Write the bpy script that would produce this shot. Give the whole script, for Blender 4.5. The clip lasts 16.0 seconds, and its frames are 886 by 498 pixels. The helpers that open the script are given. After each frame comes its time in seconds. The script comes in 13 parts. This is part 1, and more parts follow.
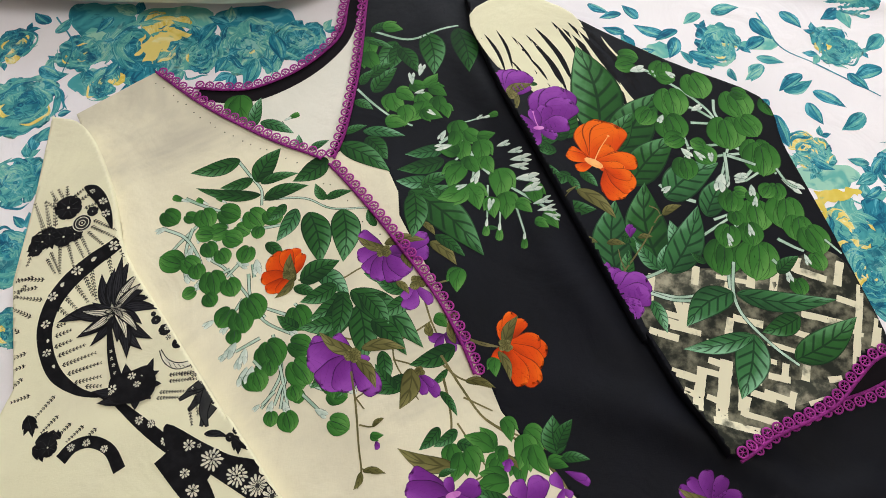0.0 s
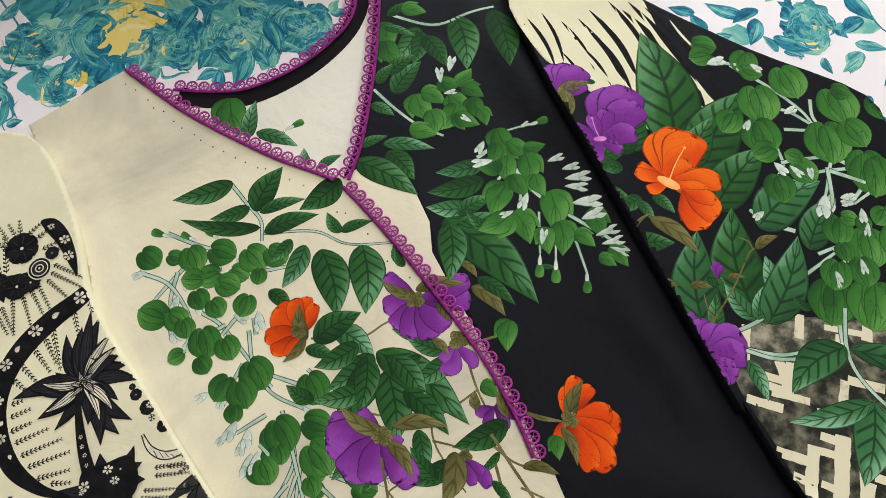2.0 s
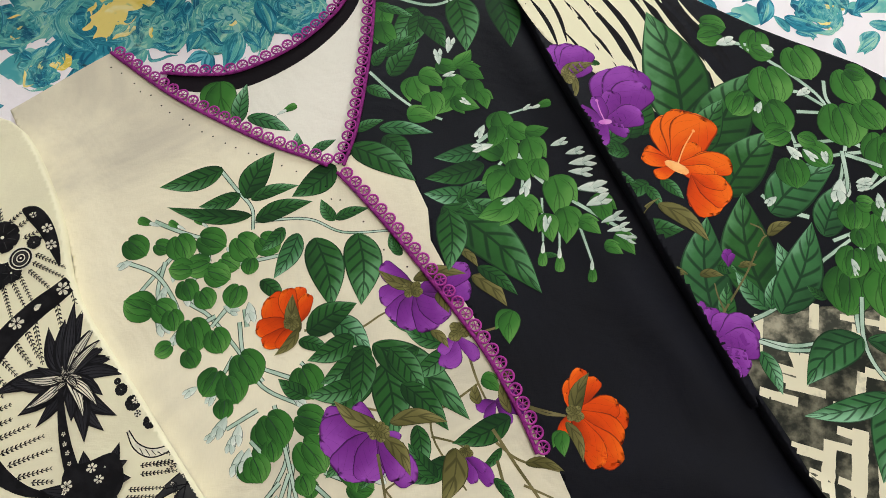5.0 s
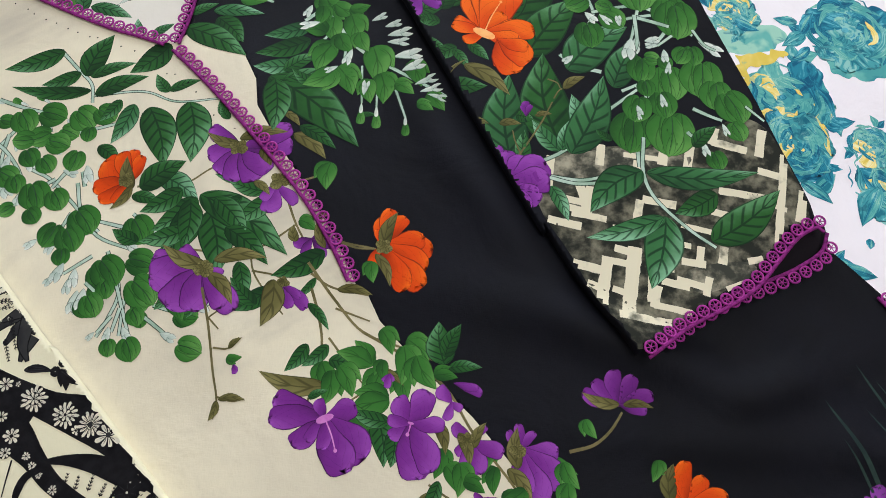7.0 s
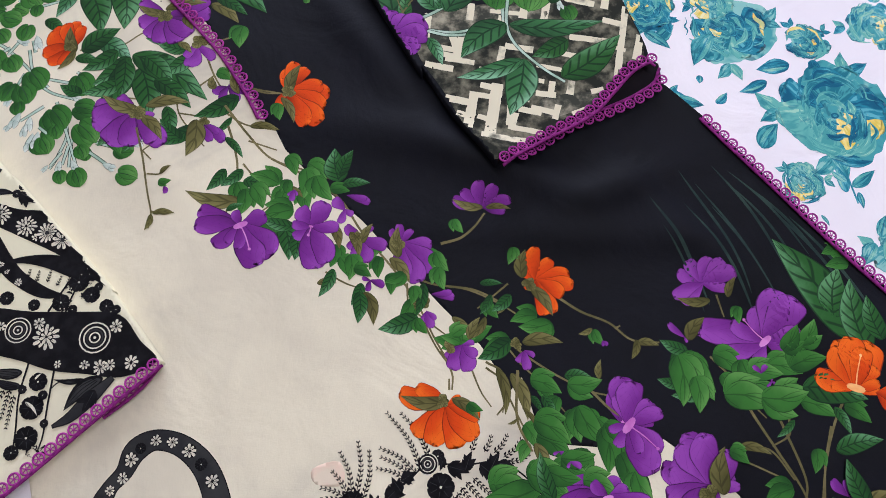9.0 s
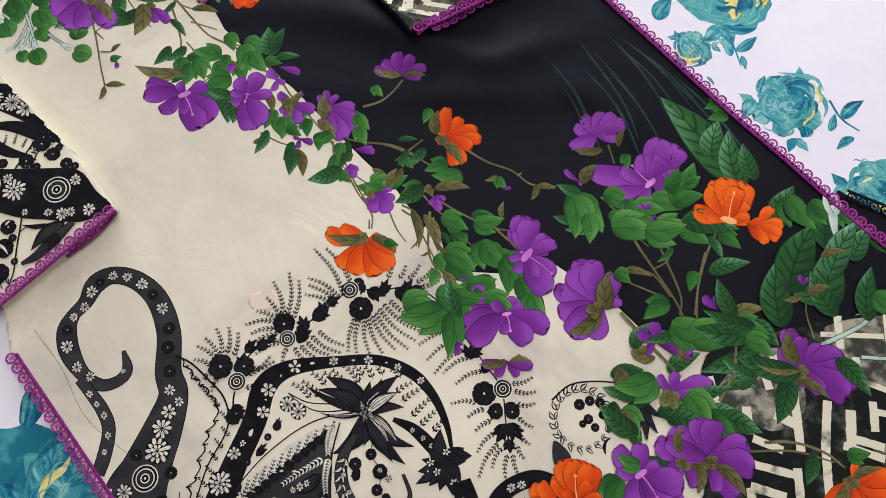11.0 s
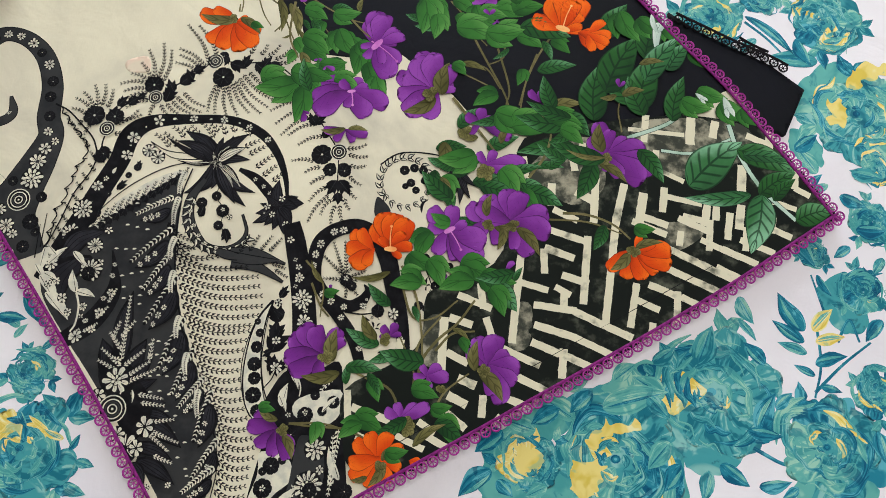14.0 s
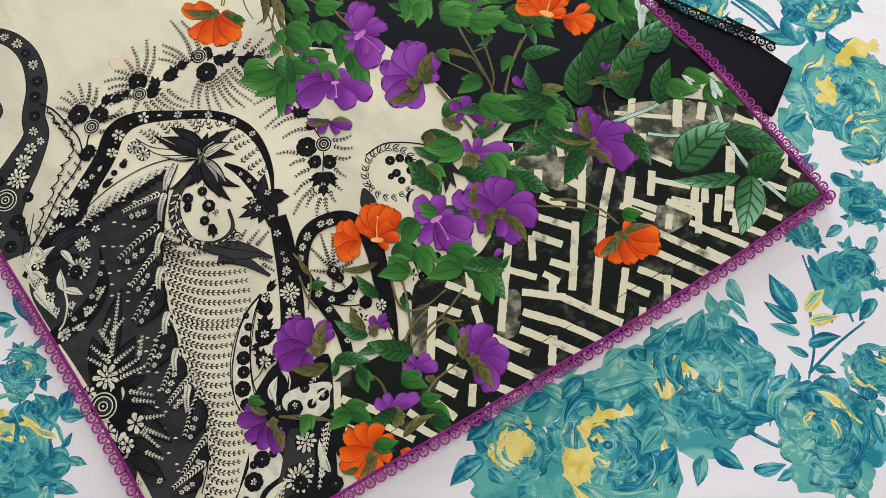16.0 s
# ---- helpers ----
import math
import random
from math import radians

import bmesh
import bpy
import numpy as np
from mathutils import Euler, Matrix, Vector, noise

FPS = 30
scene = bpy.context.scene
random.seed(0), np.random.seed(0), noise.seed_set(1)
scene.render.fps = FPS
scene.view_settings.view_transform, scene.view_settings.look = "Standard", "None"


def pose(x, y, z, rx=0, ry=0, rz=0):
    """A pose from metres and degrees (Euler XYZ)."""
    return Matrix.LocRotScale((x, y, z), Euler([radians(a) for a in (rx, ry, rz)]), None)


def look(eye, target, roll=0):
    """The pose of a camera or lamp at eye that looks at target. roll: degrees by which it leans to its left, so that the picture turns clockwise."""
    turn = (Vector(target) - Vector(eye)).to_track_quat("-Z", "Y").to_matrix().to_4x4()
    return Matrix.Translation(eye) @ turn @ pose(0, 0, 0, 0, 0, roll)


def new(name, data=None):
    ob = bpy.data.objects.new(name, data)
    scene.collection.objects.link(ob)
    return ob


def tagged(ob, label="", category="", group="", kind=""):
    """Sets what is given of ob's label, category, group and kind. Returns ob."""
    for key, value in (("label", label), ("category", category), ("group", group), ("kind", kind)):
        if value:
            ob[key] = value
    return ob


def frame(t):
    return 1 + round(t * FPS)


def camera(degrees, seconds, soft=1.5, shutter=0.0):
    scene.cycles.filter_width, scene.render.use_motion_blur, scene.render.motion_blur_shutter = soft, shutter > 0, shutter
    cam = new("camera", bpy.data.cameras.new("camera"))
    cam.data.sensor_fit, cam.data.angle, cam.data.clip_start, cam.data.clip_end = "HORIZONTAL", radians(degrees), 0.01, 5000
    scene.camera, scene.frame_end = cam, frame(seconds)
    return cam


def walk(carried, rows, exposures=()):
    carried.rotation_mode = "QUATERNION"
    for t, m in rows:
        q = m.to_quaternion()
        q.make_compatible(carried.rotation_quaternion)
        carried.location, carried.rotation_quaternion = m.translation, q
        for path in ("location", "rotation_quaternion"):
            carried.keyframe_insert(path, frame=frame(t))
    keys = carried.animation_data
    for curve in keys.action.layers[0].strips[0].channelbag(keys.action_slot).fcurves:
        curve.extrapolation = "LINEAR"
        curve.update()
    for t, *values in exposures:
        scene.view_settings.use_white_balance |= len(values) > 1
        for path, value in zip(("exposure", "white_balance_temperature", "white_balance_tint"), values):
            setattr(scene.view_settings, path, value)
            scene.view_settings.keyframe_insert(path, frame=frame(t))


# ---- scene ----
# seconds, stops, kelvin, tint
EXPOSURES = [(0.0, 0.0, 6500, 8), (5.5, 0.0, 6500, 8), (7.0, 0.0, 6100, 11), (9.0, 0.0, 5800, 19), (9.7, 0.0, 5850, 19), (12.0, 0.04, 6050, 12), (14.5, 0.07, 6200, 7), (16.0, 0.07, 6200, 7)]
cam = camera(68, 16.0, 0.9)
# seconds, eye, yaw, pitch and roll in degrees
PATH = [
    (0, 0.0982, -0.2869, 0.4605, 1.01, -65.61, -0.50),
    (0.5, 0.0578, -0.2062, 0.4022, 1.49, -68.02, -1.43),
    (1, 0.0575, -0.1928, 0.3918, 1.10, -69.07, -1.32),
    (1.5, 0.0657, -0.1943, 0.3939, 0.00, -69.44, -0.32),
    (2, 0.0655, -0.1969, 0.3966, -0.77, -69.49, 0.41),
    (2.5, 0.0657, -0.1993, 0.3992, -1.06, -69.29, 0.73),
    (3, 0.0653, -0.2006, 0.3999, -0.99, -69.20, 0.71),
    (5.5, 0.0667, -0.1944, 0.3769, -0.97, -70.21, 0.16),
    (6, 0.0852, -0.2125, 0.3790, -2.24, -70.40, 0.72),
    (6.5, 0.1232, -0.2609, 0.3815, -3.64, -70.22, 1.31),
    (7, 0.1590, -0.2914, 0.3877, -7.13, -70.76, 3.65),
    (7.5, 0.1822, -0.3055, 0.3968, -8.10, -71.00, 3.71),
    (8, 0.1965, -0.3305, 0.4067, -8.22, -71.10, 3.13),
    (8.5, 0.2075, -0.3763, 0.4208, -8.83, -72.10, 3.36),
    (9, 0.2184, -0.4185, 0.4352, -9.05, -72.72, 3.23),
    (9.5, 0.2312, -0.4539, 0.4455, -8.87, -73.36, 2.81),
    (12, 0.2777, -0.5785, 0.4699, -8.24, -75.07, 0.73),
    (12.5, 0.2836, -0.6158, 0.4717, -8.32, -75.31, 1.83),
    (13, 0.3250, -0.6590, 0.4822, -7.80, -76.48, 3.14),
    (13.5, 0.3625, -0.6866, 0.4858, -6.94, -76.97, 3.73),
    (14, 0.3795, -0.6969, 0.4865, -5.33, -77.00, 2.73),
    (14.5, 0.3860, -0.6978, 0.4852, -4.32, -77.00, 1.37),
    (15, 0.3902, -0.6999, 0.4833, -3.68, -77.09, 0.22),
    (15.5, 0.3928, -0.7008, 0.4832, -3.32, -77.35, -0.52),
    (16, 0.3940, -0.7014, 0.4833, -2.65, -77.44, -1.37),
]
walk(cam, [(t, pose(x, y, z, 90 + pitch, 0, yaw) @ pose(0, 0, 0, 0, 0, roll)) for t, x, y, z, yaw, pitch, roll in PATH], EXPOSURES)

# ---- world, lamps ----
world = bpy.data.worlds.new("world")
scene.world = world
world.use_nodes = True
sky = world.node_tree.nodes.new("ShaderNodeTexSky")
sky.sky_type, sky.sun_disc, sky.sun_elevation, sky.sun_rotation = "NISHITA", False, radians(40), radians(20)
world.node_tree.nodes["Background"].inputs[1].default_value = 0.08
world.node_tree.links.new(sky.outputs[0], world.node_tree.nodes["Background"].inputs[0])


def area_lamp(name, at, target, wide, high, watts, colour):
    data = bpy.data.lights.new(name, "AREA")
    data.shape, data.size, data.size_y, data.energy, data.color = "RECTANGLE", wide, high, watts, colour
    ob = new(name, data)
    ob.matrix_world = look(at, target)
    return ob


# two added soft lamps for the indoor light; neither source is in view
area_lamp("far_soft_light", (0.3, 2.36, 0.95), (0.3, 0.0, 0.0), 1.7, 1.3, 54, (0.92, 0.96, 1.0))
area_lamp("overhead_soft_light", (0.75, -0.15, 1.86), (0.45, -0.25, 0.0), 0.9, 0.9, 21.5, (1.0, 0.97, 0.95))


# ---- materials ----
class Nodes:
    """A node material in the making: node(), mix and arithmetic by short calls."""

    def __init__(self, name, rough=0.85, sheen=0.0):
        self.mat = bpy.data.materials.new(name)
        self.mat.use_nodes = True
        self.tree = self.mat.node_tree
        self.bsdf = self.tree.nodes["Principled BSDF"]
        self.bsdf.inputs["Roughness"].default_value = rough
        self.bsdf.inputs["Specular IOR Level"].default_value = 0.15
        self.bsdf.inputs["Sheen Weight"].default_value = sheen
        self.place = self.tree.nodes.new("ShaderNodeTexCoord").outputs["Object"]

    def put(self, socket, value):
        if isinstance(value, bpy.types.NodeSocket):
            self.tree.links.new(value, socket)
        else:
            socket.default_value = value

    def math(self, op, a, b=0.0, clamp=False):
        n = self.tree.nodes.new("ShaderNodeMath")
        n.operation, n.use_clamp = op, clamp
        self.put(n.inputs[0], a)
        self.put(n.inputs[1], b)
        return n.outputs[0]

    def step(self, value, low, high, a=0.0, b=1.0):
        n = self.tree.nodes.new("ShaderNodeMapRange")
        n.interpolation_type = "SMOOTHSTEP"
        for k, v in enumerate((value, low, high, a, b)):
            self.put(n.inputs[k], v)
        return n.outputs[0]

    def noise(self, scale, detail=3.0, rough=0.55, vector=None, warp=0.0):
        n = self.tree.nodes.new("ShaderNodeTexNoise")
        self.put(n.inputs["Vector"], vector or self.place)
        n.inputs["Scale"].default_value, n.inputs["Detail"].default_value = scale, detail
        n.inputs["Roughness"].default_value, n.inputs["Distortion"].default_value = rough, warp
        return n.outputs["Fac"]

    def mix(self, fac, a, b, blend="MIX"):
        n = self.tree.nodes.new("ShaderNodeMix")
        n.data_type, n.blend_type = "RGBA", blend
        self.put(n.inputs["Factor"], fac)
        for k, c in ((6, a), (7, b)):
            self.put(n.inputs[k], c if isinstance(c, bpy.types.NodeSocket) else rgb(c))
        return n.outputs[2]

    def uv(self):
        n = self.tree.nodes.new("ShaderNodeUVMap")
        n.uv_map = "along"
        s = self.tree.nodes.new("ShaderNodeSeparateXYZ")
        self.tree.links.new(n.outputs[0], s.inputs[0])
        return s.outputs[0], s.outputs[1]

    def chance(self):
        return self.tree.nodes.new("ShaderNodeObjectInfo").outputs["Random"]

    def scaled(self, x, y, z):
        n = self.tree.nodes.new("ShaderNodeMapping")
        n.inputs["Scale"].default_value = (x, y, z)
        self.put(n.inputs[0], self.place)
        return n.outputs[0]

    def weave(self, strength=0.4, depth=0.0005):
        """Fine crossed threads and a soft crumple."""
        a, b = self.noise(1.0, 1, vector=self.scaled(2600, 260, 1)), self.noise(1.0, 1, vector=self.scaled(260, 2600, 1))
        both = self.math("MULTIPLY", self.math("ADD", a, b), 0.35)
        both = self.math("ADD", both, self.math("MULTIPLY", self.noise(15, 4, 0.5, warp=0.7), 16.0))
        bump = self.tree.nodes.new("ShaderNodeBump")
        bump.inputs["Strength"].default_value, bump.inputs["Distance"].default_value = strength, depth
        self.put(bump.inputs["Height"], both)
        self.put(self.bsdf.inputs["Normal"], bump.outputs[0])
        return both

    def done(self, colour):
        self.put(self.bsdf.inputs["Base Color"], colour)
        return self.mat


def rgb(c):
    """A colour from display values 0 to 255."""
    return tuple(((v / 255 + 0.055) / 1.055) ** 2.4 if v > 10 else v / 255 / 12.92 for v in c) + (1.0,)


def cloth_material(name, base, other, blotch_shade, rough=0.85, patch=9.0, amount=0.5):
    m = Nodes(name, rough)
    m.weave()
    c = m.mix(m.step(m.noise(patch, 4, 0.6), 0.38, 0.68), base, other)
    # darker blotches at random; on the cream they also carry wrinkle shading
    c = m.mix(m.math("MULTIPLY", m.step(m.noise(5.5, 5, 0.6, warp=0.9), 0.46, 0.78), amount), c, blotch_shade)
    thread = m.step(m.noise(1.0, 1, vector=m.scaled(1900, 190, 1)), 0.3, 0.7, 0.0, 0.06)
    return m.done(m.mix(thread, c, blotch_shade))


def blade_material(name, deep, mid, pale, veins=7.0, vein=(20, 42, 26), outline=0.93, slant=1.3, vein_amount=0.8, split=0.5, line=0.2, rib_amount=1.0):
    """A printed leaf or petal: lighter on one half and towards the tip, with drawn veins and an outline."""
    m = Nodes(name, 0.8, 0.0)
    m.weave(0.15)
    across, along = m.uv()
    side = m.math("SUBTRACT", m.math("MULTIPLY", across, 2.0), 1.0)
    u = m.math("ABSOLUTE", side)
    wash = m.math("ADD", m.math("MULTIPLY", m.noise(70, 3), 0.5), m.math("MULTIPLY", m.chance(), 0.35))
    tone = m.math("ADD", m.math("MULTIPLY", side, 0.22), m.math("ADD", m.math("MULTIPLY", along, split), wash))
    c = m.mix(m.step(tone, 0.2, 0.72), deep, mid)
    c = m.mix(m.step(tone, 0.68, 1.12), c, pale)
    saw = m.math("FRACT", m.math("SUBTRACT", m.math("MULTIPLY", along, veins), m.math("MULTIPLY", u, slant)))
    near = m.math("ABSOLUTE", m.math("SUBTRACT", saw, 0.5))
    lines = m.math("MULTIPLY", m.step(near, line * 0.25, line, 1.0, 0.0), m.step(u, 0.72, 0.95, 1.0, 0.0))
    rib = m.step(u, 0.035, 0.085, rib_amount, 0.0)
    rim = m.step(u, outline - 0.05, outline + 0.03)
    ends = m.step(m.math("ABSOLUTE", m.math("SUBTRACT", along, 0.5)), 0.492, 0.4995)
    ink = m.math("MULTIPLY", m.math("MAXIMUM", lines, rib), vein_amount)
    return m.done(m.mix(m.math("MAXIMUM", ink, m.math("MULTIPLY", m.math("MAXIMUM", rim, ends), 0.85)), c, vein))


def ink_material(name, base, other, scale=60.0, low=0.4, high=0.65, rough=0.85):
    """Printed ink with an uneven wash of a second tone."""
    m = Nodes(name, rough, 0.0)
    m.weave(0.15)
    return m.done(m.mix(m.step(m.noise(scale, 4, 0.6), low, high), base, other))


def wash_material(name, deep, mid, pale, streak):
    """Brushed watercolour: ragged strokes of three tones along each petal."""
    m = Nodes(name, 0.85, 0.1)
    m.weave(0.15)
    across, along = m.uv()
    n = m.tree.nodes.new("ShaderNodeCombineXYZ")
    m.put(n.inputs[0], m.math("MULTIPLY", across, 5.0))
    m.put(n.inputs[1], m.math("MULTIPLY", along, 1.6))
    m.put(n.inputs[2], m.math("MULTIPLY", m.chance(), 40.0))
    strokes = m.noise(1.1, 2.5, 0.5, n.outputs[0], 0.8)
    tone = m.math("ADD", m.math("MULTIPLY", strokes, 0.7), m.math("MULTIPLY", m.noise(42, 2.5, 0.6, warp=0.8), 0.5))
    c = m.mix(m.step(tone, 0.5, 0.6), deep, mid)
    c = m.mix(m.step(tone, 0.64, 0.7), c, pale)
    return m.done(m.mix(m.math("MULTIPLY", m.step(m.noise(60, 3, 0.6, warp=0.6), 0.58, 0.64), 0.6), c, streak))


# grey blotches: uneven cotton tone plus soft wrinkle shading, put into the colour
CREAM = cloth_material("cream_cotton", (235, 226, 199), (220, 211, 187), (182, 175, 160), amount=0.95)
SLEEVE_CREAM = cloth_material("pale_yellow_cotton", (232, 226, 194), (226, 219, 190), (212, 204, 178), amount=0.7)
LINING = cloth_material("white_inner_cotton", (232, 228, 216), (225, 222, 210), (216, 211, 200))
BLACK = cloth_material("black_cotton", (10, 11, 18), (14, 15, 24), (8, 8, 12), 0.66, 14)
BLACK.node_tree.nodes["Principled BSDF"].inputs["Specular IOR Level"].default_value = 0.13
FACING = cloth_material("black_facing", (18, 14, 18), (24, 18, 24), (14, 10, 14))
SHEET = cloth_material("white_sheet_cotton", (246, 240, 243), (240, 234, 239), (228, 222, 230), 0.85, 5, 0.35)
LACE = ink_material("magenta_lace_thread", (182, 66, 160), (138, 40, 124), 420, 0.35, 0.7, 0.6)
LACE_DARK = ink_material("magenta_lace_backing", (140, 40, 124), (98, 24, 88), 420, 0.35, 0.7, 0.7)
LEAF = blade_material("leaf_print", (26, 58, 28), (42, 90, 40), (94, 146, 98), 6.5)
SAGE = blade_material("sage_leaf_print", (36, 74, 42), (58, 110, 64), (134, 184, 146), 6.0, (20, 44, 28))
HEART = blade_material("round_leaf_print", (34, 76, 32), (56, 112, 44), (92, 146, 70), 1.4, (20, 46, 22), 0.95, 1.0, 0.5, 0.5, 0.06)
OLIVE = blade_material("olive_leaf_print", (74, 72, 36), (104, 100, 56), (132, 126, 78), 3.0, (48, 46, 24), 0.93, 1.0, 0.6)
BELL = blade_material("pale_bell_print", (168, 186, 174), (200, 212, 200), (228, 232, 222), 1.0, (44, 66, 52), 0.86, 0.6, 0.3, 0.5, 0.03, 0.3)
PURPLE = blade_material("purple_petal_print", (70, 24, 82), (116, 42, 136), (146, 70, 168), 5.0, (48, 14, 58), 0.94, -2.2, 0.5, 0.55, 0.022, 0.0)
ORANGE = blade_material("orange_petal_print", (150, 40, 6), (216, 70, 8), (238, 104, 20), 4.0, (90, 24, 8), 0.94, -2.2, 0.5, 0.6, 0.022, 0.0)
PINK = ink_material("pink_stamen_print", (214, 140, 206), (190, 104, 186))
PEACH = ink_material("peach_stamen_print", (252, 190, 120), (240, 150, 80))
STEM_OLIVE = ink_material("olive_stem_print", (96, 90, 56), (124, 114, 76))
STEM_EDGE = ink_material("stem_outline_print", (34, 54, 42), (52, 74, 60))
STEM_PALE = ink_material("pale_stem_print", (186, 206, 190), (150, 178, 156))
INK = ink_material("black_ink_print", (14, 13, 16), (26, 25, 28), 120)
INK_DARK = ink_material("dark_grey_ink_print", (34, 33, 38), (46, 45, 50), 80)
INK_GREY = ink_material("grey_ink_print", (56, 56, 56), (42, 42, 44), 40)
INK_WHITE = ink_material("white_ink_print", (226, 220, 198), (200, 196, 180), 120)
WASH = ink_material("dark_wash_print", (22, 26, 22), (96, 98, 84), 60, 0.52, 0.8)
FRET = ink_material("brushed_cream_print", (222, 214, 186), (104, 104, 90), 55, 0.56, 0.74)
WASH_GREY = ink_material("grey_wash_print", (60, 62, 54), (168, 162, 140), 80, 0.42, 0.7)
WASH_PALE = ink_material("faded_wash_print", (38, 40, 34), (134, 130, 110), 65, 0.42, 0.72)
BLUSH = ink_material("faded_blush_stain", (236, 208, 186), (230, 214, 190), 60)
MIST = ink_material("grey_green_mist_print", (34, 50, 48), (48, 66, 60), 50)
TEAL = wash_material("teal_rose_print", (32, 114, 132), (74, 158, 164), (140, 196, 190), (22, 90, 112))
DEEP_TEAL = wash_material("deep_teal_print", (18, 92, 122), (40, 130, 152), (96, 176, 190), (12, 70, 104))
AQUA = wash_material("aqua_leaf_print", (76, 156, 156), (104, 178, 170), (158, 206, 186), (44, 126, 142))
YELLOW = wash_material("yellow_rose_print", (222, 196, 84), (238, 218, 130), (240, 232, 180), (150, 188, 150))
PLASTER = ink_material("painted_plaster", (226, 222, 214), (218, 214, 206), 3)
WOOD = ink_material("brown_wood", (120, 84, 56), (96, 66, 44), 12)


# ---- heights of the lying cloths ----
def ripple(x, y, scale, size, shift=0.0):
    return size * noise.noise((x * scale + shift, y * scale - shift, shift))


def bulge(x, y, cx, cy, ax, ay, turn, height):
    """A soft mound or crease with half-widths ax, ay."""
    c, s = math.cos(radians(turn)), math.sin(radians(turn))
    u, v = ((x - cx) * c + (y - cy) * s) / ax, (-(x - cx) * s + (y - cy) * c) / ay
    return height * math.exp(-u * u - v * v)


def on_sheet(x, y):
    return ripple(x, y, 5, 0.003, 3.1) + ripple(x, y, 13, 0.0012, 7.7) + bulge(x, y, 0.42, 0.19, 0.3, 0.008, -14, 0.004) - 0.001


def on_body(x, y):
    z = 0.006 + ripple(x, y, 7, 0.003, 1.3) + ripple(x, y, 17, 0.0012, 5.9)
    z += bulge(x, y, 0.03, -0.13, 0.12, 0.1, 30, 0.007)
    z += bulge(x, y, 0.36, -0.255, 0.045, 0.014, 15, 0.007) + bulge(x, y, 0.30, -0.235, 0.09, 0.016, -30, 0.006)
    z += bulge(x, y, 0.24, -0.21, 0.07, 0.016, -20, 0.005) + bulge(x, y, 0.42, -0.30, 0.12, 0.016, -48, 0.006)
    z += bulge(x, y, 0.33, -0.285, 0.08, 0.014, -8, 0.005) + bulge(x, y, 0.14, 0.05, 0.1, 0.016, -62, 0.005) + bulge(x, y, 0.2, -0.12, 0.09, 0.016, -60, 0.005)
    return z


def on_right_sleeve(x, y):
    return max(on_body(x, y), 0.006) + 0.009 + ripple(x, y, 9, 0.002, 8.8)


def on_left_sleeve(x, y):
    return max(on_body(x, y), 0.006) + 0.008 + ripple(x, y, 9, 0.0025, 4.4)


def on_lining(x, y):
    return 0.002 + ripple(x, y, 9, 0.002, 2.2)


def on_trousers(x, y):
    return 0.003 + ripple(x, y, 11, 0.002, 6.2)


# ---- building helpers ----
def mesh_object(name, verts, faces, mats, parent=None, slots=None, uvs=None, smooth=True):
    data = bpy.data.meshes.new(name)
    data.from_pydata(verts, [], faces)
    for m in mats:
        data.materials.append(m)
    if slots is not None:
        data.polygons.foreach_set("material_index", slots)
    if uvs is not None:
        layer = data.uv_layers.new(name="along")
        index = np.empty(len(data.loops), int)
        data.loops.foreach_get("vertex_index", index)
        layer.data.foreach_set("uv", np.asarray(uvs, float)[index].ravel())
    data.polygons.foreach_set("use_smooth", [smooth] * len(data.polygons))
    data.update()
    ob = new(name, data)
    ob.parent = parent
    return ob


def curve_through(pts, n=8, closed=False):
    """Points on a smooth curve through the given ones."""
    pts = [Vector(p) for p in pts]
    out, count = [], len(pts)
    for i in range(count if closed else count - 1):
        p1, p2 = pts[i], pts[(i + 1) % count]
        p0 = pts[i - 1] if closed or i else p1 * 2 - p2
        p3 = pts[(i + 2) % count] if closed or i + 2 < count else p2 * 2 - p1
        for k in range(n):
            t = k / n
            out.append(0.5 * (2 * p1 + (p2 - p0) * t + (2 * p0 - 5 * p1 + 4 * p2 - p3) * t * t + (3 * p1 - p0 - 3 * p2 + p3) * t**3))
    if not closed:
        out.append(pts[-1])
    return out


def sheet_of_cloth(name, outline, height, mat, parent, label="", step=0.005, lift=0.0, drop=0.003):
    """A draped piece of cloth with the outline given in plan, a turned-down edge and a thickness."""
    from mathutils.geometry import delaunay_2d_cdt
    ring = []
    for a, b in zip(outline, outline[1:] + outline[:1]):
        a, b = Vector(a), Vector(b)
        parts = max(1, int((b - a).length / step))
        ring += [a.lerp(b, k / parts) for k in range(parts)]
    xs, ys = [p.x for p in ring], [p.y for p in ring]
    inner = [Vector((x, y)) for x in np.arange(math.floor(min(xs) / step) * step, max(xs), step) for y in np.arange(math.floor(min(ys) / step) * step, max(ys), step)]
    n = len(ring)
    v, _, f, *_ = delaunay_2d_cdt(ring + inner, [(i, (i + 1) % n) for i in range(n)], [], 1, 1e-5)
    verts = [(p.x, p.y, height(p.x, p.y) + lift) for p in v]
    faces = [tuple(t) for t in f]
    edges = {}
    for t in faces:
        for a, b in zip(t, t[1:] + t[:1]):
            edges[(a, b)] = 1
    low = {}
    for a, b in [e for e in edges if (e[1], e[0]) not in edges]:
        for k in (a, b):
            if k not in low:
                low[k] = len(verts)
                verts.append((verts[k][0], verts[k][1], verts[k][2] - drop))
        faces.append((b, a, low[a], low[b]))
    ob = mesh_object(name, verts, faces, [mat], parent)
    return tagged(ob, label)


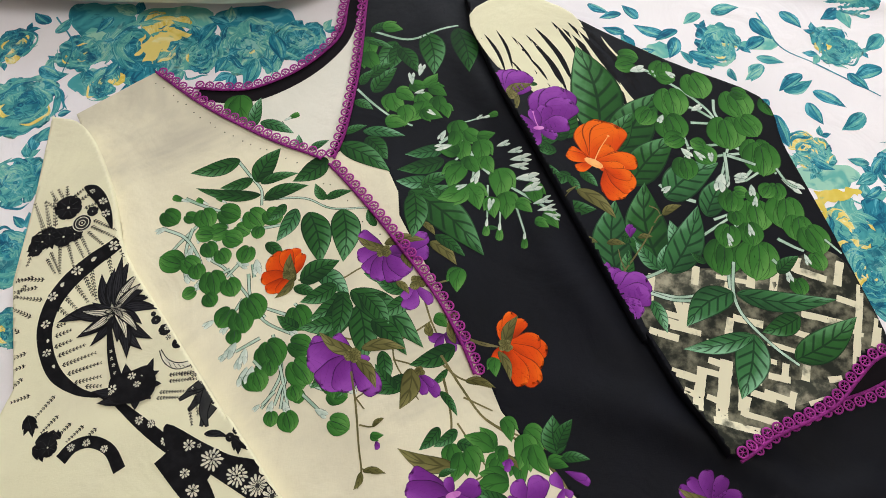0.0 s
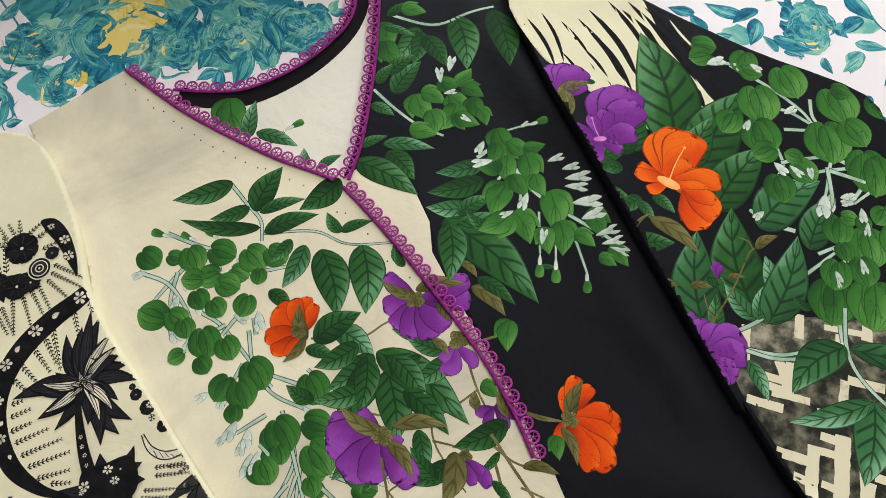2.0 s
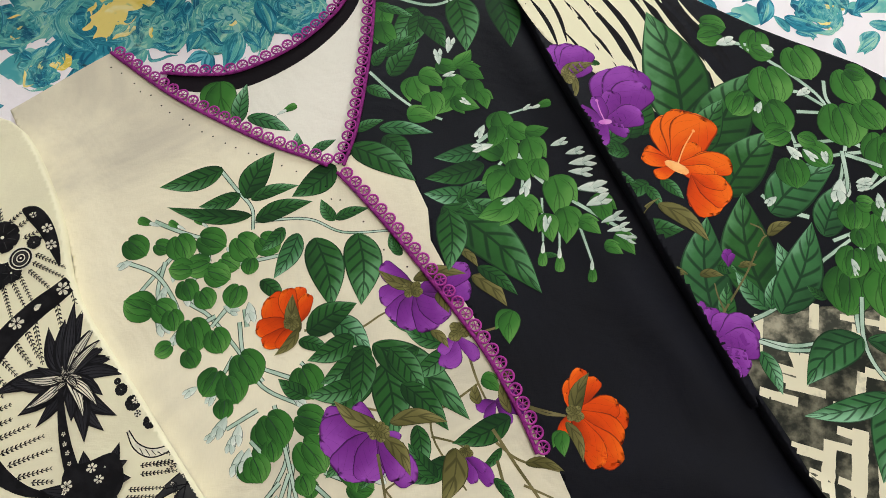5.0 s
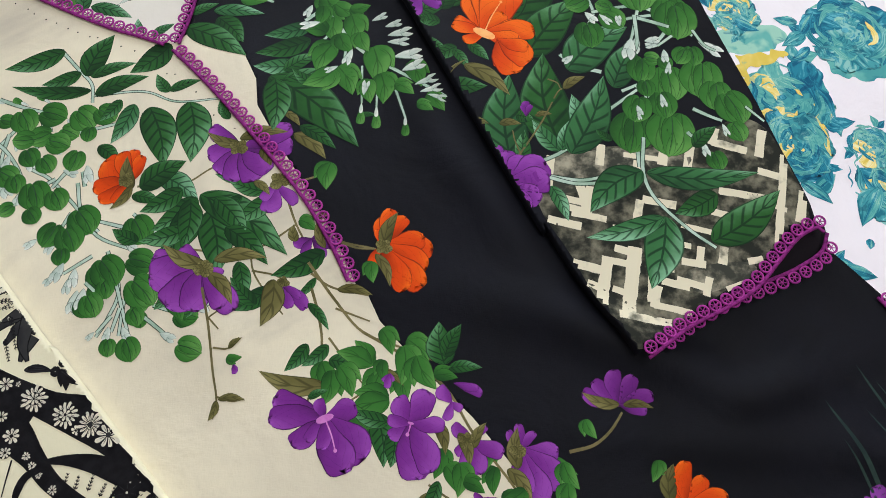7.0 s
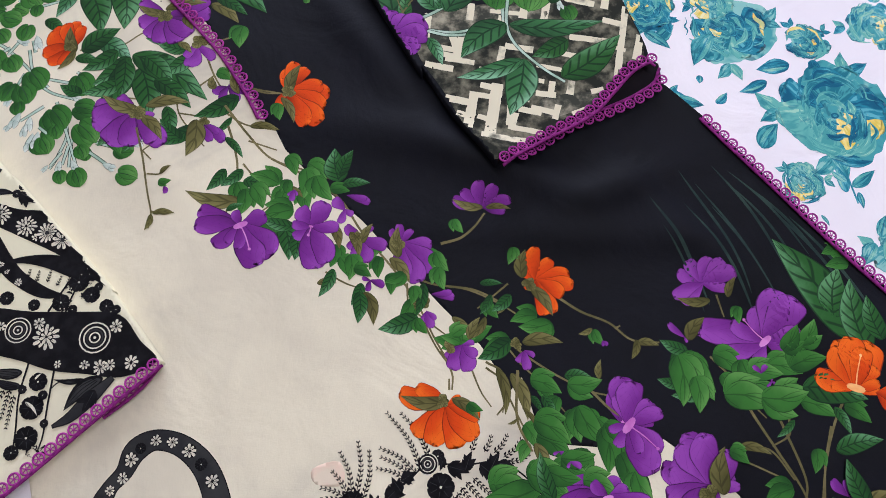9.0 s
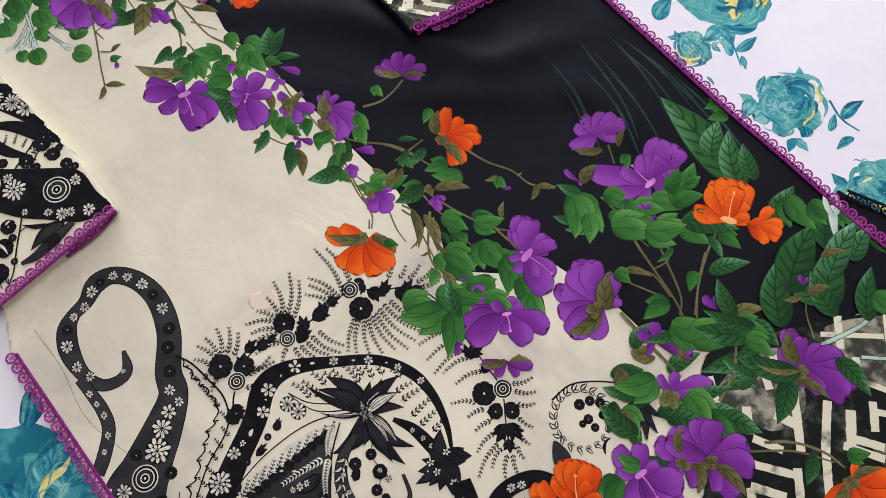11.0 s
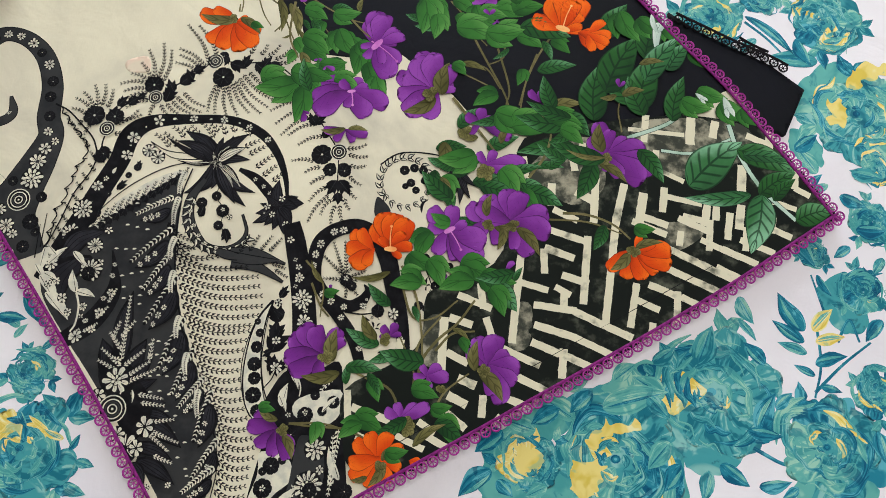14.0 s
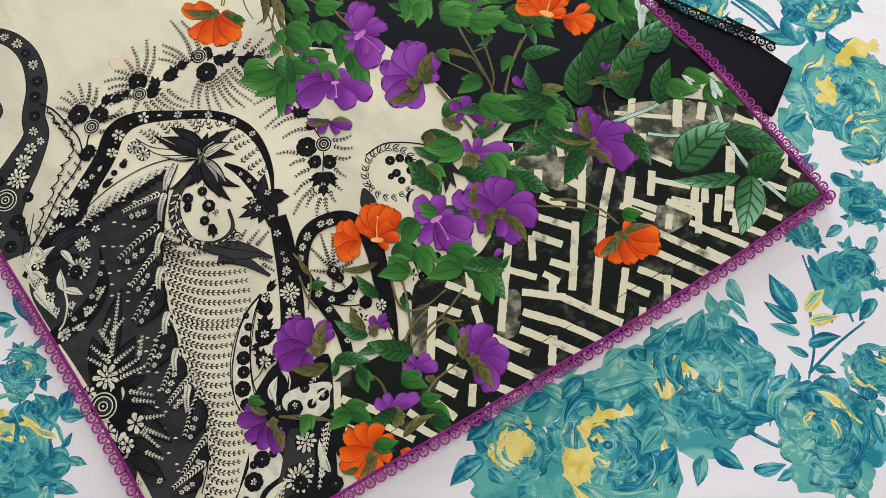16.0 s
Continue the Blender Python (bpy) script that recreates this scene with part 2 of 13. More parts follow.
PROFILES = {
    "leaf": lambda v: 2.95 * v**0.62 * (1 - v) ** 1.08,
    "round": lambda v: 1.55 * (v**0.42) * (1 - v) ** 0.42 * (1.2 - 0.15 * v),
    "petal": lambda v: 1.62 * (v**0.85) * (1 - v) ** 0.3,
    "ovate": lambda v: 2.3 * v**0.5 * (1 - v) ** 0.75,
    "spike": lambda v: 2.2 * v**0.4 * (1 - v) ** 0.95,
    "streak": lambda v: 2.5 * v**0.7 * (1 - v) ** 0.7,
}
layers = {}


regions = {}


def inside_region(height, x, y):
    """Whether (x, y) lies on the cloth of that height, where its outline is known."""
    ring, hit = regions.get(height), False
    if ring is None:
        return True
    for (ax, ay), (bx, by) in ring:
        if (ay > y) != (by > y) and x < (bx - ax) * (y - ay) / (by - ay) + ax:
            hit = not hit
    return hit


class Print:
    """A flat printed motif that lies on a cloth: blades and ribbons gathered into one mesh."""

    def __init__(self, height):
        self.height, self.verts, self.faces, self.slots, self.uvs, self.mats = height, [], [], [], [], []
        self.seen = layers.setdefault(height, {})

    def level(self, pts):
        """The height over the cloth at which a new shape clears all that lies under it."""
        cells = {(int(p[0] // 0.004), int(p[1] // 0.004)) for p in pts}
        z = max(self.seen.get(c, 0.00007) for c in cells) + 0.000006
        for c in cells:
            self.seen[c] = z
        return z

    def slot(self, mat):
        if mat not in self.mats:
            self.mats.append(mat)
        return self.mats.index(mat)

    def grid(self, rows, mat, uv_rows):
        """Rows of points across, joined into a strip of quads."""
        z, first, wide = self.level([p for row in rows for p in row]), len(self.verts), len(rows[0])
        for row, uv in zip(rows, uv_rows):
            for p, q in zip(row, uv):
                self.verts.append((p[0], p[1], self.height(p[0], p[1]) + z))
                self.uvs.append(q)
        s = self.slot(mat)
        for i in range(len(rows) - 1):
            for j in range(wide - 1):
                a = first + i * wide + j
                self.faces.append((a, a + 1, a + wide + 1, a + wide))
                self.slots.append(s)

    def blade(self, a, b, wide, mat, profile="leaf", bend=0.0, n=9, ruffle=0.0, half=2):
        """A blade from a to b; wide: its width over its length; bend: sideways bow over its length."""
        a, b = Vector(a), Vector(b)
        way = b - a
        n, half = max(n, int(way.length / 0.0026)), max(half, min(8, int(way.length * wide / 0.0052)))
        side, shape = Vector((-way.y, way.x)), PROFILES[profile]
        rows, uv = [], []
        for i in range(n + 1):
            v = 0.5 - 0.5 * math.cos(math.pi * i / n)
            w = 0.5 * wide * shape(v) if 0 < i < n else 0.0
            mid = a + way * v + side * bend * math.sin(math.pi * v)
            row = []
            for j in range(-half, half + 1):
                u = j / half
                p = mid + side * (u * w * (1 + 0.12 * ruffle * math.sin(9 * v + 2 * u)))
                if ruffle and v > 0.5:
                    p -= way * (ruffle * 0.1 * (v - 0.5) * (1 + math.cos(7.5 * u + 5 * ruffle)))
                row.append(p)
            rows.append(row)
            uv.append([((j / half + 1) / 2, v) for j in range(-half, half + 1)])
        self.grid(rows, mat, uv)
        return self

    def ribbon(self, pts, wide, mat, n=7, taper=0.0, closed=False):
        """A ribbon along a smooth curve; taper: how much it thins to its end."""
        line = curve_through(pts, n, closed)
        if closed:
            line.append(line[0])
        rows, uv = [], []
        for i, p in enumerate(line):
            d = (line[min(i + 1, len(line) - 1)] - line[max(i - 1, 0)])
            d = Vector((-d.y, d.x)).normalized() * (0.5 * wide * (1 - taper * i / (len(line) - 1)))
            many = max(1, min(5, int(wide / 0.004)))
            rows.append([p + d * (k / many) for k in range(-many, many + 1)])
            uv.append([(0.5 + 0.5 * k / many, i / len(line)) for k in range(-many, many + 1)])
        self.grid(rows, mat, uv)
        return self

    def strap(self, pts, mat, n=6, grow=0.0):
        """A ribbon whose width is given at each point (x, y, width)."""
        line = curve_through([Vector(q) for q in pts], n)
        rows, uv = [], []
        for i, q in enumerate(line):
            d = line[min(i + 1, len(line) - 1)] - line[max(i - 1, 0)]
            d = Vector((-d.y, d.x)).normalized() * (0.5 * max(q.z, 0.0002) + grow)
            rows.append([Vector((q.x, q.y)) + d * (k / 4) for k in range(-4, 5)])
            uv.append([(0.5 + k / 8, i / len(line)) for k in range(-4, 5)])
        self.grid(rows, mat, uv)
        return self

    def fill(self, pts, mat, n=4, step=0.003):
        """A filled shape inside a smooth closed line."""
        from mathutils.geometry import delaunay_2d_cdt
        ring = [Vector((q.x, q.y)) for q in curve_through(pts, n, True)]
        xs, ys = [q.x for q in ring], [q.y for q in ring]
        inner = [Vector((x, y)) for x in np.arange(min(xs), max(xs), step) for y in np.arange(min(ys), max(ys), step)]
        v, _, f, *_ = delaunay_2d_cdt(ring + inner, [(i, (i + 1) % len(ring)) for i in range(len(ring))], [], 1, 1e-5)
        z, first, slot = self.level(v), len(self.verts), self.slot(mat)
        for q in v:
            self.verts.append((q.x, q.y, self.height(q.x, q.y) + z))
            self.uvs.append((0.5, 0.5))
        for t in f:
            self.faces.append(tuple(first + k for k in t))
            self.slots.append(slot)
        return self

    def disc(self, c, r, mat, n=16, squash=1.0, wobble=0.0):
        steps = (0.02, 0.35, 0.7, 1) if r > 0.003 else (0.02, 1)
        rows = [[Vector(c) + Vector((math.cos(t) * r * k * (1 + wobble * math.sin(5 * t)), math.sin(t) * r * k * squash * (1 + wobble * math.sin(5 * t)))) for k in steps] for t in [2 * math.pi * i / n for i in range(n + 1)]]
        self.grid(rows, mat, [[(0.5, k) for k in steps]] * (n + 1))
        return self

    def rings(self, c, r, mats):
        for k, m in enumerate(mats):
            self.disc(c, r * (1 - k / len(mats)), m, 18)
        return self

    def object(self, name, parent, label=""):
        """The motif as one mesh, cut off at the edge of its cloth."""
        if not all(inside_region(self.height, v[0], v[1]) for v in self.verts[::3]):
            on = [inside_region(self.height, v[0], v[1]) for v in self.verts]
            keep = [k for k, f in enumerate(self.faces) if all(on[j] for j in f)]
            if not keep:
                return None
            used = sorted({j for k in keep for j in self.faces[k]})
            place = {j: i for i, j in enumerate(used)}
            self.faces, self.slots = [tuple(place[j] for j in self.faces[k]) for k in keep], [self.slots[k] for k in keep]
            self.verts, self.uvs = [self.verts[j] for j in used], [self.uvs[j] for j in used]
        ob = mesh_object(name, self.verts, self.faces, self.mats, parent, self.slots, self.uvs)
        return tagged(ob, label)


def aim(angle, length=1.0):
    return Vector((math.cos(angle), math.sin(angle))) * length


# ---- the room and the bed ----
def box(name, low, high, mat, parent=None, bevel=0.0, label="", kind=""):
    bm = bmesh.new()
    bmesh.ops.create_cube(bm, size=1.0)
    for v in bm.verts:
        v.co = [l + (c + 0.5) * (h - l) for c, l, h in zip(v.co, low, high)]
    if bevel:
        bmesh.ops.bevel(bm, geom=bm.edges[:], offset=bevel, segments=4, affect="EDGES", profile=0.5)
    data = bpy.data.meshes.new(name)
    bm.to_mesh(data)
    bm.free()
    data.materials.append(mat)
    ob = new(name, data)
    ob.parent = parent
    return tagged(ob, label, kind=kind)


# the room shell is added around the bed and stays out of view
box("floor", (-1.9, -2.7, -0.6), (2.7, 2.5, -0.5), WOOD, kind="structure", label="plain brown wooden floor of the room")
box("ceiling", (-1.9, -2.7, 1.9), (2.7, 2.5, 2.0), PLASTER, kind="structure", label="plain white plastered ceiling")
box("wall_west", (-1.9, -2.7, -0.5), (-1.8, 2.5, 1.9), PLASTER, kind="structure", label="plain off-white plastered wall")
box("wall_east", (2.6, -2.7, -0.5), (2.7, 2.5, 1.9), PLASTER, kind="structure", label="plain off-white plastered wall")
box("wall_south", (-1.8, -2.7, -0.5), (2.6, -2.6, 1.9), PLASTER, kind="structure", label="plain off-white plastered wall")
# unseen wall, its opening added to hold the far lamp
wall = new("wall_north")
tagged(wall, "unseen off-white plastered wall with an added window opening", kind="structure")
box("sill_wall", (-1.8, 2.4, -0.5), (2.6, 2.5, 0.3), PLASTER, wall)
box("lintel_wall", (-1.8, 2.4, 1.6), (2.6, 2.5, 1.9), PLASTER, wall)
box("pier", (-1.8, 2.4, 0.3), (-0.55, 2.5, 1.6), PLASTER, wall)
box("pier", (1.15, 2.4, 0.3), (2.6, 2.5, 1.6), PLASTER, wall)

bed = new("bed")
tagged(bed, "low bed with a thick mattress under the sheet", "bed")
box("mattress", (-0.8, -1.5, -0.26), (1.3, 0.7, -0.012), SHEET, bed, 0.04, "white mattress")
box("bed_base", (-0.8, -1.5, -0.5), (1.3, 0.7, -0.27), WOOD, bed, 0.01, "brown wooden base")

xs, ys = np.linspace(-0.8, 1.3, 420), np.linspace(-1.5, 0.7, 440)
bed_sheet = mesh_object("bed_sheet", [(x, y, on_sheet(x, y)) for y in ys for x in xs],
                        [(j * 420 + i, j * 420 + i + 1, j * 420 + i + 421, j * 420 + i + 420) for j in range(439) for i in range(419)], [SHEET])
thick = bed_sheet.modifiers.new("thickness", "SOLIDIFY")
thick.thickness, thick.offset = 0.002, -1
tagged(bed_sheet, "white cotton bed sheet printed with teal and yellow roses", "bed sheet")

bm = bmesh.new()
bmesh.ops.create_uvsphere(bm, u_segments=40, v_segments=24, radius=1.0)
for v in bm.verts:
    v.co = [math.copysign(abs(k) ** e, k) * s for k, e, s in zip(v.co, (0.45, 0.45, 0.8), (0.21, 0.16, 0.028))]
    v.co.z += 0.004 * noise.noise(v.co * 14)
pillow_data = bpy.data.meshes.new("pillow")
bm.to_mesh(pillow_data)
bm.free()
pillow_data.materials.append(LINING)
pillow_data.polygons.foreach_set("use_smooth", [True] * len(pillow_data.polygons))
pillow = new("pillow", pillow_data)
pillow.matrix_world = pose(-0.19, 0.312, 0.027, 0, 0, -2)
tagged(pillow, "plain white cotton pillow lying on the bed sheet", "pillow")

# ---- the tunic ----
kurti = new("tunic")
tagged(kurti, "cream and black floral cotton tunic with magenta lace", "tunic")

neck_left = [(-0.1524, 0.0878), (-0.1222, 0.0644), (-0.1008, 0.0494), (-0.0721, 0.0329), (-0.0404, 0.0164), (-0.0173, 0.0071), (0.0021, -0.0021)]
neck_right = [(0.0021, -0.0021), (0.0088, 0.0229), (0.0135, 0.0589), (0.0168, 0.1010), (0.0182, 0.1682), (0.0193, 0.2106)]
left_edge = [(0.2149, -0.8179), (0.1742, -0.7520), (0.1223, -0.6647), (0.0657, -0.5759), (-0.0195, -0.4437)]
right_edge = [(0.4184, -0.1761), (0.4403, -0.2033), (0.4849, -0.2690), (0.5364, -0.3405), (0.5840, -0.4100), (0.6314, -0.4730), (0.6935, -0.5762)]
hem = [(0.6935, -0.5762), (0.5764, -0.6413), (0.4342, -0.7103), (0.3294, -0.7602), (0.2149, -0.8179)]
smooth_left, smooth_right = curve_through(neck_left, 5), curve_through(neck_right, 5)
outline = [tuple(p) for p in smooth_left + smooth_right[1:]]
outline += [(0.1269, 0.2185), (0.2033, 0.0916), (0.2866, -0.0700)] + right_edge + hem[1:] + left_edge[1:]
outline += [(-0.0749, -0.2135), (-0.1673, -0.0993), (-0.1473, -0.0864), (-0.1541, -0.0628), (-0.1858, -0.0063), (-0.2144, 0.0408)]
front = sheet_of_cloth("front_panel", outline, on_body, CREAM, kurti, "cream and black printed cotton front", step=0.0025, drop=0.005)

black_side = [tuple(p) for p in smooth_right] + [(0.1269, 0.2185), (0.2033, 0.0916), (0.2866, -0.0700)] + right_edge[:5]
black_side += [(0.6258, -0.4654), (0.5851, -0.4828), (0.5436, -0.4927), (0.4948, -0.4917), (0.4508, -0.4881), (0.4221, -0.4866), (0.4035, -0.4617), (0.3842, -0.4437), (0.3647, -0.4253)]
black_side += [(0.3419, -0.4292), (0.3014, -0.4222), (0.2857, -0.4039), (0.2811, -0.3780), (0.2731, -0.3853), (0.2568, -0.3545), (0.2338, -0.3257), (0.2119, -0.2961), (0.1857, -0.2609), (0.1561, -0.2283), (0.1353, -0.2022)]
black_side += [(0.1285, -0.1853), (0.1222, -0.1802), (0.1109, -0.1515), (0.0925, -0.1155), (0.0762, -0.0859), (0.0607, -0.0547), (0.0590, -0.0337), (0.0498, -0.0118), (0.0311, 0.0026), (0.0124, 0.0069)]
black_print = sheet_of_cloth("black_ground", black_side, on_body, BLACK, front, "plain black printed ground", step=0.0025, lift=0.00004, drop=0.00001)

lining_edge = [(-0.1174, 0.0667), (-0.0925, 0.0629), (-0.0653, 0.0664), (-0.0350, 0.0835), (-0.0122, 0.1050), (0.0030, 0.1297), (0.0096, 0.1629), (0.0112, 0.1943)]
back_line = curve_through(lining_edge, 5)
sheet_of_cloth("back_panel", [tuple(p) for p in back_line] + [(0.0473, 0.1945), (0.0309, -0.0032), (-0.0169, -0.0151), (-0.1047, 0.0360), (-0.1321, 0.0655)], on_lining, LINING, kurti, "white inside of the back with faint print", drop=0.002)
Print(on_lining).ribbon(lining_edge, 0.0135, FACING).object("neck_facing", kurti, "black facing inside the back neck")

sleeve_line = curve_through([(0.1115, 0.1733), (0.1342, 0.0836), (0.1664, 0.0057), (0.2044, -0.0796), (0.2359, -0.1513), (0.2384, -0.1497), (0.2587, -0.1920), (0.2817, -0.2328)], 4)
outer_line = curve_through([(0.3401, -0.2017), (0.3583, -0.1914), (0.3755, -0.1748), (0.3918, -0.1602), (0.4066, -0.1542), (0.3955, -0.1039), (0.3773, -0.0321), (0.3654, 0.0105), (0.3558, 0.0558), (0.2837, 0.0937), (0.2243, 0.1309), (0.1641, 0.1736)], 4)
right_sleeve = sheet_of_cloth("sleeve", [tuple(p) for p in sleeve_line + outer_line], on_right_sleeve, BLACK, kurti, "black sleeve printed with green leaves and a cream fret", step=0.0025, drop=0.009)
# flat black sheet that gives the open sleeve mouth its darkness by colour
sheet_of_cloth("sleeve_lining", [(0.3377, -0.2016), (0.3606, -0.1866), (0.3773, -0.1686), (0.3935, -0.1570), (0.4085, -0.1530), (0.4150, -0.1590), (0.4150, -0.1720), (0.3898, -0.1926), (0.3635, -0.1991)], on_body, FACING, kurti, "dark inside of the sleeve mouth", lift=0.003)

left_line = curve_through([(-0.2278, 0.0325), (-0.1982, 0.0216), (-0.1652, -0.0336), (-0.1434, -0.0889), (-0.0981, -0.1477), (-0.0489, -0.2101), (-0.0457, -0.2119), (0.0165, -0.2896), (0.0224, -0.2986), (0.0535, -0.3458)], 4)
left_outer = [(0.0022, -0.3820), (-0.0387, -0.4129), (-0.0718, -0.4364), (-0.2085, -0.2333), (-0.1985, -0.1925), (-0.2198, -0.1144), (-0.2222, -0.0441)]
left_sleeve = sheet_of_cloth("sleeve", [tuple(p) for p in left_line] + left_outer, on_left_sleeve, SLEEVE_CREAM, kurti, "cream sleeve printed with black ink flowers", step=0.0025, drop=0.008)

trousers = new("folded_trousers")
tagged(trousers, "folded black cotton trousers with black lace edge under the tunic", "trousers")
sheet_of_cloth("trouser_leg", [(0.5855, -0.3931), (0.6088, -0.4125), (0.6368, -0.4293), (0.6623, -0.4443), (0.6872, -0.4670), (0.6650, -0.5055), (0.6080, -0.4998)], on_trousers, BLACK, trousers, step=0.005, drop=0.004)



# ---- lace ----
def wheel_mesh(mat):
    bm = bmesh.new()
    n, m, big, small = 14, 5, 0.0034, 0.0007
    ring = [[bm.verts.new(((big + small * math.cos(b)) * math.cos(a), (big + small * math.cos(b)) * math.sin(a), small * math.sin(b)))
             for b in [2 * math.pi * j / m for j in range(m)]] for a in [2 * math.pi * i / n for i in range(n)]]
    for i in range(n):
        for j in range(m):
            bm.faces.new((ring[i][j], ring[(i + 1) % n][j], ring[(i + 1) % n][(j + 1) % m], ring[i][(j + 1) % m]))
    for k in range(3):
        c, s = math.cos(math.pi * k / 3), math.sin(math.pi * k / 3)
        q = [bm.verts.new((c * a - s * b, s * a + c * b, z)) for a, b, z in ((-big, -0.0003, 0), (big, -0.0003, 0), (big, 0.0003, 0), (-big, 0.0003, 0), (-big, 0, 0.0005), (big, 0, 0.0005))]
        bm.faces.new((q[0], q[1], q[5], q[4]))
        bm.faces.new((q[2], q[3], q[4], q[5]))
    bmesh.ops.create_icosphere(bm, subdivisions=1, radius=0.0008)
    data = bpy.data.meshes.new("lace_wheel")
    bm.to_mesh(data)
    bm.free()
    data.materials.append(mat)
    data.polygons.foreach_set("use_smooth", [True] * len(data.polygons))
    return data


WHEEL, BLACK_WHEEL = wheel_mesh(LACE), wheel_mesh(FACING)


def lace(pts, height, parent, side=1, gap=0.0084, lift=0.0016, name="lace_trim", mesh=WHEEL, mat=LACE_DARK, label="magenta crochet lace edging"):
    """Crochet lace along a line: a corded tape and a row of small wheels beside it."""
    line = curve_through(pts, 12)
    rows_a = []
    for i, p in enumerate(line):
        d = (line[min(i + 1, len(line) - 1)] - line[max(i - 1, 0)]).normalized()
        rows_a.append(p + Vector((-d.y, d.x)) * side * -0.0042)
    verts, faces = [], []
    along = 0.0
    for i, p in enumerate(rows_a):
        d = (rows_a[min(i + 1, len(rows_a) - 1)] - rows_a[max(i - 1, 0)]).normalized()
        q = Vector((-d.y, d.x))
        for k in range(6):
            a = 2 * math.pi * k / 6
            w = p + q * 0.0012 * math.cos(a)
            verts.append((w.x, w.y, height(w.x, w.y) + lift + 0.0008 * math.sin(a)))
        if i:
            for k in range(6):
                faces.append(((i - 1) * 6 + k, (i - 1) * 6 + (k + 1) % 6, i * 6 + (k + 1) % 6, i * 6 + k))
    trim = mesh_object(name, verts, faces, [mat], parent)
    tagged(trim, label)
    want, last = gap * 0.5, line[0]
    for p in line[1:]:
        step = (p - last).length
        while want <= along + step:
            c = last.lerp(p, (want - along) / step)
            e = 0.002
            n = Vector((height(c.x - e, c.y) - height(c.x + e, c.y), height(c.x, c.y - e) - height(c.x, c.y + e), 2 * e)).normalized()
            w = new("lace_wheel", mesh)
            w.parent = trim
            w.matrix_world = Matrix.Translation((c.x, c.y, height(c.x, c.y) + lift)) @ n.to_track_quat("Z", "Y").to_matrix().to_4x4() @ pose(0, 0, 0, 0, 0, random.uniform(0, 60))
            want += gap
        along += step
        last = p
    return trim


lace([(0.5890, -0.3985), (0.6090, -0.4105), (0.6370, -0.4275), (0.6606, -0.4404), (0.6740, -0.4495)], on_trousers, trousers, -1, mesh=BLACK_WHEEL, mat=FACING, label="narrow black lace edging")
lace([(0.6380, -0.4225), (0.6480, -0.4300), (0.6600, -0.4370)], on_trousers, trousers, -1, mesh=BLACK_WHEEL, mat=FACING, label="loose end of black lace")
lace(neck_left[:-1] + [(-0.0021, 0.0003)], on_body, kurti, 1)
lace(neck_right, on_body, kurti, 1)
lace([(0.0055, -0.0054), (0.0208, -0.0224), (0.0394, -0.0451), (0.0607, -0.0732), (0.0827, -0.1035), (0.0972, -0.1255), (0.1124, -0.1547), (0.1214, -0.1763)], on_body, kurti, 1)
lace([(-0.1208, 0.0746), (-0.0937, 0.0731), (-0.0702, 0.0757), (-0.0396, 0.0916), (-0.0167, 0.1124), (-0.0022, 0.1349), (0.0005, 0.1663), (0.0033, 0.1943)], on_lining, kurti, 1)
lace(left_edge, on_body, kurti, 1)
lace(right_edge[1:], on_body, kurti, 1)
lace(hem, on_body, kurti, 1)
lace([(0.2839, -0.2324), (0.3113, -0.2158), (0.3375, -0.2047), (0.3570, -0.1945), (0.3739, -0.1789), (0.3906, -0.1639), (0.4060, -0.1575), (0.4119, -0.1619)], on_right_sleeve, kurti, 1)
lace([(0.2977, -0.2295), (0.3211, -0.2159), (0.3456, -0.2043), (0.3679, -0.1977), (0.3904, -0.1899), (0.4096, -0.1793), (0.4174, -0.1665)], on_body, kurti, -1, lift=0.006)
lace([(0.0531, -0.3451), (0.0286, -0.3626), (0.0022, -0.3820), (-0.0387, -0.4129), (-0.0718, -0.4364)], on_left_sleeve, kurti, -1)
lace([(0.0490, -0.3445), (0.0356, -0.3589), (0.0147, -0.3731)], on_body, kurti, -1, lift=0.004)


# ---- printed motifs ----
spots = []

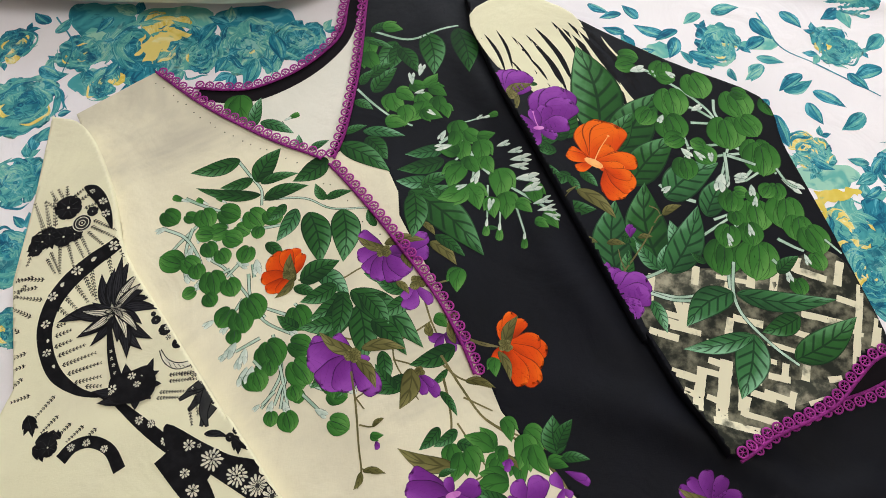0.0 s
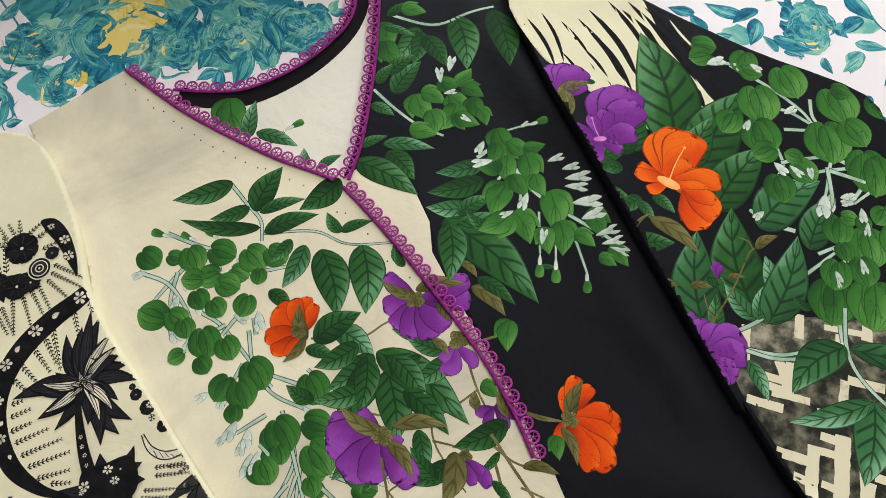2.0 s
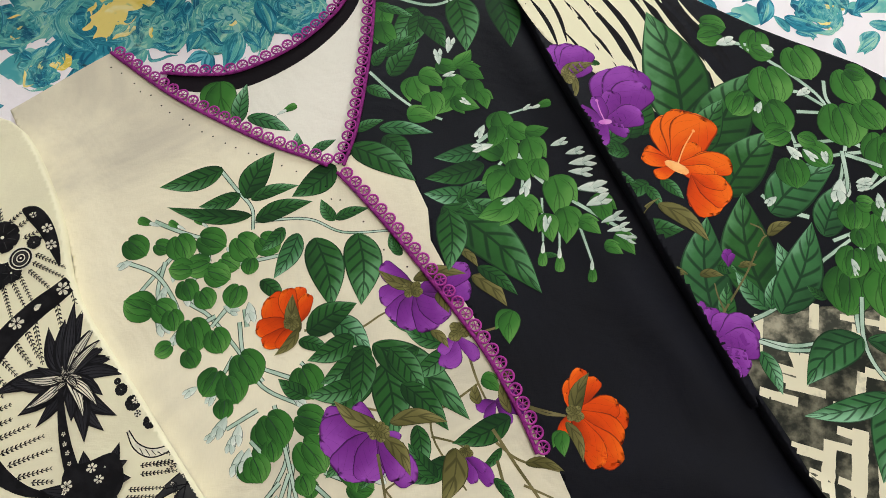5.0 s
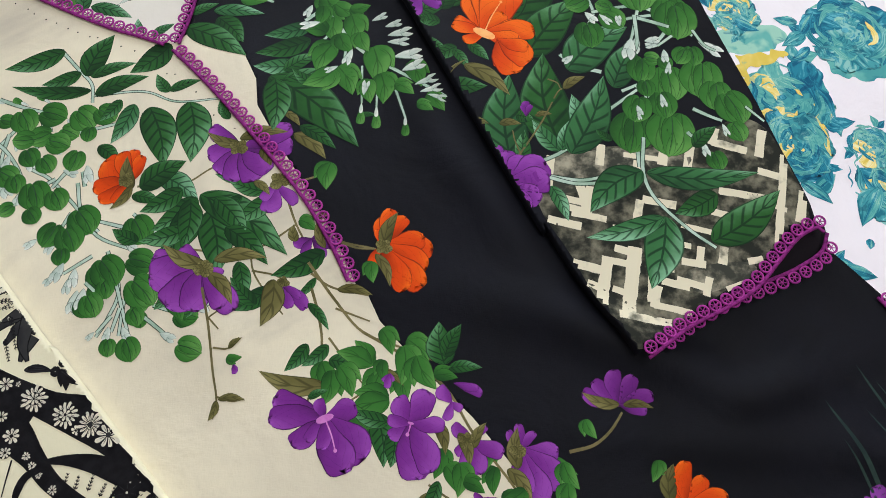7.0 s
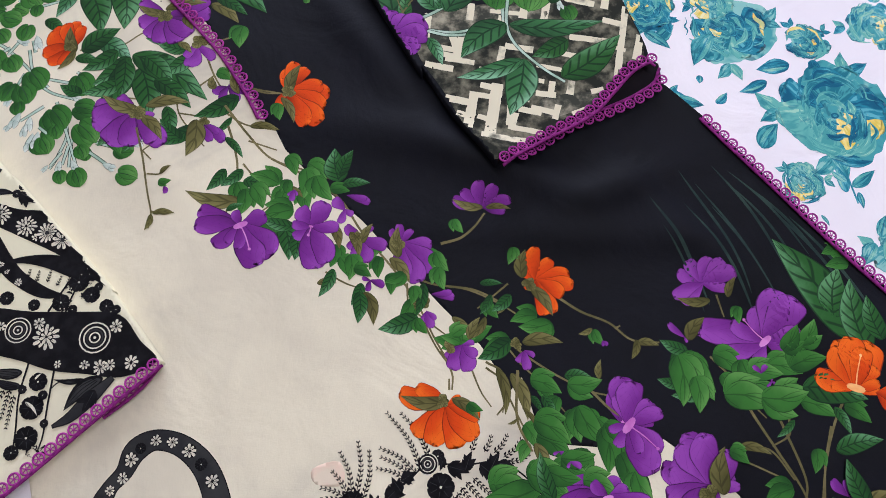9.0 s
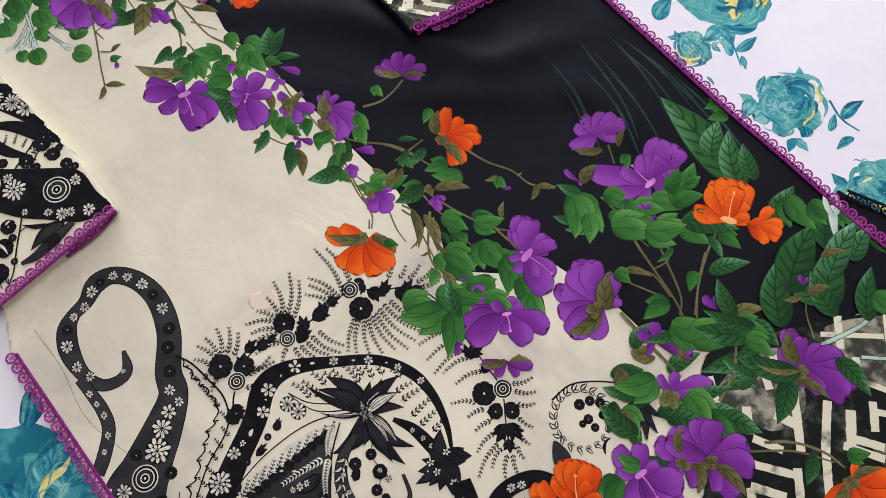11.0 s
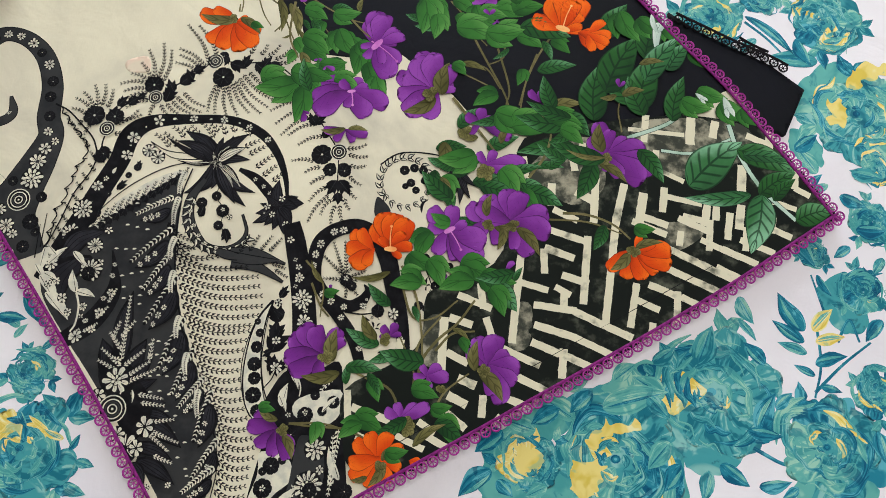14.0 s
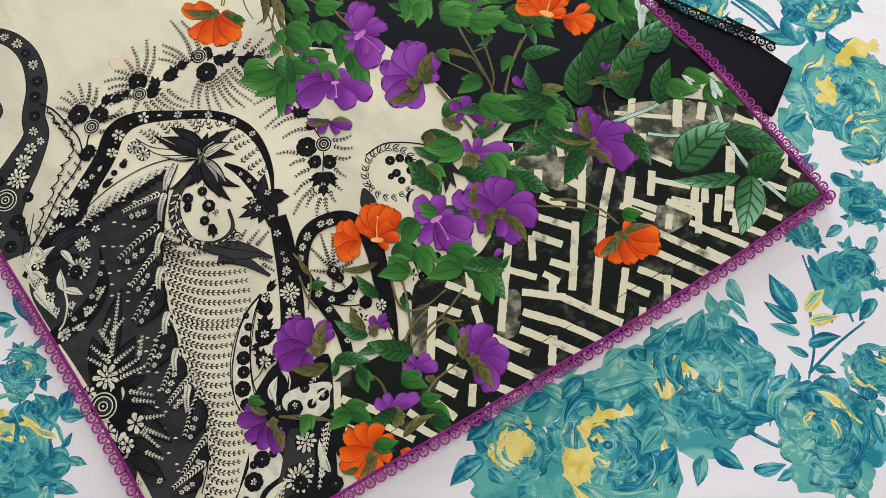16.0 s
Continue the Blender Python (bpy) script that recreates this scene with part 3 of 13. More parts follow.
class Cloth:
    """One cloth and the motifs printed on it, each a part of the cloth."""

    def __init__(self, owner, height):
        self.owner, self.height = owner, height

    def leaf(self, x0, y0, x1, y1, wide=0.45, bend=0.06, mat=None, name="printed_leaf"):
        Print(self.height).blade((x0, y0), (x1, y1), wide, mat or LEAF, "leaf", bend, 10).object(name, self.owner)

    def sage(self, x0, y0, x1, y1, wide=0.45, bend=0.05):
        self.leaf(x0, y0, x1, y1, wide, bend, SAGE)

    def olive(self, x0, y0, x1, y1, wide=0.4, bend=0.1):
        self.leaf(x0, y0, x1, y1, wide, bend, OLIVE)

    def heart(self, x, y, dx, dy, wide=0.95):
        """A round leaf about (x, y) whose half length is (dx, dy), in two lobes."""
        p, c, d = Print(self.height), Vector((x, y)), Vector((dx, dy)) * 0.95
        s = Vector((-d.y, d.x))
        k = 1 if (d.x * 7919 + x * 1000) % 1 < 0.5 else -1
        p.blade(c - d * 1.05, c + d * 0.55 + s * 0.95 * k, 0.62, HEART, "leaf", 0.1 * k)
        p.blade(c - d * 1.05, c + d * 1.3 - s * 0.15 * k, wide * 0.72, HEART, "leaf", 0.08 * k)
        p.object("printed_round_leaf", self.owner)

    def lobed(self, x0, y0, x1, y1):
        """A heart-shaped leaf from its notch to its tip, two lobes folded along the rib."""
        p, a, b = Print(self.height), Vector((x0, y0)), Vector((x1, y1))
        d, s = b - a, Vector((-(b - a).y, (b - a).x))
        for k in (-1, 1):
            p.blade(a - d * 0.1 + s * 0.2 * k, b - s * 0.02 * k, 0.6, HEART, "round", 0.13 * k, 11, 0.2, 3)
        p.blade(a, b + d * 0.04, 0.5, HEART, "ovate", 0.05, 10, 0.0, 3)
        p.ribbon([a, a + d * 0.5 + s * 0.04, a + d * 0.95], 0.0005, STEM_EDGE, 5, 0.6)
        p.object("printed_heart_leaf", self.owner)

    def bell(self, x0, y0, x1, y1, wide=0.6):
        p, a, b = Print(self.height), Vector((x0, y0)), Vector((x1, y1))
        a, b = a.lerp(b, 0.0), a.lerp(b, 1.05)
        wide *= 1.1
        p.blade(a, a.lerp(b, 0.75), wide, BELL, "petal", 0.02, 6)
        s = Vector((-(b - a).y, (b - a).x)) * 0.14
        for k in (-1, 1):
            p.blade(a.lerp(b, 0.5), b + s * k, wide * 0.8, BELL, "ovate", 0.1 * k, 6)
        p.object("printed_bell_flower", self.owner)

    def bud(self, x0, y0, x1, y1, wide=0.55):
        p, a, b = Print(self.height), Vector((x0, y0)), Vector((x1, y1))
        p.blade(a.lerp(b, 0.25), b, wide, HEART, "petal", 0.02, 7)
        p.blade(a, a.lerp(b, 0.5), wide * 0.7, BELL, "petal", 0.0, 6)
        p.object("printed_green_bud", self.owner)

    def stem(self, wide, *pts, mat=None, taper=0.35):
        p = Print(self.height)
        p.ribbon(pts, wide, mat or STEM_OLIVE, 6, taper).object("printed_stem", self.owner)

    def pale_stem(self, wide, *pts):
        p = Print(self.height)
        p.ribbon(pts, wide * 1.45 + 0.001, STEM_EDGE, 6, 0.2)
        p.ribbon(pts, wide * 1.45, STEM_PALE, 6, 0.2)
        p.object("printed_stem", self.owner)

    def flower(self, colour, x, y, petals, stamen=None):
        """Petals as (tip x, tip y, width over length); stamen: its end."""
        p, c = Print(self.height), Vector((x, y))
        mat = PURPLE if colour == "purple" else ORANGE
        for i, (tx, ty, w) in enumerate(petals):
            t = Vector((tx, ty))
            p.blade(c + (c - t) * 0.06, t, w, mat, "petal", 0.04 * (-1) ** i, 11, 0.7 + 0.3 * math.sin(3.1 * i), 4)
        if stamen:
            e = Vector(stamen)
            light = PINK if colour == "purple" else PEACH
            side = Vector((-(e - c).y, (e - c).x)) * 0.28
            p.blade(c - side, c + side, 0.42, light, "round", 0.0, 6)
            p.ribbon([c, c.lerp(e, 0.5) + side * 0.12, e], 0.0009, light, 5, 0.2)
            p.disc(e, 0.0011, light, 8)
        p.object("printed_%s_flower" % colour, self.owner)

    def knot(self, x, y, r):
        p, rnd = Print(self.height), random.Random(int(x * 9000))
        for k in range(9):
            a, d = rnd.uniform(0, 6.28), r * 0.6 * math.sqrt(k / 9)
            c = Vector((x, y)) + aim(a, d)
            p.blade(c - aim(a, r * 0.5), c + aim(a, r * 0.5), 0.9, OLIVE, "round", 0.0, 6)
        p.object("printed_calyx", self.owner)

    def hole(self, x, y):
        Print(self.height).disc((x, y), 0.0006, INK, 6).object("stitch_hole", self.owner)

    def streak(self, x0, y0, x1, y1, wide=0.06, bend=0.06, mat=None):
        p = Print(self.height)
        p.blade((x0, y0), (x1, y1), wide * (0.7 if mat is None else 1.0), mat or INK, "streak", bend, 12, 0, 1).object("printed_streak", self.owner)

    def mist(self, x0, y0, x1, y1, wide=0.05, bend=0.05):
        self.streak(x0, y0, x1, y1, wide, bend, MIST)

    # black ink drawing
    def fill(self, mat, *pts):
        if self.height is on_sheet:
            line = [Vector((q.x, q.y)) for q in curve_through([Vector(q) for q in pts], 6, True)]
            pts = [q + Vector((noise.noise((q.x * 130, q.y * 130, 1.5)), noise.noise((q.x * 130, q.y * 130, 7.5)))) * (0.009 if mat is YELLOW else 0.004) for q in line]
            if mat is YELLOW:
                middle = sum(pts, Vector((0, 0))) / len(pts)
                pts = [middle + (q - middle) * 0.72 for q in pts]
        Print(self.height).fill(pts, mat).object("printed_ground", self.owner)

    def snake(self, mat, *pts):
        """A winding shape with a black rim; each point carries the width there."""
        p = Print(self.height)
        if mat is not INK:
            p.strap(pts, INK, 7, 0.0007)
        p.strap(pts, mat, 7).object("printed_band", self.owner)

    def line(self, wide, *pts, mat=None):
        Print(self.height).ribbon(pts, wide, mat or INK, 6, 0.3).object("printed_line", self.owner)

    def daisy(self, x, y, r, count=6):
        """A pale flower of separate petals with inked gaps and an inked eye."""
        p, c = Print(self.height), Vector((x, y))
        p.disc(c, r * 1.02, INK, 12)
        for k in range(count):
            a = 6.283 * k / count + x * 400
            p.blade(c + aim(a, r * 0.16), c + aim(a, r * (0.98 + 0.1 * math.sin(k * 2.1 + x * 900))), 4.4 / count if count > 5 else 0.75, INK_WHITE, "petal", 0.04, 5, 0.4, 1)
        if r > 0.003:
            for k in range(count):
                a = 6.283 * k / count + x * 400
                p.ribbon([c + aim(a, r * 0.3), c + aim(a, r * 0.68)], r * 0.05, INK, 2, 0.6)
        p.disc(c, r * 0.2, INK_GREY if count > 8 else INK, 8)
        p.object("printed_pale_flower", self.owner)

    def wash(self, x0, y0, x1, y1, wide=0.4):
        """A small pale leaf with an inked rib."""
        p, a, b = Print(self.height), Vector((x0, y0)), Vector((x1, y1))
        p.blade(a, b, wide, INK_WHITE, "leaf", 0.08, 7, 0.3, 1)
        if (b - a).length > 0.008:
            p.ribbon([a.lerp(b, 0.05), a.lerp(b, 0.9)], 0.0005, INK, 4, 0.5)
        p.object("printed_pale_leaf", self.owner)

    def petal(self, mat, x0, y0, x1, y1, wide=0.4, bend=0.08):
        """A pointed inked petal with a pale rim and drawn streaks."""
        p, a, b = Print(self.height), Vector((x0, y0)), Vector((x1, y1))
        side = Vector((-(b - a).y, (b - a).x))
        p.blade(a, b, wide, INK, "leaf", bend, 9, 0, 2)
        p.blade(a.lerp(b, 0.05), a.lerp(b, 0.95), wide * (0.78 if mat is INK else 0.72), INK_DARK if mat is INK else mat, "leaf", bend, 8, 0, 2)
        for k in (-1, 0, 1):
            s = side * (bend + k * wide * 0.2)
            p.ribbon([a.lerp(b, 0.12) + s * 0.5, a.lerp(b, 0.5) + s, a.lerp(b, 0.86) + s * 0.45], 0.0006, INK, 4, 0.5)
        p.object("printed_ink_petal", self.owner)

    def thorn(self, x0, y0, x1, y1, wide=0.5):
        """A black leaf with toothed sides and a pale rib."""
        p, a, b = Print(self.height), Vector((x0, y0)), Vector((x1, y1))
        d, s = b - a, Vector((-(b - a).y, (b - a).x))
        p.blade(a, b, wide * 0.8, INK, "leaf", 0.06, 7, 0, 2)
        for k in (-1, 1):
            for f in (0.3, 0.55):
                p.blade(a + d * (f - 0.22), a + d * (f + 0.2) + s * k * wide * 0.62, 0.5, INK, "leaf", 0.0, 5, 0, 1)
        p.ribbon([a + d * 0.1, a + d * 0.8 + s * 0.03], 0.0004, INK_GREY, 3, 0.5)
        p.object("printed_toothed_leaf", self.owner)

    def outline_leaf(self, x0, y0, x1, y1, wide=0.5):
        p, a, b = Print(self.height), Vector((x0, y0)), Vector((x1, y1))
        p.blade(a, b, wide, INK, "leaf", 0.1, 7, 0, 1)
        p.blade(a.lerp(b, 0.1), a.lerp(b, 0.9), wide * 0.62, INK_WHITE, "leaf", 0.1, 6, 0, 1)
        p.ribbon([a, a.lerp(b, 0.8)], 0.0004, INK, 3, 0.4)
        p.object("printed_outlined_leaf", self.owner)

    def strip_fringe(self, *pts):
        """A row of short pale barbs along one dark line."""
        p, line = Print(self.height), curve_through(pts, 12)
        p.ribbon(pts, 0.0045, INK, 6, 0.6)
        for i in range(0, len(line) - 1, 2):
            d = (line[i + 1] - line[i]).normalized()
            s = Vector((-d.y, d.x))
            short = 0.0038 * (1.1 - 0.5 * i / len(line))
            for k in (-1, 1):
                p.blade(line[i], line[i] + d * short * 0.8 + s * k * short * 0.62, 0.36, INK_WHITE, "leaf", 0.1 * k, 4, 0, 1)
        p.object("printed_fringe", self.owner)

    def bar(self, x0, y0, x1, y1, wide):
        """One brushed cream bar with uneven sides."""
        p, a, b = Print(self.height), Vector((x0, y0)), Vector((x1, y1))
        rnd = random.Random(int(abs(x0 * 9000) + abs(y1 * 7000)))
        n = max(2, int((b - a).length / 0.003))
        s = Vector((-(b - a).y, (b - a).x)).normalized() * wide * 0.5
        rows = [[a.lerp(b, i / n) + s * k * rnd.uniform(0.9, 1.08) for k in (-1, 0, 1)] for i in range(n + 1)]
        p.grid(rows, FRET, [[(0, i / n), (0.5, i / n), (1, i / n)] for i in range(n + 1)])
        p.object("printed_fret_bar", self.owner)

    def fern(self, size, *pts, mat=None, gap=0.95):
        """A thin stalk with paired barbs that lean to its tip; size: the barbs' length."""
        size *= 0.75
        p, line = Print(self.height), curve_through(pts, 8)
        mat = mat or INK
        p.ribbon(pts, max(size * 0.15, 0.0005), mat, 5, 0.3)
        dist, want, total = 0.0, size * 0.3, sum((b - a).length for a, b in zip(line, line[1:]))
        s, up = p.slot(mat), p.level(line) + 0.000003
        for a, b in zip(line, line[1:]):
            way, long = (b - a).normalized(), (b - a).length
            side = Vector((-way.y, way.x))
            while want <= dist + long:
                c = a + way * (want - dist)
                short = size * (1.1 - 0.45 * want / total)
                for k in (-1, 1):
                    tip, mid = c + way * short * 0.75 + side * k * short * 0.62, c + way * short * 0.3 + side * k * short * 0.38
                    w = way * short * 0.12 - side * k * short * 0.1
                    quad = (c, mid - w * 1.4, tip, mid + w * 1.4)
                    n = len(p.verts)
                    for q in quad:
                        p.verts.append((q.x, q.y, self.height(q.x, q.y) + up))
                        p.uvs.append((0.5, 0.5))
                    p.faces.append((n, n + 1, n + 2, n + 3))
                    p.slots.append(s)
                want += size * gap
            dist += long
        p.object("printed_fern", self.owner)

    def bloom(self, x, y, r, dark=True):
        """A small five-petalled flower, black with a white eye or white with a dark one."""
        p, c = Print(self.height), Vector((x, y))
        a, b = (INK, INK_WHITE) if dark else (INK_WHITE, INK)
        for k in range(7):
            t = k * 0.898 + r * 900
            p.blade(c, c + aim(t, r), 0.95, a, "petal", 0, 6, 0.6)
            if dark:
                p.ribbon([c + aim(t, r * 0.3), c + aim(t, r * 0.8)], r * 0.06, INK_GREY, 3, 0.5)
        p.disc(c, r * (0.1 if dark else 0.2), b, 8)
        p.object("printed_ink_flower", self.owner)

    def ringed(self, x, y, r):
        p = Print(self.height)
        p.rings((x, y), r, [INK_WHITE, INK, INK, INK_WHITE, INK, INK_GREY, INK, INK_WHITE, INK, INK, INK_WHITE]).object("printed_ring", self.owner)

    def patch(self, mat, *pts, name="printed_ground", lift=0.0003):
        sheet_of_cloth(name, [tuple(q) for q in curve_through(pts, 4, True)], self.height, mat, self.owner, lift=lift, drop=0.00002, step=0.0025)

    def scatter(self, x0, y0, x1, y1, wide, count, size, light=True, seed=1):
        """Fine drawn leaves, dots and flowers strewn along a strip."""
        p, rnd, a, b = Print(self.height), random.Random(seed), Vector((x0, y0)), Vector((x1, y1))
        side = Vector((-(b - a).y, (b - a).x)).normalized()
        mat = INK_WHITE if light else INK
        for k in range(int(count * 1.3)):
            c = a.lerp(b, rnd.random()) + side * wide * rnd.uniform(-0.5, 0.5)
            t, r = rnd.uniform(0, 6.28), size * rnd.uniform(0.35, 0.8)
            if k % 4 == 0:
                for j in range(5):
                    p.blade(c, c + aim(t + j * 1.257, r * 0.7), 0.7, mat, "petal", 0, 5, 0, 1)
                p.disc(c, r * 0.2, INK if light else INK_WHITE, 6)
            elif k % 4 == 3:
                for j in range(4):
                    p.blade(c + aim(t, j * r * 0.45), c + aim(t + 0.9, r * 0.7) + aim(t, j * r * 0.45), 0.35, mat, "leaf", 0.1, 4, 0, 1)
            else:
                p.blade(c - aim(t, r), c + aim(t, r), 0.34, mat, "leaf", 0.15, 5, 0, 1)
        p.object("printed_ink_pattern", self.owner)

    # the sheet's watercolour roses
    def rose(self, x, y, r, yellow=0.0):
        """A brushed rose: broad outer petals, curled strokes that close on the heart, a few leaves."""
        p, c, rnd = Print(self.height), Vector((x, y)), random.Random(int(abs(x * 1000) + abs(y * 777)))
        spots.append((x, y, r))
        turn, lean = rnd.uniform(0, 6.28), rnd.uniform(0, 6.28)
        for k in range(3):
            a = turn + 2.09 * k + rnd.uniform(-0.5, 0.5)
            m = c + aim(a, r * 0.95)
            for s in (-0.7, 0.5):
                p.blade(m, m + aim(a + s, r * rnd.uniform(0.4, 0.62)), 0.55, rnd.choice((DEEP_TEAL, TEAL, AQUA)), "leaf", rnd.uniform(-0.12, 0.12), 9, 0.9, 3)
        p.disc(c, r * 0.62, TEAL, 20, 0.92, 0.1)
        for k in range(8):
            a = turn + 0.785 * k + rnd.uniform(-0.25, 0.25)
            m = c + aim(a, r * 0.16)
            mat = YELLOW if rnd.random() < yellow and math.cos(a - lean) > 0 else rnd.choice((DEEP_TEAL, TEAL, TEAL, AQUA))
            p.blade(m, c + aim(a + rnd.uniform(-0.2, 0.2), r * rnd.uniform(0.86, 1.12)), rnd.uniform(0.8, 1.0), mat, "petal", rnd.uniform(-0.15, 0.15), 11, 1.2, 4)

        def curl(reach, mat, wide, arc):
            a = rnd.uniform(0, 6.28)
            pts = []
            for k in range(5):
                t = a + arc * (k / 4 - 0.5)
                d = c + aim(lean, r * 0.1) + aim(t, r * reach * (1 + 0.12 * math.sin(2 * t + lean)) * (1 + 0.1 * (k - 2) * rnd.uniform(-1, 1)))
                pts.append((d.x, d.y, r * wide * (1 - ((k - 2) / 2.15) ** 2) * rnd.uniform(0.75, 1.2)))
            p.strap(pts, mat, 5)

        for reach, count, wide in ((0.86, 5, 0.15), (0.7, 7, 0.17), (0.54, 7, 0.16), (0.4, 6, 0.14), (0.27, 5, 0.12), (0.15, 3, 0.1)):
            for k in range(count):
                gold = rnd.random() < yellow * 0.4
                mat = YELLOW if gold else (DEEP_TEAL, AQUA, TEAL, AQUA, DEEP_TEAL, TEAL, AQUA)[k % 7]
                curl(reach * rnd.uniform(0.9, 1.1), mat, wide * rnd.uniform(0.6, 1.1), rnd.uniform(0.7, 1.5))
        for k in range(14):
            curl(rnd.uniform(0.2, 0.95), rnd.choice((DEEP_TEAL, AQUA, AQUA)), 0.04, rnd.uniform(0.4, 0.9))
        p.disc(c + aim(lean, r * 0.1), r * 0.08, DEEP_TEAL, 10, 0.8, 0.2)
        p.object("printed_rose", self.owner)

    def wash_leaf(self, x0, y0, x1, y1, wide=0.5, mat=None):
        p, a, b = Print(self.height), Vector((x0, y0)), Vector((x1, y1))
        rnd = random.Random(int(abs(x0 * 5000) + abs(y1 * 3000)))
        p.blade(a, b, wide, mat or (DEEP_TEAL if rnd.random() < 0.6 else TEAL), "leaf", rnd.uniform(-0.08, 0.08), 9, 0.6, 3)
        s = Vector((-(b - a).y, (b - a).x)) * wide * 0.16
        p.blade(a.lerp(b, 0.1) + s, b.lerp(a, 0.15) + s * 0.4, wide * 0.28, AQUA, "streak", 0.05, 7, 0.6, 1)
        p.blade(a.lerp(b, 0.05), b.lerp(a, 0.1), 0.05, AQUA if mat is YELLOW else DEEP_TEAL, "streak", 0.0, 6, 0, 1)
        p.object("printed_teal_leaf", self.owner)

    def aqua_leaf(self, x0, y0, x1, y1, wide=0.45):
        self.wash_leaf(x0, y0, x1, y1, wide, AQUA)

    def gold_leaf(self, x0, y0, x1, y1, wide=0.4):
        self.wash_leaf(x0, y0, x1, y1, wide, YELLOW)

    def teal_stem(self, wide, *pts):
        self.stem(wide, *pts, mat=DEEP_TEAL)


for height, ring in ((on_body, outline), (on_right_sleeve, [tuple(p) for p in sleeve_line + outer_line]), (on_left_sleeve, [tuple(p) for p in left_line] + left_outer)):
    regions[height] = list(zip(ring, ring[1:] + ring[:1]))
body, right, left = Cloth(front, on_body), Cloth(right_sleeve, on_right_sleeve), Cloth(left_sleeve, on_left_sleeve)
inside, bedding = Cloth(kurti, on_lining), Cloth(bed_sheet, on_sheet)


# ---- prints ----

# the ink drawing and the frets below the waist
body.fill(INK_GREY, (0.1879, -0.5191), (0.1721, -0.5276), (0.1492, -0.5450), (0.1273, -0.5630), (0.1151, -0.5796), (0.0954, -0.5850), (0.0938, -0.6061), (0.1098, -0.6338), (0.1298, -0.6630), (0.1492, -0.6935), (0.1666, -0.7213), (0.1826, -0.7482), (0.1987, -0.7725), (0.2155, -0.7608), (0.2237, -0.7354), (0.2246, -0.7128), (0.2147, -0.6852), (0.2029, -0.6526), (0.1942, -0.6193), (0.1905, -0.5895), (0.1913, -0.5593), (0.1938, -0.5328))
body.snake(INK_GREY, (0.0561, -0.4480, 0.0013), (0.0588, -0.4609, 0.0063), (0.0533, -0.4681, 0.0066), (0.0414, -0.4699, 0.0071), (0.0291, -0.4608, 0.0084), (0.0195, -0.4441, 0.0128), (0.0170, -0.4287, 0.0127), (0.0213, -0.4183, 0.0088), (0.0293, -0.4101, 0.0097), (0.0361, -0.3980, 0.0133), (0.0490, -0.3930, 0.0115), (0.0658, -0.3993, 0.0123), (0.0797, -0.4153, 0.0141), (0.0869, -0.4396, 0.0155), (0.0862, -0.4659, 0.0168), (0.0895, -0.4826, 0.0192), (0.0826, -0.5038, 0.0255), (0.0719, -0.5272, 0.0322), (0.0635, -0.5501, 0.0435), (0.0734, -0.5820, 0.0419))
body.snake(INK_GREY, (0.0267, -0.4640, 0.0058), (0.0343, -0.4742, 0.0066), (0.0425, -0.4869, 0.0074), (0.0467, -0.4998, 0.0077), (0.0439, -0.5159, 0.0084), (0.0395, -0.5283, 0.0080))
body.daisy(0.0482, -0.3933, 0.0035, 8)
body.daisy(0.0583, -0.3953, 0.0035, 8)
body.daisy(0.0687, -0.4018, 0.0044, 8)
body.daisy(0.0827, -0.4211, 0.0044, 8)
body.daisy(0.0333, -0.4032, 0.0044, 8)
body.daisy(0.0286, -0.4136, 0.0035, 8)
body.daisy(0.0214, -0.4201, 0.0031, 8)
body.daisy(0.0177, -0.4404, 0.0047, 8)
body.daisy(0.0249, -0.4556, 0.0038, 8)
body.daisy(0.0340, -0.4631, 0.0033, 8)
body.daisy(0.0560, -0.4620, 0.0017, 8)
body.bloom(0.0390, -0.3970, 0.0035)
body.bloom(0.0759, -0.4104, 0.0040)
body.bloom(0.0869, -0.4360, 0.0047)
body.bloom(0.0861, -0.4493, 0.0047)
body.bloom(0.0870, -0.4660, 0.0046)
body.bloom(0.0174, -0.4287, 0.0039)
body.daisy(0.0871, -0.4789, 0.0038, 7)
body.daisy(0.0932, -0.4873, 0.0033, 7)
body.daisy(0.0864, -0.4933, 0.0050, 7)
body.daisy(0.0818, -0.5037, 0.0066, 9)
body.daisy(0.0789, -0.5178, 0.0085, 11)
body.daisy(0.0789, -0.5178, 0.0045, 7)
body.ringed(0.0708, -0.5343, 0.0088)
body.daisy(0.0570, -0.5414, 0.0052, 9)
body.daisy(0.0635, -0.5540, 0.0059, 9)
body.daisy(0.0687, -0.5608, 0.0039, 7)
body.daisy(0.0335, -0.4750, 0.0025, 6)
body.daisy(0.0385, -0.4823, 0.0021, 6)
body.daisy(0.0434, -0.4903, 0.0025, 6)
body.daisy(0.0460, -0.5038, 0.0024, 6)
body.daisy(0.0438, -0.5142, 0.0020, 6)
body.bloom(0.0811, -0.5521, 0.0063)
body.bloom(0.0877, -0.5330, 0.0044)
body.bloom(0.0649, -0.5191, 0.0041)
body.bloom(0.0772, -0.5710, 0.0050)
body.bloom(0.0854, -0.5604, 0.0035)
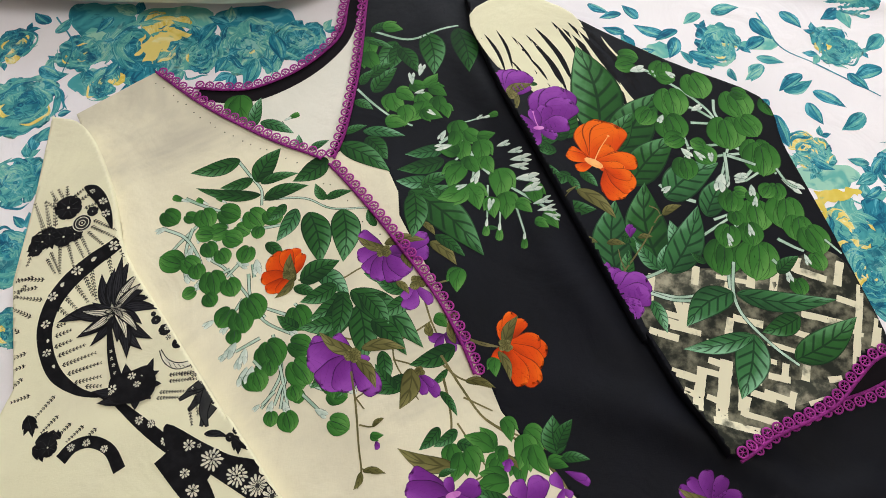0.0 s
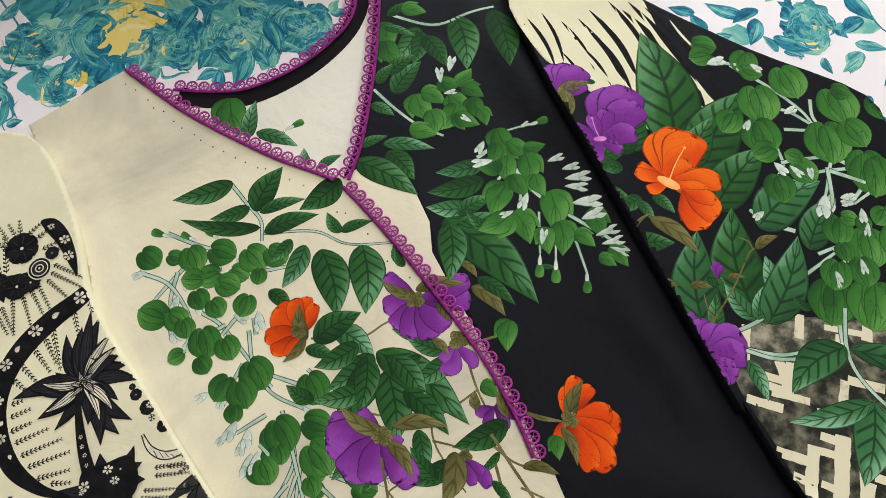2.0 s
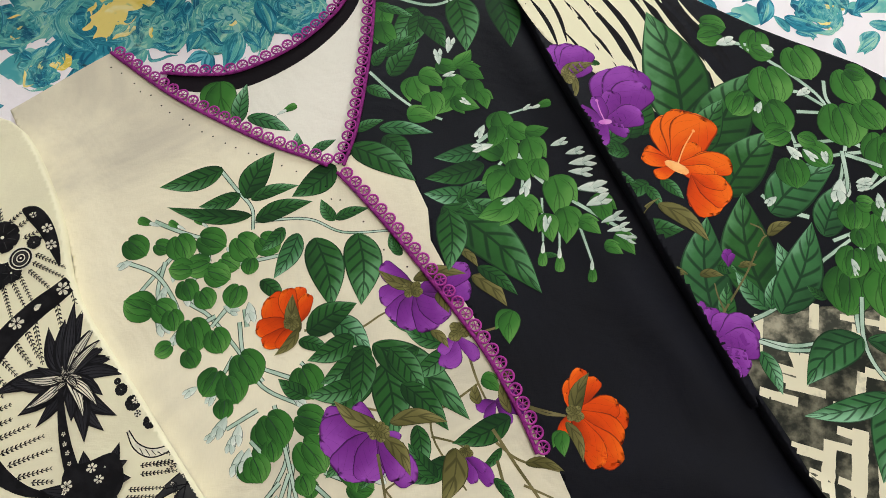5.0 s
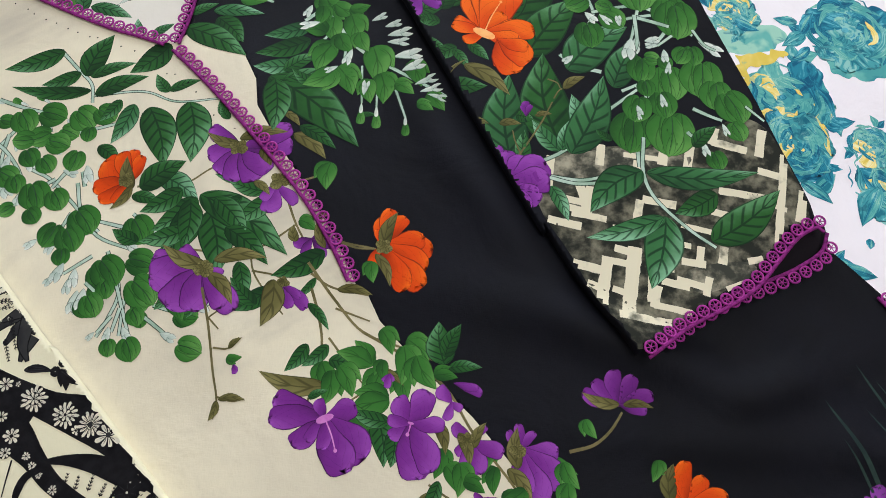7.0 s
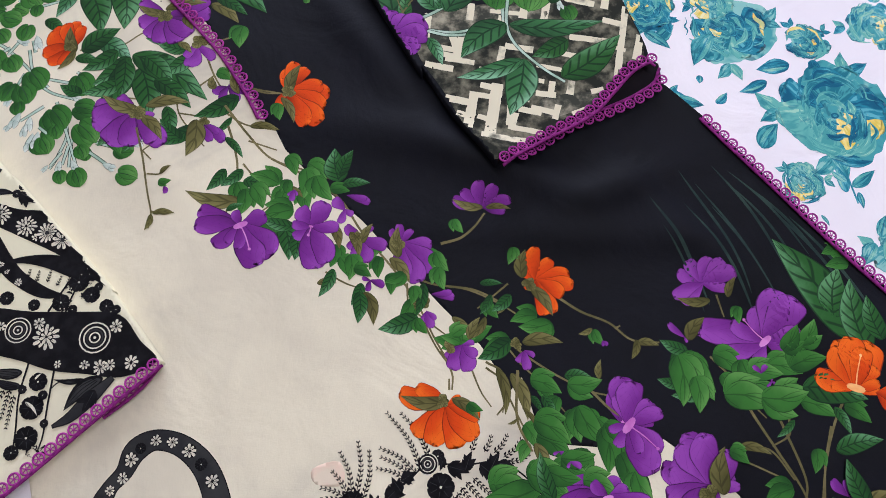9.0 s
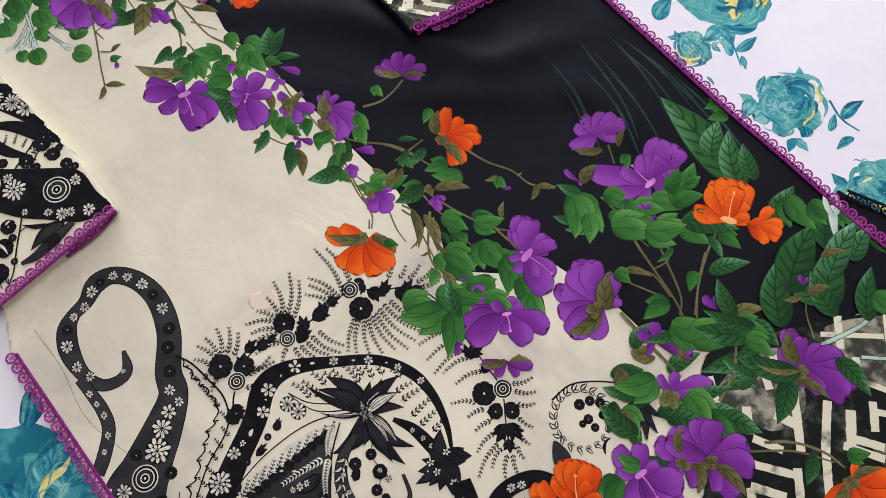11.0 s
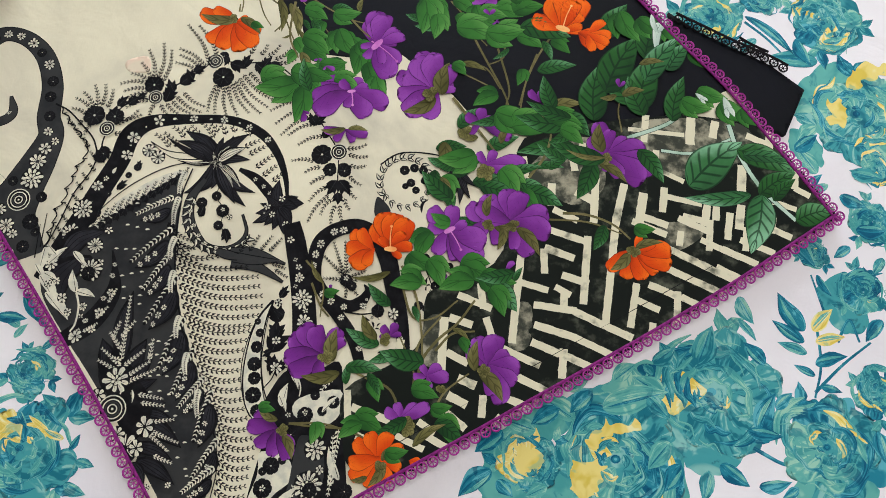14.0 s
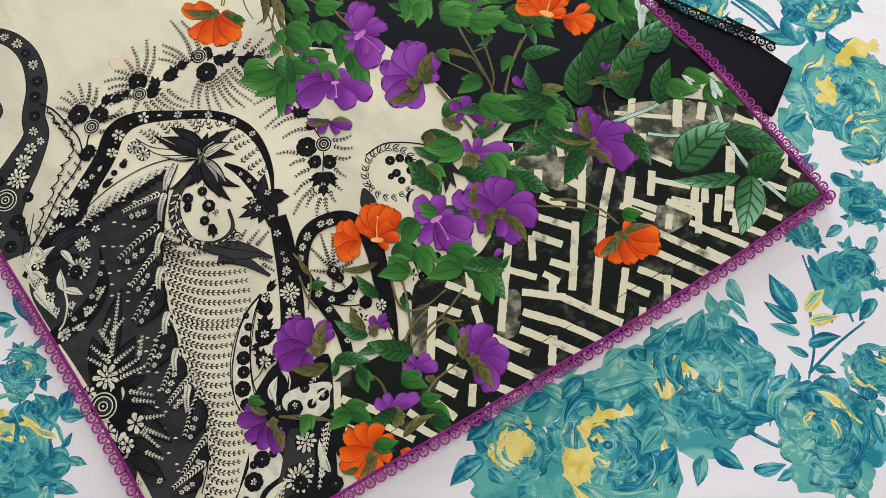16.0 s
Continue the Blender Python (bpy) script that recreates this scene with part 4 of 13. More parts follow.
body.snake(INK, (0.0931, -0.5976, 0.0143), (0.1053, -0.5778, 0.0188), (0.1175, -0.5567, 0.0191), (0.1294, -0.5334, 0.0167), (0.1439, -0.5068, 0.0160), (0.1519, -0.4848, 0.0163), (0.1689, -0.4747, 0.0118), (0.1995, -0.4738, 0.0078), (0.2305, -0.4766, 0.0074), (0.2528, -0.4884, 0.0078), (0.2653, -0.5050, 0.0063), (0.2719, -0.5246, 0.0044), (0.2736, -0.5427, 0.0022))
body.daisy(0.1732, -0.4739, 0.0046, 5)
body.daisy(0.1999, -0.4734, 0.0032, 6)
body.daisy(0.2239, -0.4757, 0.0032, 6)
body.daisy(0.2435, -0.4831, 0.0028, 6)
body.daisy(0.2582, -0.4939, 0.0027, 6)
body.daisy(0.1542, -0.4872, 0.0050, 6)
body.daisy(0.1499, -0.5015, 0.0045, 6)
body.daisy(0.1294, -0.5258, 0.0044, 7)
body.daisy(0.1354, -0.5202, 0.0022, 5)
body.daisy(0.1195, -0.5436, 0.0079, 12)
body.daisy(0.1195, -0.5436, 0.0039, 6)
body.daisy(0.1117, -0.5621, 0.0073, 12)
body.daisy(0.1117, -0.5621, 0.0035, 6)
body.daisy(0.0992, -0.5801, 0.0060, 9)
body.wash(0.1630, -0.4796, 0.1638, -0.4778, 0.5)
body.wash(0.1836, -0.4730, 0.1872, -0.4732, 0.5)
body.wash(0.2123, -0.4745, 0.2150, -0.4747, 0.5)
body.wash(0.2350, -0.4788, 0.2372, -0.4794, 0.5)
body.wash(0.1529, -0.4937, 0.1511, -0.4931, 0.5)
body.wash(0.1402, -0.5163, 0.1429, -0.5114, 0.5)
body.wash(0.1231, -0.5411, 0.1246, -0.5376, 0.5)
body.fill(INK_WHITE, (0.1912, -0.5152), (0.1718, -0.5216), (0.1486, -0.5361), (0.1308, -0.5530), (0.1228, -0.5597), (0.1271, -0.5608), (0.1361, -0.5577), (0.1452, -0.5484), (0.1573, -0.5409), (0.1723, -0.5308), (0.1913, -0.5179))
body.line(0.0010, (0.2102, -0.5094), (0.1918, -0.5101), (0.1769, -0.5140), (0.1625, -0.5212), (0.1483, -0.5307), (0.1363, -0.5413), (0.1265, -0.5528), (0.1220, -0.5605))
body.line(0.0009, (0.2071, -0.5074), (0.1873, -0.5057), (0.1762, -0.4996), (0.1673, -0.4910))
body.line(0.0009, (0.1673, -0.4910), (0.1805, -0.4989), (0.2003, -0.5028), (0.2102, -0.5076))
body.fern(0.0036, (0.1934, -0.5250), (0.1949, -0.5186), (0.1972, -0.5132))
body.fern(0.0036, (0.1871, -0.5269), (0.1889, -0.5206), (0.1912, -0.5152))
body.fern(0.0036, (0.1812, -0.5293), (0.1826, -0.5235), (0.1849, -0.5180))
body.fern(0.0036, (0.1750, -0.5322), (0.1767, -0.5264), (0.1790, -0.5210))
body.fern(0.0036, (0.1688, -0.5351), (0.1710, -0.5293), (0.1732, -0.5239))
body.fern(0.0035, (0.1630, -0.5380), (0.1648, -0.5327), (0.1671, -0.5273))
body.fern(0.0035, (0.1569, -0.5409), (0.1591, -0.5356), (0.1613, -0.5303))
body.fern(0.0035, (0.1508, -0.5442), (0.1534, -0.5390), (0.1556, -0.5337))
body.fern(0.0035, (0.1451, -0.5475), (0.1473, -0.5427), (0.1496, -0.5375))
body.fern(0.0035, (0.1390, -0.5508), (0.1417, -0.5460), (0.1439, -0.5408))
body.fern(0.0035, (0.1329, -0.5540), (0.1360, -0.5497), (0.1382, -0.5445))
body.fern(0.0035, (0.1273, -0.5577), (0.1299, -0.5530), (0.1321, -0.5478))
body.fern(0.0035, (0.1212, -0.5609), (0.1243, -0.5567), (0.1264, -0.5515))
body.thorn(0.1931, -0.5185, 0.1895, -0.5243, .9)
body.thorn(0.1877, -0.5219, 0.1841, -0.5277, .9)
body.thorn(0.1822, -0.5253, 0.1787, -0.5311, .9)
body.thorn(0.1773, -0.5287, 0.1738, -0.5345, .9)
body.thorn(0.1720, -0.5317, 0.1685, -0.5374, .9)
body.thorn(0.1667, -0.5351, 0.1632, -0.5407, .9)
body.thorn(0.1614, -0.5384, 0.1579, -0.5441, .9)
body.thorn(0.1565, -0.5418, 0.1531, -0.5474, .9)
body.thorn(0.1513, -0.5451, 0.1478, -0.5507, .9)
body.thorn(0.1460, -0.5484, 0.1426, -0.5540, .9)
body.thorn(0.1407, -0.5513, 0.1373, -0.5569, .9)
body.thorn(0.1359, -0.5546, 0.1325, -0.5601, .9)
body.thorn(0.1307, -0.5579, 0.1273, -0.5634, .9)
body.thorn(0.1255, -0.5611, 0.1221, -0.5666, .9)
body.daisy(0.1664, -0.4983, 0.0053, 9)
body.daisy(0.1734, -0.5041, 0.0054, 9)
body.bloom(0.1586, -0.5119, 0.0031)
body.bloom(0.1522, -0.5181, 0.0026)
body.thorn(0.1586, -0.5128, 0.1608, -0.5060, .5)
body.thorn(0.1440, -0.5296, 0.1520, -0.5218, .4)
body.bloom(0.1379, -0.5325, 0.0026)
body.thorn(0.1323, -0.5442, 0.1298, -0.5521, .5)
body.fern(0.0049, (0.1826, -0.4962), (0.1772, -0.4895), (0.1701, -0.4846))
body.fern(0.0050, (0.1887, -0.4965), (0.1837, -0.4893), (0.1770, -0.4839))
body.fern(0.0050, (0.1933, -0.4889), (0.1897, -0.4836), (0.1843, -0.4796))
body.fern(0.0050, (0.2080, -0.4931), (0.2033, -0.4848), (0.1974, -0.4784))
body.fern(0.0050, (0.2168, -0.4904), (0.2121, -0.4830), (0.2062, -0.4770))
body.fern(0.0051, (0.2256, -0.4886), (0.2241, -0.4833), (0.2209, -0.4798))
body.fern(0.0051, (0.2326, -0.4872), (0.2316, -0.4833), (0.2285, -0.4812))
body.fern(0.0051, (0.2450, -0.4908), (0.2427, -0.4864), (0.2387, -0.4838))
body.fern(0.0050, (0.2400, -0.4999), (0.2460, -0.4965), (0.2508, -0.4949))
body.fern(0.0050, (0.2435, -0.5057), (0.2518, -0.5015), (0.2582, -0.4990))
body.fern(0.0049, (0.2489, -0.5169), (0.2579, -0.5101), (0.2653, -0.5050))
body.fern(0.0049, (0.2541, -0.5236), (0.2615, -0.5181), (0.2671, -0.5143))
body.fern(0.0049, (0.2619, -0.5285), (0.2671, -0.5243), (0.2706, -0.5213))
body.fern(0.0050, (0.2017, -0.4899), (0.1976, -0.4840), (0.1918, -0.4800))
body.fern(0.0050, (0.2193, -0.4863), (0.2169, -0.4814), (0.2129, -0.4784))
body.petal(INK, 0.2195, -0.5105, 0.1936, -0.4833, 0.34, -0.12)
body.petal(INK, 0.2195, -0.5105, 0.1868, -0.4909, 0.26, -0.1)
body.petal(INK, 0.2195, -0.5105, 0.1789, -0.4873, 0.12, 0.05)
body.petal(INK, 0.2195, -0.5105, 0.2238, -0.4899, 0.4, 0.05)
body.petal(INK, 0.2195, -0.5105, 0.2318, -0.4890, 0.34, -0.05)
body.petal(INK, 0.2195, -0.5105, 0.2436, -0.4888, 0.34, 0.1)
body.petal(INK, 0.2195, -0.5105, 0.2453, -0.5103, 0.3, 0.08)
body.petal(INK, 0.2195, -0.5105, 0.2068, -0.4990, 0.3, 0.08)
body.petal(INK, 0.2195, -0.5105, 0.1939, -0.5346, 0.36, 0.16)
body.petal(INK, 0.2195, -0.5105, 0.2037, -0.5337, 0.36, 0.14)
body.petal(INK, 0.2195, -0.5105, 0.2153, -0.5321, 0.42, 0.1)
body.petal(INK, 0.2195, -0.5105, 0.2317, -0.5406, 0.3, -0.05)
body.petal(INK, 0.2195, -0.5105, 0.2421, -0.5473, 0.26, -0.1)
body.petal(INK, 0.2195, -0.5105, 0.2494, -0.5367, 0.26, -0.14)
body.petal(INK, 0.2195, -0.5105, 0.2335, -0.5446, 0.3, -0.02)
body.petal(INK_WHITE, 0.2195, -0.5105, 0.2293, -0.4973, 0.4, 0.08)
body.petal(INK_WHITE, 0.2195, -0.5105, 0.2417, -0.5000, 0.4, 0.08)
body.petal(INK_WHITE, 0.2195, -0.5105, 0.1873, -0.5066, 0.1, 0.08)
body.petal(INK_WHITE, 0.2195, -0.5105, 0.2325, -0.5326, 0.22, 0.08)
body.petal(INK_WHITE, 0.2195, -0.5105, 0.2386, -0.5329, 0.2, 0.08)
body.petal(INK_WHITE, 0.2186, -0.5100, 0.2162, -0.5020, 0.5, 0.08)
body.petal(INK_WHITE, 0.2186, -0.5100, 0.2211, -0.5047, 0.5, 0.08)
body.petal(INK_WHITE, 0.2186, -0.5100, 0.2121, -0.5109, 0.5, 0.08)
body.petal(INK_WHITE, 0.2186, -0.5100, 0.2245, -0.5163, 0.5, 0.08)
body.petal(INK_WHITE, 0.2186, -0.5100, 0.2162, -0.5167, 0.5, 0.08)
body.petal(INK_WHITE, 0.2186, -0.5100, 0.2188, -0.5169, 0.4, 0.08)
body.snake(INK, (0.2367, -0.5171, 0.0031), (0.2489, -0.5246, 0.0071), (0.2585, -0.5355, 0.0088), (0.2663, -0.5467, 0.0079))
body.daisy(0.2489, -0.5259, 0.0018, 5)
body.daisy(0.2554, -0.5317, 0.0018, 5)
body.daisy(0.2602, -0.5374, 0.0018, 5)
body.daisy(0.2628, -0.5433, 0.0018, 5)
body.petal(INK, 0.2671, -0.5480, 0.2676, -0.5271, 0.5, 0.1)
body.petal(INK, 0.2671, -0.5480, 0.2822, -0.5414, 0.5, 0.08)
body.petal(INK, 0.2671, -0.5480, 0.2864, -0.5470, 0.6, 0.08)
body.petal(INK, 0.2671, -0.5480, 0.2817, -0.5502, 0.7, 0.08)
body.petal(INK, 0.2671, -0.5480, 0.2490, -0.5526, 0.45, 0.08)
body.petal(INK, 0.2671, -0.5480, 0.2524, -0.5449, 0.4, 0.08)
body.petal(INK, 0.2671, -0.5480, 0.2465, -0.5603, 0.35, 0.08)
body.petal(INK, 0.2671, -0.5480, 0.2555, -0.5626, 0.5, 0.08)
body.petal(INK, 0.2671, -0.5480, 0.2619, -0.5665, 0.5, 0.08)
body.petal(INK, 0.2671, -0.5480, 0.2705, -0.5705, 0.5, 0.08)
body.petal(INK, 0.2671, -0.5480, 0.2769, -0.5631, 0.5, 0.08)
body.petal(INK, 0.2671, -0.5480, 0.2576, -0.5390, 0.5, 0.08)
body.petal(INK, 0.2671, -0.5480, 0.2762, -0.5419, 0.5, 0.08)
body.daisy(0.2697, -0.5424, 0.0026, 5)
body.daisy(0.2585, -0.5479, 0.0026, 5)
body.daisy(0.2619, -0.5543, 0.0026, 5)
body.daisy(0.2722, -0.5624, 0.0026, 5)
body.daisy(0.2559, -0.5530, 0.0009, 5)
body.snake(INK_GREY, (0.2107, -0.5237, 0.0036), (0.2009, -0.5376, 0.0061), (0.1987, -0.5530, 0.0078), (0.2032, -0.5663, 0.0077), (0.2118, -0.5767, 0.0060), (0.2258, -0.5800, 0.0051), (0.2372, -0.5755, 0.0035), (0.2426, -0.5662, 0.0017), (0.2395, -0.5529, 0.0009))
body.outline_leaf(0.2030, -0.5382, 0.1954, -0.5396, 0.5)
body.outline_leaf(0.2030, -0.5382, 0.2011, -0.5439, 0.5)
body.outline_leaf(0.2006, -0.5430, 0.1935, -0.5462, 0.5)
body.outline_leaf(0.2006, -0.5430, 0.1999, -0.5491, 0.5)
body.outline_leaf(0.1990, -0.5482, 0.1932, -0.5528, 0.5)
body.outline_leaf(0.1990, -0.5482, 0.1996, -0.5544, 0.5)
body.outline_leaf(0.1987, -0.5535, 0.1938, -0.5594, 0.5)
body.outline_leaf(0.1987, -0.5535, 0.2006, -0.5597, 0.5)
body.outline_leaf(0.1997, -0.5592, 0.1961, -0.5660, 0.5)
body.outline_leaf(0.1997, -0.5592, 0.2023, -0.5645, 0.5)
body.outline_leaf(0.2015, -0.5645, 0.1995, -0.5718, 0.5)
body.outline_leaf(0.2015, -0.5645, 0.2054, -0.5695, 0.5)
body.outline_leaf(0.2045, -0.5694, 0.2043, -0.5772, 0.5)
body.outline_leaf(0.2045, -0.5694, 0.2092, -0.5731, 0.5)
body.outline_leaf(0.2080, -0.5735, 0.2094, -0.5813, 0.5)
body.outline_leaf(0.2080, -0.5735, 0.2135, -0.5763, 0.5)
body.outline_leaf(0.2126, -0.5767, 0.2153, -0.5842, 0.5)
body.outline_leaf(0.2126, -0.5767, 0.2186, -0.5783, 0.5)
body.outline_leaf(0.2177, -0.5791, 0.2221, -0.5858, 0.5)
body.outline_leaf(0.2177, -0.5791, 0.2237, -0.5795, 0.5)
body.outline_leaf(0.2228, -0.5803, 0.2284, -0.5862, 0.5)
body.outline_leaf(0.2228, -0.5803, 0.2287, -0.5793, 0.5)
body.outline_leaf(0.2283, -0.5801, 0.2348, -0.5848, 0.5)
body.outline_leaf(0.2283, -0.5801, 0.2338, -0.5783, 0.5)
body.outline_leaf(0.2334, -0.5791, 0.2407, -0.5822, 0.5)
body.outline_leaf(0.2334, -0.5791, 0.2385, -0.5760, 0.5)
body.outline_leaf(0.2385, -0.5768, 0.2458, -0.5786, 0.5)
body.outline_leaf(0.2385, -0.5768, 0.2423, -0.5727, 0.5)
body.outline_leaf(0.2423, -0.5736, 0.2500, -0.5736, 0.5)
body.outline_leaf(0.2423, -0.5736, 0.2457, -0.5686, 0.5)
body.daisy(0.2044, -0.5423, 0.0017, 6)
body.daisy(0.2003, -0.5487, 0.0017, 6)
body.daisy(0.2031, -0.5598, 0.0017, 6)
body.daisy(0.2066, -0.5678, 0.0017, 6)
body.daisy(0.2117, -0.5741, 0.0017, 6)
body.daisy(0.2202, -0.5780, 0.0017, 6)
body.line(0.0007, (0.2213, -0.5306), (0.2197, -0.5386), (0.2250, -0.5486), (0.2234, -0.5599), (0.2269, -0.5697))
body.bloom(0.2245, -0.5494, 0.0052)
body.bloom(0.2087, -0.5425, 0.0044)
body.bloom(0.2197, -0.5377, 0.0039)
body.bloom(0.2213, -0.5607, 0.0039)
body.bloom(0.2268, -0.5662, 0.0030)
body.bloom(0.2084, -0.5504, 0.0030)
body.daisy(0.2245, -0.5486, 0.0017, 5)
body.daisy(0.2297, -0.5545, 0.0022, 5)
body.thorn(0.2268, -0.5644, 0.2278, -0.5749, .6)
body.thorn(0.2104, -0.5448, 0.2064, -0.5538, .5)
body.snake(INK_GREY, (0.2313, -0.5820, 0.0069), (0.2492, -0.5831, 0.0060), (0.2721, -0.5930, 0.0008))
body.snake(INK_GREY, (0.2315, -0.5898, 0.0068), (0.2515, -0.5944, 0.0060), (0.2704, -0.6065, 0.0008))
body.snake(INK_GREY, (0.2331, -0.5856, 0.0069), (0.2493, -0.5891, 0.0060), (0.2662, -0.5901, 0.0009))
body.fern(0.0035, (0.2381, -0.5824), (0.2448, -0.5698))
body.fern(0.0035, (0.2450, -0.5820), (0.2525, -0.5703))
body.fern(0.0034, (0.2535, -0.5816), (0.2619, -0.5717))
body.fern(0.0034, (0.2598, -0.5829), (0.2696, -0.5731))
body.fern(0.0034, (0.2620, -0.5916), (0.2721, -0.5964))
body.fern(0.0034, (0.2641, -0.5968), (0.2738, -0.6033))
body.snake(INK_GREY, (0.2203, -0.5806, 0.0043), (0.2288, -0.5836, 0.0060), (0.2365, -0.5858, 0.0043))
body.fern(0.0058, (0.1865, -0.5669), (0.1925, -0.5749), (0.1989, -0.5778), (0.2059, -0.5764), gap=0.9)
body.fern(0.0058, (0.1875, -0.5743), (0.1977, -0.5825), (0.2082, -0.5856), (0.2212, -0.5845), gap=0.9)
body.fern(0.0058, (0.1886, -0.5821), (0.2055, -0.5906), (0.2235, -0.5941), (0.2447, -0.5936), gap=0.9)
body.fern(0.0057, (0.1901, -0.5894), (0.2082, -0.5980), (0.2275, -0.6016), (0.2507, -0.6012), gap=0.9)
body.fern(0.0057, (0.1912, -0.5968), (0.2097, -0.6053), (0.2293, -0.6089), (0.2525, -0.6085), gap=0.9)
body.fern(0.0057, (0.1928, -0.6045), (0.2111, -0.6126), (0.2308, -0.6161), (0.2542, -0.6158), gap=0.9)
body.fern(0.0056, (0.1943, -0.6118), (0.2126, -0.6202), (0.2322, -0.6237), (0.2560, -0.6234), gap=0.9)
body.fern(0.0056, (0.1958, -0.6190), (0.2124, -0.6272), (0.2302, -0.6307), (0.2515, -0.6302), gap=0.9)
body.fern(0.0056, (0.1972, -0.6261), (0.2125, -0.6343), (0.2287, -0.6376), (0.2482, -0.6371), gap=0.9)
body.fern(0.0056, (0.1995, -0.6336), (0.2131, -0.6393), (0.2280, -0.6417), (0.2454, -0.6410), gap=0.9)
body.fern(0.0056, (0.2013, -0.6407), (0.2141, -0.6463), (0.2273, -0.6486), (0.2430, -0.6479), gap=0.9)
body.fern(0.0055, (0.2036, -0.6478), (0.2151, -0.6533), (0.2275, -0.6555), (0.2424, -0.6547), gap=0.9)
body.fern(0.0055, (0.2055, -0.6552), (0.2162, -0.6606), (0.2278, -0.6628), (0.2413, -0.6620), gap=0.9)
body.fern(0.0055, (0.2078, -0.6622), (0.2178, -0.6675), (0.2289, -0.6697), (0.2415, -0.6688), gap=0.9)
body.fern(0.0054, (0.2098, -0.6691), (0.2193, -0.6744), (0.2295, -0.6765), (0.2417, -0.6756), gap=0.9)
body.fern(0.0054, (0.2117, -0.6760), (0.2213, -0.6812), (0.2306, -0.6833), (0.2419, -0.6823), gap=0.9)
body.fern(0.0054, (0.2146, -0.6833), (0.2232, -0.6884), (0.2325, -0.6905), (0.2433, -0.6895), gap=0.9)
body.fern(0.0053, (0.2173, -0.6901), (0.2255, -0.6952), (0.2343, -0.6972), (0.2442, -0.6962), gap=0.9)
body.fern(0.0053, (0.2201, -0.6968), (0.2282, -0.7019), (0.2365, -0.7039), (0.2464, -0.7028), gap=0.9)
body.fern(0.0052, (0.2223, -0.7039), (0.2304, -0.7089), (0.2391, -0.7109), (0.2489, -0.7099), gap=0.9)
body.fern(0.0052, (0.2242, -0.7105), (0.2321, -0.7155), (0.2408, -0.7175), (0.2509, -0.7165), gap=0.9)
body.fern(0.0052, (0.2256, -0.7171), (0.2331, -0.7220), (0.2413, -0.7240), (0.2506, -0.7230), gap=0.9)
body.fern(0.0052, (0.2257, -0.7239), (0.2333, -0.7288), (0.2411, -0.7307), (0.2504, -0.7297), gap=0.9)
body.fern(0.0051, (0.2259, -0.7303), (0.2330, -0.7352), (0.2404, -0.7370), (0.2490, -0.7360), gap=0.9)
body.fern(0.0051, (0.2261, -0.7367), (0.2324, -0.7415), (0.2390, -0.7433), (0.2471, -0.7422), gap=0.9)
body.fern(0.0051, (0.2251, -0.7429), (0.2310, -0.7477), (0.2376, -0.7495), (0.2450, -0.7484), gap=0.9)
body.fern(0.0051, (0.2241, -0.7495), (0.2300, -0.7542), (0.2366, -0.7560), (0.2440, -0.7549), gap=0.9)
body.fern(0.0051, (0.2231, -0.7557), (0.2290, -0.7604), (0.2356, -0.7622), (0.2430, -0.7611), gap=0.9)
body.fern(0.0050, (0.2202, -0.7617), (0.2273, -0.7664), (0.2343, -0.7682), (0.2427, -0.7672), gap=0.9)
body.fern(0.0047, (0.1836, -0.5567), (0.1906, -0.5658), (0.2025, -0.5724), gap=0.9)
body.fern(0.0047, (0.1838, -0.5624), (0.1908, -0.5714), (0.2026, -0.5780), gap=0.9)
body.line(0.0011, (0.2008, -0.5148), (0.1939, -0.5350), (0.1909, -0.5592), (0.1899, -0.5851), (0.1922, -0.6108), (0.1981, -0.6401), (0.2073, -0.6690), (0.2159, -0.6931), (0.2239, -0.7147), (0.2260, -0.7355), (0.2219, -0.7556))
body.strip_fringe((0.1872, -0.5369), (0.1721, -0.5434), (0.1590, -0.5499))
body.petal(INK, 0.1858, -0.5467, 0.1626, -0.5544, .42, .1)
body.daisy(0.1758, -0.5506, 0.0022, 6)
body.daisy(0.1713, -0.5522, 0.0026, 6)
body.daisy(0.1667, -0.5537, 0.0021, 6)
body.strip_fringe((0.1872, -0.5617), (0.1708, -0.5739), (0.1570, -0.5867))
body.petal(INK, 0.1857, -0.5712, 0.1605, -0.5911, .42, .1)
body.daisy(0.1752, -0.5806, 0.0021, 6)
body.daisy(0.1700, -0.5842, 0.0025, 6)
body.daisy(0.1648, -0.5883, 0.0021, 6)
body.strip_fringe((0.1877, -0.5799), (0.1766, -0.5940), (0.1671, -0.6084))
body.petal(INK, 0.1863, -0.5893, 0.1706, -0.6127, .42, .1)
body.daisy(0.1798, -0.6001, 0.0021, 6)
body.daisy(0.1768, -0.6046, 0.0025, 6)
body.daisy(0.1733, -0.6095, 0.0021, 6)
body.strip_fringe((0.1925, -0.5981), (0.1802, -0.6161), (0.1695, -0.6334))
body.petal(INK, 0.1913, -0.6074, 0.1729, -0.6377, .42, .1)
body.daisy(0.1837, -0.6213, 0.0021, 6)
body.daisy(0.1798, -0.6269, 0.0025, 6)
body.daisy(0.1764, -0.6333, 0.0020, 6)
body.strip_fringe((0.1985, -0.6291), (0.1886, -0.6478), (0.1807, -0.6668))
body.petal(INK, 0.1972, -0.6381, 0.1842, -0.6710, .42, .1)
body.daisy(0.1917, -0.6529, 0.0020, 6)
body.daisy(0.1892, -0.6592, 0.0024, 6)
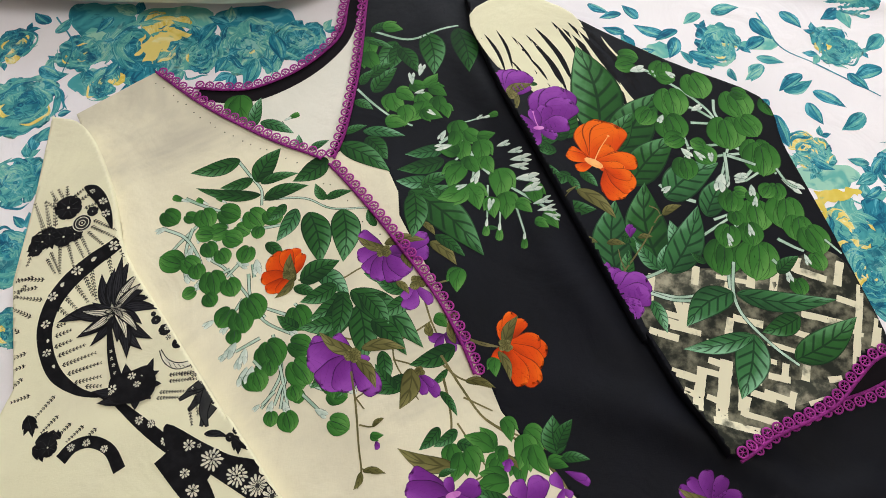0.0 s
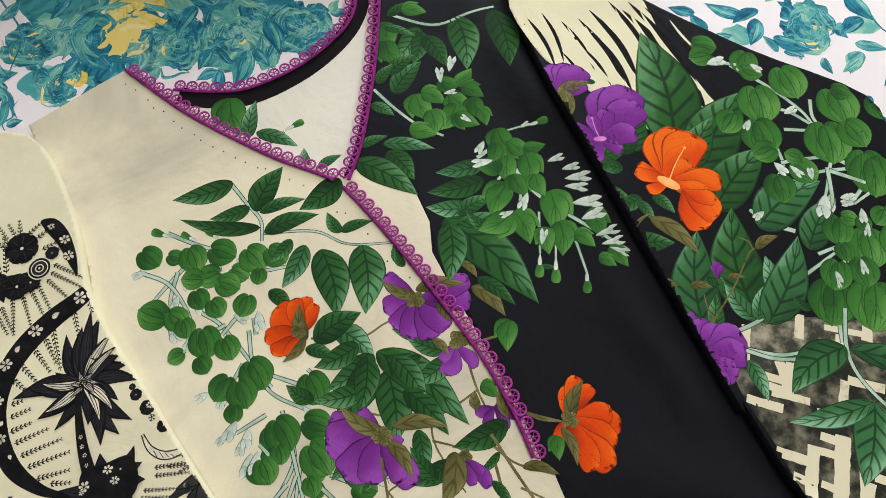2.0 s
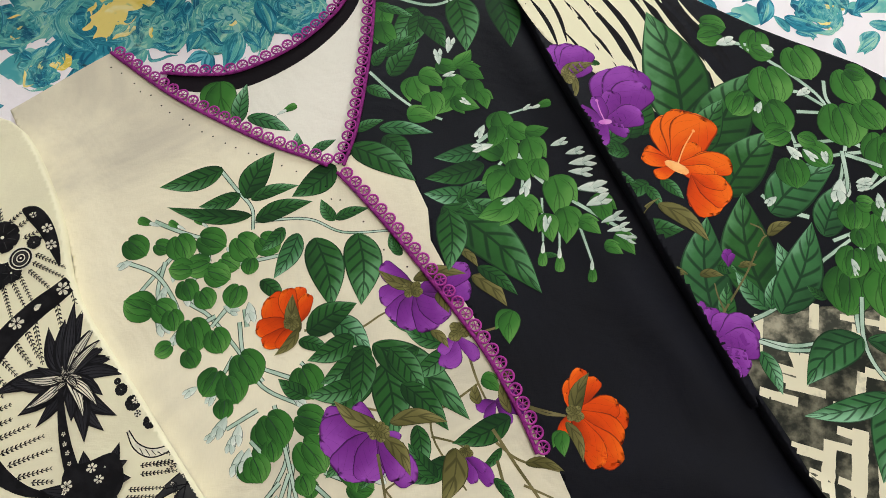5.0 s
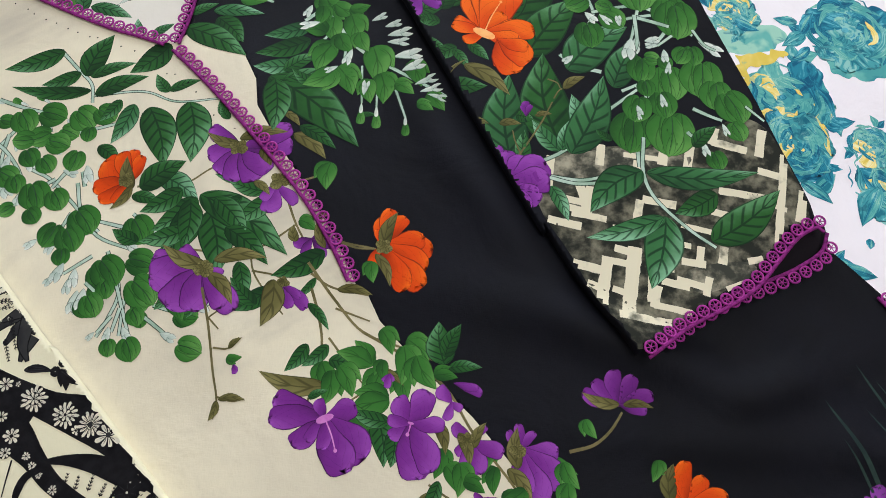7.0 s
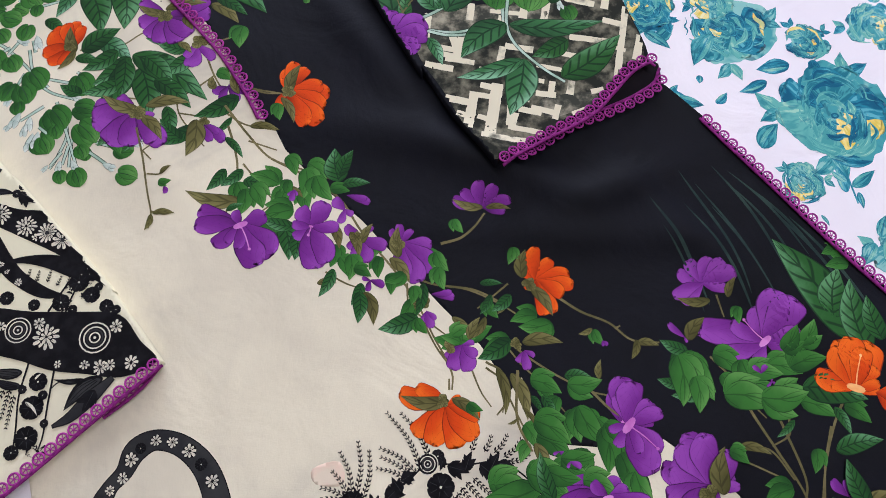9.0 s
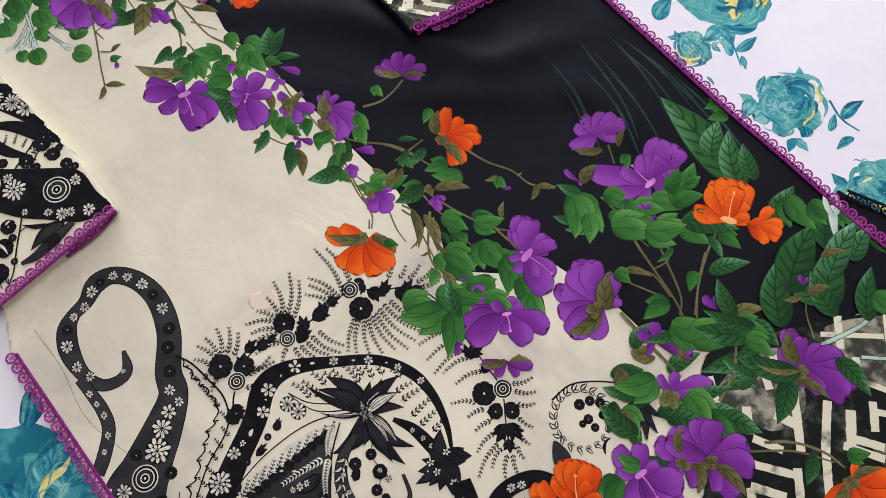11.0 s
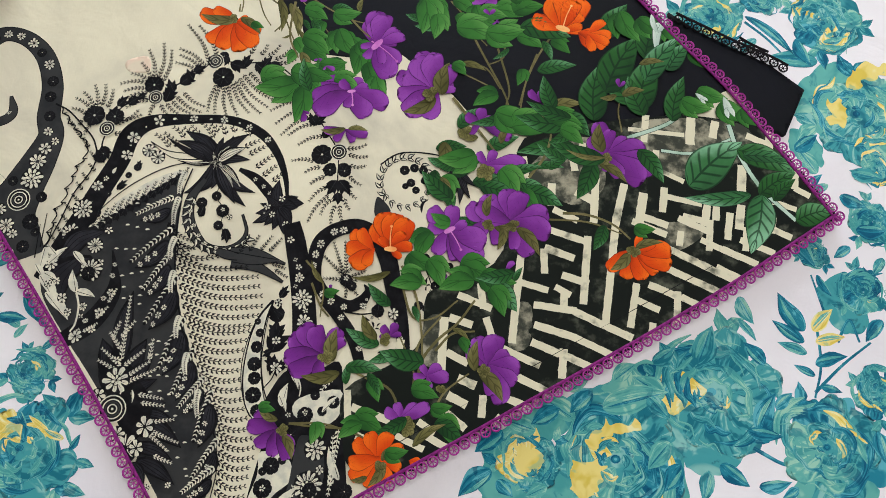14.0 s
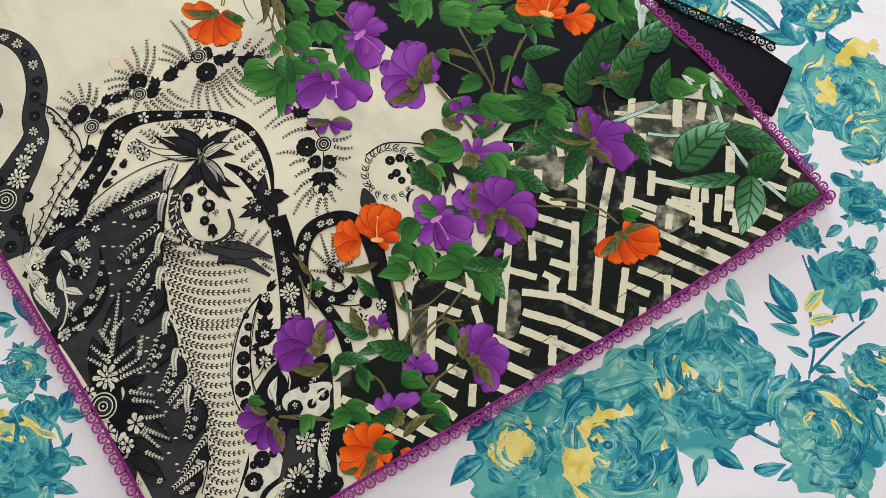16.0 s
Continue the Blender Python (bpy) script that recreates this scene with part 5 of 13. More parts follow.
body.daisy(0.1863, -0.6659, 0.0020, 6)
body.strip_fringe((0.2065, -0.6520), (0.1981, -0.6685), (0.1914, -0.6848))
body.petal(INK, 0.2053, -0.6608, 0.1948, -0.6889, .42, .1)
body.daisy(0.2007, -0.6734, 0.0020, 6)
body.daisy(0.1987, -0.6793, 0.0024, 6)
body.daisy(0.1966, -0.6847, 0.0020, 6)
body.strip_fringe((0.2156, -0.6726), (0.2053, -0.6832), (0.1967, -0.6941))
body.petal(INK, 0.2145, -0.6813, 0.2002, -0.6981, .42, .1)
body.daisy(0.2085, -0.6892, 0.0020, 6)
body.daisy(0.2055, -0.6926, 0.0024, 6)
body.daisy(0.2029, -0.6959, 0.0020, 6)
body.strip_fringe((0.2210, -0.6828), (0.2143, -0.7004), (0.2091, -0.7177))
body.petal(INK, 0.2198, -0.6914, 0.2124, -0.7217, .42, .1)
body.daisy(0.2169, -0.7051, 0.0020, 6)
body.daisy(0.2152, -0.7112, 0.0023, 6)
body.daisy(0.2138, -0.7172, 0.0019, 6)
body.strip_fringe((0.2263, -0.7160), (0.2165, -0.7290), (0.2083, -0.7421))
body.petal(INK, 0.2250, -0.7242, 0.2115, -0.7459, .42, .1)
body.daisy(0.2194, -0.7341, 0.0019, 6)
body.daisy(0.2168, -0.7384, 0.0023, 6)
body.daisy(0.2138, -0.7427, 0.0019, 6)
body.strip_fringe((0.2245, -0.7347), (0.2122, -0.7430), (0.2016, -0.7509))
body.petal(INK, 0.2231, -0.7428, 0.2048, -0.7548, .42, .1)
body.daisy(0.2155, -0.7487, 0.0019, 6)
body.daisy(0.2117, -0.7511, 0.0023, 6)
body.daisy(0.2083, -0.7535, 0.0019, 6)
body.strip_fringe((0.1956, -0.5168), (0.1922, -0.5258), (0.1913, -0.5349))
body.strip_fringe((0.1914, -0.5371), (0.1884, -0.5481), (0.1879, -0.5591))
body.strip_fringe((0.1898, -0.5679), (0.1867, -0.5764), (0.1862, -0.5850))
body.strip_fringe((0.1898, -0.5937), (0.1878, -0.6022), (0.1881, -0.6106))
body.strip_fringe((0.1952, -0.6277), (0.1931, -0.6358), (0.1933, -0.6440))
body.strip_fringe((0.2018, -0.6546), (0.2001, -0.6626), (0.2010, -0.6707))
body.strip_fringe((0.2112, -0.6811), (0.2102, -0.6909), (0.2115, -0.7006))
body.wash(0.1586, -0.5410, 0.1619, -0.5411, .45)
body.wash(0.1670, -0.5422, 0.1704, -0.5424, .45)
body.wash(0.1754, -0.5408, 0.1788, -0.5410, .45)
body.wash(0.1523, -0.5575, 0.1557, -0.5577, .45)
body.wash(0.1595, -0.5596, 0.1628, -0.5597, .45)
body.wash(0.1670, -0.5616, 0.1704, -0.5618, .45)
body.wash(0.1450, -0.5755, 0.1483, -0.5756, .45)
body.wash(0.1520, -0.5762, 0.1553, -0.5763, .45)
body.wash(0.1586, -0.5765, 0.1619, -0.5766, .45)
body.wash(0.1501, -0.5962, 0.1534, -0.5963, .45)
body.wash(0.1570, -0.5948, 0.1603, -0.5949, .45)
body.wash(0.1643, -0.5938, 0.1676, -0.5940, .45)
body.wash(0.1518, -0.6047, 0.1551, -0.6048, .45)
body.wash(0.1522, -0.6131, 0.1555, -0.6132, .45)
body.wash(0.1542, -0.6207, 0.1575, -0.6208, .45)
body.wash(0.1649, -0.6053, 0.1682, -0.6055, .45)
body.wash(0.1644, -0.6116, 0.1677, -0.6118, .45)
body.wash(0.1639, -0.6178, 0.1672, -0.6180, .45)
body.wash(0.1729, -0.6479, 0.1762, -0.6480, .45)
body.wash(0.1789, -0.6457, 0.1821, -0.6459, .45)
body.wash(0.1850, -0.6477, 0.1882, -0.6478, .45)
body.wash(0.1733, -0.6560, 0.1766, -0.6562, .45)
body.wash(0.1785, -0.6555, 0.1818, -0.6556, .45)
body.wash(0.1844, -0.6598, 0.1876, -0.6599, .45)
body.wash(0.1741, -0.6705, 0.1773, -0.6706, .45)
body.wash(0.1801, -0.6700, 0.1833, -0.6701, .45)
body.wash(0.1866, -0.6711, 0.1898, -0.6713, .45)
body.wash(0.1747, -0.6816, 0.1780, -0.6817, .45)
body.wash(0.1815, -0.6811, 0.1847, -0.6813, .45)
body.wash(0.1889, -0.6839, 0.1921, -0.6841, .45)
body.wash(0.1808, -0.6960, 0.1840, -0.6961, .45)
body.wash(0.1872, -0.6955, 0.1904, -0.6957, .45)
body.wash(0.1938, -0.6989, 0.1970, -0.6991, .45)
body.wash(0.1861, -0.7063, 0.1894, -0.7064, .45)
body.wash(0.1928, -0.7104, 0.1960, -0.7106, .45)
body.wash(0.2019, -0.7173, 0.2051, -0.7175, .45)
body.wash(0.1893, -0.7224, 0.1925, -0.7226, .45)
body.wash(0.1967, -0.7273, 0.1999, -0.7274, .45)
body.wash(0.2025, -0.7351, 0.2057, -0.7352, .45)
body.wash(0.2025, -0.7351, 0.2057, -0.7352, .45)
body.wash(0.2043, -0.7396, 0.2074, -0.7398, .45)
body.wash(0.2068, -0.7442, 0.2099, -0.7444, .45)
body.wash(0.1775, -0.7324, 0.1806, -0.7325, .45)
body.wash(0.1842, -0.7334, 0.1874, -0.7336, .45)
body.wash(0.1896, -0.7382, 0.1928, -0.7383, .45)
body.petal(INK, 0.1550, -0.6583, 0.1609, -0.6076, 0.3, .06)
body.petal(INK, 0.1560, -0.6743, 0.1400, -0.6414, 0.5, .06)
body.petal(INK, 0.1582, -0.6784, 0.1723, -0.6430, 0.45, .06)
body.petal(INK, 0.1564, -0.6822, 0.1392, -0.6575, 0.5, .06)
body.petal(INK, 0.1584, -0.6823, 0.1778, -0.6574, 0.45, .06)
body.petal(INK, 0.1605, -0.6844, 0.1818, -0.6725, 0.4, .06)
body.petal(INK, 0.1628, -0.6904, 0.1888, -0.6898, 0.4, .06)
body.petal(INK, 0.1672, -0.6964, 0.1956, -0.7029, 0.36, .06)
body.petal(INK, 0.1694, -0.7004, 0.2013, -0.7211, 0.36, .06)
body.petal(INK, 0.1675, -0.7175, 0.1948, -0.7283, 0.35, .06)
body.petal(INK, 0.1696, -0.7271, 0.1974, -0.7452, 0.35, .06)
body.petal(INK, 0.1670, -0.7288, 0.1758, -0.7449, 0.5, .06)
body.fill(INK, (0.1525, -0.6501), (0.1700, -0.6750), (0.1797, -0.6912), (0.1719, -0.7101), (0.1622, -0.7135), (0.1466, -0.6817), (0.1397, -0.6655))
body.fern(0.0037, (0.1550, -0.6583), (0.1595, -0.6114), mat=INK_WHITE)
body.fern(0.0037, (0.1541, -0.6420), (0.1636, -0.6302), mat=INK_WHITE)
body.fern(0.0037, (0.1545, -0.6502), (0.1458, -0.6376), mat=INK_WHITE)
body.fern(0.0036, (0.1573, -0.6624), (0.1719, -0.6511), mat=INK_WHITE)
body.fern(0.0036, (0.1553, -0.6623), (0.1414, -0.6496), mat=INK_WHITE)
body.fern(0.0036, (0.1585, -0.6705), (0.1763, -0.6594), mat=INK_WHITE)
body.fern(0.0036, (0.1588, -0.6744), (0.1807, -0.6656), mat=INK_WHITE)
body.fern(0.0036, (0.1535, -0.6662), (0.1392, -0.6575), mat=INK_WHITE)
body.fern(0.0036, (0.1684, -0.6828), (0.1867, -0.6869), mat=INK_WHITE)
body.fern(0.0036, (0.1707, -0.6888), (0.1877, -0.6917), mat=INK_WHITE)
body.fern(0.0036, (0.1755, -0.7026), (0.1947, -0.7013), mat=INK_WHITE)
body.fern(0.0035, (0.1791, -0.7086), (0.1983, -0.7172), mat=INK_WHITE)
body.fern(0.0035, (0.1780, -0.7104), (0.1905, -0.7217), mat=INK_WHITE)
body.fern(0.0035, (0.1815, -0.7250), (0.1953, -0.7310), mat=INK_WHITE)
body.fern(0.0037, (0.1751, -0.6593), (0.1772, -0.6432), mat=INK_WHITE)
body.fern(0.0037, (0.1480, -0.6418), (0.1534, -0.6297), mat=INK_WHITE)
body.daisy(0.1527, -0.6721, 0.0095, 9)
body.daisy(0.1527, -0.6721, 0.0040, 6)
body.daisy(0.1407, -0.6822, 0.0051, 6)
body.daisy(0.1745, -0.7053, 0.0071, 6)
body.daisy(0.1613, -0.7191, 0.0101, 8)
body.daisy(0.1552, -0.7100, 0.0062, 7)
body.daisy(0.1692, -0.7195, 0.0055, 6)
body.daisy(0.1522, -0.6582, 0.0032, 6)
body.daisy(0.1635, -0.7369, 0.0027, 6)
body.daisy(0.1778, -0.7461, 0.0023, 6)
body.daisy(0.1927, -0.7450, 0.0023, 6)
body.ringed(0.1511, -0.6921, 0.0098)
body.line(0.0010, (0.1560, -0.6822), (0.1570, -0.6775), (0.1532, -0.6741), mat=INK_WHITE)
body.wash(0.1638, -0.6794, 0.1643, -0.6889, .25)
body.petal(INK, 0.1059, -0.5856, 0.1405, -0.5614, .45, .2)
body.petal(INK, 0.1284, -0.5803, 0.1088, -0.6235, .5, -.3)
body.snake(INK, (0.1438, -0.5767, 0.0013), (0.1463, -0.5918, 0.0050), (0.1462, -0.6065, 0.0108), (0.1387, -0.6207, 0.0140), (0.1274, -0.6326, 0.0146), (0.1125, -0.6421, 0.0120))
body.daisy(0.1460, -0.5875, 0.0017, 7)
body.daisy(0.1448, -0.5959, 0.0021, 7)
body.daisy(0.1446, -0.6085, 0.0033, 7)
body.daisy(0.1368, -0.6227, 0.0037, 7)
body.daisy(0.1316, -0.6348, 0.0032, 7)
body.daisy(0.1209, -0.6396, 0.0048, 7)
body.daisy(0.1391, -0.6125, 0.0021, 7)
body.daisy(0.1271, -0.6284, 0.0020, 7)
body.fern(0.0029, (0.1425, -0.6159), (0.1486, -0.6054), mat=INK_WHITE)
body.fern(0.0029, (0.1343, -0.6271), (0.1427, -0.6189), mat=INK_WHITE)
body.fern(0.0029, (0.1258, -0.6366), (0.1353, -0.6309), mat=INK_WHITE)
body.fern(0.0028, (0.1163, -0.6402), (0.1228, -0.6344), mat=INK_WHITE)
body.daisy(0.1313, -0.5727, 0.0059, 12)
body.daisy(0.1349, -0.5862, 0.0034, 6)
body.daisy(0.1244, -0.6180, 0.0033, 8)
body.daisy(0.0996, -0.5852, 0.0051, 8)
body.daisy(0.1291, -0.5910, 0.0084, 14)
body.daisy(0.1405, -0.5614, 0.0030, 5)
body.daisy(0.1237, -0.6250, 0.0020, 4)
body.daisy(0.1047, -0.5982, 0.0029, 6)
body.bloom(0.1275, -0.5935, 0.0054)
body.line(0.0016, (0.1193, -0.6073), (0.1216, -0.6178), (0.1201, -0.6302), (0.1167, -0.6362), mat=INK_WHITE)
body.wash(0.1193, -0.6073, 0.1158, -0.5903, 0.40)
body.wash(0.1192, -0.6065, 0.1333, -0.6113, 0.40)
body.wash(0.0944, -0.5721, 0.0909, -0.5911, 0.30)
body.wash(0.0942, -0.5913, 0.1055, -0.5982, 0.35)
body.wash(0.1157, -0.5767, 0.1248, -0.5887, 0.35)
body.wash(0.0975, -0.5851, 0.1113, -0.5730, 0.30)
body.wash(0.1033, -0.5790, 0.0941, -0.5678, 0.30)
body.line(0.0009, (0.0902, -0.5719), (0.0931, -0.5458))
body.line(0.0009, (0.0867, -0.5803), (0.0888, -0.5544))
body.line(0.0009, (0.0962, -0.5679), (0.0989, -0.5549))
body.wash(0.0879, -0.5846, 0.0956, -0.5977, .3)
body.wash(0.1033, -0.6065, 0.1108, -0.6236, .3)
body.wash(0.0919, -0.5933, 0.1060, -0.6150, .3)
body.wash(0.0971, -0.6062, 0.1152, -0.6279, .3)
body.daisy(0.1098, -0.6110, 0.0037, 6)
body.daisy(0.1146, -0.6217, 0.0029, 6)
body.daisy(0.0986, -0.6000, 0.0029, 6)
body.line(0.0014, (0.0912, -0.4558), (0.1023, -0.4626), (0.1152, -0.4769), (0.1237, -0.4879), (0.1272, -0.5023), (0.1230, -0.5150), (0.1122, -0.5311), (0.1033, -0.5529), (0.0944, -0.5721))
body.line(0.0012, (0.0912, -0.4558), (0.0968, -0.4594), (0.0968, -0.4642))
body.line(0.0010, (0.0968, -0.4642), (0.1007, -0.4639))
body.line(0.0012, (0.0981, -0.4643), (0.1028, -0.4679), (0.1020, -0.4732))
body.line(0.0010, (0.1020, -0.4732), (0.1059, -0.4729))
body.line(0.0012, (0.1033, -0.4732), (0.1079, -0.4750), (0.1069, -0.4783))
body.line(0.0010, (0.1069, -0.4783), (0.1109, -0.4780))
body.line(0.0012, (0.1082, -0.4783), (0.1134, -0.4816), (0.1130, -0.4863))
body.line(0.0010, (0.1130, -0.4863), (0.1170, -0.4861))
body.line(0.0012, (0.1143, -0.4864), (0.1186, -0.4890), (0.1172, -0.4932))
body.line(0.0010, (0.1172, -0.4932), (0.1211, -0.4930))
body.line(0.0012, (0.1185, -0.4933), (0.1202, -0.4976), (0.1164, -0.5035))
body.line(0.0010, (0.1164, -0.5035), (0.1203, -0.5033))
body.line(0.0012, (0.1177, -0.5036), (0.1171, -0.5059), (0.1109, -0.5097))
body.line(0.0010, (0.1109, -0.5097), (0.1148, -0.5094))
body.line(0.0012, (0.1122, -0.5097), (0.1133, -0.5130), (0.1090, -0.5178))
body.line(0.0010, (0.1090, -0.5178), (0.1129, -0.5176))
body.line(0.0011, (0.1103, -0.5179), (0.1102, -0.5220), (0.1047, -0.5276))
body.line(0.0010, (0.1047, -0.5276), (0.1085, -0.5274))
body.line(0.0011, (0.1060, -0.5277), (0.1072, -0.5322), (0.1030, -0.5383))
body.line(0.0010, (0.1030, -0.5383), (0.1068, -0.5380))
body.line(0.0011, (0.1042, -0.5383), (0.1035, -0.5401), (0.0975, -0.5434))
body.line(0.0010, (0.0975, -0.5434), (0.1013, -0.5431))
body.line(0.0011, (0.0988, -0.5434), (0.1008, -0.5480), (0.0975, -0.5540))
body.line(0.0010, (0.0975, -0.5540), (0.1013, -0.5537))
body.line(0.0011, (0.0988, -0.5540), (0.0990, -0.5567), (0.0940, -0.5612))
body.line(0.0009, (0.0940, -0.5612), (0.0977, -0.5610))
body.line(0.0011, (0.0952, -0.5613), (0.0969, -0.5662), (0.0931, -0.5720))
body.line(0.0009, (0.0931, -0.5720), (0.0969, -0.5718))
body.fern(0.0033, (0.1071, -0.4754), (0.1011, -0.4683))
body.fern(0.0033, (0.1142, -0.4854), (0.1082, -0.4783))
body.fern(0.0032, (0.1213, -0.4944), (0.1153, -0.4874))
body.fern(0.0032, (0.1273, -0.5041), (0.1215, -0.4973))
body.fern(0.0032, (0.1273, -0.5143), (0.1216, -0.5075))
body.fern(0.0031, (0.1226, -0.5213), (0.1169, -0.5146))
body.fern(0.0031, (0.1188, -0.5288), (0.1132, -0.5222))
body.fern(0.0031, (0.1160, -0.5376), (0.1105, -0.5310))
body.fern(0.0031, (0.1115, -0.5449), (0.1059, -0.5384))
body.fern(0.0030, (0.1097, -0.5537), (0.1041, -0.5472))
body.fern(0.0030, (0.1062, -0.5623), (0.1006, -0.5559))
body.fern(0.0030, (0.1035, -0.5700), (0.0979, -0.5636))
body.line(0.0013, (0.1328, -0.5072), (0.1300, -0.4940), (0.1332, -0.4799), (0.1416, -0.4626), (0.1553, -0.4552), (0.1686, -0.4540), (0.1850, -0.4441), (0.2025, -0.4333), (0.2159, -0.4253), (0.2385, -0.4277), (0.2609, -0.4286), (0.2789, -0.4433), (0.2923, -0.4686), (0.3037, -0.4892), (0.3122, -0.5064), (0.3119, -0.5266), (0.3117, -0.5416))
body.thorn(0.1328, -0.5072, 0.1266, -0.4957, 0.7)
body.thorn(0.1300, -0.4940, 0.1369, -0.5051, 0.6)
body.thorn(0.1362, -0.4734, 0.1395, -0.4590, 0.6)
body.thorn(0.1396, -0.4600, 0.1479, -0.4517, 0.6)
body.thorn(0.1475, -0.4586, 0.1578, -0.4524, 0.6)
body.thorn(0.1553, -0.4542, 0.1630, -0.4497, 0.5)
body.thorn(0.1768, -0.4583, 0.1832, -0.4440, 0.6)
body.thorn(0.1835, -0.4504, 0.1784, -0.4378, 0.5)
body.thorn(0.1877, -0.4433, 0.2003, -0.4342, 0.6)
body.thorn(0.1983, -0.4400, 0.1925, -0.4297, 0.5)
body.thorn(0.1980, -0.4330, 0.2078, -0.4288, 0.6)
body.thorn(0.2273, -0.4271, 0.2409, -0.4328, 0.6)
body.thorn(0.2377, -0.4317, 0.2438, -0.4199, 0.5)
body.thorn(0.2475, -0.4281, 0.2565, -0.4374, 0.6)
body.thorn(0.2529, -0.4333, 0.2608, -0.4226, 0.6)
body.thorn(0.2587, -0.4286, 0.2690, -0.4319, 0.5)
body.thorn(0.2945, -0.4821, 0.3038, -0.4769, 0.6)
body.thorn(0.2958, -0.4840, 0.2906, -0.4723, 0.5)
body.thorn(0.3010, -0.4946, 0.3063, -0.4865, 0.6)
body.thorn(0.3094, -0.5155, 0.3016, -0.5261, 0.6)
body.thorn(0.3129, -0.5166, 0.3223, -0.5240, 0.6)
body.thorn(0.3110, -0.5293, 0.3032, -0.5411, 0.6)
body.thorn(0.3127, -0.5294, 0.3211, -0.5420, 0.6)
body.thorn(0.3118, -0.5393, 0.3116, -0.5492, 0.7)
body.thorn(0.2257, -0.4210, 0.2224, -0.4297, 0.5)
body.bloom(0.1223, -0.4672, 0.0089)
body.bloom(0.1385, -0.4692, 0.0075)
body.bloom(0.1675, -0.4431, 0.0081)
body.bloom(0.2221, -0.4391, 0.0089)
body.bloom(0.3000, -0.5080, 0.0085)
body.bloom(0.3172, -0.5223, 0.0053)
body.bloom(0.3059, -0.5208, 0.0054)
body.bloom(0.1322, -0.5002, 0.0045)
body.bloom(0.2221, -0.4208, 0.0043)
body.ringed(0.1331, -0.4790, 0.0065)
body.ringed(0.1691, -0.4540, 0.0061)
body.ringed(0.2154, -0.4248, 0.0067)
body.ringed(0.3131, -0.5065, 0.0067)
body.ringed(0.2879, -0.4556, 0.0056)
body.fern(0.0040, (0.1191, -0.4612), (0.1128, -0.4549), (0.1053, -0.4506))
body.fern(0.0040, (0.1212, -0.4598), (0.1169, -0.4517), (0.1111, -0.4455))
body.fern(0.0040, (0.1234, -0.4590), (0.1230, -0.4496), (0.1200, -0.4401))
body.fern(0.0040, (0.1270, -0.4592), (0.1294, -0.4505), (0.1290, -0.4406))
body.fern(0.0041, (0.1316, -0.4614), (0.1346, -0.4538), (0.1352, -0.4449))
body.fern(0.0040, (0.1160, -0.4658), (0.1107, -0.4621), (0.1048, -0.4603))
body.fern(0.0040, (0.1163, -0.4692), (0.1129, -0.4714), (0.1106, -0.4751))
body.fern(0.0040, (0.1203, -0.4743), (0.1175, -0.4780), (0.1158, -0.4827))
body.fern(0.0040, (0.1408, -0.4756), (0.1503, -0.4714), (0.1573, -0.4641))
body.fern(0.0039, (0.1441, -0.4720), (0.1525, -0.4715), (0.1598, -0.4685))
body.fern(0.0039, (0.1388, -0.4841), (0.1475, -0.4826), (0.1550, -0.4778))
body.fern(0.0041, (0.1624, -0.4408), (0.1514, -0.4386), (0.1407, -0.4403))
body.fern(0.0041, (0.1632, -0.4389), (0.1566, -0.4344), (0.1492, -0.4319))
body.fern(0.0041, (0.1649, -0.4370), (0.1612, -0.4293), (0.1558, -0.4224))
body.fern(0.0041, (0.1675, -0.4361), (0.1664, -0.4236), (0.1617, -0.4119))
body.fern(0.0041, (0.1703, -0.4373), (0.1741, -0.4226), (0.1734, -0.4067))
body.fern(0.0041, (0.1741, -0.4405), (0.1792, -0.4269), (0.1800, -0.4121))
body.fern(0.0041, (0.1605, -0.4456), (0.1514, -0.4450), (0.1431, -0.4475))
body.fern(0.0040, (0.1630, -0.4497), (0.1523, -0.4505), (0.1428, -0.4553))
body.fern(0.0040, (0.1643, -0.4557), (0.1550, -0.4571), (0.1469, -0.4615))
body.fern(0.0039, (0.1690, -0.4599), (0.1661, -0.4641), (0.1651, -0.4693))
body.fern(0.0039, (0.1734, -0.4601), (0.1758, -0.4650), (0.1791, -0.4690))
body.fern(0.0039, (0.1778, -0.4593), (0.1820, -0.4649), (0.1879, -0.4690))
body.fern(0.0039, (0.1821, -0.4576), (0.1891, -0.4647), (0.1976, -0.4690))
body.fern(0.0039, (0.1855, -0.4539), (0.1947, -0.4631), (0.2060, -0.4685))
body.fern(0.0039, (0.1907, -0.4508), (0.1990, -0.4590), (0.2089, -0.4639))
body.fern(0.0041, (0.2115, -0.4290), (0.2049, -0.4091), (0.1929, -0.3917))
body.fern(0.0041, (0.2079, -0.4297), (0.1989, -0.4192), (0.1873, -0.4125))
body.fern(0.0040, (0.2061, -0.4326), (0.1972, -0.4236), (0.1865, -0.4174))
body.fern(0.0041, (0.2166, -0.4194), (0.2107, -0.4044), (0.2011, -0.3921))
body.fern(0.0040, (0.2049, -0.4355), (0.1951, -0.4279), (0.1841, -0.4242))
body.fern(0.0039, (0.2173, -0.4451), (0.2123, -0.4559), (0.2104, -0.4678))
body.fern(0.0039, (0.2201, -0.4462), (0.2163, -0.4576), (0.2162, -0.4700))
body.fern(0.0039, (0.2237, -0.4474), (0.2226, -0.4594), (0.2251, -0.4715))
body.fern(0.0039, (0.2263, -0.4466), (0.2284, -0.4597), (0.2340, -0.4720))
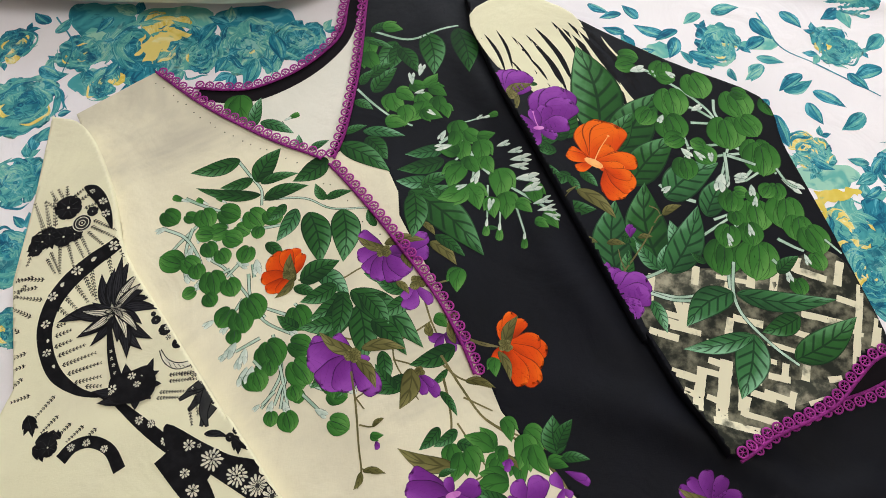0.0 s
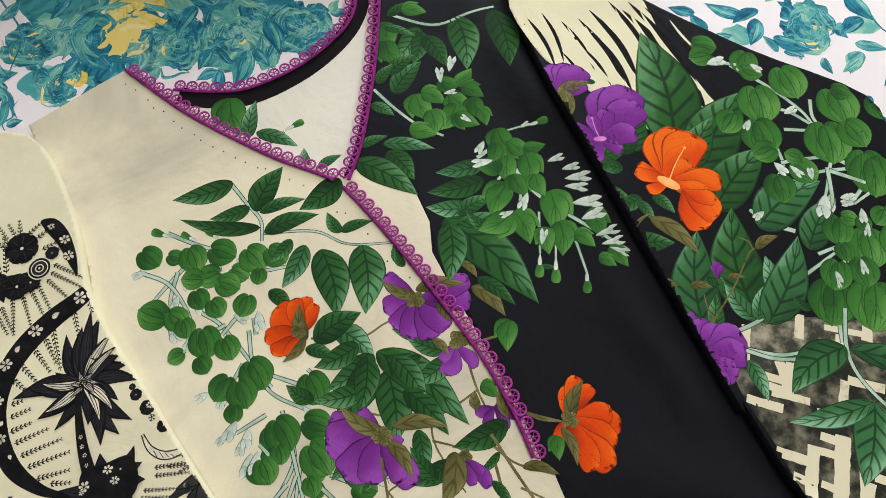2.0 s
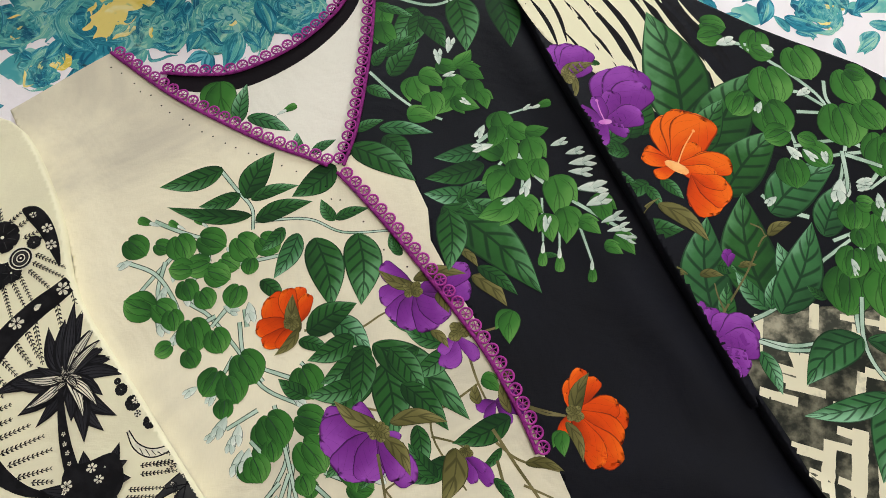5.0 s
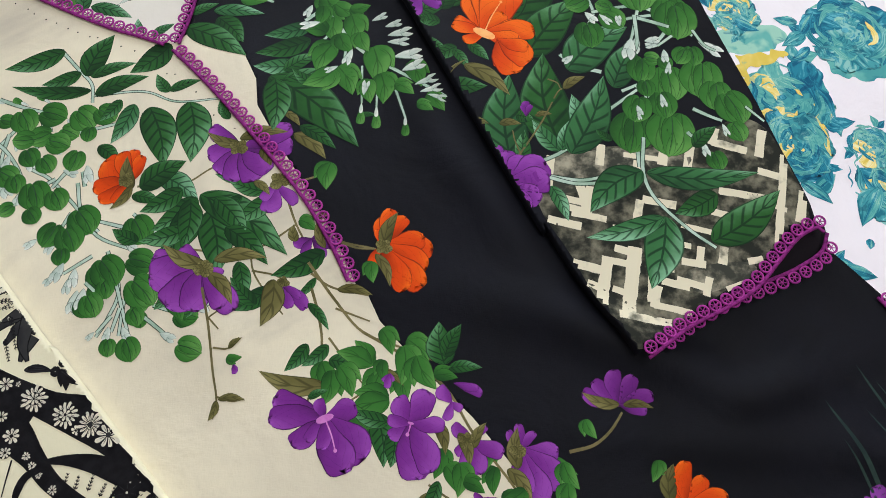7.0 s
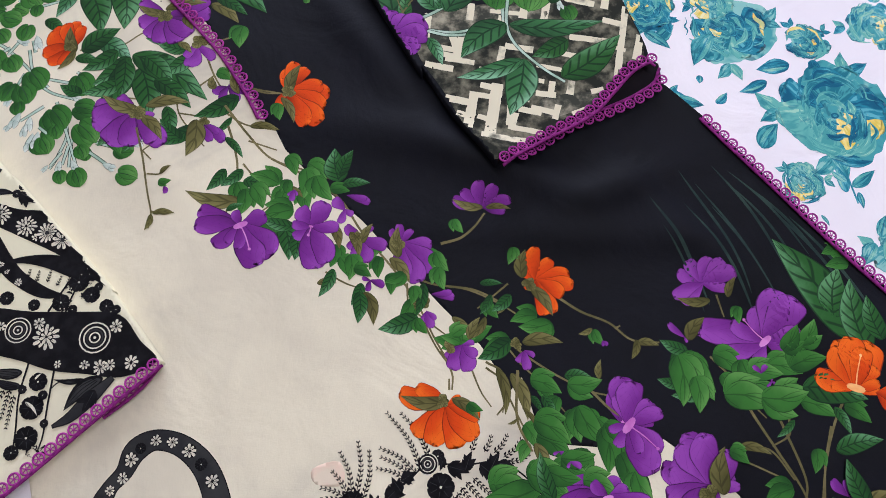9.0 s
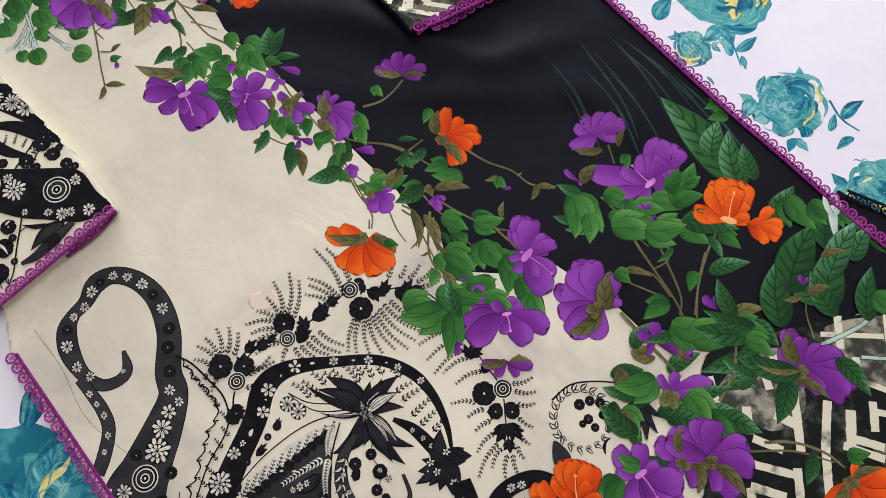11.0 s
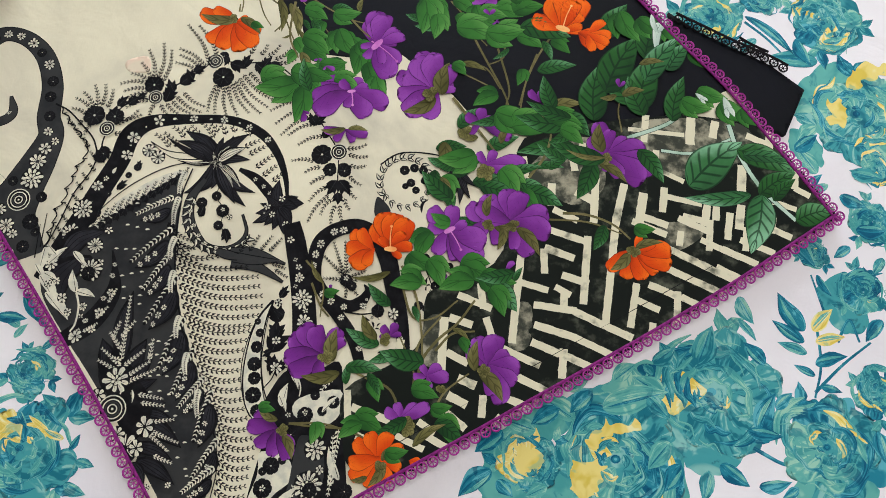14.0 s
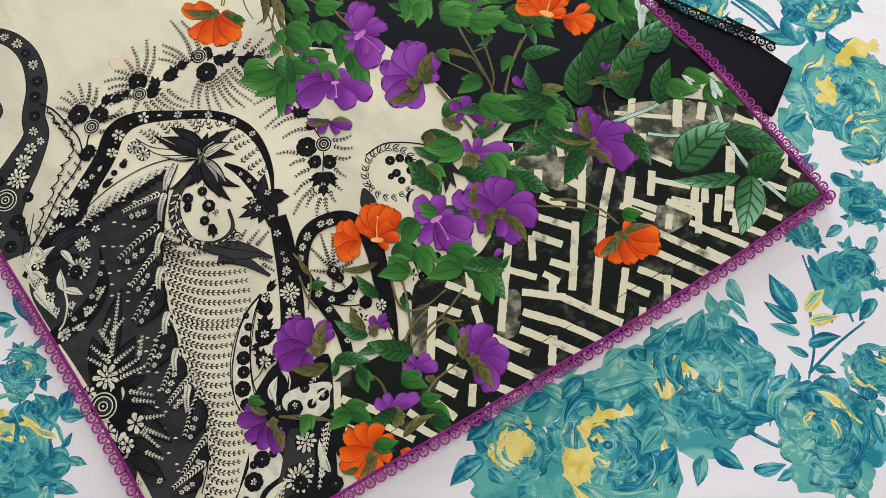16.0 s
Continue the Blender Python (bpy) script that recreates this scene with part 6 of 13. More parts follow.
body.fern(0.0039, (0.2290, -0.4448), (0.2341, -0.4586), (0.2428, -0.4706))
body.fern(0.0039, (0.2317, -0.4431), (0.2399, -0.4589), (0.2516, -0.4711))
body.fern(0.0039, (0.2343, -0.4403), (0.2443, -0.4553), (0.2577, -0.4666))
body.fern(0.0039, (0.2378, -0.4376), (0.2496, -0.4522), (0.2648, -0.4622))
body.fern(0.0040, (0.2423, -0.4358), (0.2549, -0.4486), (0.2701, -0.4566))
body.fern(0.0041, (0.2510, -0.4212), (0.2549, -0.4168), (0.2570, -0.4113))
body.fern(0.0041, (0.2572, -0.4225), (0.2630, -0.4181), (0.2674, -0.4117))
body.fern(0.0041, (0.2627, -0.4257), (0.2698, -0.4220), (0.2752, -0.4161))
body.fern(0.0040, (0.2663, -0.4288), (0.2734, -0.4281), (0.2797, -0.4254))
body.fern(0.0041, (0.2429, -0.4199), (0.2459, -0.4149), (0.2471, -0.4089))
body.fern(0.0039, (0.2879, -0.4625), (0.2732, -0.4636), (0.2596, -0.4696))
body.fern(0.0039, (0.2906, -0.4685), (0.2759, -0.4724), (0.2632, -0.4813))
body.fern(0.0039, (0.2932, -0.4758), (0.2795, -0.4808), (0.2686, -0.4901))
body.fern(0.0039, (0.2958, -0.4821), (0.2844, -0.4843), (0.2747, -0.4904))
body.fern(0.0040, (0.2843, -0.4535), (0.2749, -0.4490), (0.2647, -0.4485))
body.fern(0.0038, (0.3010, -0.4928), (0.2909, -0.4941), (0.2817, -0.4992))
body.fern(0.0038, (0.2943, -0.5133), (0.2861, -0.5111), (0.2774, -0.5120))
body.fern(0.0038, (0.2990, -0.5182), (0.2921, -0.5192), (0.2861, -0.5226))
body.fern(0.0038, (0.3024, -0.5261), (0.2960, -0.5281), (0.2904, -0.5319))
body.fern(0.0037, (0.3032, -0.5344), (0.2959, -0.5385), (0.2903, -0.5450))
body.fern(0.0037, (0.3049, -0.5412), (0.2950, -0.5501), (0.2884, -0.5620))
body.fern(0.0037, (0.3099, -0.5491), (0.3068, -0.5564), (0.3062, -0.5647))
body.fern(0.0037, (0.3133, -0.5492), (0.3132, -0.5559), (0.3148, -0.5625))
body.fern(0.0038, (0.3192, -0.5040), (0.3275, -0.5040), (0.3350, -0.5011))
body.fern(0.0038, (0.3200, -0.5087), (0.3278, -0.5114), (0.3356, -0.5113))
body.fern(0.0038, (0.3207, -0.5179), (0.3276, -0.5197), (0.3345, -0.5186))
body.fern(0.0037, (0.3205, -0.5262), (0.3243, -0.5309), (0.3290, -0.5339))
body.fern(0.0037, (0.3195, -0.5375), (0.3220, -0.5416), (0.3254, -0.5445))
body.fern(0.0037, (0.3168, -0.5441), (0.3180, -0.5495), (0.3209, -0.5541))
body.fern(0.0037, (0.3070, -0.5445), (0.3018, -0.5491), (0.2987, -0.5556))
body.fern(0.0039, (0.3185, -0.4937), (0.3234, -0.4907), (0.3274, -0.4857))
body.snake(INK, (0.2769, -0.5618, 0.0129), (0.2798, -0.5771, 0.0154), (0.2830, -0.5987, 0.0161), (0.2858, -0.6241, 0.0174), (0.2861, -0.6489, 0.0180), (0.2837, -0.6690, 0.0185), (0.2781, -0.6885, 0.0175), (0.2669, -0.7055, 0.0118))
body.daisy(0.2760, -0.5747, 0.0030, 5)
body.daisy(0.2822, -0.5957, 0.0025, 5)
body.daisy(0.2826, -0.6038, 0.0038, 8)
body.daisy(0.2796, -0.6100, 0.0017, 4)
body.daisy(0.2846, -0.6199, 0.0075, 12)
body.daisy(0.2846, -0.6199, 0.0037, 6)
body.daisy(0.2870, -0.6283, 0.0021, 5)
body.daisy(0.2861, -0.6366, 0.0058, 9)
body.daisy(0.2797, -0.5900, 0.0017, 4)
body.snake(INK, (0.2947, -0.6078, 0.0084), (0.2940, -0.5929, 0.0110), (0.2984, -0.5782, 0.0120), (0.3096, -0.5693, 0.0112), (0.3266, -0.5666, 0.0112), (0.3407, -0.5760, 0.0128), (0.3486, -0.5936, 0.0135), (0.3520, -0.6149, 0.0125), (0.3562, -0.6360, 0.0108), (0.3578, -0.6608, 0.0089), (0.3553, -0.6847, 0.0072))
body.snake(INK, (0.2947, -0.6036, 0.0076), (0.2996, -0.6144, 0.0092), (0.3086, -0.6228, 0.0100), (0.3193, -0.6267, 0.0091), (0.3284, -0.6230, 0.0083), (0.3328, -0.6161, 0.0050), (0.3304, -0.6110, 0.0008))
body.snake(INK, (0.3003, -0.6207, 0.0075), (0.3117, -0.6346, 0.0091), (0.3212, -0.6507, 0.0090), (0.3265, -0.6712, 0.0073))
body.daisy(0.3091, -0.5701, 0.0030, 7)
body.daisy(0.3159, -0.5692, 0.0030, 7)
body.daisy(0.2988, -0.5790, 0.0034, 7)
body.daisy(0.2949, -0.5866, 0.0030, 7)
body.daisy(0.2935, -0.5950, 0.0025, 7)
body.daisy(0.2995, -0.6165, 0.0025, 7)
body.daisy(0.3057, -0.6223, 0.0029, 7)
body.daisy(0.3151, -0.6269, 0.0025, 7)
body.daisy(0.3292, -0.6268, 0.0025, 7)
body.daisy(0.3318, -0.6223, 0.0012, 7)
body.daisy(0.3129, -0.6346, 0.0025, 7)
body.daisy(0.3256, -0.6578, 0.0024, 7)
body.daisy(0.3513, -0.6337, 0.0041, 7)
body.daisy(0.3556, -0.6525, 0.0025, 7)
body.daisy(0.3527, -0.6421, 0.0021, 7)
body.fern(0.0034, (0.3156, -0.6039), (0.3008, -0.5878))
body.fern(0.0034, (0.3157, -0.6031), (0.3086, -0.5779))
body.fern(0.0034, (0.3174, -0.6015), (0.3170, -0.5770))
body.fern(0.0034, (0.3139, -0.6068), (0.3006, -0.6048))
body.fern(0.0033, (0.3180, -0.6091), (0.3161, -0.6215))
body.fern(0.0033, (0.3188, -0.6100), (0.3253, -0.6187))
body.fern(0.0034, (0.3205, -0.6084), (0.3331, -0.6048))
body.fern(0.0034, (0.3206, -0.6050), (0.3324, -0.6005))
body.fern(0.0034, (0.3157, -0.6031), (0.3242, -0.5967))
body.bloom(0.3172, -0.6074, 0.0050)
body.bloom(0.3213, -0.6118, 0.0038)
body.bloom(0.3398, -0.6310, 0.0050)
body.daisy(0.3173, -0.6057, 0.0021, 5)
body.line(0.0012, (0.3159, -0.6307), (0.3282, -0.6329), (0.3406, -0.6319))
body.thorn(0.3398, -0.6319, 0.3417, -0.6228, .4)
body.outline_leaf(0.3476, -0.5423, 0.3413, -0.5398, 0.5)
body.outline_leaf(0.3476, -0.5423, 0.3461, -0.5368, 0.5)
body.outline_leaf(0.3457, -0.5368, 0.3402, -0.5321, 0.5)
body.outline_leaf(0.3457, -0.5368, 0.3463, -0.5310, 0.5)
body.outline_leaf(0.3454, -0.5309, 0.3417, -0.5249, 0.5)
body.outline_leaf(0.3454, -0.5309, 0.3477, -0.5256, 0.5)
body.outline_leaf(0.3473, -0.5251, 0.3454, -0.5182, 0.5)
body.outline_leaf(0.3473, -0.5251, 0.3505, -0.5207, 0.5)
body.outline_leaf(0.3505, -0.5202, 0.3507, -0.5128, 0.5)
body.outline_leaf(0.3505, -0.5202, 0.3549, -0.5171, 0.5)
body.outline_leaf(0.3549, -0.5167, 0.3573, -0.5098, 0.5)
body.outline_leaf(0.3549, -0.5167, 0.3602, -0.5150, 0.5)
body.outline_leaf(0.3602, -0.5145, 0.3648, -0.5086, 0.5)
body.outline_leaf(0.3602, -0.5145, 0.3658, -0.5151, 0.5)
body.outline_leaf(0.3659, -0.5142, 0.3717, -0.5102, 0.5)
body.outline_leaf(0.3659, -0.5142, 0.3710, -0.5167, 0.5)
body.outline_leaf(0.3714, -0.5162, 0.3780, -0.5141, 0.5)
body.outline_leaf(0.3714, -0.5162, 0.3756, -0.5195, 0.5)
body.outline_leaf(0.3761, -0.5196, 0.3830, -0.5198, 0.5)
body.outline_leaf(0.3761, -0.5196, 0.3789, -0.5242, 0.5)
body.outline_leaf(0.3793, -0.5242, 0.3857, -0.5268, 0.5)
body.outline_leaf(0.3793, -0.5242, 0.3808, -0.5298, 0.5)
body.outline_leaf(0.3476, -0.5423, 0.3462, -0.5485, 0.5)
body.outline_leaf(0.3476, -0.5423, 0.3505, -0.5460, 0.5)
body.outline_leaf(0.3513, -0.5474, 0.3520, -0.5537, 0.5)
body.outline_leaf(0.3513, -0.5474, 0.3555, -0.5498, 0.5)
body.outline_leaf(0.3568, -0.5507, 0.3591, -0.5566, 0.5)
body.outline_leaf(0.3568, -0.5507, 0.3610, -0.5513, 0.5)
body.outline_leaf(0.3627, -0.5523, 0.3668, -0.5565, 0.5)
body.outline_leaf(0.3627, -0.5523, 0.3670, -0.5511, 0.5)
body.outline_leaf(0.3687, -0.5511, 0.3742, -0.5536, 0.5)
body.outline_leaf(0.3687, -0.5511, 0.3727, -0.5486, 0.5)
body.outline_leaf(0.3744, -0.5482, 0.3804, -0.5484, 0.5)
body.outline_leaf(0.3744, -0.5482, 0.3772, -0.5442, 0.5)
body.outline_leaf(0.3785, -0.5433, 0.3842, -0.5417, 0.5)
body.outline_leaf(0.3785, -0.5433, 0.3800, -0.5388, 0.5)
body.line(0.0013, (0.3449, -0.5182), (0.3573, -0.5103), (0.3704, -0.5088), (0.3878, -0.5112), (0.4007, -0.5164))
body.bloom(0.3633, -0.5233, 0.0040)
body.bloom(0.3708, -0.5217, 0.0036)
body.bloom(0.3776, -0.5237, 0.0036)
body.bloom(0.3677, -0.5335, 0.0035)
body.bloom(0.3781, -0.5320, 0.0031)
body.bloom(0.3713, -0.5395, 0.0031)
body.bloom(0.3633, -0.5361, 0.0026)
body.petal(INK_GREY, 0.3749, -0.5577, 0.3809, -0.5466, .2, .2)
body.fill(INK_GREY, (0.3411, -0.5452), (0.3454, -0.5463), (0.3515, -0.5554), (0.3478, -0.5641), (0.3395, -0.5585))
body.petal(INK, 0.4046, -0.5249, 0.3909, -0.5379, 0.25, 0.08)
body.petal(INK, 0.4046, -0.5249, 0.3971, -0.5427, 0.25, 0.08)
body.petal(INK, 0.4046, -0.5249, 0.4034, -0.5453, 0.25, 0.08)
body.petal(INK, 0.4046, -0.5249, 0.4102, -0.5412, 0.25, 0.08)
body.petal(INK, 0.4046, -0.5249, 0.3935, -0.5289, 0.25, 0.08)
body.bloom(0.3815, -0.5996, 0.0030)
body.bloom(0.3866, -0.6075, 0.0034)
body.bloom(0.3829, -0.6145, 0.0038)
body.bloom(0.3901, -0.6212, 0.0029)
body.bloom(0.3872, -0.6294, 0.0033)
body.bloom(0.3759, -0.6309, 0.0037)
body.bloom(0.3945, -0.6319, 0.0029)
body.bloom(0.3774, -0.6434, 0.0033)
body.bloom(0.3698, -0.6285, 0.0037)
body.bloom(0.3941, -0.6002, 0.0030)
body.bloom(0.3764, -0.5929, 0.0034)
body.line(0.0010, (0.3734, -0.5928), (0.3826, -0.6208))
body.line(0.0010, (0.3826, -0.6208), (0.3976, -0.6507))
body.line(0.0010, (0.3796, -0.5952), (0.3962, -0.6003))
body.line(0.0010, (0.4004, -0.6005), (0.3983, -0.6383))
body.scatter(0.3733, -0.5949, 0.3942, -0.6381, 0.0140, 26, 0.0033, False, 42)
body.scatter(0.3323, -0.6348, 0.3632, -0.6890, 0.0120, 16, 0.0032, False, 43)
body.thorn(0.2680, -0.6182, 0.2746, -0.6089, 0.45)
body.thorn(0.2657, -0.6479, 0.2664, -0.6339, 0.70)
body.thorn(0.2625, -0.6579, 0.2705, -0.6379, 0.60)
body.thorn(0.2685, -0.6357, 0.2622, -0.6229, 0.70)
body.thorn(0.2713, -0.6317, 0.2639, -0.6251, 0.60)
body.thorn(0.2659, -0.6701, 0.2593, -0.6577, 0.50)
body.thorn(0.2659, -0.6701, 0.2740, -0.6645, 0.60)
body.thorn(0.2606, -0.6638, 0.2668, -0.6753, 0.50)
body.thorn(0.2625, -0.6558, 0.2552, -0.6603, 0.50)
body.daisy(0.2672, -0.6215, 0.0029, 5)
body.daisy(0.2657, -0.6491, 0.0033, 6)
body.daisy(0.2659, -0.6689, 0.0044, 8)
body.line(0.0010, (0.2659, -0.6701), (0.2627, -0.6767), (0.2572, -0.6827))
body.snake(INK_WHITE, (0.2634, -0.6200, 0.0008), (0.2561, -0.6330, 0.0066), (0.2505, -0.6511, 0.0115), (0.2481, -0.6711, 0.0137), (0.2509, -0.6910, 0.0134), (0.2574, -0.7050, 0.0102))
body.line(0.0013, (0.2638, -0.6197), (0.2540, -0.6308), (0.2467, -0.6468), (0.2424, -0.6708), (0.2437, -0.6907), (0.2479, -0.7018))
body.line(0.0012, (0.2638, -0.6197), (0.2582, -0.6351), (0.2551, -0.6554), (0.2567, -0.6795), (0.2613, -0.6955))
body.bloom(0.2541, -0.6431, 0.0033)
body.bloom(0.2518, -0.6532, 0.0045)
body.bloom(0.2504, -0.6653, 0.0053)
body.bloom(0.2506, -0.6753, 0.0048)
body.bloom(0.2500, -0.6871, 0.0060)
body.bloom(0.2526, -0.6981, 0.0047)
body.bloom(0.2524, -0.6348, 0.0025)
body.fill(INK, (0.2628, -0.6838), (0.2748, -0.6706), (0.2930, -0.6735), (0.3112, -0.6664), (0.3142, -0.6904), (0.3144, -0.7214), (0.3158, -0.7588), (0.3174, -0.7771), (0.2447, -0.7731), (0.2474, -0.7551), (0.2525, -0.7370), (0.2572, -0.7184), (0.2558, -0.6991))
body.fill(INK_WHITE, (0.2561, -0.7259), (0.2749, -0.7314), (0.2770, -0.7457), (0.2636, -0.7567), (0.2570, -0.7738), (0.2428, -0.7730), (0.2482, -0.7552), (0.2541, -0.7408))
body.fill(INK_WHITE, (0.2829, -0.6908), (0.3118, -0.6864), (0.3108, -0.7039), (0.2968, -0.7109), (0.2789, -0.7022))
body.fill(INK_GREY, (0.2848, -0.7160), (0.2986, -0.7244), (0.2983, -0.7506), (0.2829, -0.7607), (0.2676, -0.7726), (0.2751, -0.7493), (0.2796, -0.7272))
body.bloom(0.2869, -0.7026, 0.0059)
body.bloom(0.3069, -0.6947, 0.0047)
body.bloom(0.2769, -0.7156, 0.0047)
body.bloom(0.2633, -0.7357, 0.0061)
body.bloom(0.2577, -0.7502, 0.0068)
body.bloom(0.2632, -0.7263, 0.0035)
body.bloom(0.3139, -0.7551, 0.0057)
body.bloom(0.2941, -0.6894, 0.0036)
body.bloom(0.2710, -0.7324, 0.0031)
body.bloom(0.2522, -0.7627, 0.0037)
body.bloom(0.2989, -0.7006, 0.0035)
body.bloom(0.2575, -0.7391, 0.0030)
body.daisy(0.2938, -0.7260, 0.0077, 10)
body.daisy(0.2938, -0.7260, 0.0039, 6)
body.daisy(0.2969, -0.7401, 0.0031, 6)
body.daisy(0.2886, -0.7501, 0.0098, 14)
body.daisy(0.2886, -0.7519, 0.0053, 9)
body.daisy(0.2869, -0.7007, 0.0020, 5)
body.daisy(0.3069, -0.6947, 0.0016, 5)
body.daisy(0.2577, -0.7502, 0.0023, 5)
body.daisy(0.2749, -0.7020, 0.0020, 5)
body.bloom(0.2898, -0.7531, 0.0053)
body.wash(0.2701, -0.6959, 0.2749, -0.6797, 0.40)
body.wash(0.2685, -0.6880, 0.2733, -0.7000, 0.30)
body.wash(0.2768, -0.6727, 0.2821, -0.6848, 0.25)
body.wash(0.2989, -0.7013, 0.3110, -0.6903, 0.20)
body.wash(0.2638, -0.7705, 0.2828, -0.7498, 0.25)
body.wash(0.3101, -0.7475, 0.3033, -0.7246, 0.25)
body.fern(0.0047, (0.3042, -0.7509), (0.3066, -0.7171), mat=INK_WHITE)
body.fern(0.0045, (0.2752, -0.7639), (0.2789, -0.7495), mat=INK_WHITE)
body.fern(0.0045, (0.3106, -0.7135), (0.3022, -0.7581), mat=INK_WHITE)
body.fern(0.0048, (0.3091, -0.6743), (0.2990, -0.6857), mat=INK_WHITE)
body.line(0.0012, (0.2813, -0.6749), (0.2837, -0.6829), (0.2829, -0.6896), mat=INK_WHITE)
body.ringed(0.3507, -0.6765, 0.0068)
body.daisy(0.3478, -0.6922, 0.0071, 11)
body.fill(WASH, (0.4516, -0.5096), (0.4771, -0.4950), (0.5127, -0.4912), (0.5487, -0.4881), (0.5845, -0.4875), (0.6240, -0.4941), (0.6481, -0.4997), (0.6685, -0.5340), (0.6986, -0.5728), (0.6509, -0.6084), (0.5905, -0.6378), (0.5245, -0.6662), (0.4643, -0.6963), (0.4140, -0.7266), (0.3807, -0.7444), (0.3530, -0.7497), (0.3188, -0.7405), (0.3129, -0.7175), (0.3150, -0.6865), (0.3518, -0.6685), (0.3708, -0.6533), (0.3764, -0.6205), (0.3997, -0.6133), (0.4349, -0.5892))
body.fill(WASH_GREY, (0.4757, -0.5109), (0.5072, -0.5026), (0.5175, -0.5309), (0.5113, -0.5489), (0.4889, -0.5567), (0.4687, -0.5419), (0.4543, -0.5320))
body.fill(WASH_GREY, (0.5437, -0.4926), (0.5842, -0.4899), (0.6282, -0.4966), (0.6381, -0.5184), (0.6136, -0.5314), (0.5689, -0.5384), (0.5457, -0.5139))
body.fill(WASH_GREY, (0.3734, -0.6411), (0.3859, -0.6377), (0.3835, -0.6702), (0.3713, -0.6696))
body.fill(WASH_GREY, (0.4393, -0.6322), (0.4526, -0.6328), (0.4482, -0.6615), (0.4338, -0.6615))
body.fill(WASH_GREY, (0.5535, -0.5757), (0.5729, -0.5745), (0.5865, -0.5841), (0.5657, -0.5961), (0.5564, -0.5868))
body.bar(0.4477, -0.5942, 0.4364, -0.6592, 0.0057)
body.bar(0.4654, -0.5899, 0.4642, -0.6088, 0.0055)
body.bar(0.4992, -0.5818, 0.4909, -0.6331, 0.0058)
body.bar(0.5222, -0.5674, 0.5052, -0.6513, 0.0058)
body.bar(0.4778, -0.6223, 0.4763, -0.6373, 0.0058)
body.bar(0.5320, -0.6193, 0.5237, -0.6519, 0.0054)
body.bar(0.5619, -0.6267, 0.5582, -0.6498, 0.0054)
body.bar(0.5407, -0.6490, 0.5374, -0.6620, 0.0053)
body.bar(0.5933, -0.5733, 0.5889, -0.5974, 0.0052)
body.bar(0.4680, -0.5743, 0.5007, -0.5876, 0.0051)
body.bar(0.4659, -0.5891, 0.4875, -0.5985, 0.0059)
body.bar(0.4772, -0.6103, 0.4965, -0.6182, 0.0055)
body.bar(0.4465, -0.6148, 0.4661, -0.6217, 0.0050)
body.bar(0.4713, -0.6190, 0.4824, -0.6259, 0.0050)
body.bar(0.4543, -0.6317, 0.4854, -0.6378, 0.0054)
body.bar(0.4814, -0.6368, 0.5244, -0.6597, 0.0057)
body.bar(0.4535, -0.6462, 0.4835, -0.6576, 0.0057)
body.bar(0.4815, -0.6566, 0.5145, -0.6746, 0.0053)
body.bar(0.4504, -0.6587, 0.4701, -0.6683, 0.0057)
body.bar(0.4694, -0.6674, 0.4974, -0.6817, 0.0056)
body.bar(0.4737, -0.6648, 0.4702, -0.6859, 0.0060)
body.bar(0.4296, -0.6629, 0.4555, -0.6760, 0.0056)
body.bar(0.4371, -0.6826, 0.4666, -0.6984, 0.0056)
body.bar(0.4264, -0.6963, 0.4513, -0.7077, 0.0055)
body.bar(0.4133, -0.6948, 0.4111, -0.7103, 0.0055)
body.bar(0.3959, -0.6820, 0.4084, -0.6882, 0.0064)
body.bar(0.3880, -0.6935, 0.4012, -0.7012, 0.0063)
body.bar(0.3858, -0.7051, 0.3995, -0.7174, 0.0055)
body.bar(0.3719, -0.7213, 0.3861, -0.7297, 0.0050)
body.bar(0.4215, -0.7097, 0.4290, -0.7166, 0.0047)
body.bar(0.3884, -0.6378, 0.3839, -0.6790, 0.0064)
body.bar(0.3887, -0.6632, 0.4037, -0.6721, 0.0056)
body.bar(0.3921, -0.6380, 0.4086, -0.6447, 0.0058)
body.bar(0.5509, -0.6065, 0.6034, -0.6348, 0.0054)
body.bar(0.5408, -0.6205, 0.5599, -0.6299, 0.0054)
body.bar(0.5639, -0.6310, 0.5872, -0.6439, 0.0054)
body.bar(0.5310, -0.6319, 0.5468, -0.6401, 0.0050)
body.bar(0.5584, -0.5940, 0.6046, -0.6205, 0.0055)
body.bar(0.5691, -0.5707, 0.5922, -0.5835, 0.0052)
body.bar(0.5338, -0.5716, 0.5589, -0.5835, 0.0052)
body.bar(0.5699, -0.5810, 0.5671, -0.5927, 0.0052)
body.bar(0.5096, -0.5360, 0.5045, -0.5719, 0.0061)
body.bar(0.5311, -0.5418, 0.5206, -0.5741, 0.0061)
body.bar(0.5449, -0.5498, 0.5385, -0.5753, 0.0070)
body.bar(0.5614, -0.5462, 0.5577, -0.5657, 0.0057)
body.bar(0.4934, -0.5461, 0.5088, -0.5560, 0.0071)
body.bar(0.4749, -0.5595, 0.4928, -0.5695, 0.0052)
body.bar(0.5403, -0.5675, 0.5607, -0.5765, 0.0056)
body.bar(0.4759, -0.5387, 0.4734, -0.5567, 0.0062)
body.bar(0.5928, -0.5613, 0.5879, -0.5780, 0.0061)
body.bar(0.5618, -0.5534, 0.5885, -0.5610, 0.0044)
body.bar(0.5728, -0.5692, 0.5917, -0.5755, 0.0052)
body.bar(0.5895, -0.4897, 0.5856, -0.5123, 0.0073)
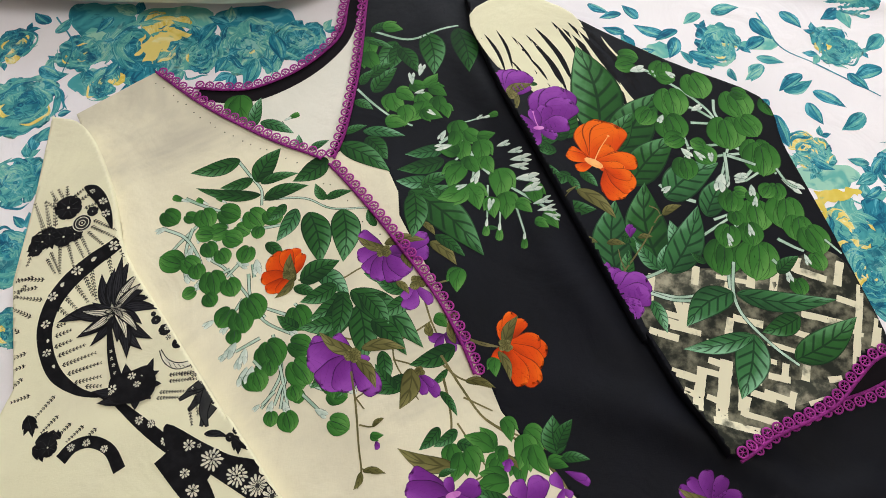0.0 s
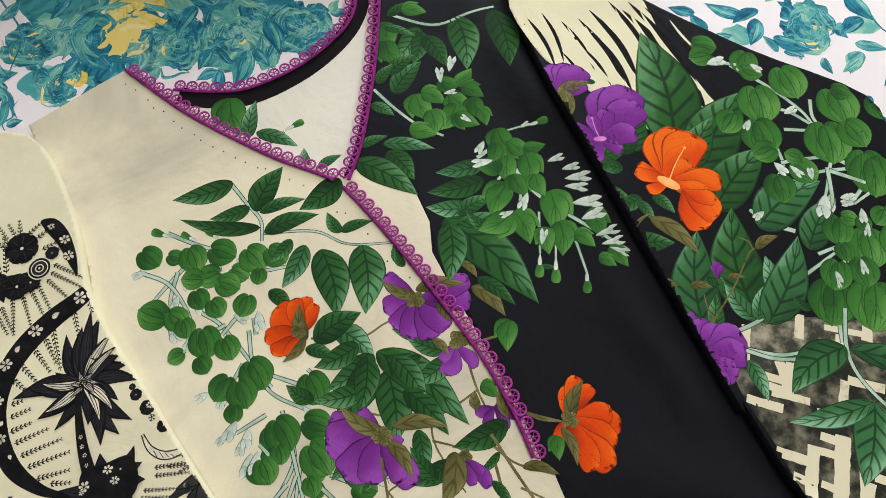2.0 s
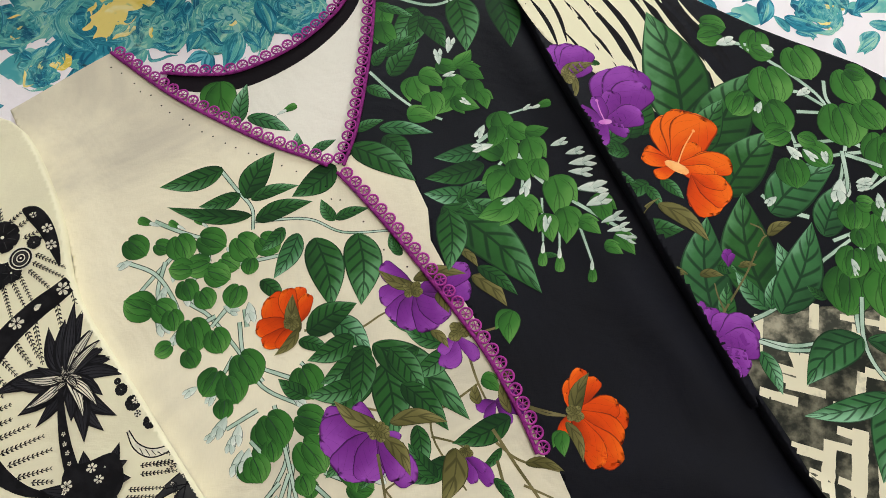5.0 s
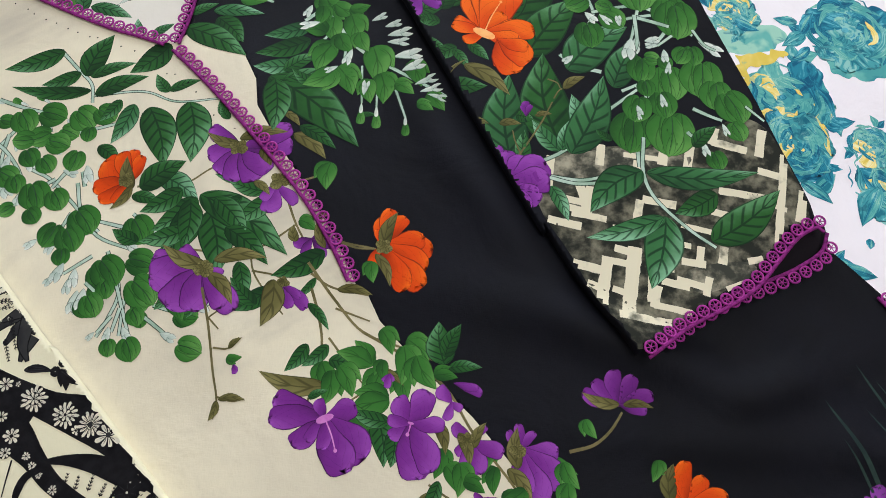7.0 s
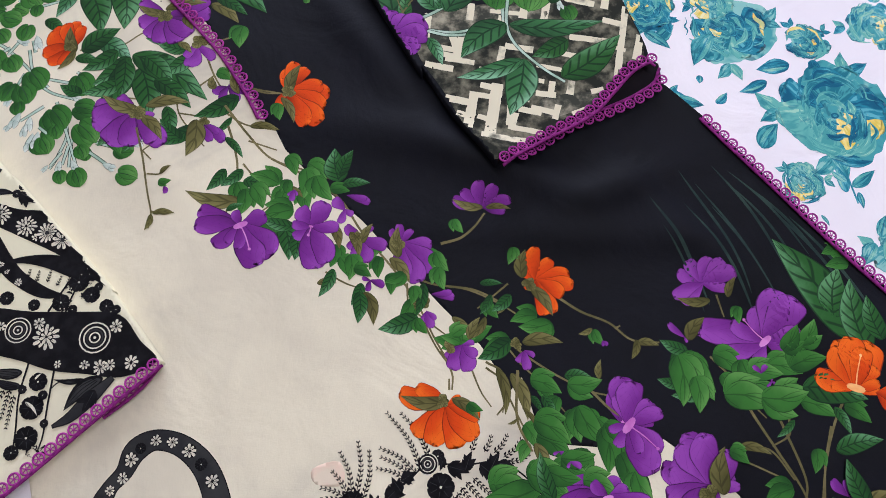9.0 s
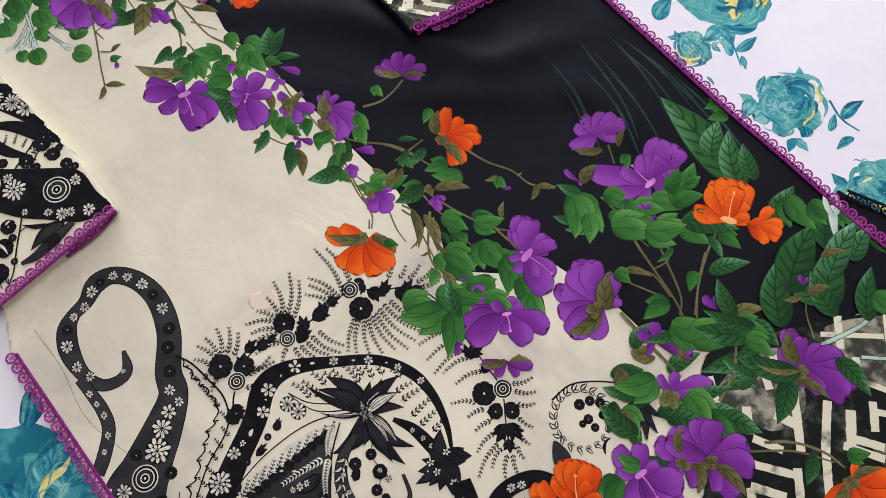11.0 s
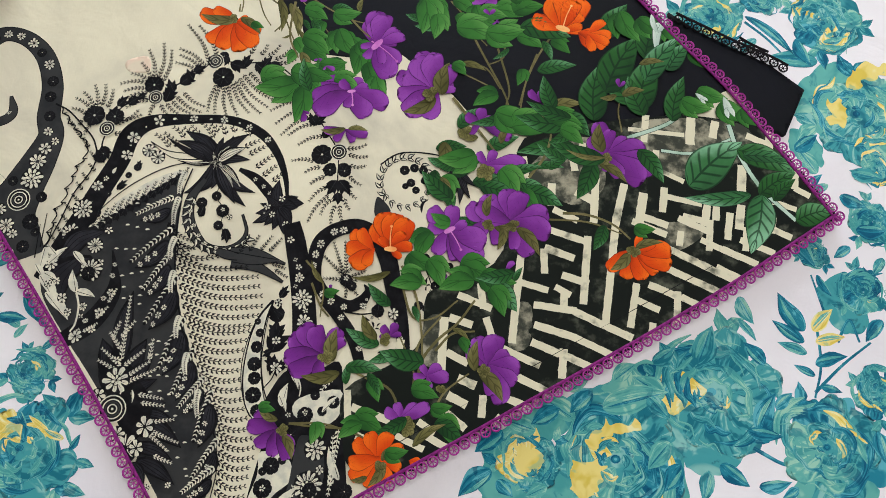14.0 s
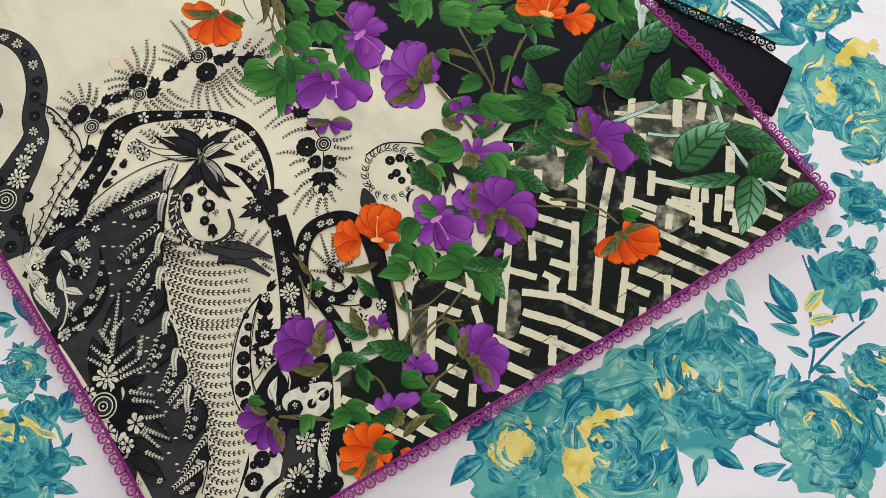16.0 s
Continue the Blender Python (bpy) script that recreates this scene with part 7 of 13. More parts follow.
body.bar(0.5544, -0.4859, 0.5499, -0.5085, 0.0055)
body.bar(0.6239, -0.5310, 0.6194, -0.5572, 0.0071)
body.bar(0.6001, -0.5589, 0.5975, -0.5740, 0.0057)
body.bar(0.6186, -0.5626, 0.6139, -0.5819, 0.0065)
body.bar(0.6431, -0.5612, 0.6602, -0.5683, 0.0044)
body.bar(0.6506, -0.5037, 0.6459, -0.5244, 0.0064)
body.bar(0.6648, -0.5375, 0.6613, -0.5521, 0.0054)
body.bar(0.6614, -0.5512, 0.6724, -0.5581, 0.0049)
body.bar(0.4934, -0.5087, 0.4941, -0.5297, 0.0058)
body.bar(0.5024, -0.5069, 0.5000, -0.5231, 0.0054)
body.bar(0.4555, -0.5158, 0.4561, -0.5357, 0.0058)
body.bar(0.5927, -0.6096, 0.6098, -0.6199, 0.0051)
body.bar(0.5989, -0.5961, 0.6240, -0.6095, 0.0051)
body.bar(0.6202, -0.5805, 0.6164, -0.5987, 0.0052)
body.bar(0.6344, -0.5799, 0.6528, -0.5902, 0.0052)
body.bar(0.6136, -0.5898, 0.6380, -0.6016, 0.0051)
body.bar(0.6411, -0.5736, 0.6382, -0.5859, 0.0052)
body.bar(0.6091, -0.5684, 0.6042, -0.5894, 0.0056)
body.bar(0.5587, -0.5156, 0.5556, -0.5331, 0.0054)
body.bar(0.5838, -0.5884, 0.6114, -0.6037, 0.0047)
body.bar(0.5388, -0.4971, 0.5823, -0.5041, 0.0037)
body.bar(0.5608, -0.5334, 0.5771, -0.5424, 0.0040)
body.bar(0.4163, -0.6141, 0.4172, -0.6331, 0.0054)
body.bar(0.3992, -0.6217, 0.4234, -0.6334, 0.0054)
body.bar(0.4189, -0.6394, 0.4227, -0.6561, 0.0053)
body.bar(0.3224, -0.7180, 0.3497, -0.7308, 0.0050)
body.bar(0.3196, -0.6985, 0.3464, -0.7096, 0.0055)
body.bar(0.3170, -0.6866, 0.3169, -0.7139, 0.0051)
body.bar(0.3663, -0.7107, 0.3779, -0.7190, 0.0047)
body.bar(0.3501, -0.7194, 0.3695, -0.7299, 0.0046)
body.bar(0.3565, -0.6525, 0.3518, -0.6685, 0.0057)
body.bar(0.6083, -0.4935, 0.6040, -0.5076, 0.0064)
body.bar(0.6311, -0.5063, 0.6456, -0.5140, 0.0056)

body.petal(INK, 0.4055, -0.5231, 0.3968, -0.5482, .24, 0.08)
body.petal(INK, 0.4055, -0.5231, 0.4039, -0.5530, .24, 0.04)
body.petal(INK, 0.4055, -0.5231, 0.4127, -0.5490, .24, -0.06)
body.petal(INK, 0.4055, -0.5231, 0.4185, -0.5393, .26, -0.1)
body.petal(INK, 0.4055, -0.5231, 0.3898, -0.5424, .24, 0.1)
body.petal(INK, 0.4055, -0.5231, 0.3913, -0.5297, .3, 0.1)

# flowers and leaves

inside.pale_stem(0.0006, (-0.0410, 0.0374), (-0.0498, 0.0283))
inside.heart(-0.0770, 0.0505, 0.0037, -0.0140)
inside.sage(-0.0655, 0.0327, -0.0626, 0.0626, .4)
inside.sage(-0.0602, 0.0371, -0.0306, 0.0260, .35)
inside.sage(-0.0237, 0.0089, -0.0267, 0.0251, .5)
inside.sage(-0.0163, 0.0097, -0.0006, 0.0194, .4)
inside.bud(-0.0411, 0.0383, -0.0281, 0.0457, .6)
body.pale_stem(0.0013, (-0.0725, -0.0034), (-0.0591, -0.0196), (-0.0493, -0.0315), (-0.0473, -0.0457))
body.pale_stem(0.0008, (-0.0463, -0.0404), (-0.0142, -0.0394), (0.0076, -0.0484), (0.0359, -0.0478))
body.stem(0.0015, (-0.0116, -0.1093), (0.0170, -0.1095), (0.0336, -0.1000), (0.0505, -0.0931))
body.stem(0.0016, (0.0825, -0.1139), (0.0977, -0.1089), (0.1062, -0.1073))
body.stem(0.0016, (0.0807, -0.1206), (0.0868, -0.1403), (0.0960, -0.1594))
body.stem(0.0014, (0.0707, -0.1206), (0.0623, -0.1402), (0.0607, -0.1654), (0.0700, -0.1835), (0.0792, -0.1959))
body.stem(0.0014, (0.0219, -0.1527), (0.0381, -0.1544), (0.0574, -0.1466), (0.0705, -0.1403))
body.stem(0.0016, (0.1029, -0.1468), (0.1156, -0.1532), (0.1346, -0.1580))
body.stem(0.0013, (0.0607, -0.1684), (0.0733, -0.1715), (0.0796, -0.1752))
body.stem(0.0018, (0.0382, -0.1622), (0.0574, -0.1561), (0.0704, -0.1514), (0.0868, -0.1403))
body.stem(0.0015, (0.0448, -0.1714), (0.0512, -0.1834), (0.0358, -0.1957))
body.stem(0.0016, (0.1139, -0.1532), (0.1234, -0.1570), (0.1346, -0.1580))
body.stem(0.0016, (0.0956, -0.1717), (0.1078, -0.1808), (0.1294, -0.1868))
body.pale_stem(0.0015, (0.0282, 0.1337), (0.0609, 0.1244), (0.0855, 0.1333), (0.1062, 0.1402))
body.pale_stem(0.0014, (0.0200, 0.0682), (0.0339, 0.0537), (0.0513, 0.0394), (0.0684, 0.0314))
body.pale_stem(0.0018, (0.0907, 0.0142), (0.1059, 0.0218), (0.1198, -0.0025), (0.1318, -0.0168), (0.1473, -0.0288), (0.1743, -0.0471), (0.1843, -0.0539))
body.pale_stem(0.0013, (0.1109, 0.0058), (0.1012, -0.0065), (0.0935, -0.0185))
body.pale_stem(0.0013, (0.1198, -0.0025), (0.1168, -0.0266))
body.pale_stem(0.0010, (0.1294, -0.0267), (0.1284, -0.0555))
body.pale_stem(0.0010, (0.1394, -0.0384), (0.1379, -0.0611))
body.pale_stem(0.0011, (0.1499, -0.0423), (0.1566, -0.0686))
body.pale_stem(0.0010, (0.0987, 0.0312), (0.1217, 0.0376))
body.pale_stem(0.0012, (0.1374, -0.0148), (0.1515, -0.0209), (0.1622, -0.0229))
body.pale_stem(0.0015, (-0.1083, -0.0394), (-0.0911, -0.0465), (-0.0704, -0.0529))
body.pale_stem(0.0014, (-0.0899, -0.0562), (-0.1076, -0.0805), (-0.1132, -0.0896))
body.pale_stem(0.0014, (-0.0982, -0.0656), (-0.1001, -0.0842), (-0.0959, -0.0968))
body.pale_stem(0.0013, (-0.0805, -0.0528), (-0.0758, -0.0677), (-0.0832, -0.0880), (-0.0677, -0.0996), (-0.0489, -0.1201), (-0.0332, -0.1405), (-0.0107, -0.1512))
body.pale_stem(0.0013, (-0.0499, -0.1034), (-0.0451, -0.1236), (-0.0327, -0.1379))
body.pale_stem(0.0014, (-0.0643, -0.0997), (-0.0804, -0.1093), (-0.0877, -0.1162))
body.pale_stem(0.0013, (-0.0512, -0.1235), (-0.0576, -0.1376))
body.pale_stem(0.0013, (-0.0345, -0.1535), (-0.0506, -0.1635))
body.pale_stem(0.0012, (-0.0255, -0.1510), (-0.0165, -0.1755), (-0.0223, -0.1935), (-0.0279, -0.2028))
body.pale_stem(0.0012, (-0.0129, -0.1816), (-0.0147, -0.2029))
body.pale_stem(0.0012, (0.0048, -0.1664), (0.0247, -0.1854), (0.0349, -0.1915))
body.pale_stem(0.0014, (-0.1223, -0.0656), (-0.1035, -0.0732), (-0.0909, -0.0879), (-0.0837, -0.1023))
body.pale_stem(0.0015, (-0.0914, -0.0581), (-0.0929, -0.0732))
body.pale_stem(0.0015, (-0.0684, -0.0697), (-0.0437, -0.0657), (-0.0295, -0.0631))
body.pale_stem(0.0014, (-0.0584, -0.0955), (-0.0659, -0.1060))
body.pale_stem(0.0014, (-0.0451, -0.1063), (-0.0479, -0.0957))
body.pale_stem(0.0015, (-0.0849, -0.0524), (-0.0825, -0.0657))
body.pale_stem(0.0015, (-0.0759, -0.0525), (-0.0717, -0.0659))
body.pale_stem(0.0014, (-0.0134, -0.1375), (-0.0341, -0.1306))
body.pale_stem(0.0014, (0.0134, -0.1411), (0.0035, -0.1410), (-0.0124, -0.1276))
body.bell(-0.1182, -0.0648, -0.1259, -0.0694, .75)
body.bell(-0.0961, -0.0806, -0.0976, -0.0897, .75)
body.bell(-0.0921, -0.0788, -0.0914, -0.0713, .75)
body.bell(-0.0843, -0.0788, -0.0791, -0.0923, .75)
body.bell(-0.0985, -0.0958, -0.0920, -0.1099, .75)
body.bell(-0.0833, -0.1058, -0.0871, -0.1155, .75)
body.bell(-0.0604, -0.0937, -0.0512, -0.0977, .75)
body.bell(-0.0455, -0.0914, -0.0430, -0.1036, .75)
body.bell(-0.0693, -0.1401, -0.0766, -0.1453, .75)
body.bell(-0.0584, -0.1416, -0.0627, -0.1500, .75)
body.bell(-0.0554, -0.1641, -0.0613, -0.1696, .75)
body.bell(-0.0464, -0.1660, -0.0481, -0.1759, .75)
body.bell(-0.0411, -0.1741, -0.0437, -0.1880, .75)
body.bell(-0.0162, -0.1440, -0.0091, -0.1512, .75)
body.bell(0.0002, -0.1410, 0.0075, -0.1417, .75)
body.bell(0.0214, -0.1803, 0.0374, -0.1894, .75)
body.bell(-0.0585, -0.0623, -0.0613, -0.0566, .75)
body.bell(-0.0689, -0.0808, -0.0629, -0.0809, .75)
body.bell(-0.0469, -0.0626, -0.0436, -0.0665, .75)
body.bud(-0.1043, -0.0426, -0.1188, -0.0378, .6)
body.bud(-0.0887, -0.0450, -0.0996, -0.0395, .6)
body.bud(-0.0742, -0.0444, -0.0838, -0.0373, .6)
body.lobed(-0.1224, -0.0522, -0.1106, -0.0614)
body.lobed(-0.1055, -0.0545, -0.0961, -0.0580)
body.lobed(-0.0928, -0.0500, -0.0858, -0.0650)
body.lobed(-0.0787, -0.0501, -0.0631, -0.0561)
body.lobed(-0.0721, -0.0663, -0.0853, -0.0714)
body.lobed(-0.0644, -0.0641, -0.0536, -0.0704)
body.lobed(-0.0560, -0.0513, -0.0442, -0.0646)
body.lobed(-0.0422, -0.0512, -0.0308, -0.0608)
body.lobed(-0.0466, -0.0649, -0.0475, -0.0746)
body.lobed(-0.0826, -0.0703, -0.0954, -0.0702)
body.lobed(-0.0717, -0.0719, -0.0583, -0.0773)
body.lobed(-0.0851, -0.0784, -0.0798, -0.0898)
body.lobed(-0.0745, -0.0844, -0.0676, -0.0946)
body.lobed(-0.0525, -0.0819, -0.0561, -0.0948)
body.lobed(-0.1023, -0.0957, -0.1187, -0.0900)
body.lobed(-0.0997, -0.0922, -0.0884, -0.1008)
body.lobed(-0.0904, -0.0965, -0.0871, -0.1079)
body.lobed(-0.0781, -0.1027, -0.0727, -0.1202)
body.lobed(-0.0643, -0.1085, -0.0579, -0.1211)
body.lobed(-0.0782, -0.1201, -0.0719, -0.1291)
body.lobed(-0.0883, -0.1166, -0.0965, -0.1216)
body.lobed(-0.0472, -0.1229, -0.0367, -0.1385)
body.lobed(-0.0115, -0.1313, -0.0041, -0.1477)
body.lobed(-0.0593, -0.1319, -0.0656, -0.1454)
body.lobed(-0.0529, -0.1347, -0.0458, -0.1495)
body.lobed(-0.0533, -0.1482, -0.0538, -0.1584)
body.lobed(-0.0117, -0.1569, 0.0033, -0.1621)
body.lobed(-0.0316, -0.1608, -0.0220, -0.1752)
body.lobed(-0.0303, -0.1717, -0.0295, -0.1818)
body.lobed(-0.0027, -0.1698, 0.0010, -0.1850)
body.lobed(-0.0040, -0.1811, -0.0035, -0.1909)
body.lobed(0.0085, -0.1766, 0.0164, -0.1830)
body.lobed(-0.0381, -0.1796, -0.0339, -0.1910)
body.lobed(-0.0041, -0.1906, -0.0021, -0.1992)
body.lobed(0.0174, -0.1928, 0.0278, -0.1964)
body.lobed(0.0052, -0.1423, 0.0172, -0.1469)
body.pale_stem(0.0013, (-0.0208, -0.1639), (-0.0134, -0.1883), (-0.0093, -0.2024))
body.pale_stem(0.0014, (-0.0252, -0.1808), (-0.0369, -0.1698))
body.pale_stem(0.0013, (-0.0149, -0.1866), (-0.0191, -0.2005))
body.pale_stem(0.0013, (-0.0056, -0.1888), (0.0080, -0.2002), (0.0147, -0.2065))
body.pale_stem(0.0013, (-0.0198, -0.1912), (-0.0276, -0.2006))
body.pale_stem(0.0013, (0.0040, -0.1861), (0.0139, -0.1900))
body.bell(-0.0512, -0.1565, -0.0565, -0.1677, .75)
body.bell(-0.0440, -0.1605, -0.0447, -0.1720, .75)
body.bell(-0.0373, -0.1732, -0.0393, -0.1859, .75)
body.bell(-0.0289, -0.1998, -0.0331, -0.2041, .75)
body.bell(-0.0207, -0.1971, -0.0223, -0.2055, .75)
body.bell(-0.0131, -0.1976, -0.0090, -0.2063, .75)
body.bell(0.0088, -0.2029, 0.0174, -0.2073, .75)
body.bell(0.0138, -0.1867, 0.0199, -0.1924, .75)
body.lobed(-0.0286, -0.1570, -0.0183, -0.1728)
body.lobed(-0.0259, -0.1705, -0.0233, -0.1806)
body.lobed(-0.0347, -0.1785, -0.0290, -0.1909)
body.lobed(-0.0082, -0.1710, 0.0040, -0.1858)
body.lobed(-0.0076, -0.1881, -0.0037, -0.1976)
body.lobed(-0.0207, -0.2052, -0.0201, -0.2146)
body.lobed(-0.0104, -0.2056, -0.0064, -0.2181)
body.lobed(0.0201, -0.2104, 0.0329, -0.2158)
body.lobed(0.0189, -0.1920, 0.0304, -0.1950)
body.leaf(-0.0697, -0.0046, -0.1085, -0.0165, .38)
body.leaf(-0.0542, -0.0248, -0.0383, 0.0075, .52)
body.leaf(-0.0505, -0.0256, -0.0212, -0.0163, .3)
body.leaf(0.0008, -0.0026, -0.0253, -0.0242, .55)
body.leaf(-0.0570, -0.0224, -0.0825, -0.0301, .42)
body.leaf(-0.0492, -0.0365, -0.1020, -0.0300, .2)
body.leaf(-0.0464, -0.0396, -0.0121, -0.0274, .36)
body.leaf(0.0022, -0.0407, -0.0071, -0.0259, .5)
body.leaf(0.0022, -0.0395, 0.0230, -0.0323, .36)
body.sage(-0.0190, -0.0490, -0.0319, -0.0777, .45)
body.leaf(-0.0092, -0.0520, 0.0036, -0.0970, .5)
body.leaf(0.0165, -0.0492, 0.0205, -0.0950, .52)
body.leaf(-0.0281, -0.0451, -0.0410, -0.0601, .5)
body.leaf(-0.0395, -0.0784, -0.0246, -0.0927, .5)
body.sage(0.0033, -0.1032, 0.0268, -0.1203, .55)
body.leaf(-0.0098, -0.1107, 0.0181, -0.0936, .55)
body.leaf(-0.0145, -0.1151, 0.0042, -0.1219, .45)
body.leaf(0.0268, -0.1203, -0.0008, -0.1399, .5)
body.leaf(0.0259, -0.1237, 0.0061, -0.1589, .5)
body.leaf(0.0343, -0.1287, 0.0400, -0.1714, .52)
body.leaf(0.0280, -0.1177, 0.0818, -0.1599, .33)
body.leaf(0.0527, -0.1622, 0.0550, -0.1894, .42)
body.leaf(0.0181, -0.1367, 0.0057, -0.1526, .5)
body.leaf(0.0573, -0.1070, 0.0364, -0.1041, .45)
body.leaf(0.0690, -0.1179, 0.0446, -0.1083, .42)
body.leaf(0.0707, -0.1222, 0.0492, -0.1369, .5)
body.leaf(0.0540, -0.1205, 0.0375, -0.1270, .4)
body.heart(0.0169, -0.1877, 0.0043, -0.0066)
body.hole(-0.1535, 0.0731)
body.hole(-0.1457, 0.0684)
body.hole(-0.1359, 0.0602)
body.hole(-0.1311, 0.0538)
body.hole(-0.1237, 0.0511)
body.hole(-0.1157, 0.0431)
body.hole(-0.1096, 0.0378)
body.hole(-0.1002, 0.0325)
body.hole(-0.0955, 0.0282)
body.hole(-0.0866, 0.0230)
body.hole(-0.0791, 0.0195)
body.hole(-0.0706, 0.0144)
body.hole(-0.0636, 0.0110)
body.hole(-0.0550, 0.0068)
body.hole(-0.0497, 0.0059)
body.hole(-0.0331, -0.0024)
body.hole(-0.0236, -0.0066)
body.hole(-0.0047, -0.0172)
body.hole(-0.0006, -0.0259)
body.hole(0.0048, -0.0267)
body.hole(0.0141, -0.0338)
body.hole(0.0198, -0.0416)
body.hole(0.0327, -0.0605)
body.hole(0.0468, -0.0716)
body.flower("orange", -0.0168, -0.1066, [(-0.0344, -0.0891, .85), (-0.0402, -0.1081, .6), (-0.0354, -0.1173, .55), (-0.0259, -0.1200, .6), (-0.0157, -0.0828, .5), (-0.0106, -0.0874, .5), (-0.0235, -0.0838, .55)])
body.olive(-0.0148, -0.1107, -0.0198, -0.0874, .4)
body.olive(-0.0150, -0.1086, -0.0279, -0.1234, .35)
body.knot(-0.0187, -0.1038, 0.0054)
body.flower("purple", 0.0522, -0.0860, [(0.0312, -0.0697, .5), (0.0307, -0.0912, .75), (0.0371, -0.1034, .7), (0.0473, -0.1103, .7), (0.0607, -0.1111, .75), (0.0708, -0.1036, .7), (0.0847, -0.0862, .6), (0.0833, -0.0718, .5)])
body.olive(0.0521, -0.0843, 0.0295, -0.0733, .32)
body.olive(0.0504, -0.0796, 0.0815, -0.0762, .3)
body.olive(0.0642, -0.0879, 0.0709, -0.1002, .6)
body.knot(0.0497, -0.0860, 0.0062)
body.olive(0.0849, -0.0773, 0.1049, -0.0962, .4)
body.leaf(0.0885, -0.0719, 0.1114, -0.0892, .35)
body.olive(0.0783, -0.0608, 0.0885, -0.0719, .4)
body.flower("purple", 0.0748, -0.1139, [(0.0689, -0.1321, .75), (0.0657, -0.1239, .6), (0.0871, -0.1273, .5)])
body.knot(0.0768, -0.1112, 0.0067)
body.olive(0.0607, -0.1104, 0.0707, -0.1206, .4)
body.heart(0.1062, -0.1073, -0.0019, -0.0086)
body.olive(0.1000, -0.1372, 0.1067, -0.1346, .5)
body.flower("purple", 0.0963, -0.1500, [(0.0849, -0.1531, .7), (0.0911, -0.1609, .6), (0.1039, -0.1625, .5), (0.1122, -0.1548, .5), (0.1078, -0.1453, .5)])
body.olive(0.0865, -0.1515, 0.0852, -0.1403, .6)
body.heart(0.0934, -0.1404, 0.0049, -0.0029)
body.leaf(0.1040, -0.1585, 0.0717, -0.1721, .42)
body.leaf(0.0717, -0.1800, 0.0476, -0.1917, .45)
body.olive(0.0716, -0.1821, 0.0684, -0.1982, .4)
body.olive(0.1041, -0.1563, 0.1000, -0.1372, .3)
body.leaf(0.0986, -0.1747, 0.0857, -0.1866, .3)
body.flower("purple", 0.0780, -0.1776, [(0.0933, -0.1931, .45), (0.0840, -0.1924, .5), (0.0894, -0.1866, .4)])
body.knot(0.0796, -0.1761, 0.0044)
body.leaf(0.0172, -0.1136, -0.0088, -0.1268, .5)
body.leaf(0.0215, -0.1400, -0.0076, -0.1462, .45)
body.leaf(0.0374, -0.1204, 0.0574, -0.1466, .45)
body.leaf(0.0224, -0.1203, 0.0187, -0.1527, .5)
body.leaf(0.0443, -0.1401, 0.0702, -0.1654, .4)
body.leaf(0.0194, -0.1713, 0.0045, -0.1891, .5)
body.leaf(-0.0076, -0.1462, -0.0246, -0.1365, .5)
body.leaf(0.0353, -0.1713, 0.0234, -0.1950, .45)
body.leaf(0.0638, -0.1894, 0.0480, -0.1714, .4)
body.flower("purple", 0.0319, -0.1652, [(0.0012, -0.1573, .6), (0.0002, -0.1696, .85), (0.0113, -0.1877, .85), (0.0264, -0.1916, .75), (0.0186, -0.1511, .6), (0.0513, -0.1923, .55), (0.0435, -0.1908, .5), (0.0447, -0.1683, .4)])
body.olive(0.0335, -0.1637, 0.0072, -0.1489, .32)
body.olive(0.0352, -0.1683, 0.0497, -0.1887, .36)
body.olive(0.0382, -0.1606, 0.0696, -0.1608, .3)
body.knot(0.0319, -0.1652, 0.0064)
body.flower("orange", 0.1379, -0.1565, [(0.1387, -0.1374, .5), (0.1447, -0.1316, .5), (0.1541, -0.1375, .5), (0.1355, -0.1454, .5), (0.1698, -0.1598, .55), (0.1648, -0.1519, .6), (0.1653, -0.1720, .6), (0.1626, -0.1834, .55), (0.1514, -0.1854, .5), (0.1304, -0.1718, .5)])
body.olive(0.1394, -0.1581, 0.1494, -0.1342, .36)
body.olive(0.1344, -0.1611, 0.1423, -0.1824, .3)
body.knot(0.1398, -0.1571, 0.0055)
body.heart(0.1320, -0.1719, -0.0004, -0.0060)
body.olive(0.1109, -0.1823, 0.1319, -0.1868, .3)
body.leaf(0.0508, 0.1220, 0.0339, 0.0924, .55)
body.leaf(0.0528, 0.1185, 0.0470, 0.0895, .5)
body.leaf(0.0549, 0.1145, 0.0708, 0.0874, .5)
body.leaf(0.0781, 0.1318, 0.0854, 0.0845, .5)
body.leaf(0.1053, 0.1367, 0.1154, 0.0843, .45)
body.leaf(0.0337, 0.0650, 0.0530, 0.0923, .5)
body.heart(0.0286, 0.1147, 0.0003, -0.0117)
body.heart(0.0310, 0.1001, 0.0049, -0.0100)
body.leaf(0.0282, 0.1321, 0.0465, 0.1447, .4)
body.leaf(0.0244, 0.1221, 0.0488, 0.1146, .3)
body.heart(0.0466, 0.1371, 0.0082, -0.0001)
body.leaf(0.0294, 0.0811, 0.0489, 0.0976, .45)
body.leaf(0.0184, 0.0560, 0.0348, 0.0470, .5)
body.leaf(0.0226, 0.0728, 0.0324, 0.0896, .5)
body.heart(0.0539, 0.0544, 0.0050, -0.0100)
body.heart(0.0609, 0.0625, 0.0080, -0.0035)
body.heart(0.0726, 0.0739, 0.0077, -0.0017)
body.heart(0.0825, 0.0785, 0.0055, 0.0053)
body.heart(0.0881, 0.0669, 0.0073, -0.0032)
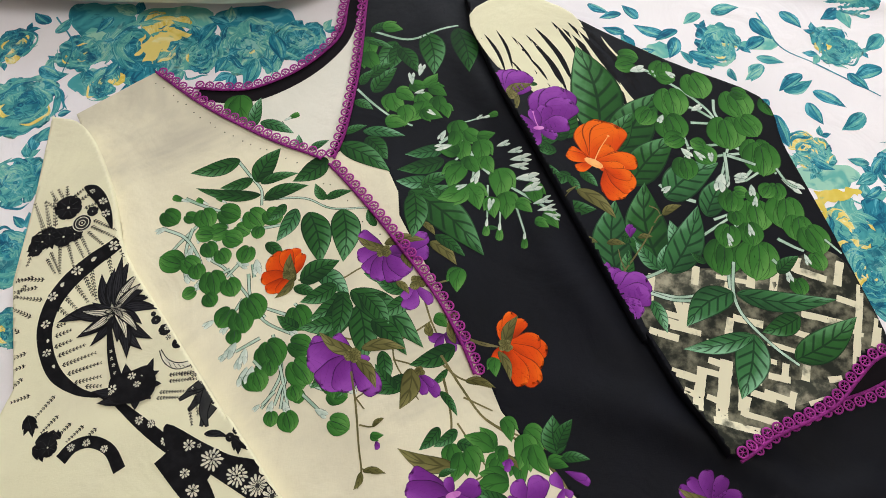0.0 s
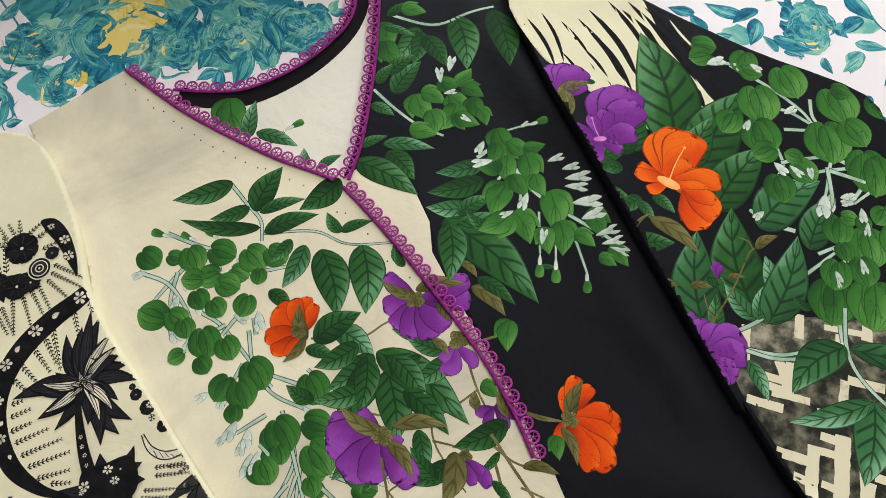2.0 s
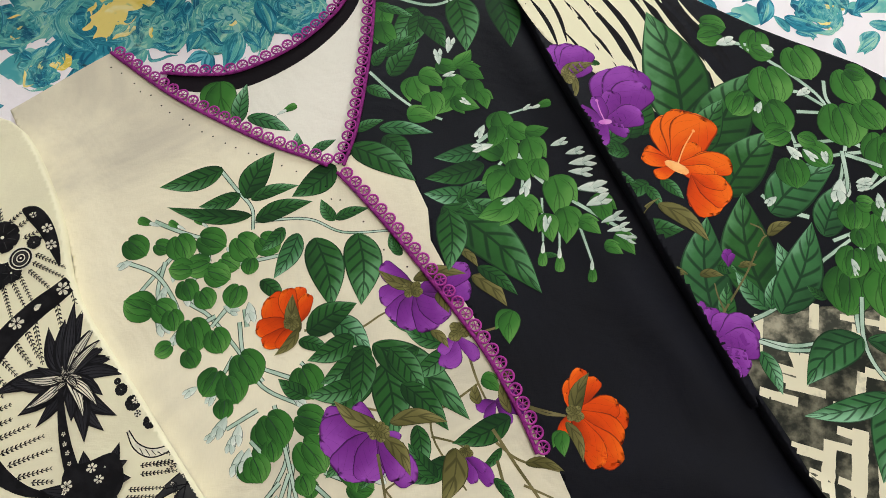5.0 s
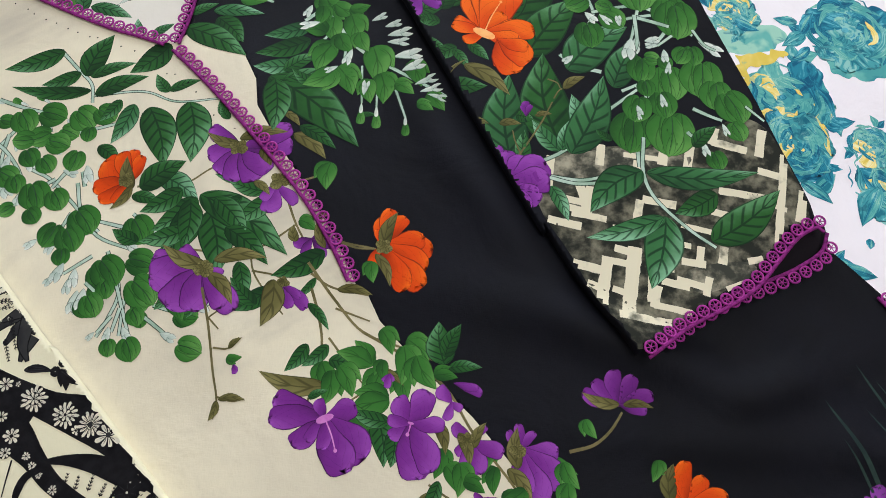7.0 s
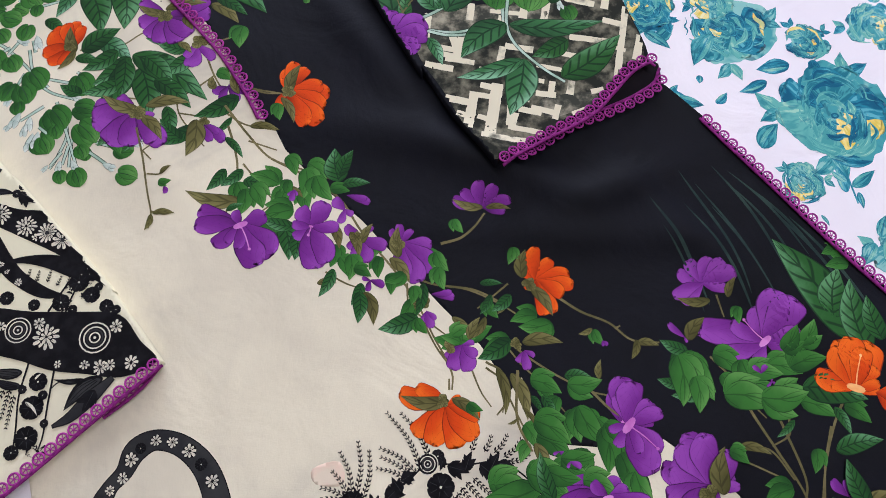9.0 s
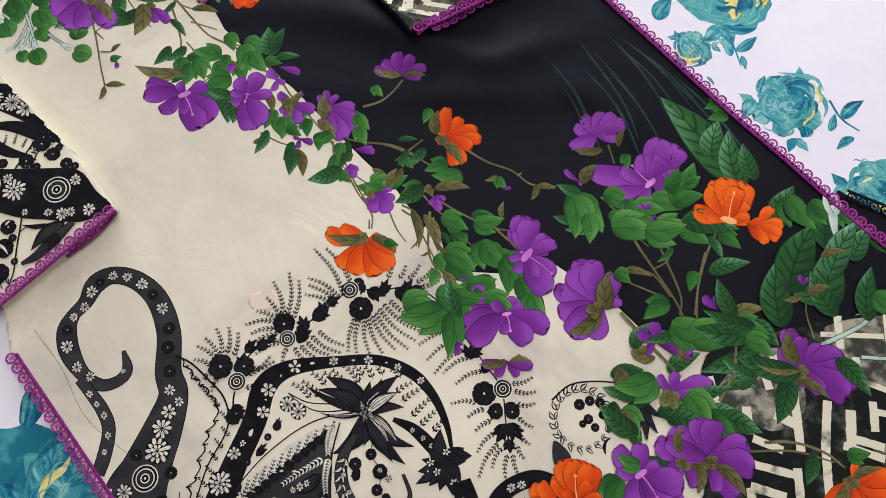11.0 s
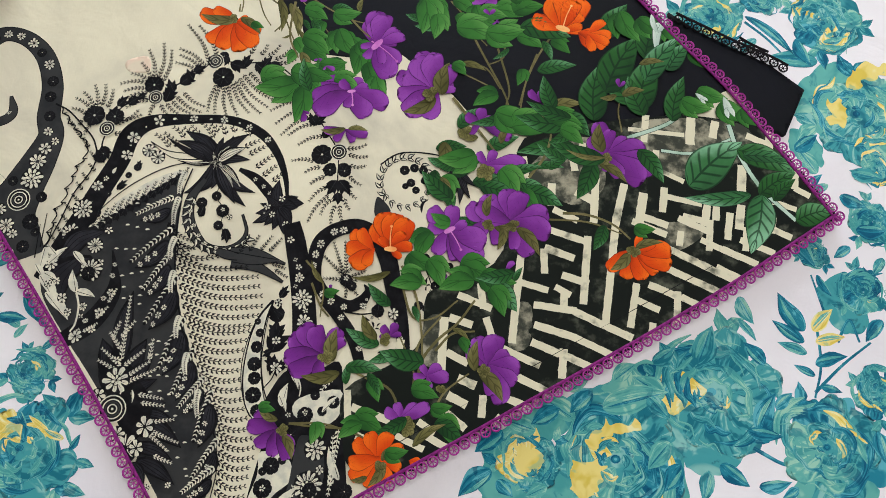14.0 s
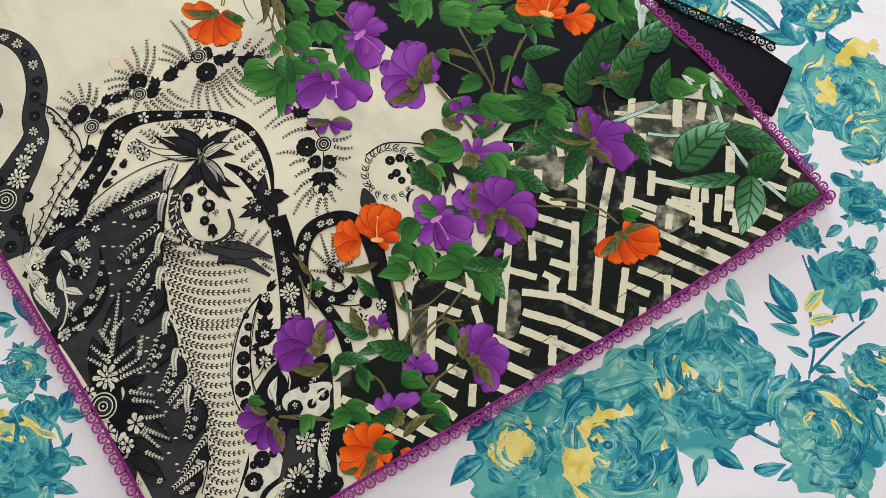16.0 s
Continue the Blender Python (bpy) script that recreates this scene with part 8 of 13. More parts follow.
body.heart(0.0802, 0.0579, 0.0070, -0.0070)
body.heart(0.0917, 0.0533, 0.0024, -0.0084)
body.heart(0.0724, 0.0467, -0.0051, -0.0098)
body.heart(0.0609, 0.0424, 0.0014, -0.0095)
body.heart(0.0838, 0.0444, 0.0072, -0.0048)
body.heart(0.0953, 0.0466, 0.0029, -0.0061)
body.bell(0.0668, 0.0739, 0.0656, 0.0865)
body.bell(0.0727, 0.0832, 0.0752, 0.0960)
body.bell(0.0687, 0.0647, 0.0772, 0.0670)
body.bell(0.0876, 0.0422, 0.0808, 0.0467)
body.heart(0.0540, 0.0337, 0.0084, -0.0001)
body.sage(0.0277, 0.0248, 0.0627, 0.0212, .32)
body.leaf(0.0308, 0.0188, 0.0490, -0.0029, .6)
body.leaf(0.0094, 0.0114, 0.0517, -0.0143, .4)
body.sage(0.0951, 0.0100, 0.0627, 0.0027, .42)
body.leaf(0.0947, -0.0024, 0.0571, -0.0123, .42)
body.sage(0.0861, -0.0233, 0.0564, -0.0231, .5)
body.leaf(0.0680, -0.0322, 0.1258, -0.0882, .38)
body.leaf(0.0715, -0.0342, 0.0711, -0.0747, .5)
body.leaf(0.0769, -0.0342, 0.1181, -0.0352, .3)
body.leaf(0.0770, -0.0283, 0.1009, -0.0146, .45)
body.leaf(0.0120, 0.0223, 0.0306, 0.0308, .4)
body.leaf(0.1000, -0.0420, 0.0825, -0.0264, .4)
body.leaf(0.0415, -0.0624, 0.0360, -0.0493, .5)
body.leaf(0.0433, -0.0643, 0.0368, -0.0531, .5)
body.heart(0.1091, 0.0269, 0.0045, -0.0097)
body.heart(0.1191, 0.0217, 0.0075, -0.0052)
body.heart(0.1285, 0.0216, 0.0067, 0.0000)
body.heart(0.1109, 0.0058, -0.0004, -0.0099)
body.heart(0.1239, 0.0057, 0.0011, -0.0106)
body.heart(0.1045, -0.0166, -0.0058, -0.0103)
body.heart(0.1177, -0.0066, 0.0037, -0.0077)
body.heart(0.1385, -0.0248, 0.0013, -0.0130)
body.heart(0.1181, -0.0364, 0.0048, -0.0100)
body.heart(0.1020, -0.0343, -0.0094, -0.0058)
body.heart(0.1426, -0.0442, 0.0010, -0.0105)
body.heart(0.1336, -0.0461, -0.0005, -0.0083)
body.heart(0.0979, 0.0058, -0.0076, 0.0032)
body.heart(0.1306, -0.0067, 0.0020, -0.0076)
body.heart(0.1020, 0.0184, -0.0014, -0.0075)
body.heart(0.1648, -0.0347, 0.0039, -0.0087)
body.heart(0.1567, -0.0462, 0.0058, -0.0038)
body.heart(0.1768, -0.0576, 0.0054, -0.0053)
body.heart(0.1695, -0.0613, 0.0050, -0.0021)
body.leaf(0.1272, -0.0648, 0.1377, -0.0648, .4)
body.bell(0.0956, 0.0270, 0.0908, 0.0176, .7)
body.bell(0.1198, 0.0363, 0.1264, 0.0398)
body.bud(0.1255, 0.0376, 0.1390, 0.0406, .7)
body.bell(0.1011, 0.0121, 0.0876, 0.0092)
body.bell(0.1229, -0.0127, 0.1179, -0.0246)
body.bell(0.1132, -0.0258, 0.1047, -0.0297)
body.bell(0.1371, 0.0098, 0.1474, 0.0130)
body.bell(0.1460, 0.0035, 0.1572, 0.0055)
body.bell(0.1473, -0.0035, 0.1640, -0.0020, .5)
body.bell(0.1469, -0.0088, 0.1615, -0.0101, .5)
body.bell(0.1515, -0.0209, 0.1697, -0.0198, .6)
body.bell(0.1560, -0.0327, 0.1709, -0.0269, .6)
body.bell(0.1298, -0.0498, 0.1322, -0.0392)
body.bell(0.1639, -0.0443, 0.1787, -0.0387, .4)
body.bell(0.1670, -0.0501, 0.1815, -0.0463, .4)
body.bud(0.1284, -0.0555, 0.1268, -0.0714, .6)
body.bud(0.1381, -0.0581, 0.1370, -0.0750, .6)
body.bud(0.1567, -0.0668, 0.1558, -0.0816, .6)
body.bell(0.1721, -0.0520, 0.1841, -0.0558, .4)
right.patch(SLEEVE_CREAM, (0.1158, 0.1439), (0.1350, 0.0902), (0.1532, 0.0739), (0.1846, 0.0425), (0.2127, 0.0274), (0.2520, 0.0421), (0.2253, 0.0966), (0.2072, 0.1458), (0.1559, 0.1669), lift=.00004)
right.streak(0.1288, 0.1214, 0.1458, 0.0785, .1)
right.streak(0.1391, 0.1262, 0.1520, 0.0831, .09)
right.streak(0.1525, 0.1188, 0.1726, 0.0761, .1)
right.streak(0.1647, 0.1211, 0.1938, 0.0579, .08)
right.streak(0.1733, 0.1285, 0.1993, 0.0736, .1)
right.streak(0.1806, 0.1210, 0.2021, 0.0645, .07)
right.streak(0.1880, 0.1359, 0.2119, 0.0827, .1)
right.streak(0.1973, 0.1283, 0.2326, 0.0643, .12)
right.streak(0.2021, 0.1358, 0.2452, 0.0465, .09)
right.streak(0.2136, 0.1307, 0.2548, 0.0597, .1)
right.streak(0.1647, 0.0970, 0.1828, 0.0624, .09)
right.streak(0.1753, 0.1065, 0.1971, 0.0534, .08)
right.streak(0.2204, 0.1207, 0.2593, 0.0641, .08)
right.streak(0.1507, 0.0924, 0.1640, 0.0648, .1)
right.streak(0.2191, 0.0780, 0.2464, 0.0422, .1)
right.streak(0.2018, 0.1288, 0.2453, 0.0398, .045, -0.05, SLEEVE_CREAM)
right.streak(0.2100, 0.1278, 0.2534, 0.0478, .045, -0.05, SLEEVE_CREAM)
right.streak(0.1564, 0.1146, 0.1864, 0.0608, .05, -0.04, SLEEVE_CREAM)
right.streak(0.1694, 0.1145, 0.1976, 0.0562, .05, -0.04, SLEEVE_CREAM)
right.streak(0.1792, 0.1145, 0.2007, 0.0701, .05, -0.04, SLEEVE_CREAM)
right.streak(0.1925, 0.1297, 0.2081, 0.0891, .06, -0.04, SLEEVE_CREAM)
right.streak(0.2303, 0.1196, 0.2480, 0.0893, .06, -0.04, SLEEVE_CREAM)
# the sleeves
right.fill(WASH_PALE, (0.2356, -0.1359), (0.2432, -0.1090), (0.2610, -0.1002), (0.2819, -0.0989), (0.3180, -0.0981), (0.3493, -0.0923), (0.3718, -0.0835), (0.3884, -0.0910), (0.3969, -0.1126), (0.4055, -0.1476), (0.4103, -0.1620), (0.3778, -0.1804), (0.3439, -0.1966), (0.3161, -0.2126), (0.2804, -0.2337), (0.2660, -0.2067), (0.2524, -0.1713))
right.fill(WASH_GREY, (0.2451, -0.1091), (0.2721, -0.1016), (0.3023, -0.1013), (0.3021, -0.1150), (0.2763, -0.1263), (0.2484, -0.1286))
right.fill(WASH_GREY, (0.3098, -0.1018), (0.3401, -0.1011), (0.3293, -0.1198), (0.3106, -0.1156))
right.fill(WASH_GREY, (0.3215, -0.1838), (0.3578, -0.1809), (0.3594, -0.1903), (0.3257, -0.1989))
right.bar(0.3234, -0.0930, 0.3177, -0.1136, 0.0063)
right.bar(0.3383, -0.1010, 0.3322, -0.1204, 0.0059)
right.bar(0.3865, -0.0931, 0.3800, -0.1121, 0.0060)
right.bar(0.3565, -0.0899, 0.3521, -0.1014, 0.0055)
right.bar(0.3524, -0.0994, 0.3734, -0.1075, 0.0056)
right.bar(0.3971, -0.1114, 0.3757, -0.1848, 0.0051)
right.bar(0.4048, -0.1341, 0.3923, -0.1693, 0.0060)
right.bar(0.3015, -0.1360, 0.3218, -0.1418, 0.0053)
right.bar(0.2999, -0.1366, 0.2957, -0.1497, 0.0053)
right.bar(0.3502, -0.1333, 0.3777, -0.1408, 0.0050)
right.bar(0.3428, -0.1470, 0.3579, -0.1521, 0.0045)
right.bar(0.3224, -0.1549, 0.3409, -0.1609, 0.0037)
right.bar(0.3320, -0.1695, 0.3281, -0.1828, 0.0047)
right.bar(0.3183, -0.1780, 0.3327, -0.1813, 0.0047)
right.bar(0.3462, -0.1706, 0.3426, -0.1816, 0.0055)
right.bar(0.3586, -0.1806, 0.3777, -0.1789, 0.0044)
right.bar(0.2908, -0.1672, 0.2812, -0.2048, 0.0068)
right.bar(0.3041, -0.1896, 0.3201, -0.1948, 0.0047)
right.bar(0.3015, -0.1927, 0.2965, -0.2058, 0.0053)
right.bar(0.3333, -0.1892, 0.3289, -0.2006, 0.0046)
right.bar(0.3420, -0.1971, 0.3628, -0.1913, 0.0033)
right.bar(0.3773, -0.1215, 0.3920, -0.1268, 0.0051)
right.bar(0.2475, -0.1035, 0.2432, -0.1263, 0.0053)
right.bar(0.2810, -0.0972, 0.2775, -0.1118, 0.0055)
right.bar(0.3029, -0.1097, 0.3006, -0.1178, 0.0055)
right.bar(0.2798, -0.1541, 0.2943, -0.1582, 0.0048)
right.bar(0.2481, -0.1317, 0.2675, -0.1377, 0.0049)
right.bar(0.2559, -0.1428, 0.2770, -0.1485, 0.0045)
right.bar(0.2733, -0.1746, 0.2869, -0.1783, 0.0044)
right.bar(0.2697, -0.1259, 0.2660, -0.1434, 0.0053)
right.bar(0.3833, -0.1463, 0.3901, -0.1491, 0.0031)
right.bar(0.3157, -0.1663, 0.3260, -0.1690, 0.0037)
right.bar(0.2942, -0.1050, 0.3161, -0.1093, 0.0036)
right.bar(0.2406, -0.1462, 0.2608, -0.1524, 0.0053)
right.bar(0.2525, -0.1753, 0.2715, -0.1817, 0.0057)
right.bar(0.2561, -0.1871, 0.2686, -0.1925, 0.0048)
right.bar(0.2742, -0.1726, 0.2640, -0.2082, 0.0072)
right.bar(0.2923, -0.1676, 0.2796, -0.2120, 0.0081)
right.bar(0.2744, -0.2088, 0.3052, -0.2161, 0.0052)
right.bar(0.2632, -0.1228, 0.2661, -0.1423, 0.0058)
right.bar(0.2790, -0.1673, 0.2949, -0.1726, 0.0049)
right.bar(0.2490, -0.1371, 0.2660, -0.1433, 0.0049)
right.bar(0.2968, -0.2040, 0.3182, -0.2106, 0.0043)
right.bar(0.2995, -0.1844, 0.2958, -0.2025, 0.0056)
right.bar(0.3132, -0.1894, 0.3307, -0.1957, 0.0048)
right.bar(0.2739, -0.1926, 0.2835, -0.1967, 0.0043)
right.bar(0.3139, -0.1707, 0.3098, -0.1844, 0.0053)
right.pale_stem(0.0015, (0.2386, -0.1085), (0.2591, -0.0988), (0.2821, -0.0780), (0.3028, -0.0633), (0.3152, -0.0550))
right.pale_stem(0.0015, (0.2439, -0.1177), (0.2636, -0.1215), (0.2781, -0.1201))
right.pale_stem(0.0016, (0.2667, 0.0802), (0.2863, 0.0664), (0.3014, 0.0526), (0.3122, 0.0390), (0.3181, 0.0215))
right.pale_stem(0.0018, (0.2493, 0.0845), (0.2689, 0.0812), (0.2848, 0.0804))
right.pale_stem(0.0016, (0.3169, 0.0525), (0.3160, 0.0390), (0.3213, 0.0279))
right.pale_stem(0.0017, (0.2773, 0.0370), (0.2901, 0.0437), (0.2997, 0.0436), (0.3130, 0.0337))
right.pale_stem(0.0017, (0.2769, 0.0348), (0.2683, 0.0295))
right.pale_stem(0.0016, (0.2951, 0.0295), (0.3176, 0.0280))
right.pale_stem(0.0015, (0.2873, 0.0175), (0.2898, 0.0048), (0.2860, -0.0036), (0.2716, -0.0279))
right.pale_stem(0.0016, (0.2887, 0.0048), (0.3098, 0.0080), (0.3248, 0.0086))
right.pale_stem(0.0020, (0.3229, 0.0086), (0.3341, 0.0002), (0.3388, -0.0122))
right.pale_stem(0.0015, (0.3214, 0.0066), (0.3152, -0.0121), (0.3121, -0.0201))
right.pale_stem(0.0016, (0.3341, 0.0002), (0.3152, -0.0017), (0.3074, -0.0037))
right.pale_stem(0.0017, (0.3388, -0.0122), (0.3293, -0.0222), (0.3215, -0.0242))
right.pale_stem(0.0016, (0.3499, -0.0122), (0.3552, -0.0182))
right.pale_stem(0.0019, (0.2887, -0.0435), (0.2717, -0.0377), (0.2623, -0.0287))
right.pale_stem(0.0015, (0.3001, -0.0587), (0.3196, -0.0512))
right.pale_stem(0.0011, (0.3098, -0.0550), (0.3199, -0.0663))
right.pale_stem(0.0011, (0.3150, -0.0474), (0.3156, -0.0700))
right.pale_stem(0.0011, (0.3140, -0.0773), (0.3330, -0.0551))
right.pale_stem(0.0017, (0.3098, -0.0881), (0.3043, -0.1023), (0.3031, -0.1144))
right.pale_stem(0.0014, (0.3098, -0.0881), (0.3017, -0.0935), (0.2982, -0.0988))
right.leaf(0.2209, 0.0180, 0.2076, 0.1082, 0.5, -0.06)
right.leaf(0.2342, -0.0015, 0.2725, 0.0594, 0.55, 0.05)
right.leaf(0.2398, -0.0286, 0.2806, 0.0166, 0.5, 0.05)
right.leaf(0.2281, 0.0006, 0.2486, 0.0390, 0.5, 0.05)
right.leaf(0.1936, 0.0123, 0.1999, 0.0426, 0.6, 0.05)
right.leaf(0.2555, -0.0995, 0.2510, -0.0270, 0.5, 0.08)
right.sage(0.2215, -0.1060, 0.2266, -0.0430, 0.5, 0.06)
right.sage(0.2536, -0.1005, 0.2384, -0.0773, 0.45, 0.05)
right.sage(0.2553, -0.1005, 0.2625, -0.0791, 0.4, 0.05)
right.sage(0.2756, -0.0899, 0.2665, -0.0595, 0.5, 0.05)
right.sage(0.2607, -0.1030, 0.2896, -0.0466, 0.42, -0.06)
right.sage(0.2658, -0.0405, 0.3115, -0.0088, 0.55, 0.08)
right.sage(0.2950, -0.0557, 0.3174, -0.0194, 0.5, 0.05)
right.leaf(0.2301, -0.1075, 0.2327, -0.0845, 0.5, 0.05)
right.leaf(0.2886, -0.0945, 0.2787, -0.0864, 0.5, 0.05)
right.leaf(0.1808, -0.0548, 0.2114, -0.0518, 0.5, 0.05)
right.leaf(0.1639, 0.0038, 0.1879, 0.0130, 0.55, 0.05)
right.leaf(0.1836, -0.0011, 0.1650, 0.0038, 0.6, 0.05)
right.leaf(0.1739, 0.0022, 0.1640, -0.0094, 0.5, 0.05)
right.leaf(0.2012, -0.0186, 0.2143, -0.0314, 0.5, 0.05)
right.leaf(0.1675, -0.0200, 0.1855, -0.0218, 0.7, 0.05)
right.leaf(0.1932, -0.0212, 0.1720, -0.0306, 0.5, 0.05)
right.leaf(0.1856, 0.0098, 0.1958, 0.0329, 0.6, 0.05)
right.leaf(0.1910, -0.0234, 0.2002, -0.0388, 0.45, 0.05)
right.leaf(0.1721, 0.0656, 0.1609, 0.0704, 0.4, 0.05)
right.lobed(0.2438, 0.0982, 0.2593, 0.0944)
right.lobed(0.2544, 0.0889, 0.2392, 0.0859)
right.lobed(0.2793, 0.0904, 0.2740, 0.0729)
right.lobed(0.2748, 0.0780, 0.2877, 0.0720)
right.lobed(0.3022, 0.0772, 0.3090, 0.0539)
right.lobed(0.2811, 0.0613, 0.2827, 0.0348)
right.lobed(0.2775, 0.0357, 0.2812, 0.0111)
right.lobed(0.3324, 0.0594, 0.3390, 0.0339)
right.lobed(0.3222, 0.0323, 0.3227, 0.0040)
right.lobed(0.3372, 0.0344, 0.3462, 0.0160)
right.lobed(0.3439, 0.0109, 0.3425, -0.0138)
right.lobed(0.2976, 0.0043, 0.3086, -0.0087)
right.lobed(0.2842, -0.0052, 0.2851, -0.0240)
right.lobed(0.3022, 0.0072, 0.2923, 0.0120)
right.lobed(0.3340, 0.0612, 0.3451, 0.0556)
right.lobed(0.2634, 0.0417, 0.2538, 0.0276)
right.lobed(0.2857, 0.0154, 0.2714, 0.0098)
right.lobed(0.3607, 0.0540, 0.3648, 0.0364)
right.lobed(0.3047, -0.0781, 0.2989, -0.1036)
right.lobed(0.3303, -0.0789, 0.3232, -0.1073)
right.lobed(0.3327, -0.0440, 0.3322, -0.0681)
right.lobed(0.3577, -0.0407, 0.3510, -0.0662)
right.lobed(0.3636, -0.0569, 0.3598, -0.0768)
right.lobed(0.3688, -0.0660, 0.3753, -0.0872)
right.lobed(0.3254, -0.0623, 0.3267, -0.0799)
right.lobed(0.3110, -0.0645, 0.3053, -0.0816)
right.lobed(0.3174, -0.0350, 0.3136, -0.0526)
right.lobed(0.3471, 0.0069, 0.3446, -0.0200)
right.lobed(0.3525, -0.0279, 0.3520, -0.0417)
right.lobed(0.3479, -0.0290, 0.3406, -0.0391)
right.lobed(0.3200, -0.0338, 0.3299, -0.0366)
right.lobed(0.3168, -0.0520, 0.3170, -0.0635)
right.lobed(0.3687, -0.0876, 0.3726, -0.1003)
right.lobed(0.3524, -0.1074, 0.3542, -0.1195)
right.lobed(0.3314, -0.0344, 0.3347, -0.0437)
right.bell(0.3616, -0.0870, 0.3637, -0.0957)
right.bell(0.3463, -0.0983, 0.3481, -0.1090)
right.bell(0.3356, -0.0378, 0.3334, -0.0467)
right.bell(0.3581, -0.0231, 0.3722, -0.0335)
right.bell(0.3319, -0.0239, 0.3217, -0.0247)
right.bell(0.3171, -0.0160, 0.3130, -0.0297)
right.bell(0.3258, -0.0619, 0.3269, -0.0717)
right.bell(0.3082, -0.0748, 0.3093, -0.0805)
right.bell(0.2937, 0.0026, 0.3006, -0.0052)
right.pale_stem(0.0016, (0.3449, -0.0745), (0.3551, -0.0812), (0.3620, -0.0848))
right.pale_stem(0.0016, (0.3381, -0.0912), (0.3443, -0.0990))
right.pale_stem(0.0015, (0.3092, -0.0934), (0.3050, -0.1181), (0.3098, -0.1366), (0.3263, -0.1575), (0.3411, -0.1709))
right.pale_stem(0.0015, (0.2451, -0.1188), (0.2619, -0.1238), (0.2841, -0.1236))
right.pale_stem(0.0013, (0.3558, -0.0136), (0.3617, -0.0257), (0.3687, -0.0309))
right.pale_stem(0.0013, (0.3410, -0.0175), (0.3297, -0.0252))
right.pale_stem(0.0017, (0.3177, 0.0008), (0.3164, -0.0207), (0.3132, -0.0288))
right.pale_stem(0.0018, (0.3193, -0.0018), (0.3363, -0.0087), (0.3401, -0.0104))
right.pale_stem(0.0012, (0.3793, -0.0753), (0.3894, -0.0868))
right.sage(0.3044, -0.1168, 0.2674, -0.1435, .5, -.1)
right.sage(0.3071, -0.1186, 0.3778, -0.1227, .24, -.06)
right.leaf(0.3487, -0.1355, 0.3201, -0.1472, .55)
right.leaf(0.3397, -0.1670, 0.3886, -0.1355, .4, -.05)
right.sage(0.3140, -0.1487, 0.2970, -0.1946, .52)
right.sage(0.3125, -0.1494, 0.2628, -0.1599, .28, .05)
right.sage(0.2452, -0.1244, 0.2534, -0.1485, .4)
right.leaf(0.3400, -0.1020, 0.3575, -0.0887, .5)
right.flower("purple", 0.1455, 0.0550, [(0.1325, 0.0630, .8), (0.1367, 0.0772, .8), (0.1451, 0.0815, .7), (0.1551, 0.0820, .8), (0.1647, 0.0780, .8), (0.1659, 0.0657, .6)])
right.olive(0.1454, 0.0540, 0.1683, 0.0666, .4)
right.olive(0.1520, 0.0600, 0.1510, 0.0334, .2)
right.knot(0.1482, 0.0544, 0.0065)
right.flower("purple", 0.1706, 0.0203, [(0.1841, 0.0608, .75), (0.1943, 0.0617, .75), (0.2005, 0.0480, .7), (0.1778, 0.0447, .6), (0.1959, 0.0269, .75), (0.1852, 0.0128, .7), (0.1612, 0.0026, .8), (0.1519, 0.0144, .7), (0.1506, 0.0290, .7), (0.1657, 0.0397, .6)], (0.1669, 0.0365))
right.flower("orange", 0.2128, -0.0099, [(0.2113, 0.0272, .7), (0.2217, 0.0309, .75), (0.2349, 0.0259, .75), (0.2278, 0.0068, .6), (0.1940, 0.0031, .5), (0.1910, -0.0030, .5), (0.1977, -0.0159, .6), (0.2393, -0.0019, .5), (0.2480, -0.0085, .55), (0.2373, -0.0157, .6)], (0.2267, 0.0156))
right.flower("orange", 0.2222, -0.0151, [(0.2226, -0.0380, .7), (0.2309, -0.0429, .8), (0.2418, -0.0338, .8), (0.2423, -0.0218, .6)])
right.olive(0.1828, -0.0488, 0.1994, -0.0313, .12)
right.olive(0.1973, -0.0354, 0.2257, -0.0590, .34)
right.olive(0.1965, -0.0782, 0.2099, -0.0796, .5)
right.olive(0.2406, -0.0744, 0.2519, -0.0737, .4)
right.olive(0.2166, -0.0798, 0.2312, -0.0802, .4)
right.olive(0.2615, -0.0550, 0.2773, -0.0466, .4)
right.stem(0.0013, (0.2244, -0.1059), (0.2341, -0.0935), (0.2457, -0.0773), (0.2566, -0.0588), (0.2608, -0.0550))
right.stem(0.0011, (0.2285, -0.1023), (0.2256, -0.0918), (0.2249, -0.0847))
right.stem(0.0011, (0.2520, -0.0474), (0.2579, -0.0505), (0.2597, -0.0550))
right.leaf(0.2282, -0.0738, 0.2394, -0.0773, .9)
right.flower("purple", 0.2349, -0.0744, [(0.2358, -0.0634, .6), (0.2325, -0.0664, .5), (0.2390, -0.0663, .5)])
right.flower("purple", 0.2187, -0.1216, [(0.2107, -0.0958, .6), (0.2198, -0.0990, .6), (0.2318, -0.1040, .8), (0.2439, -0.1075, .85), (0.2454, -0.1211, .8), (0.2378, -0.1344, .8), (0.2271, -0.1429, .7), (0.2207, -0.1300, .6)])
right.olive(0.2167, -0.1131, 0.2104, -0.0976, .5)
right.bell(0.2507, 0.0807, 0.2635, 0.0848, .8)
right.bell(0.2810, 0.0813, 0.2880, 0.0757, .8)
right.bell(0.2973, 0.0414, 0.3059, 0.0458, .8)
right.bell(0.2734, 0.0370, 0.2691, 0.0295, .8)
right.bell(0.2838, 0.0048, 0.2908, -0.0036, .8)
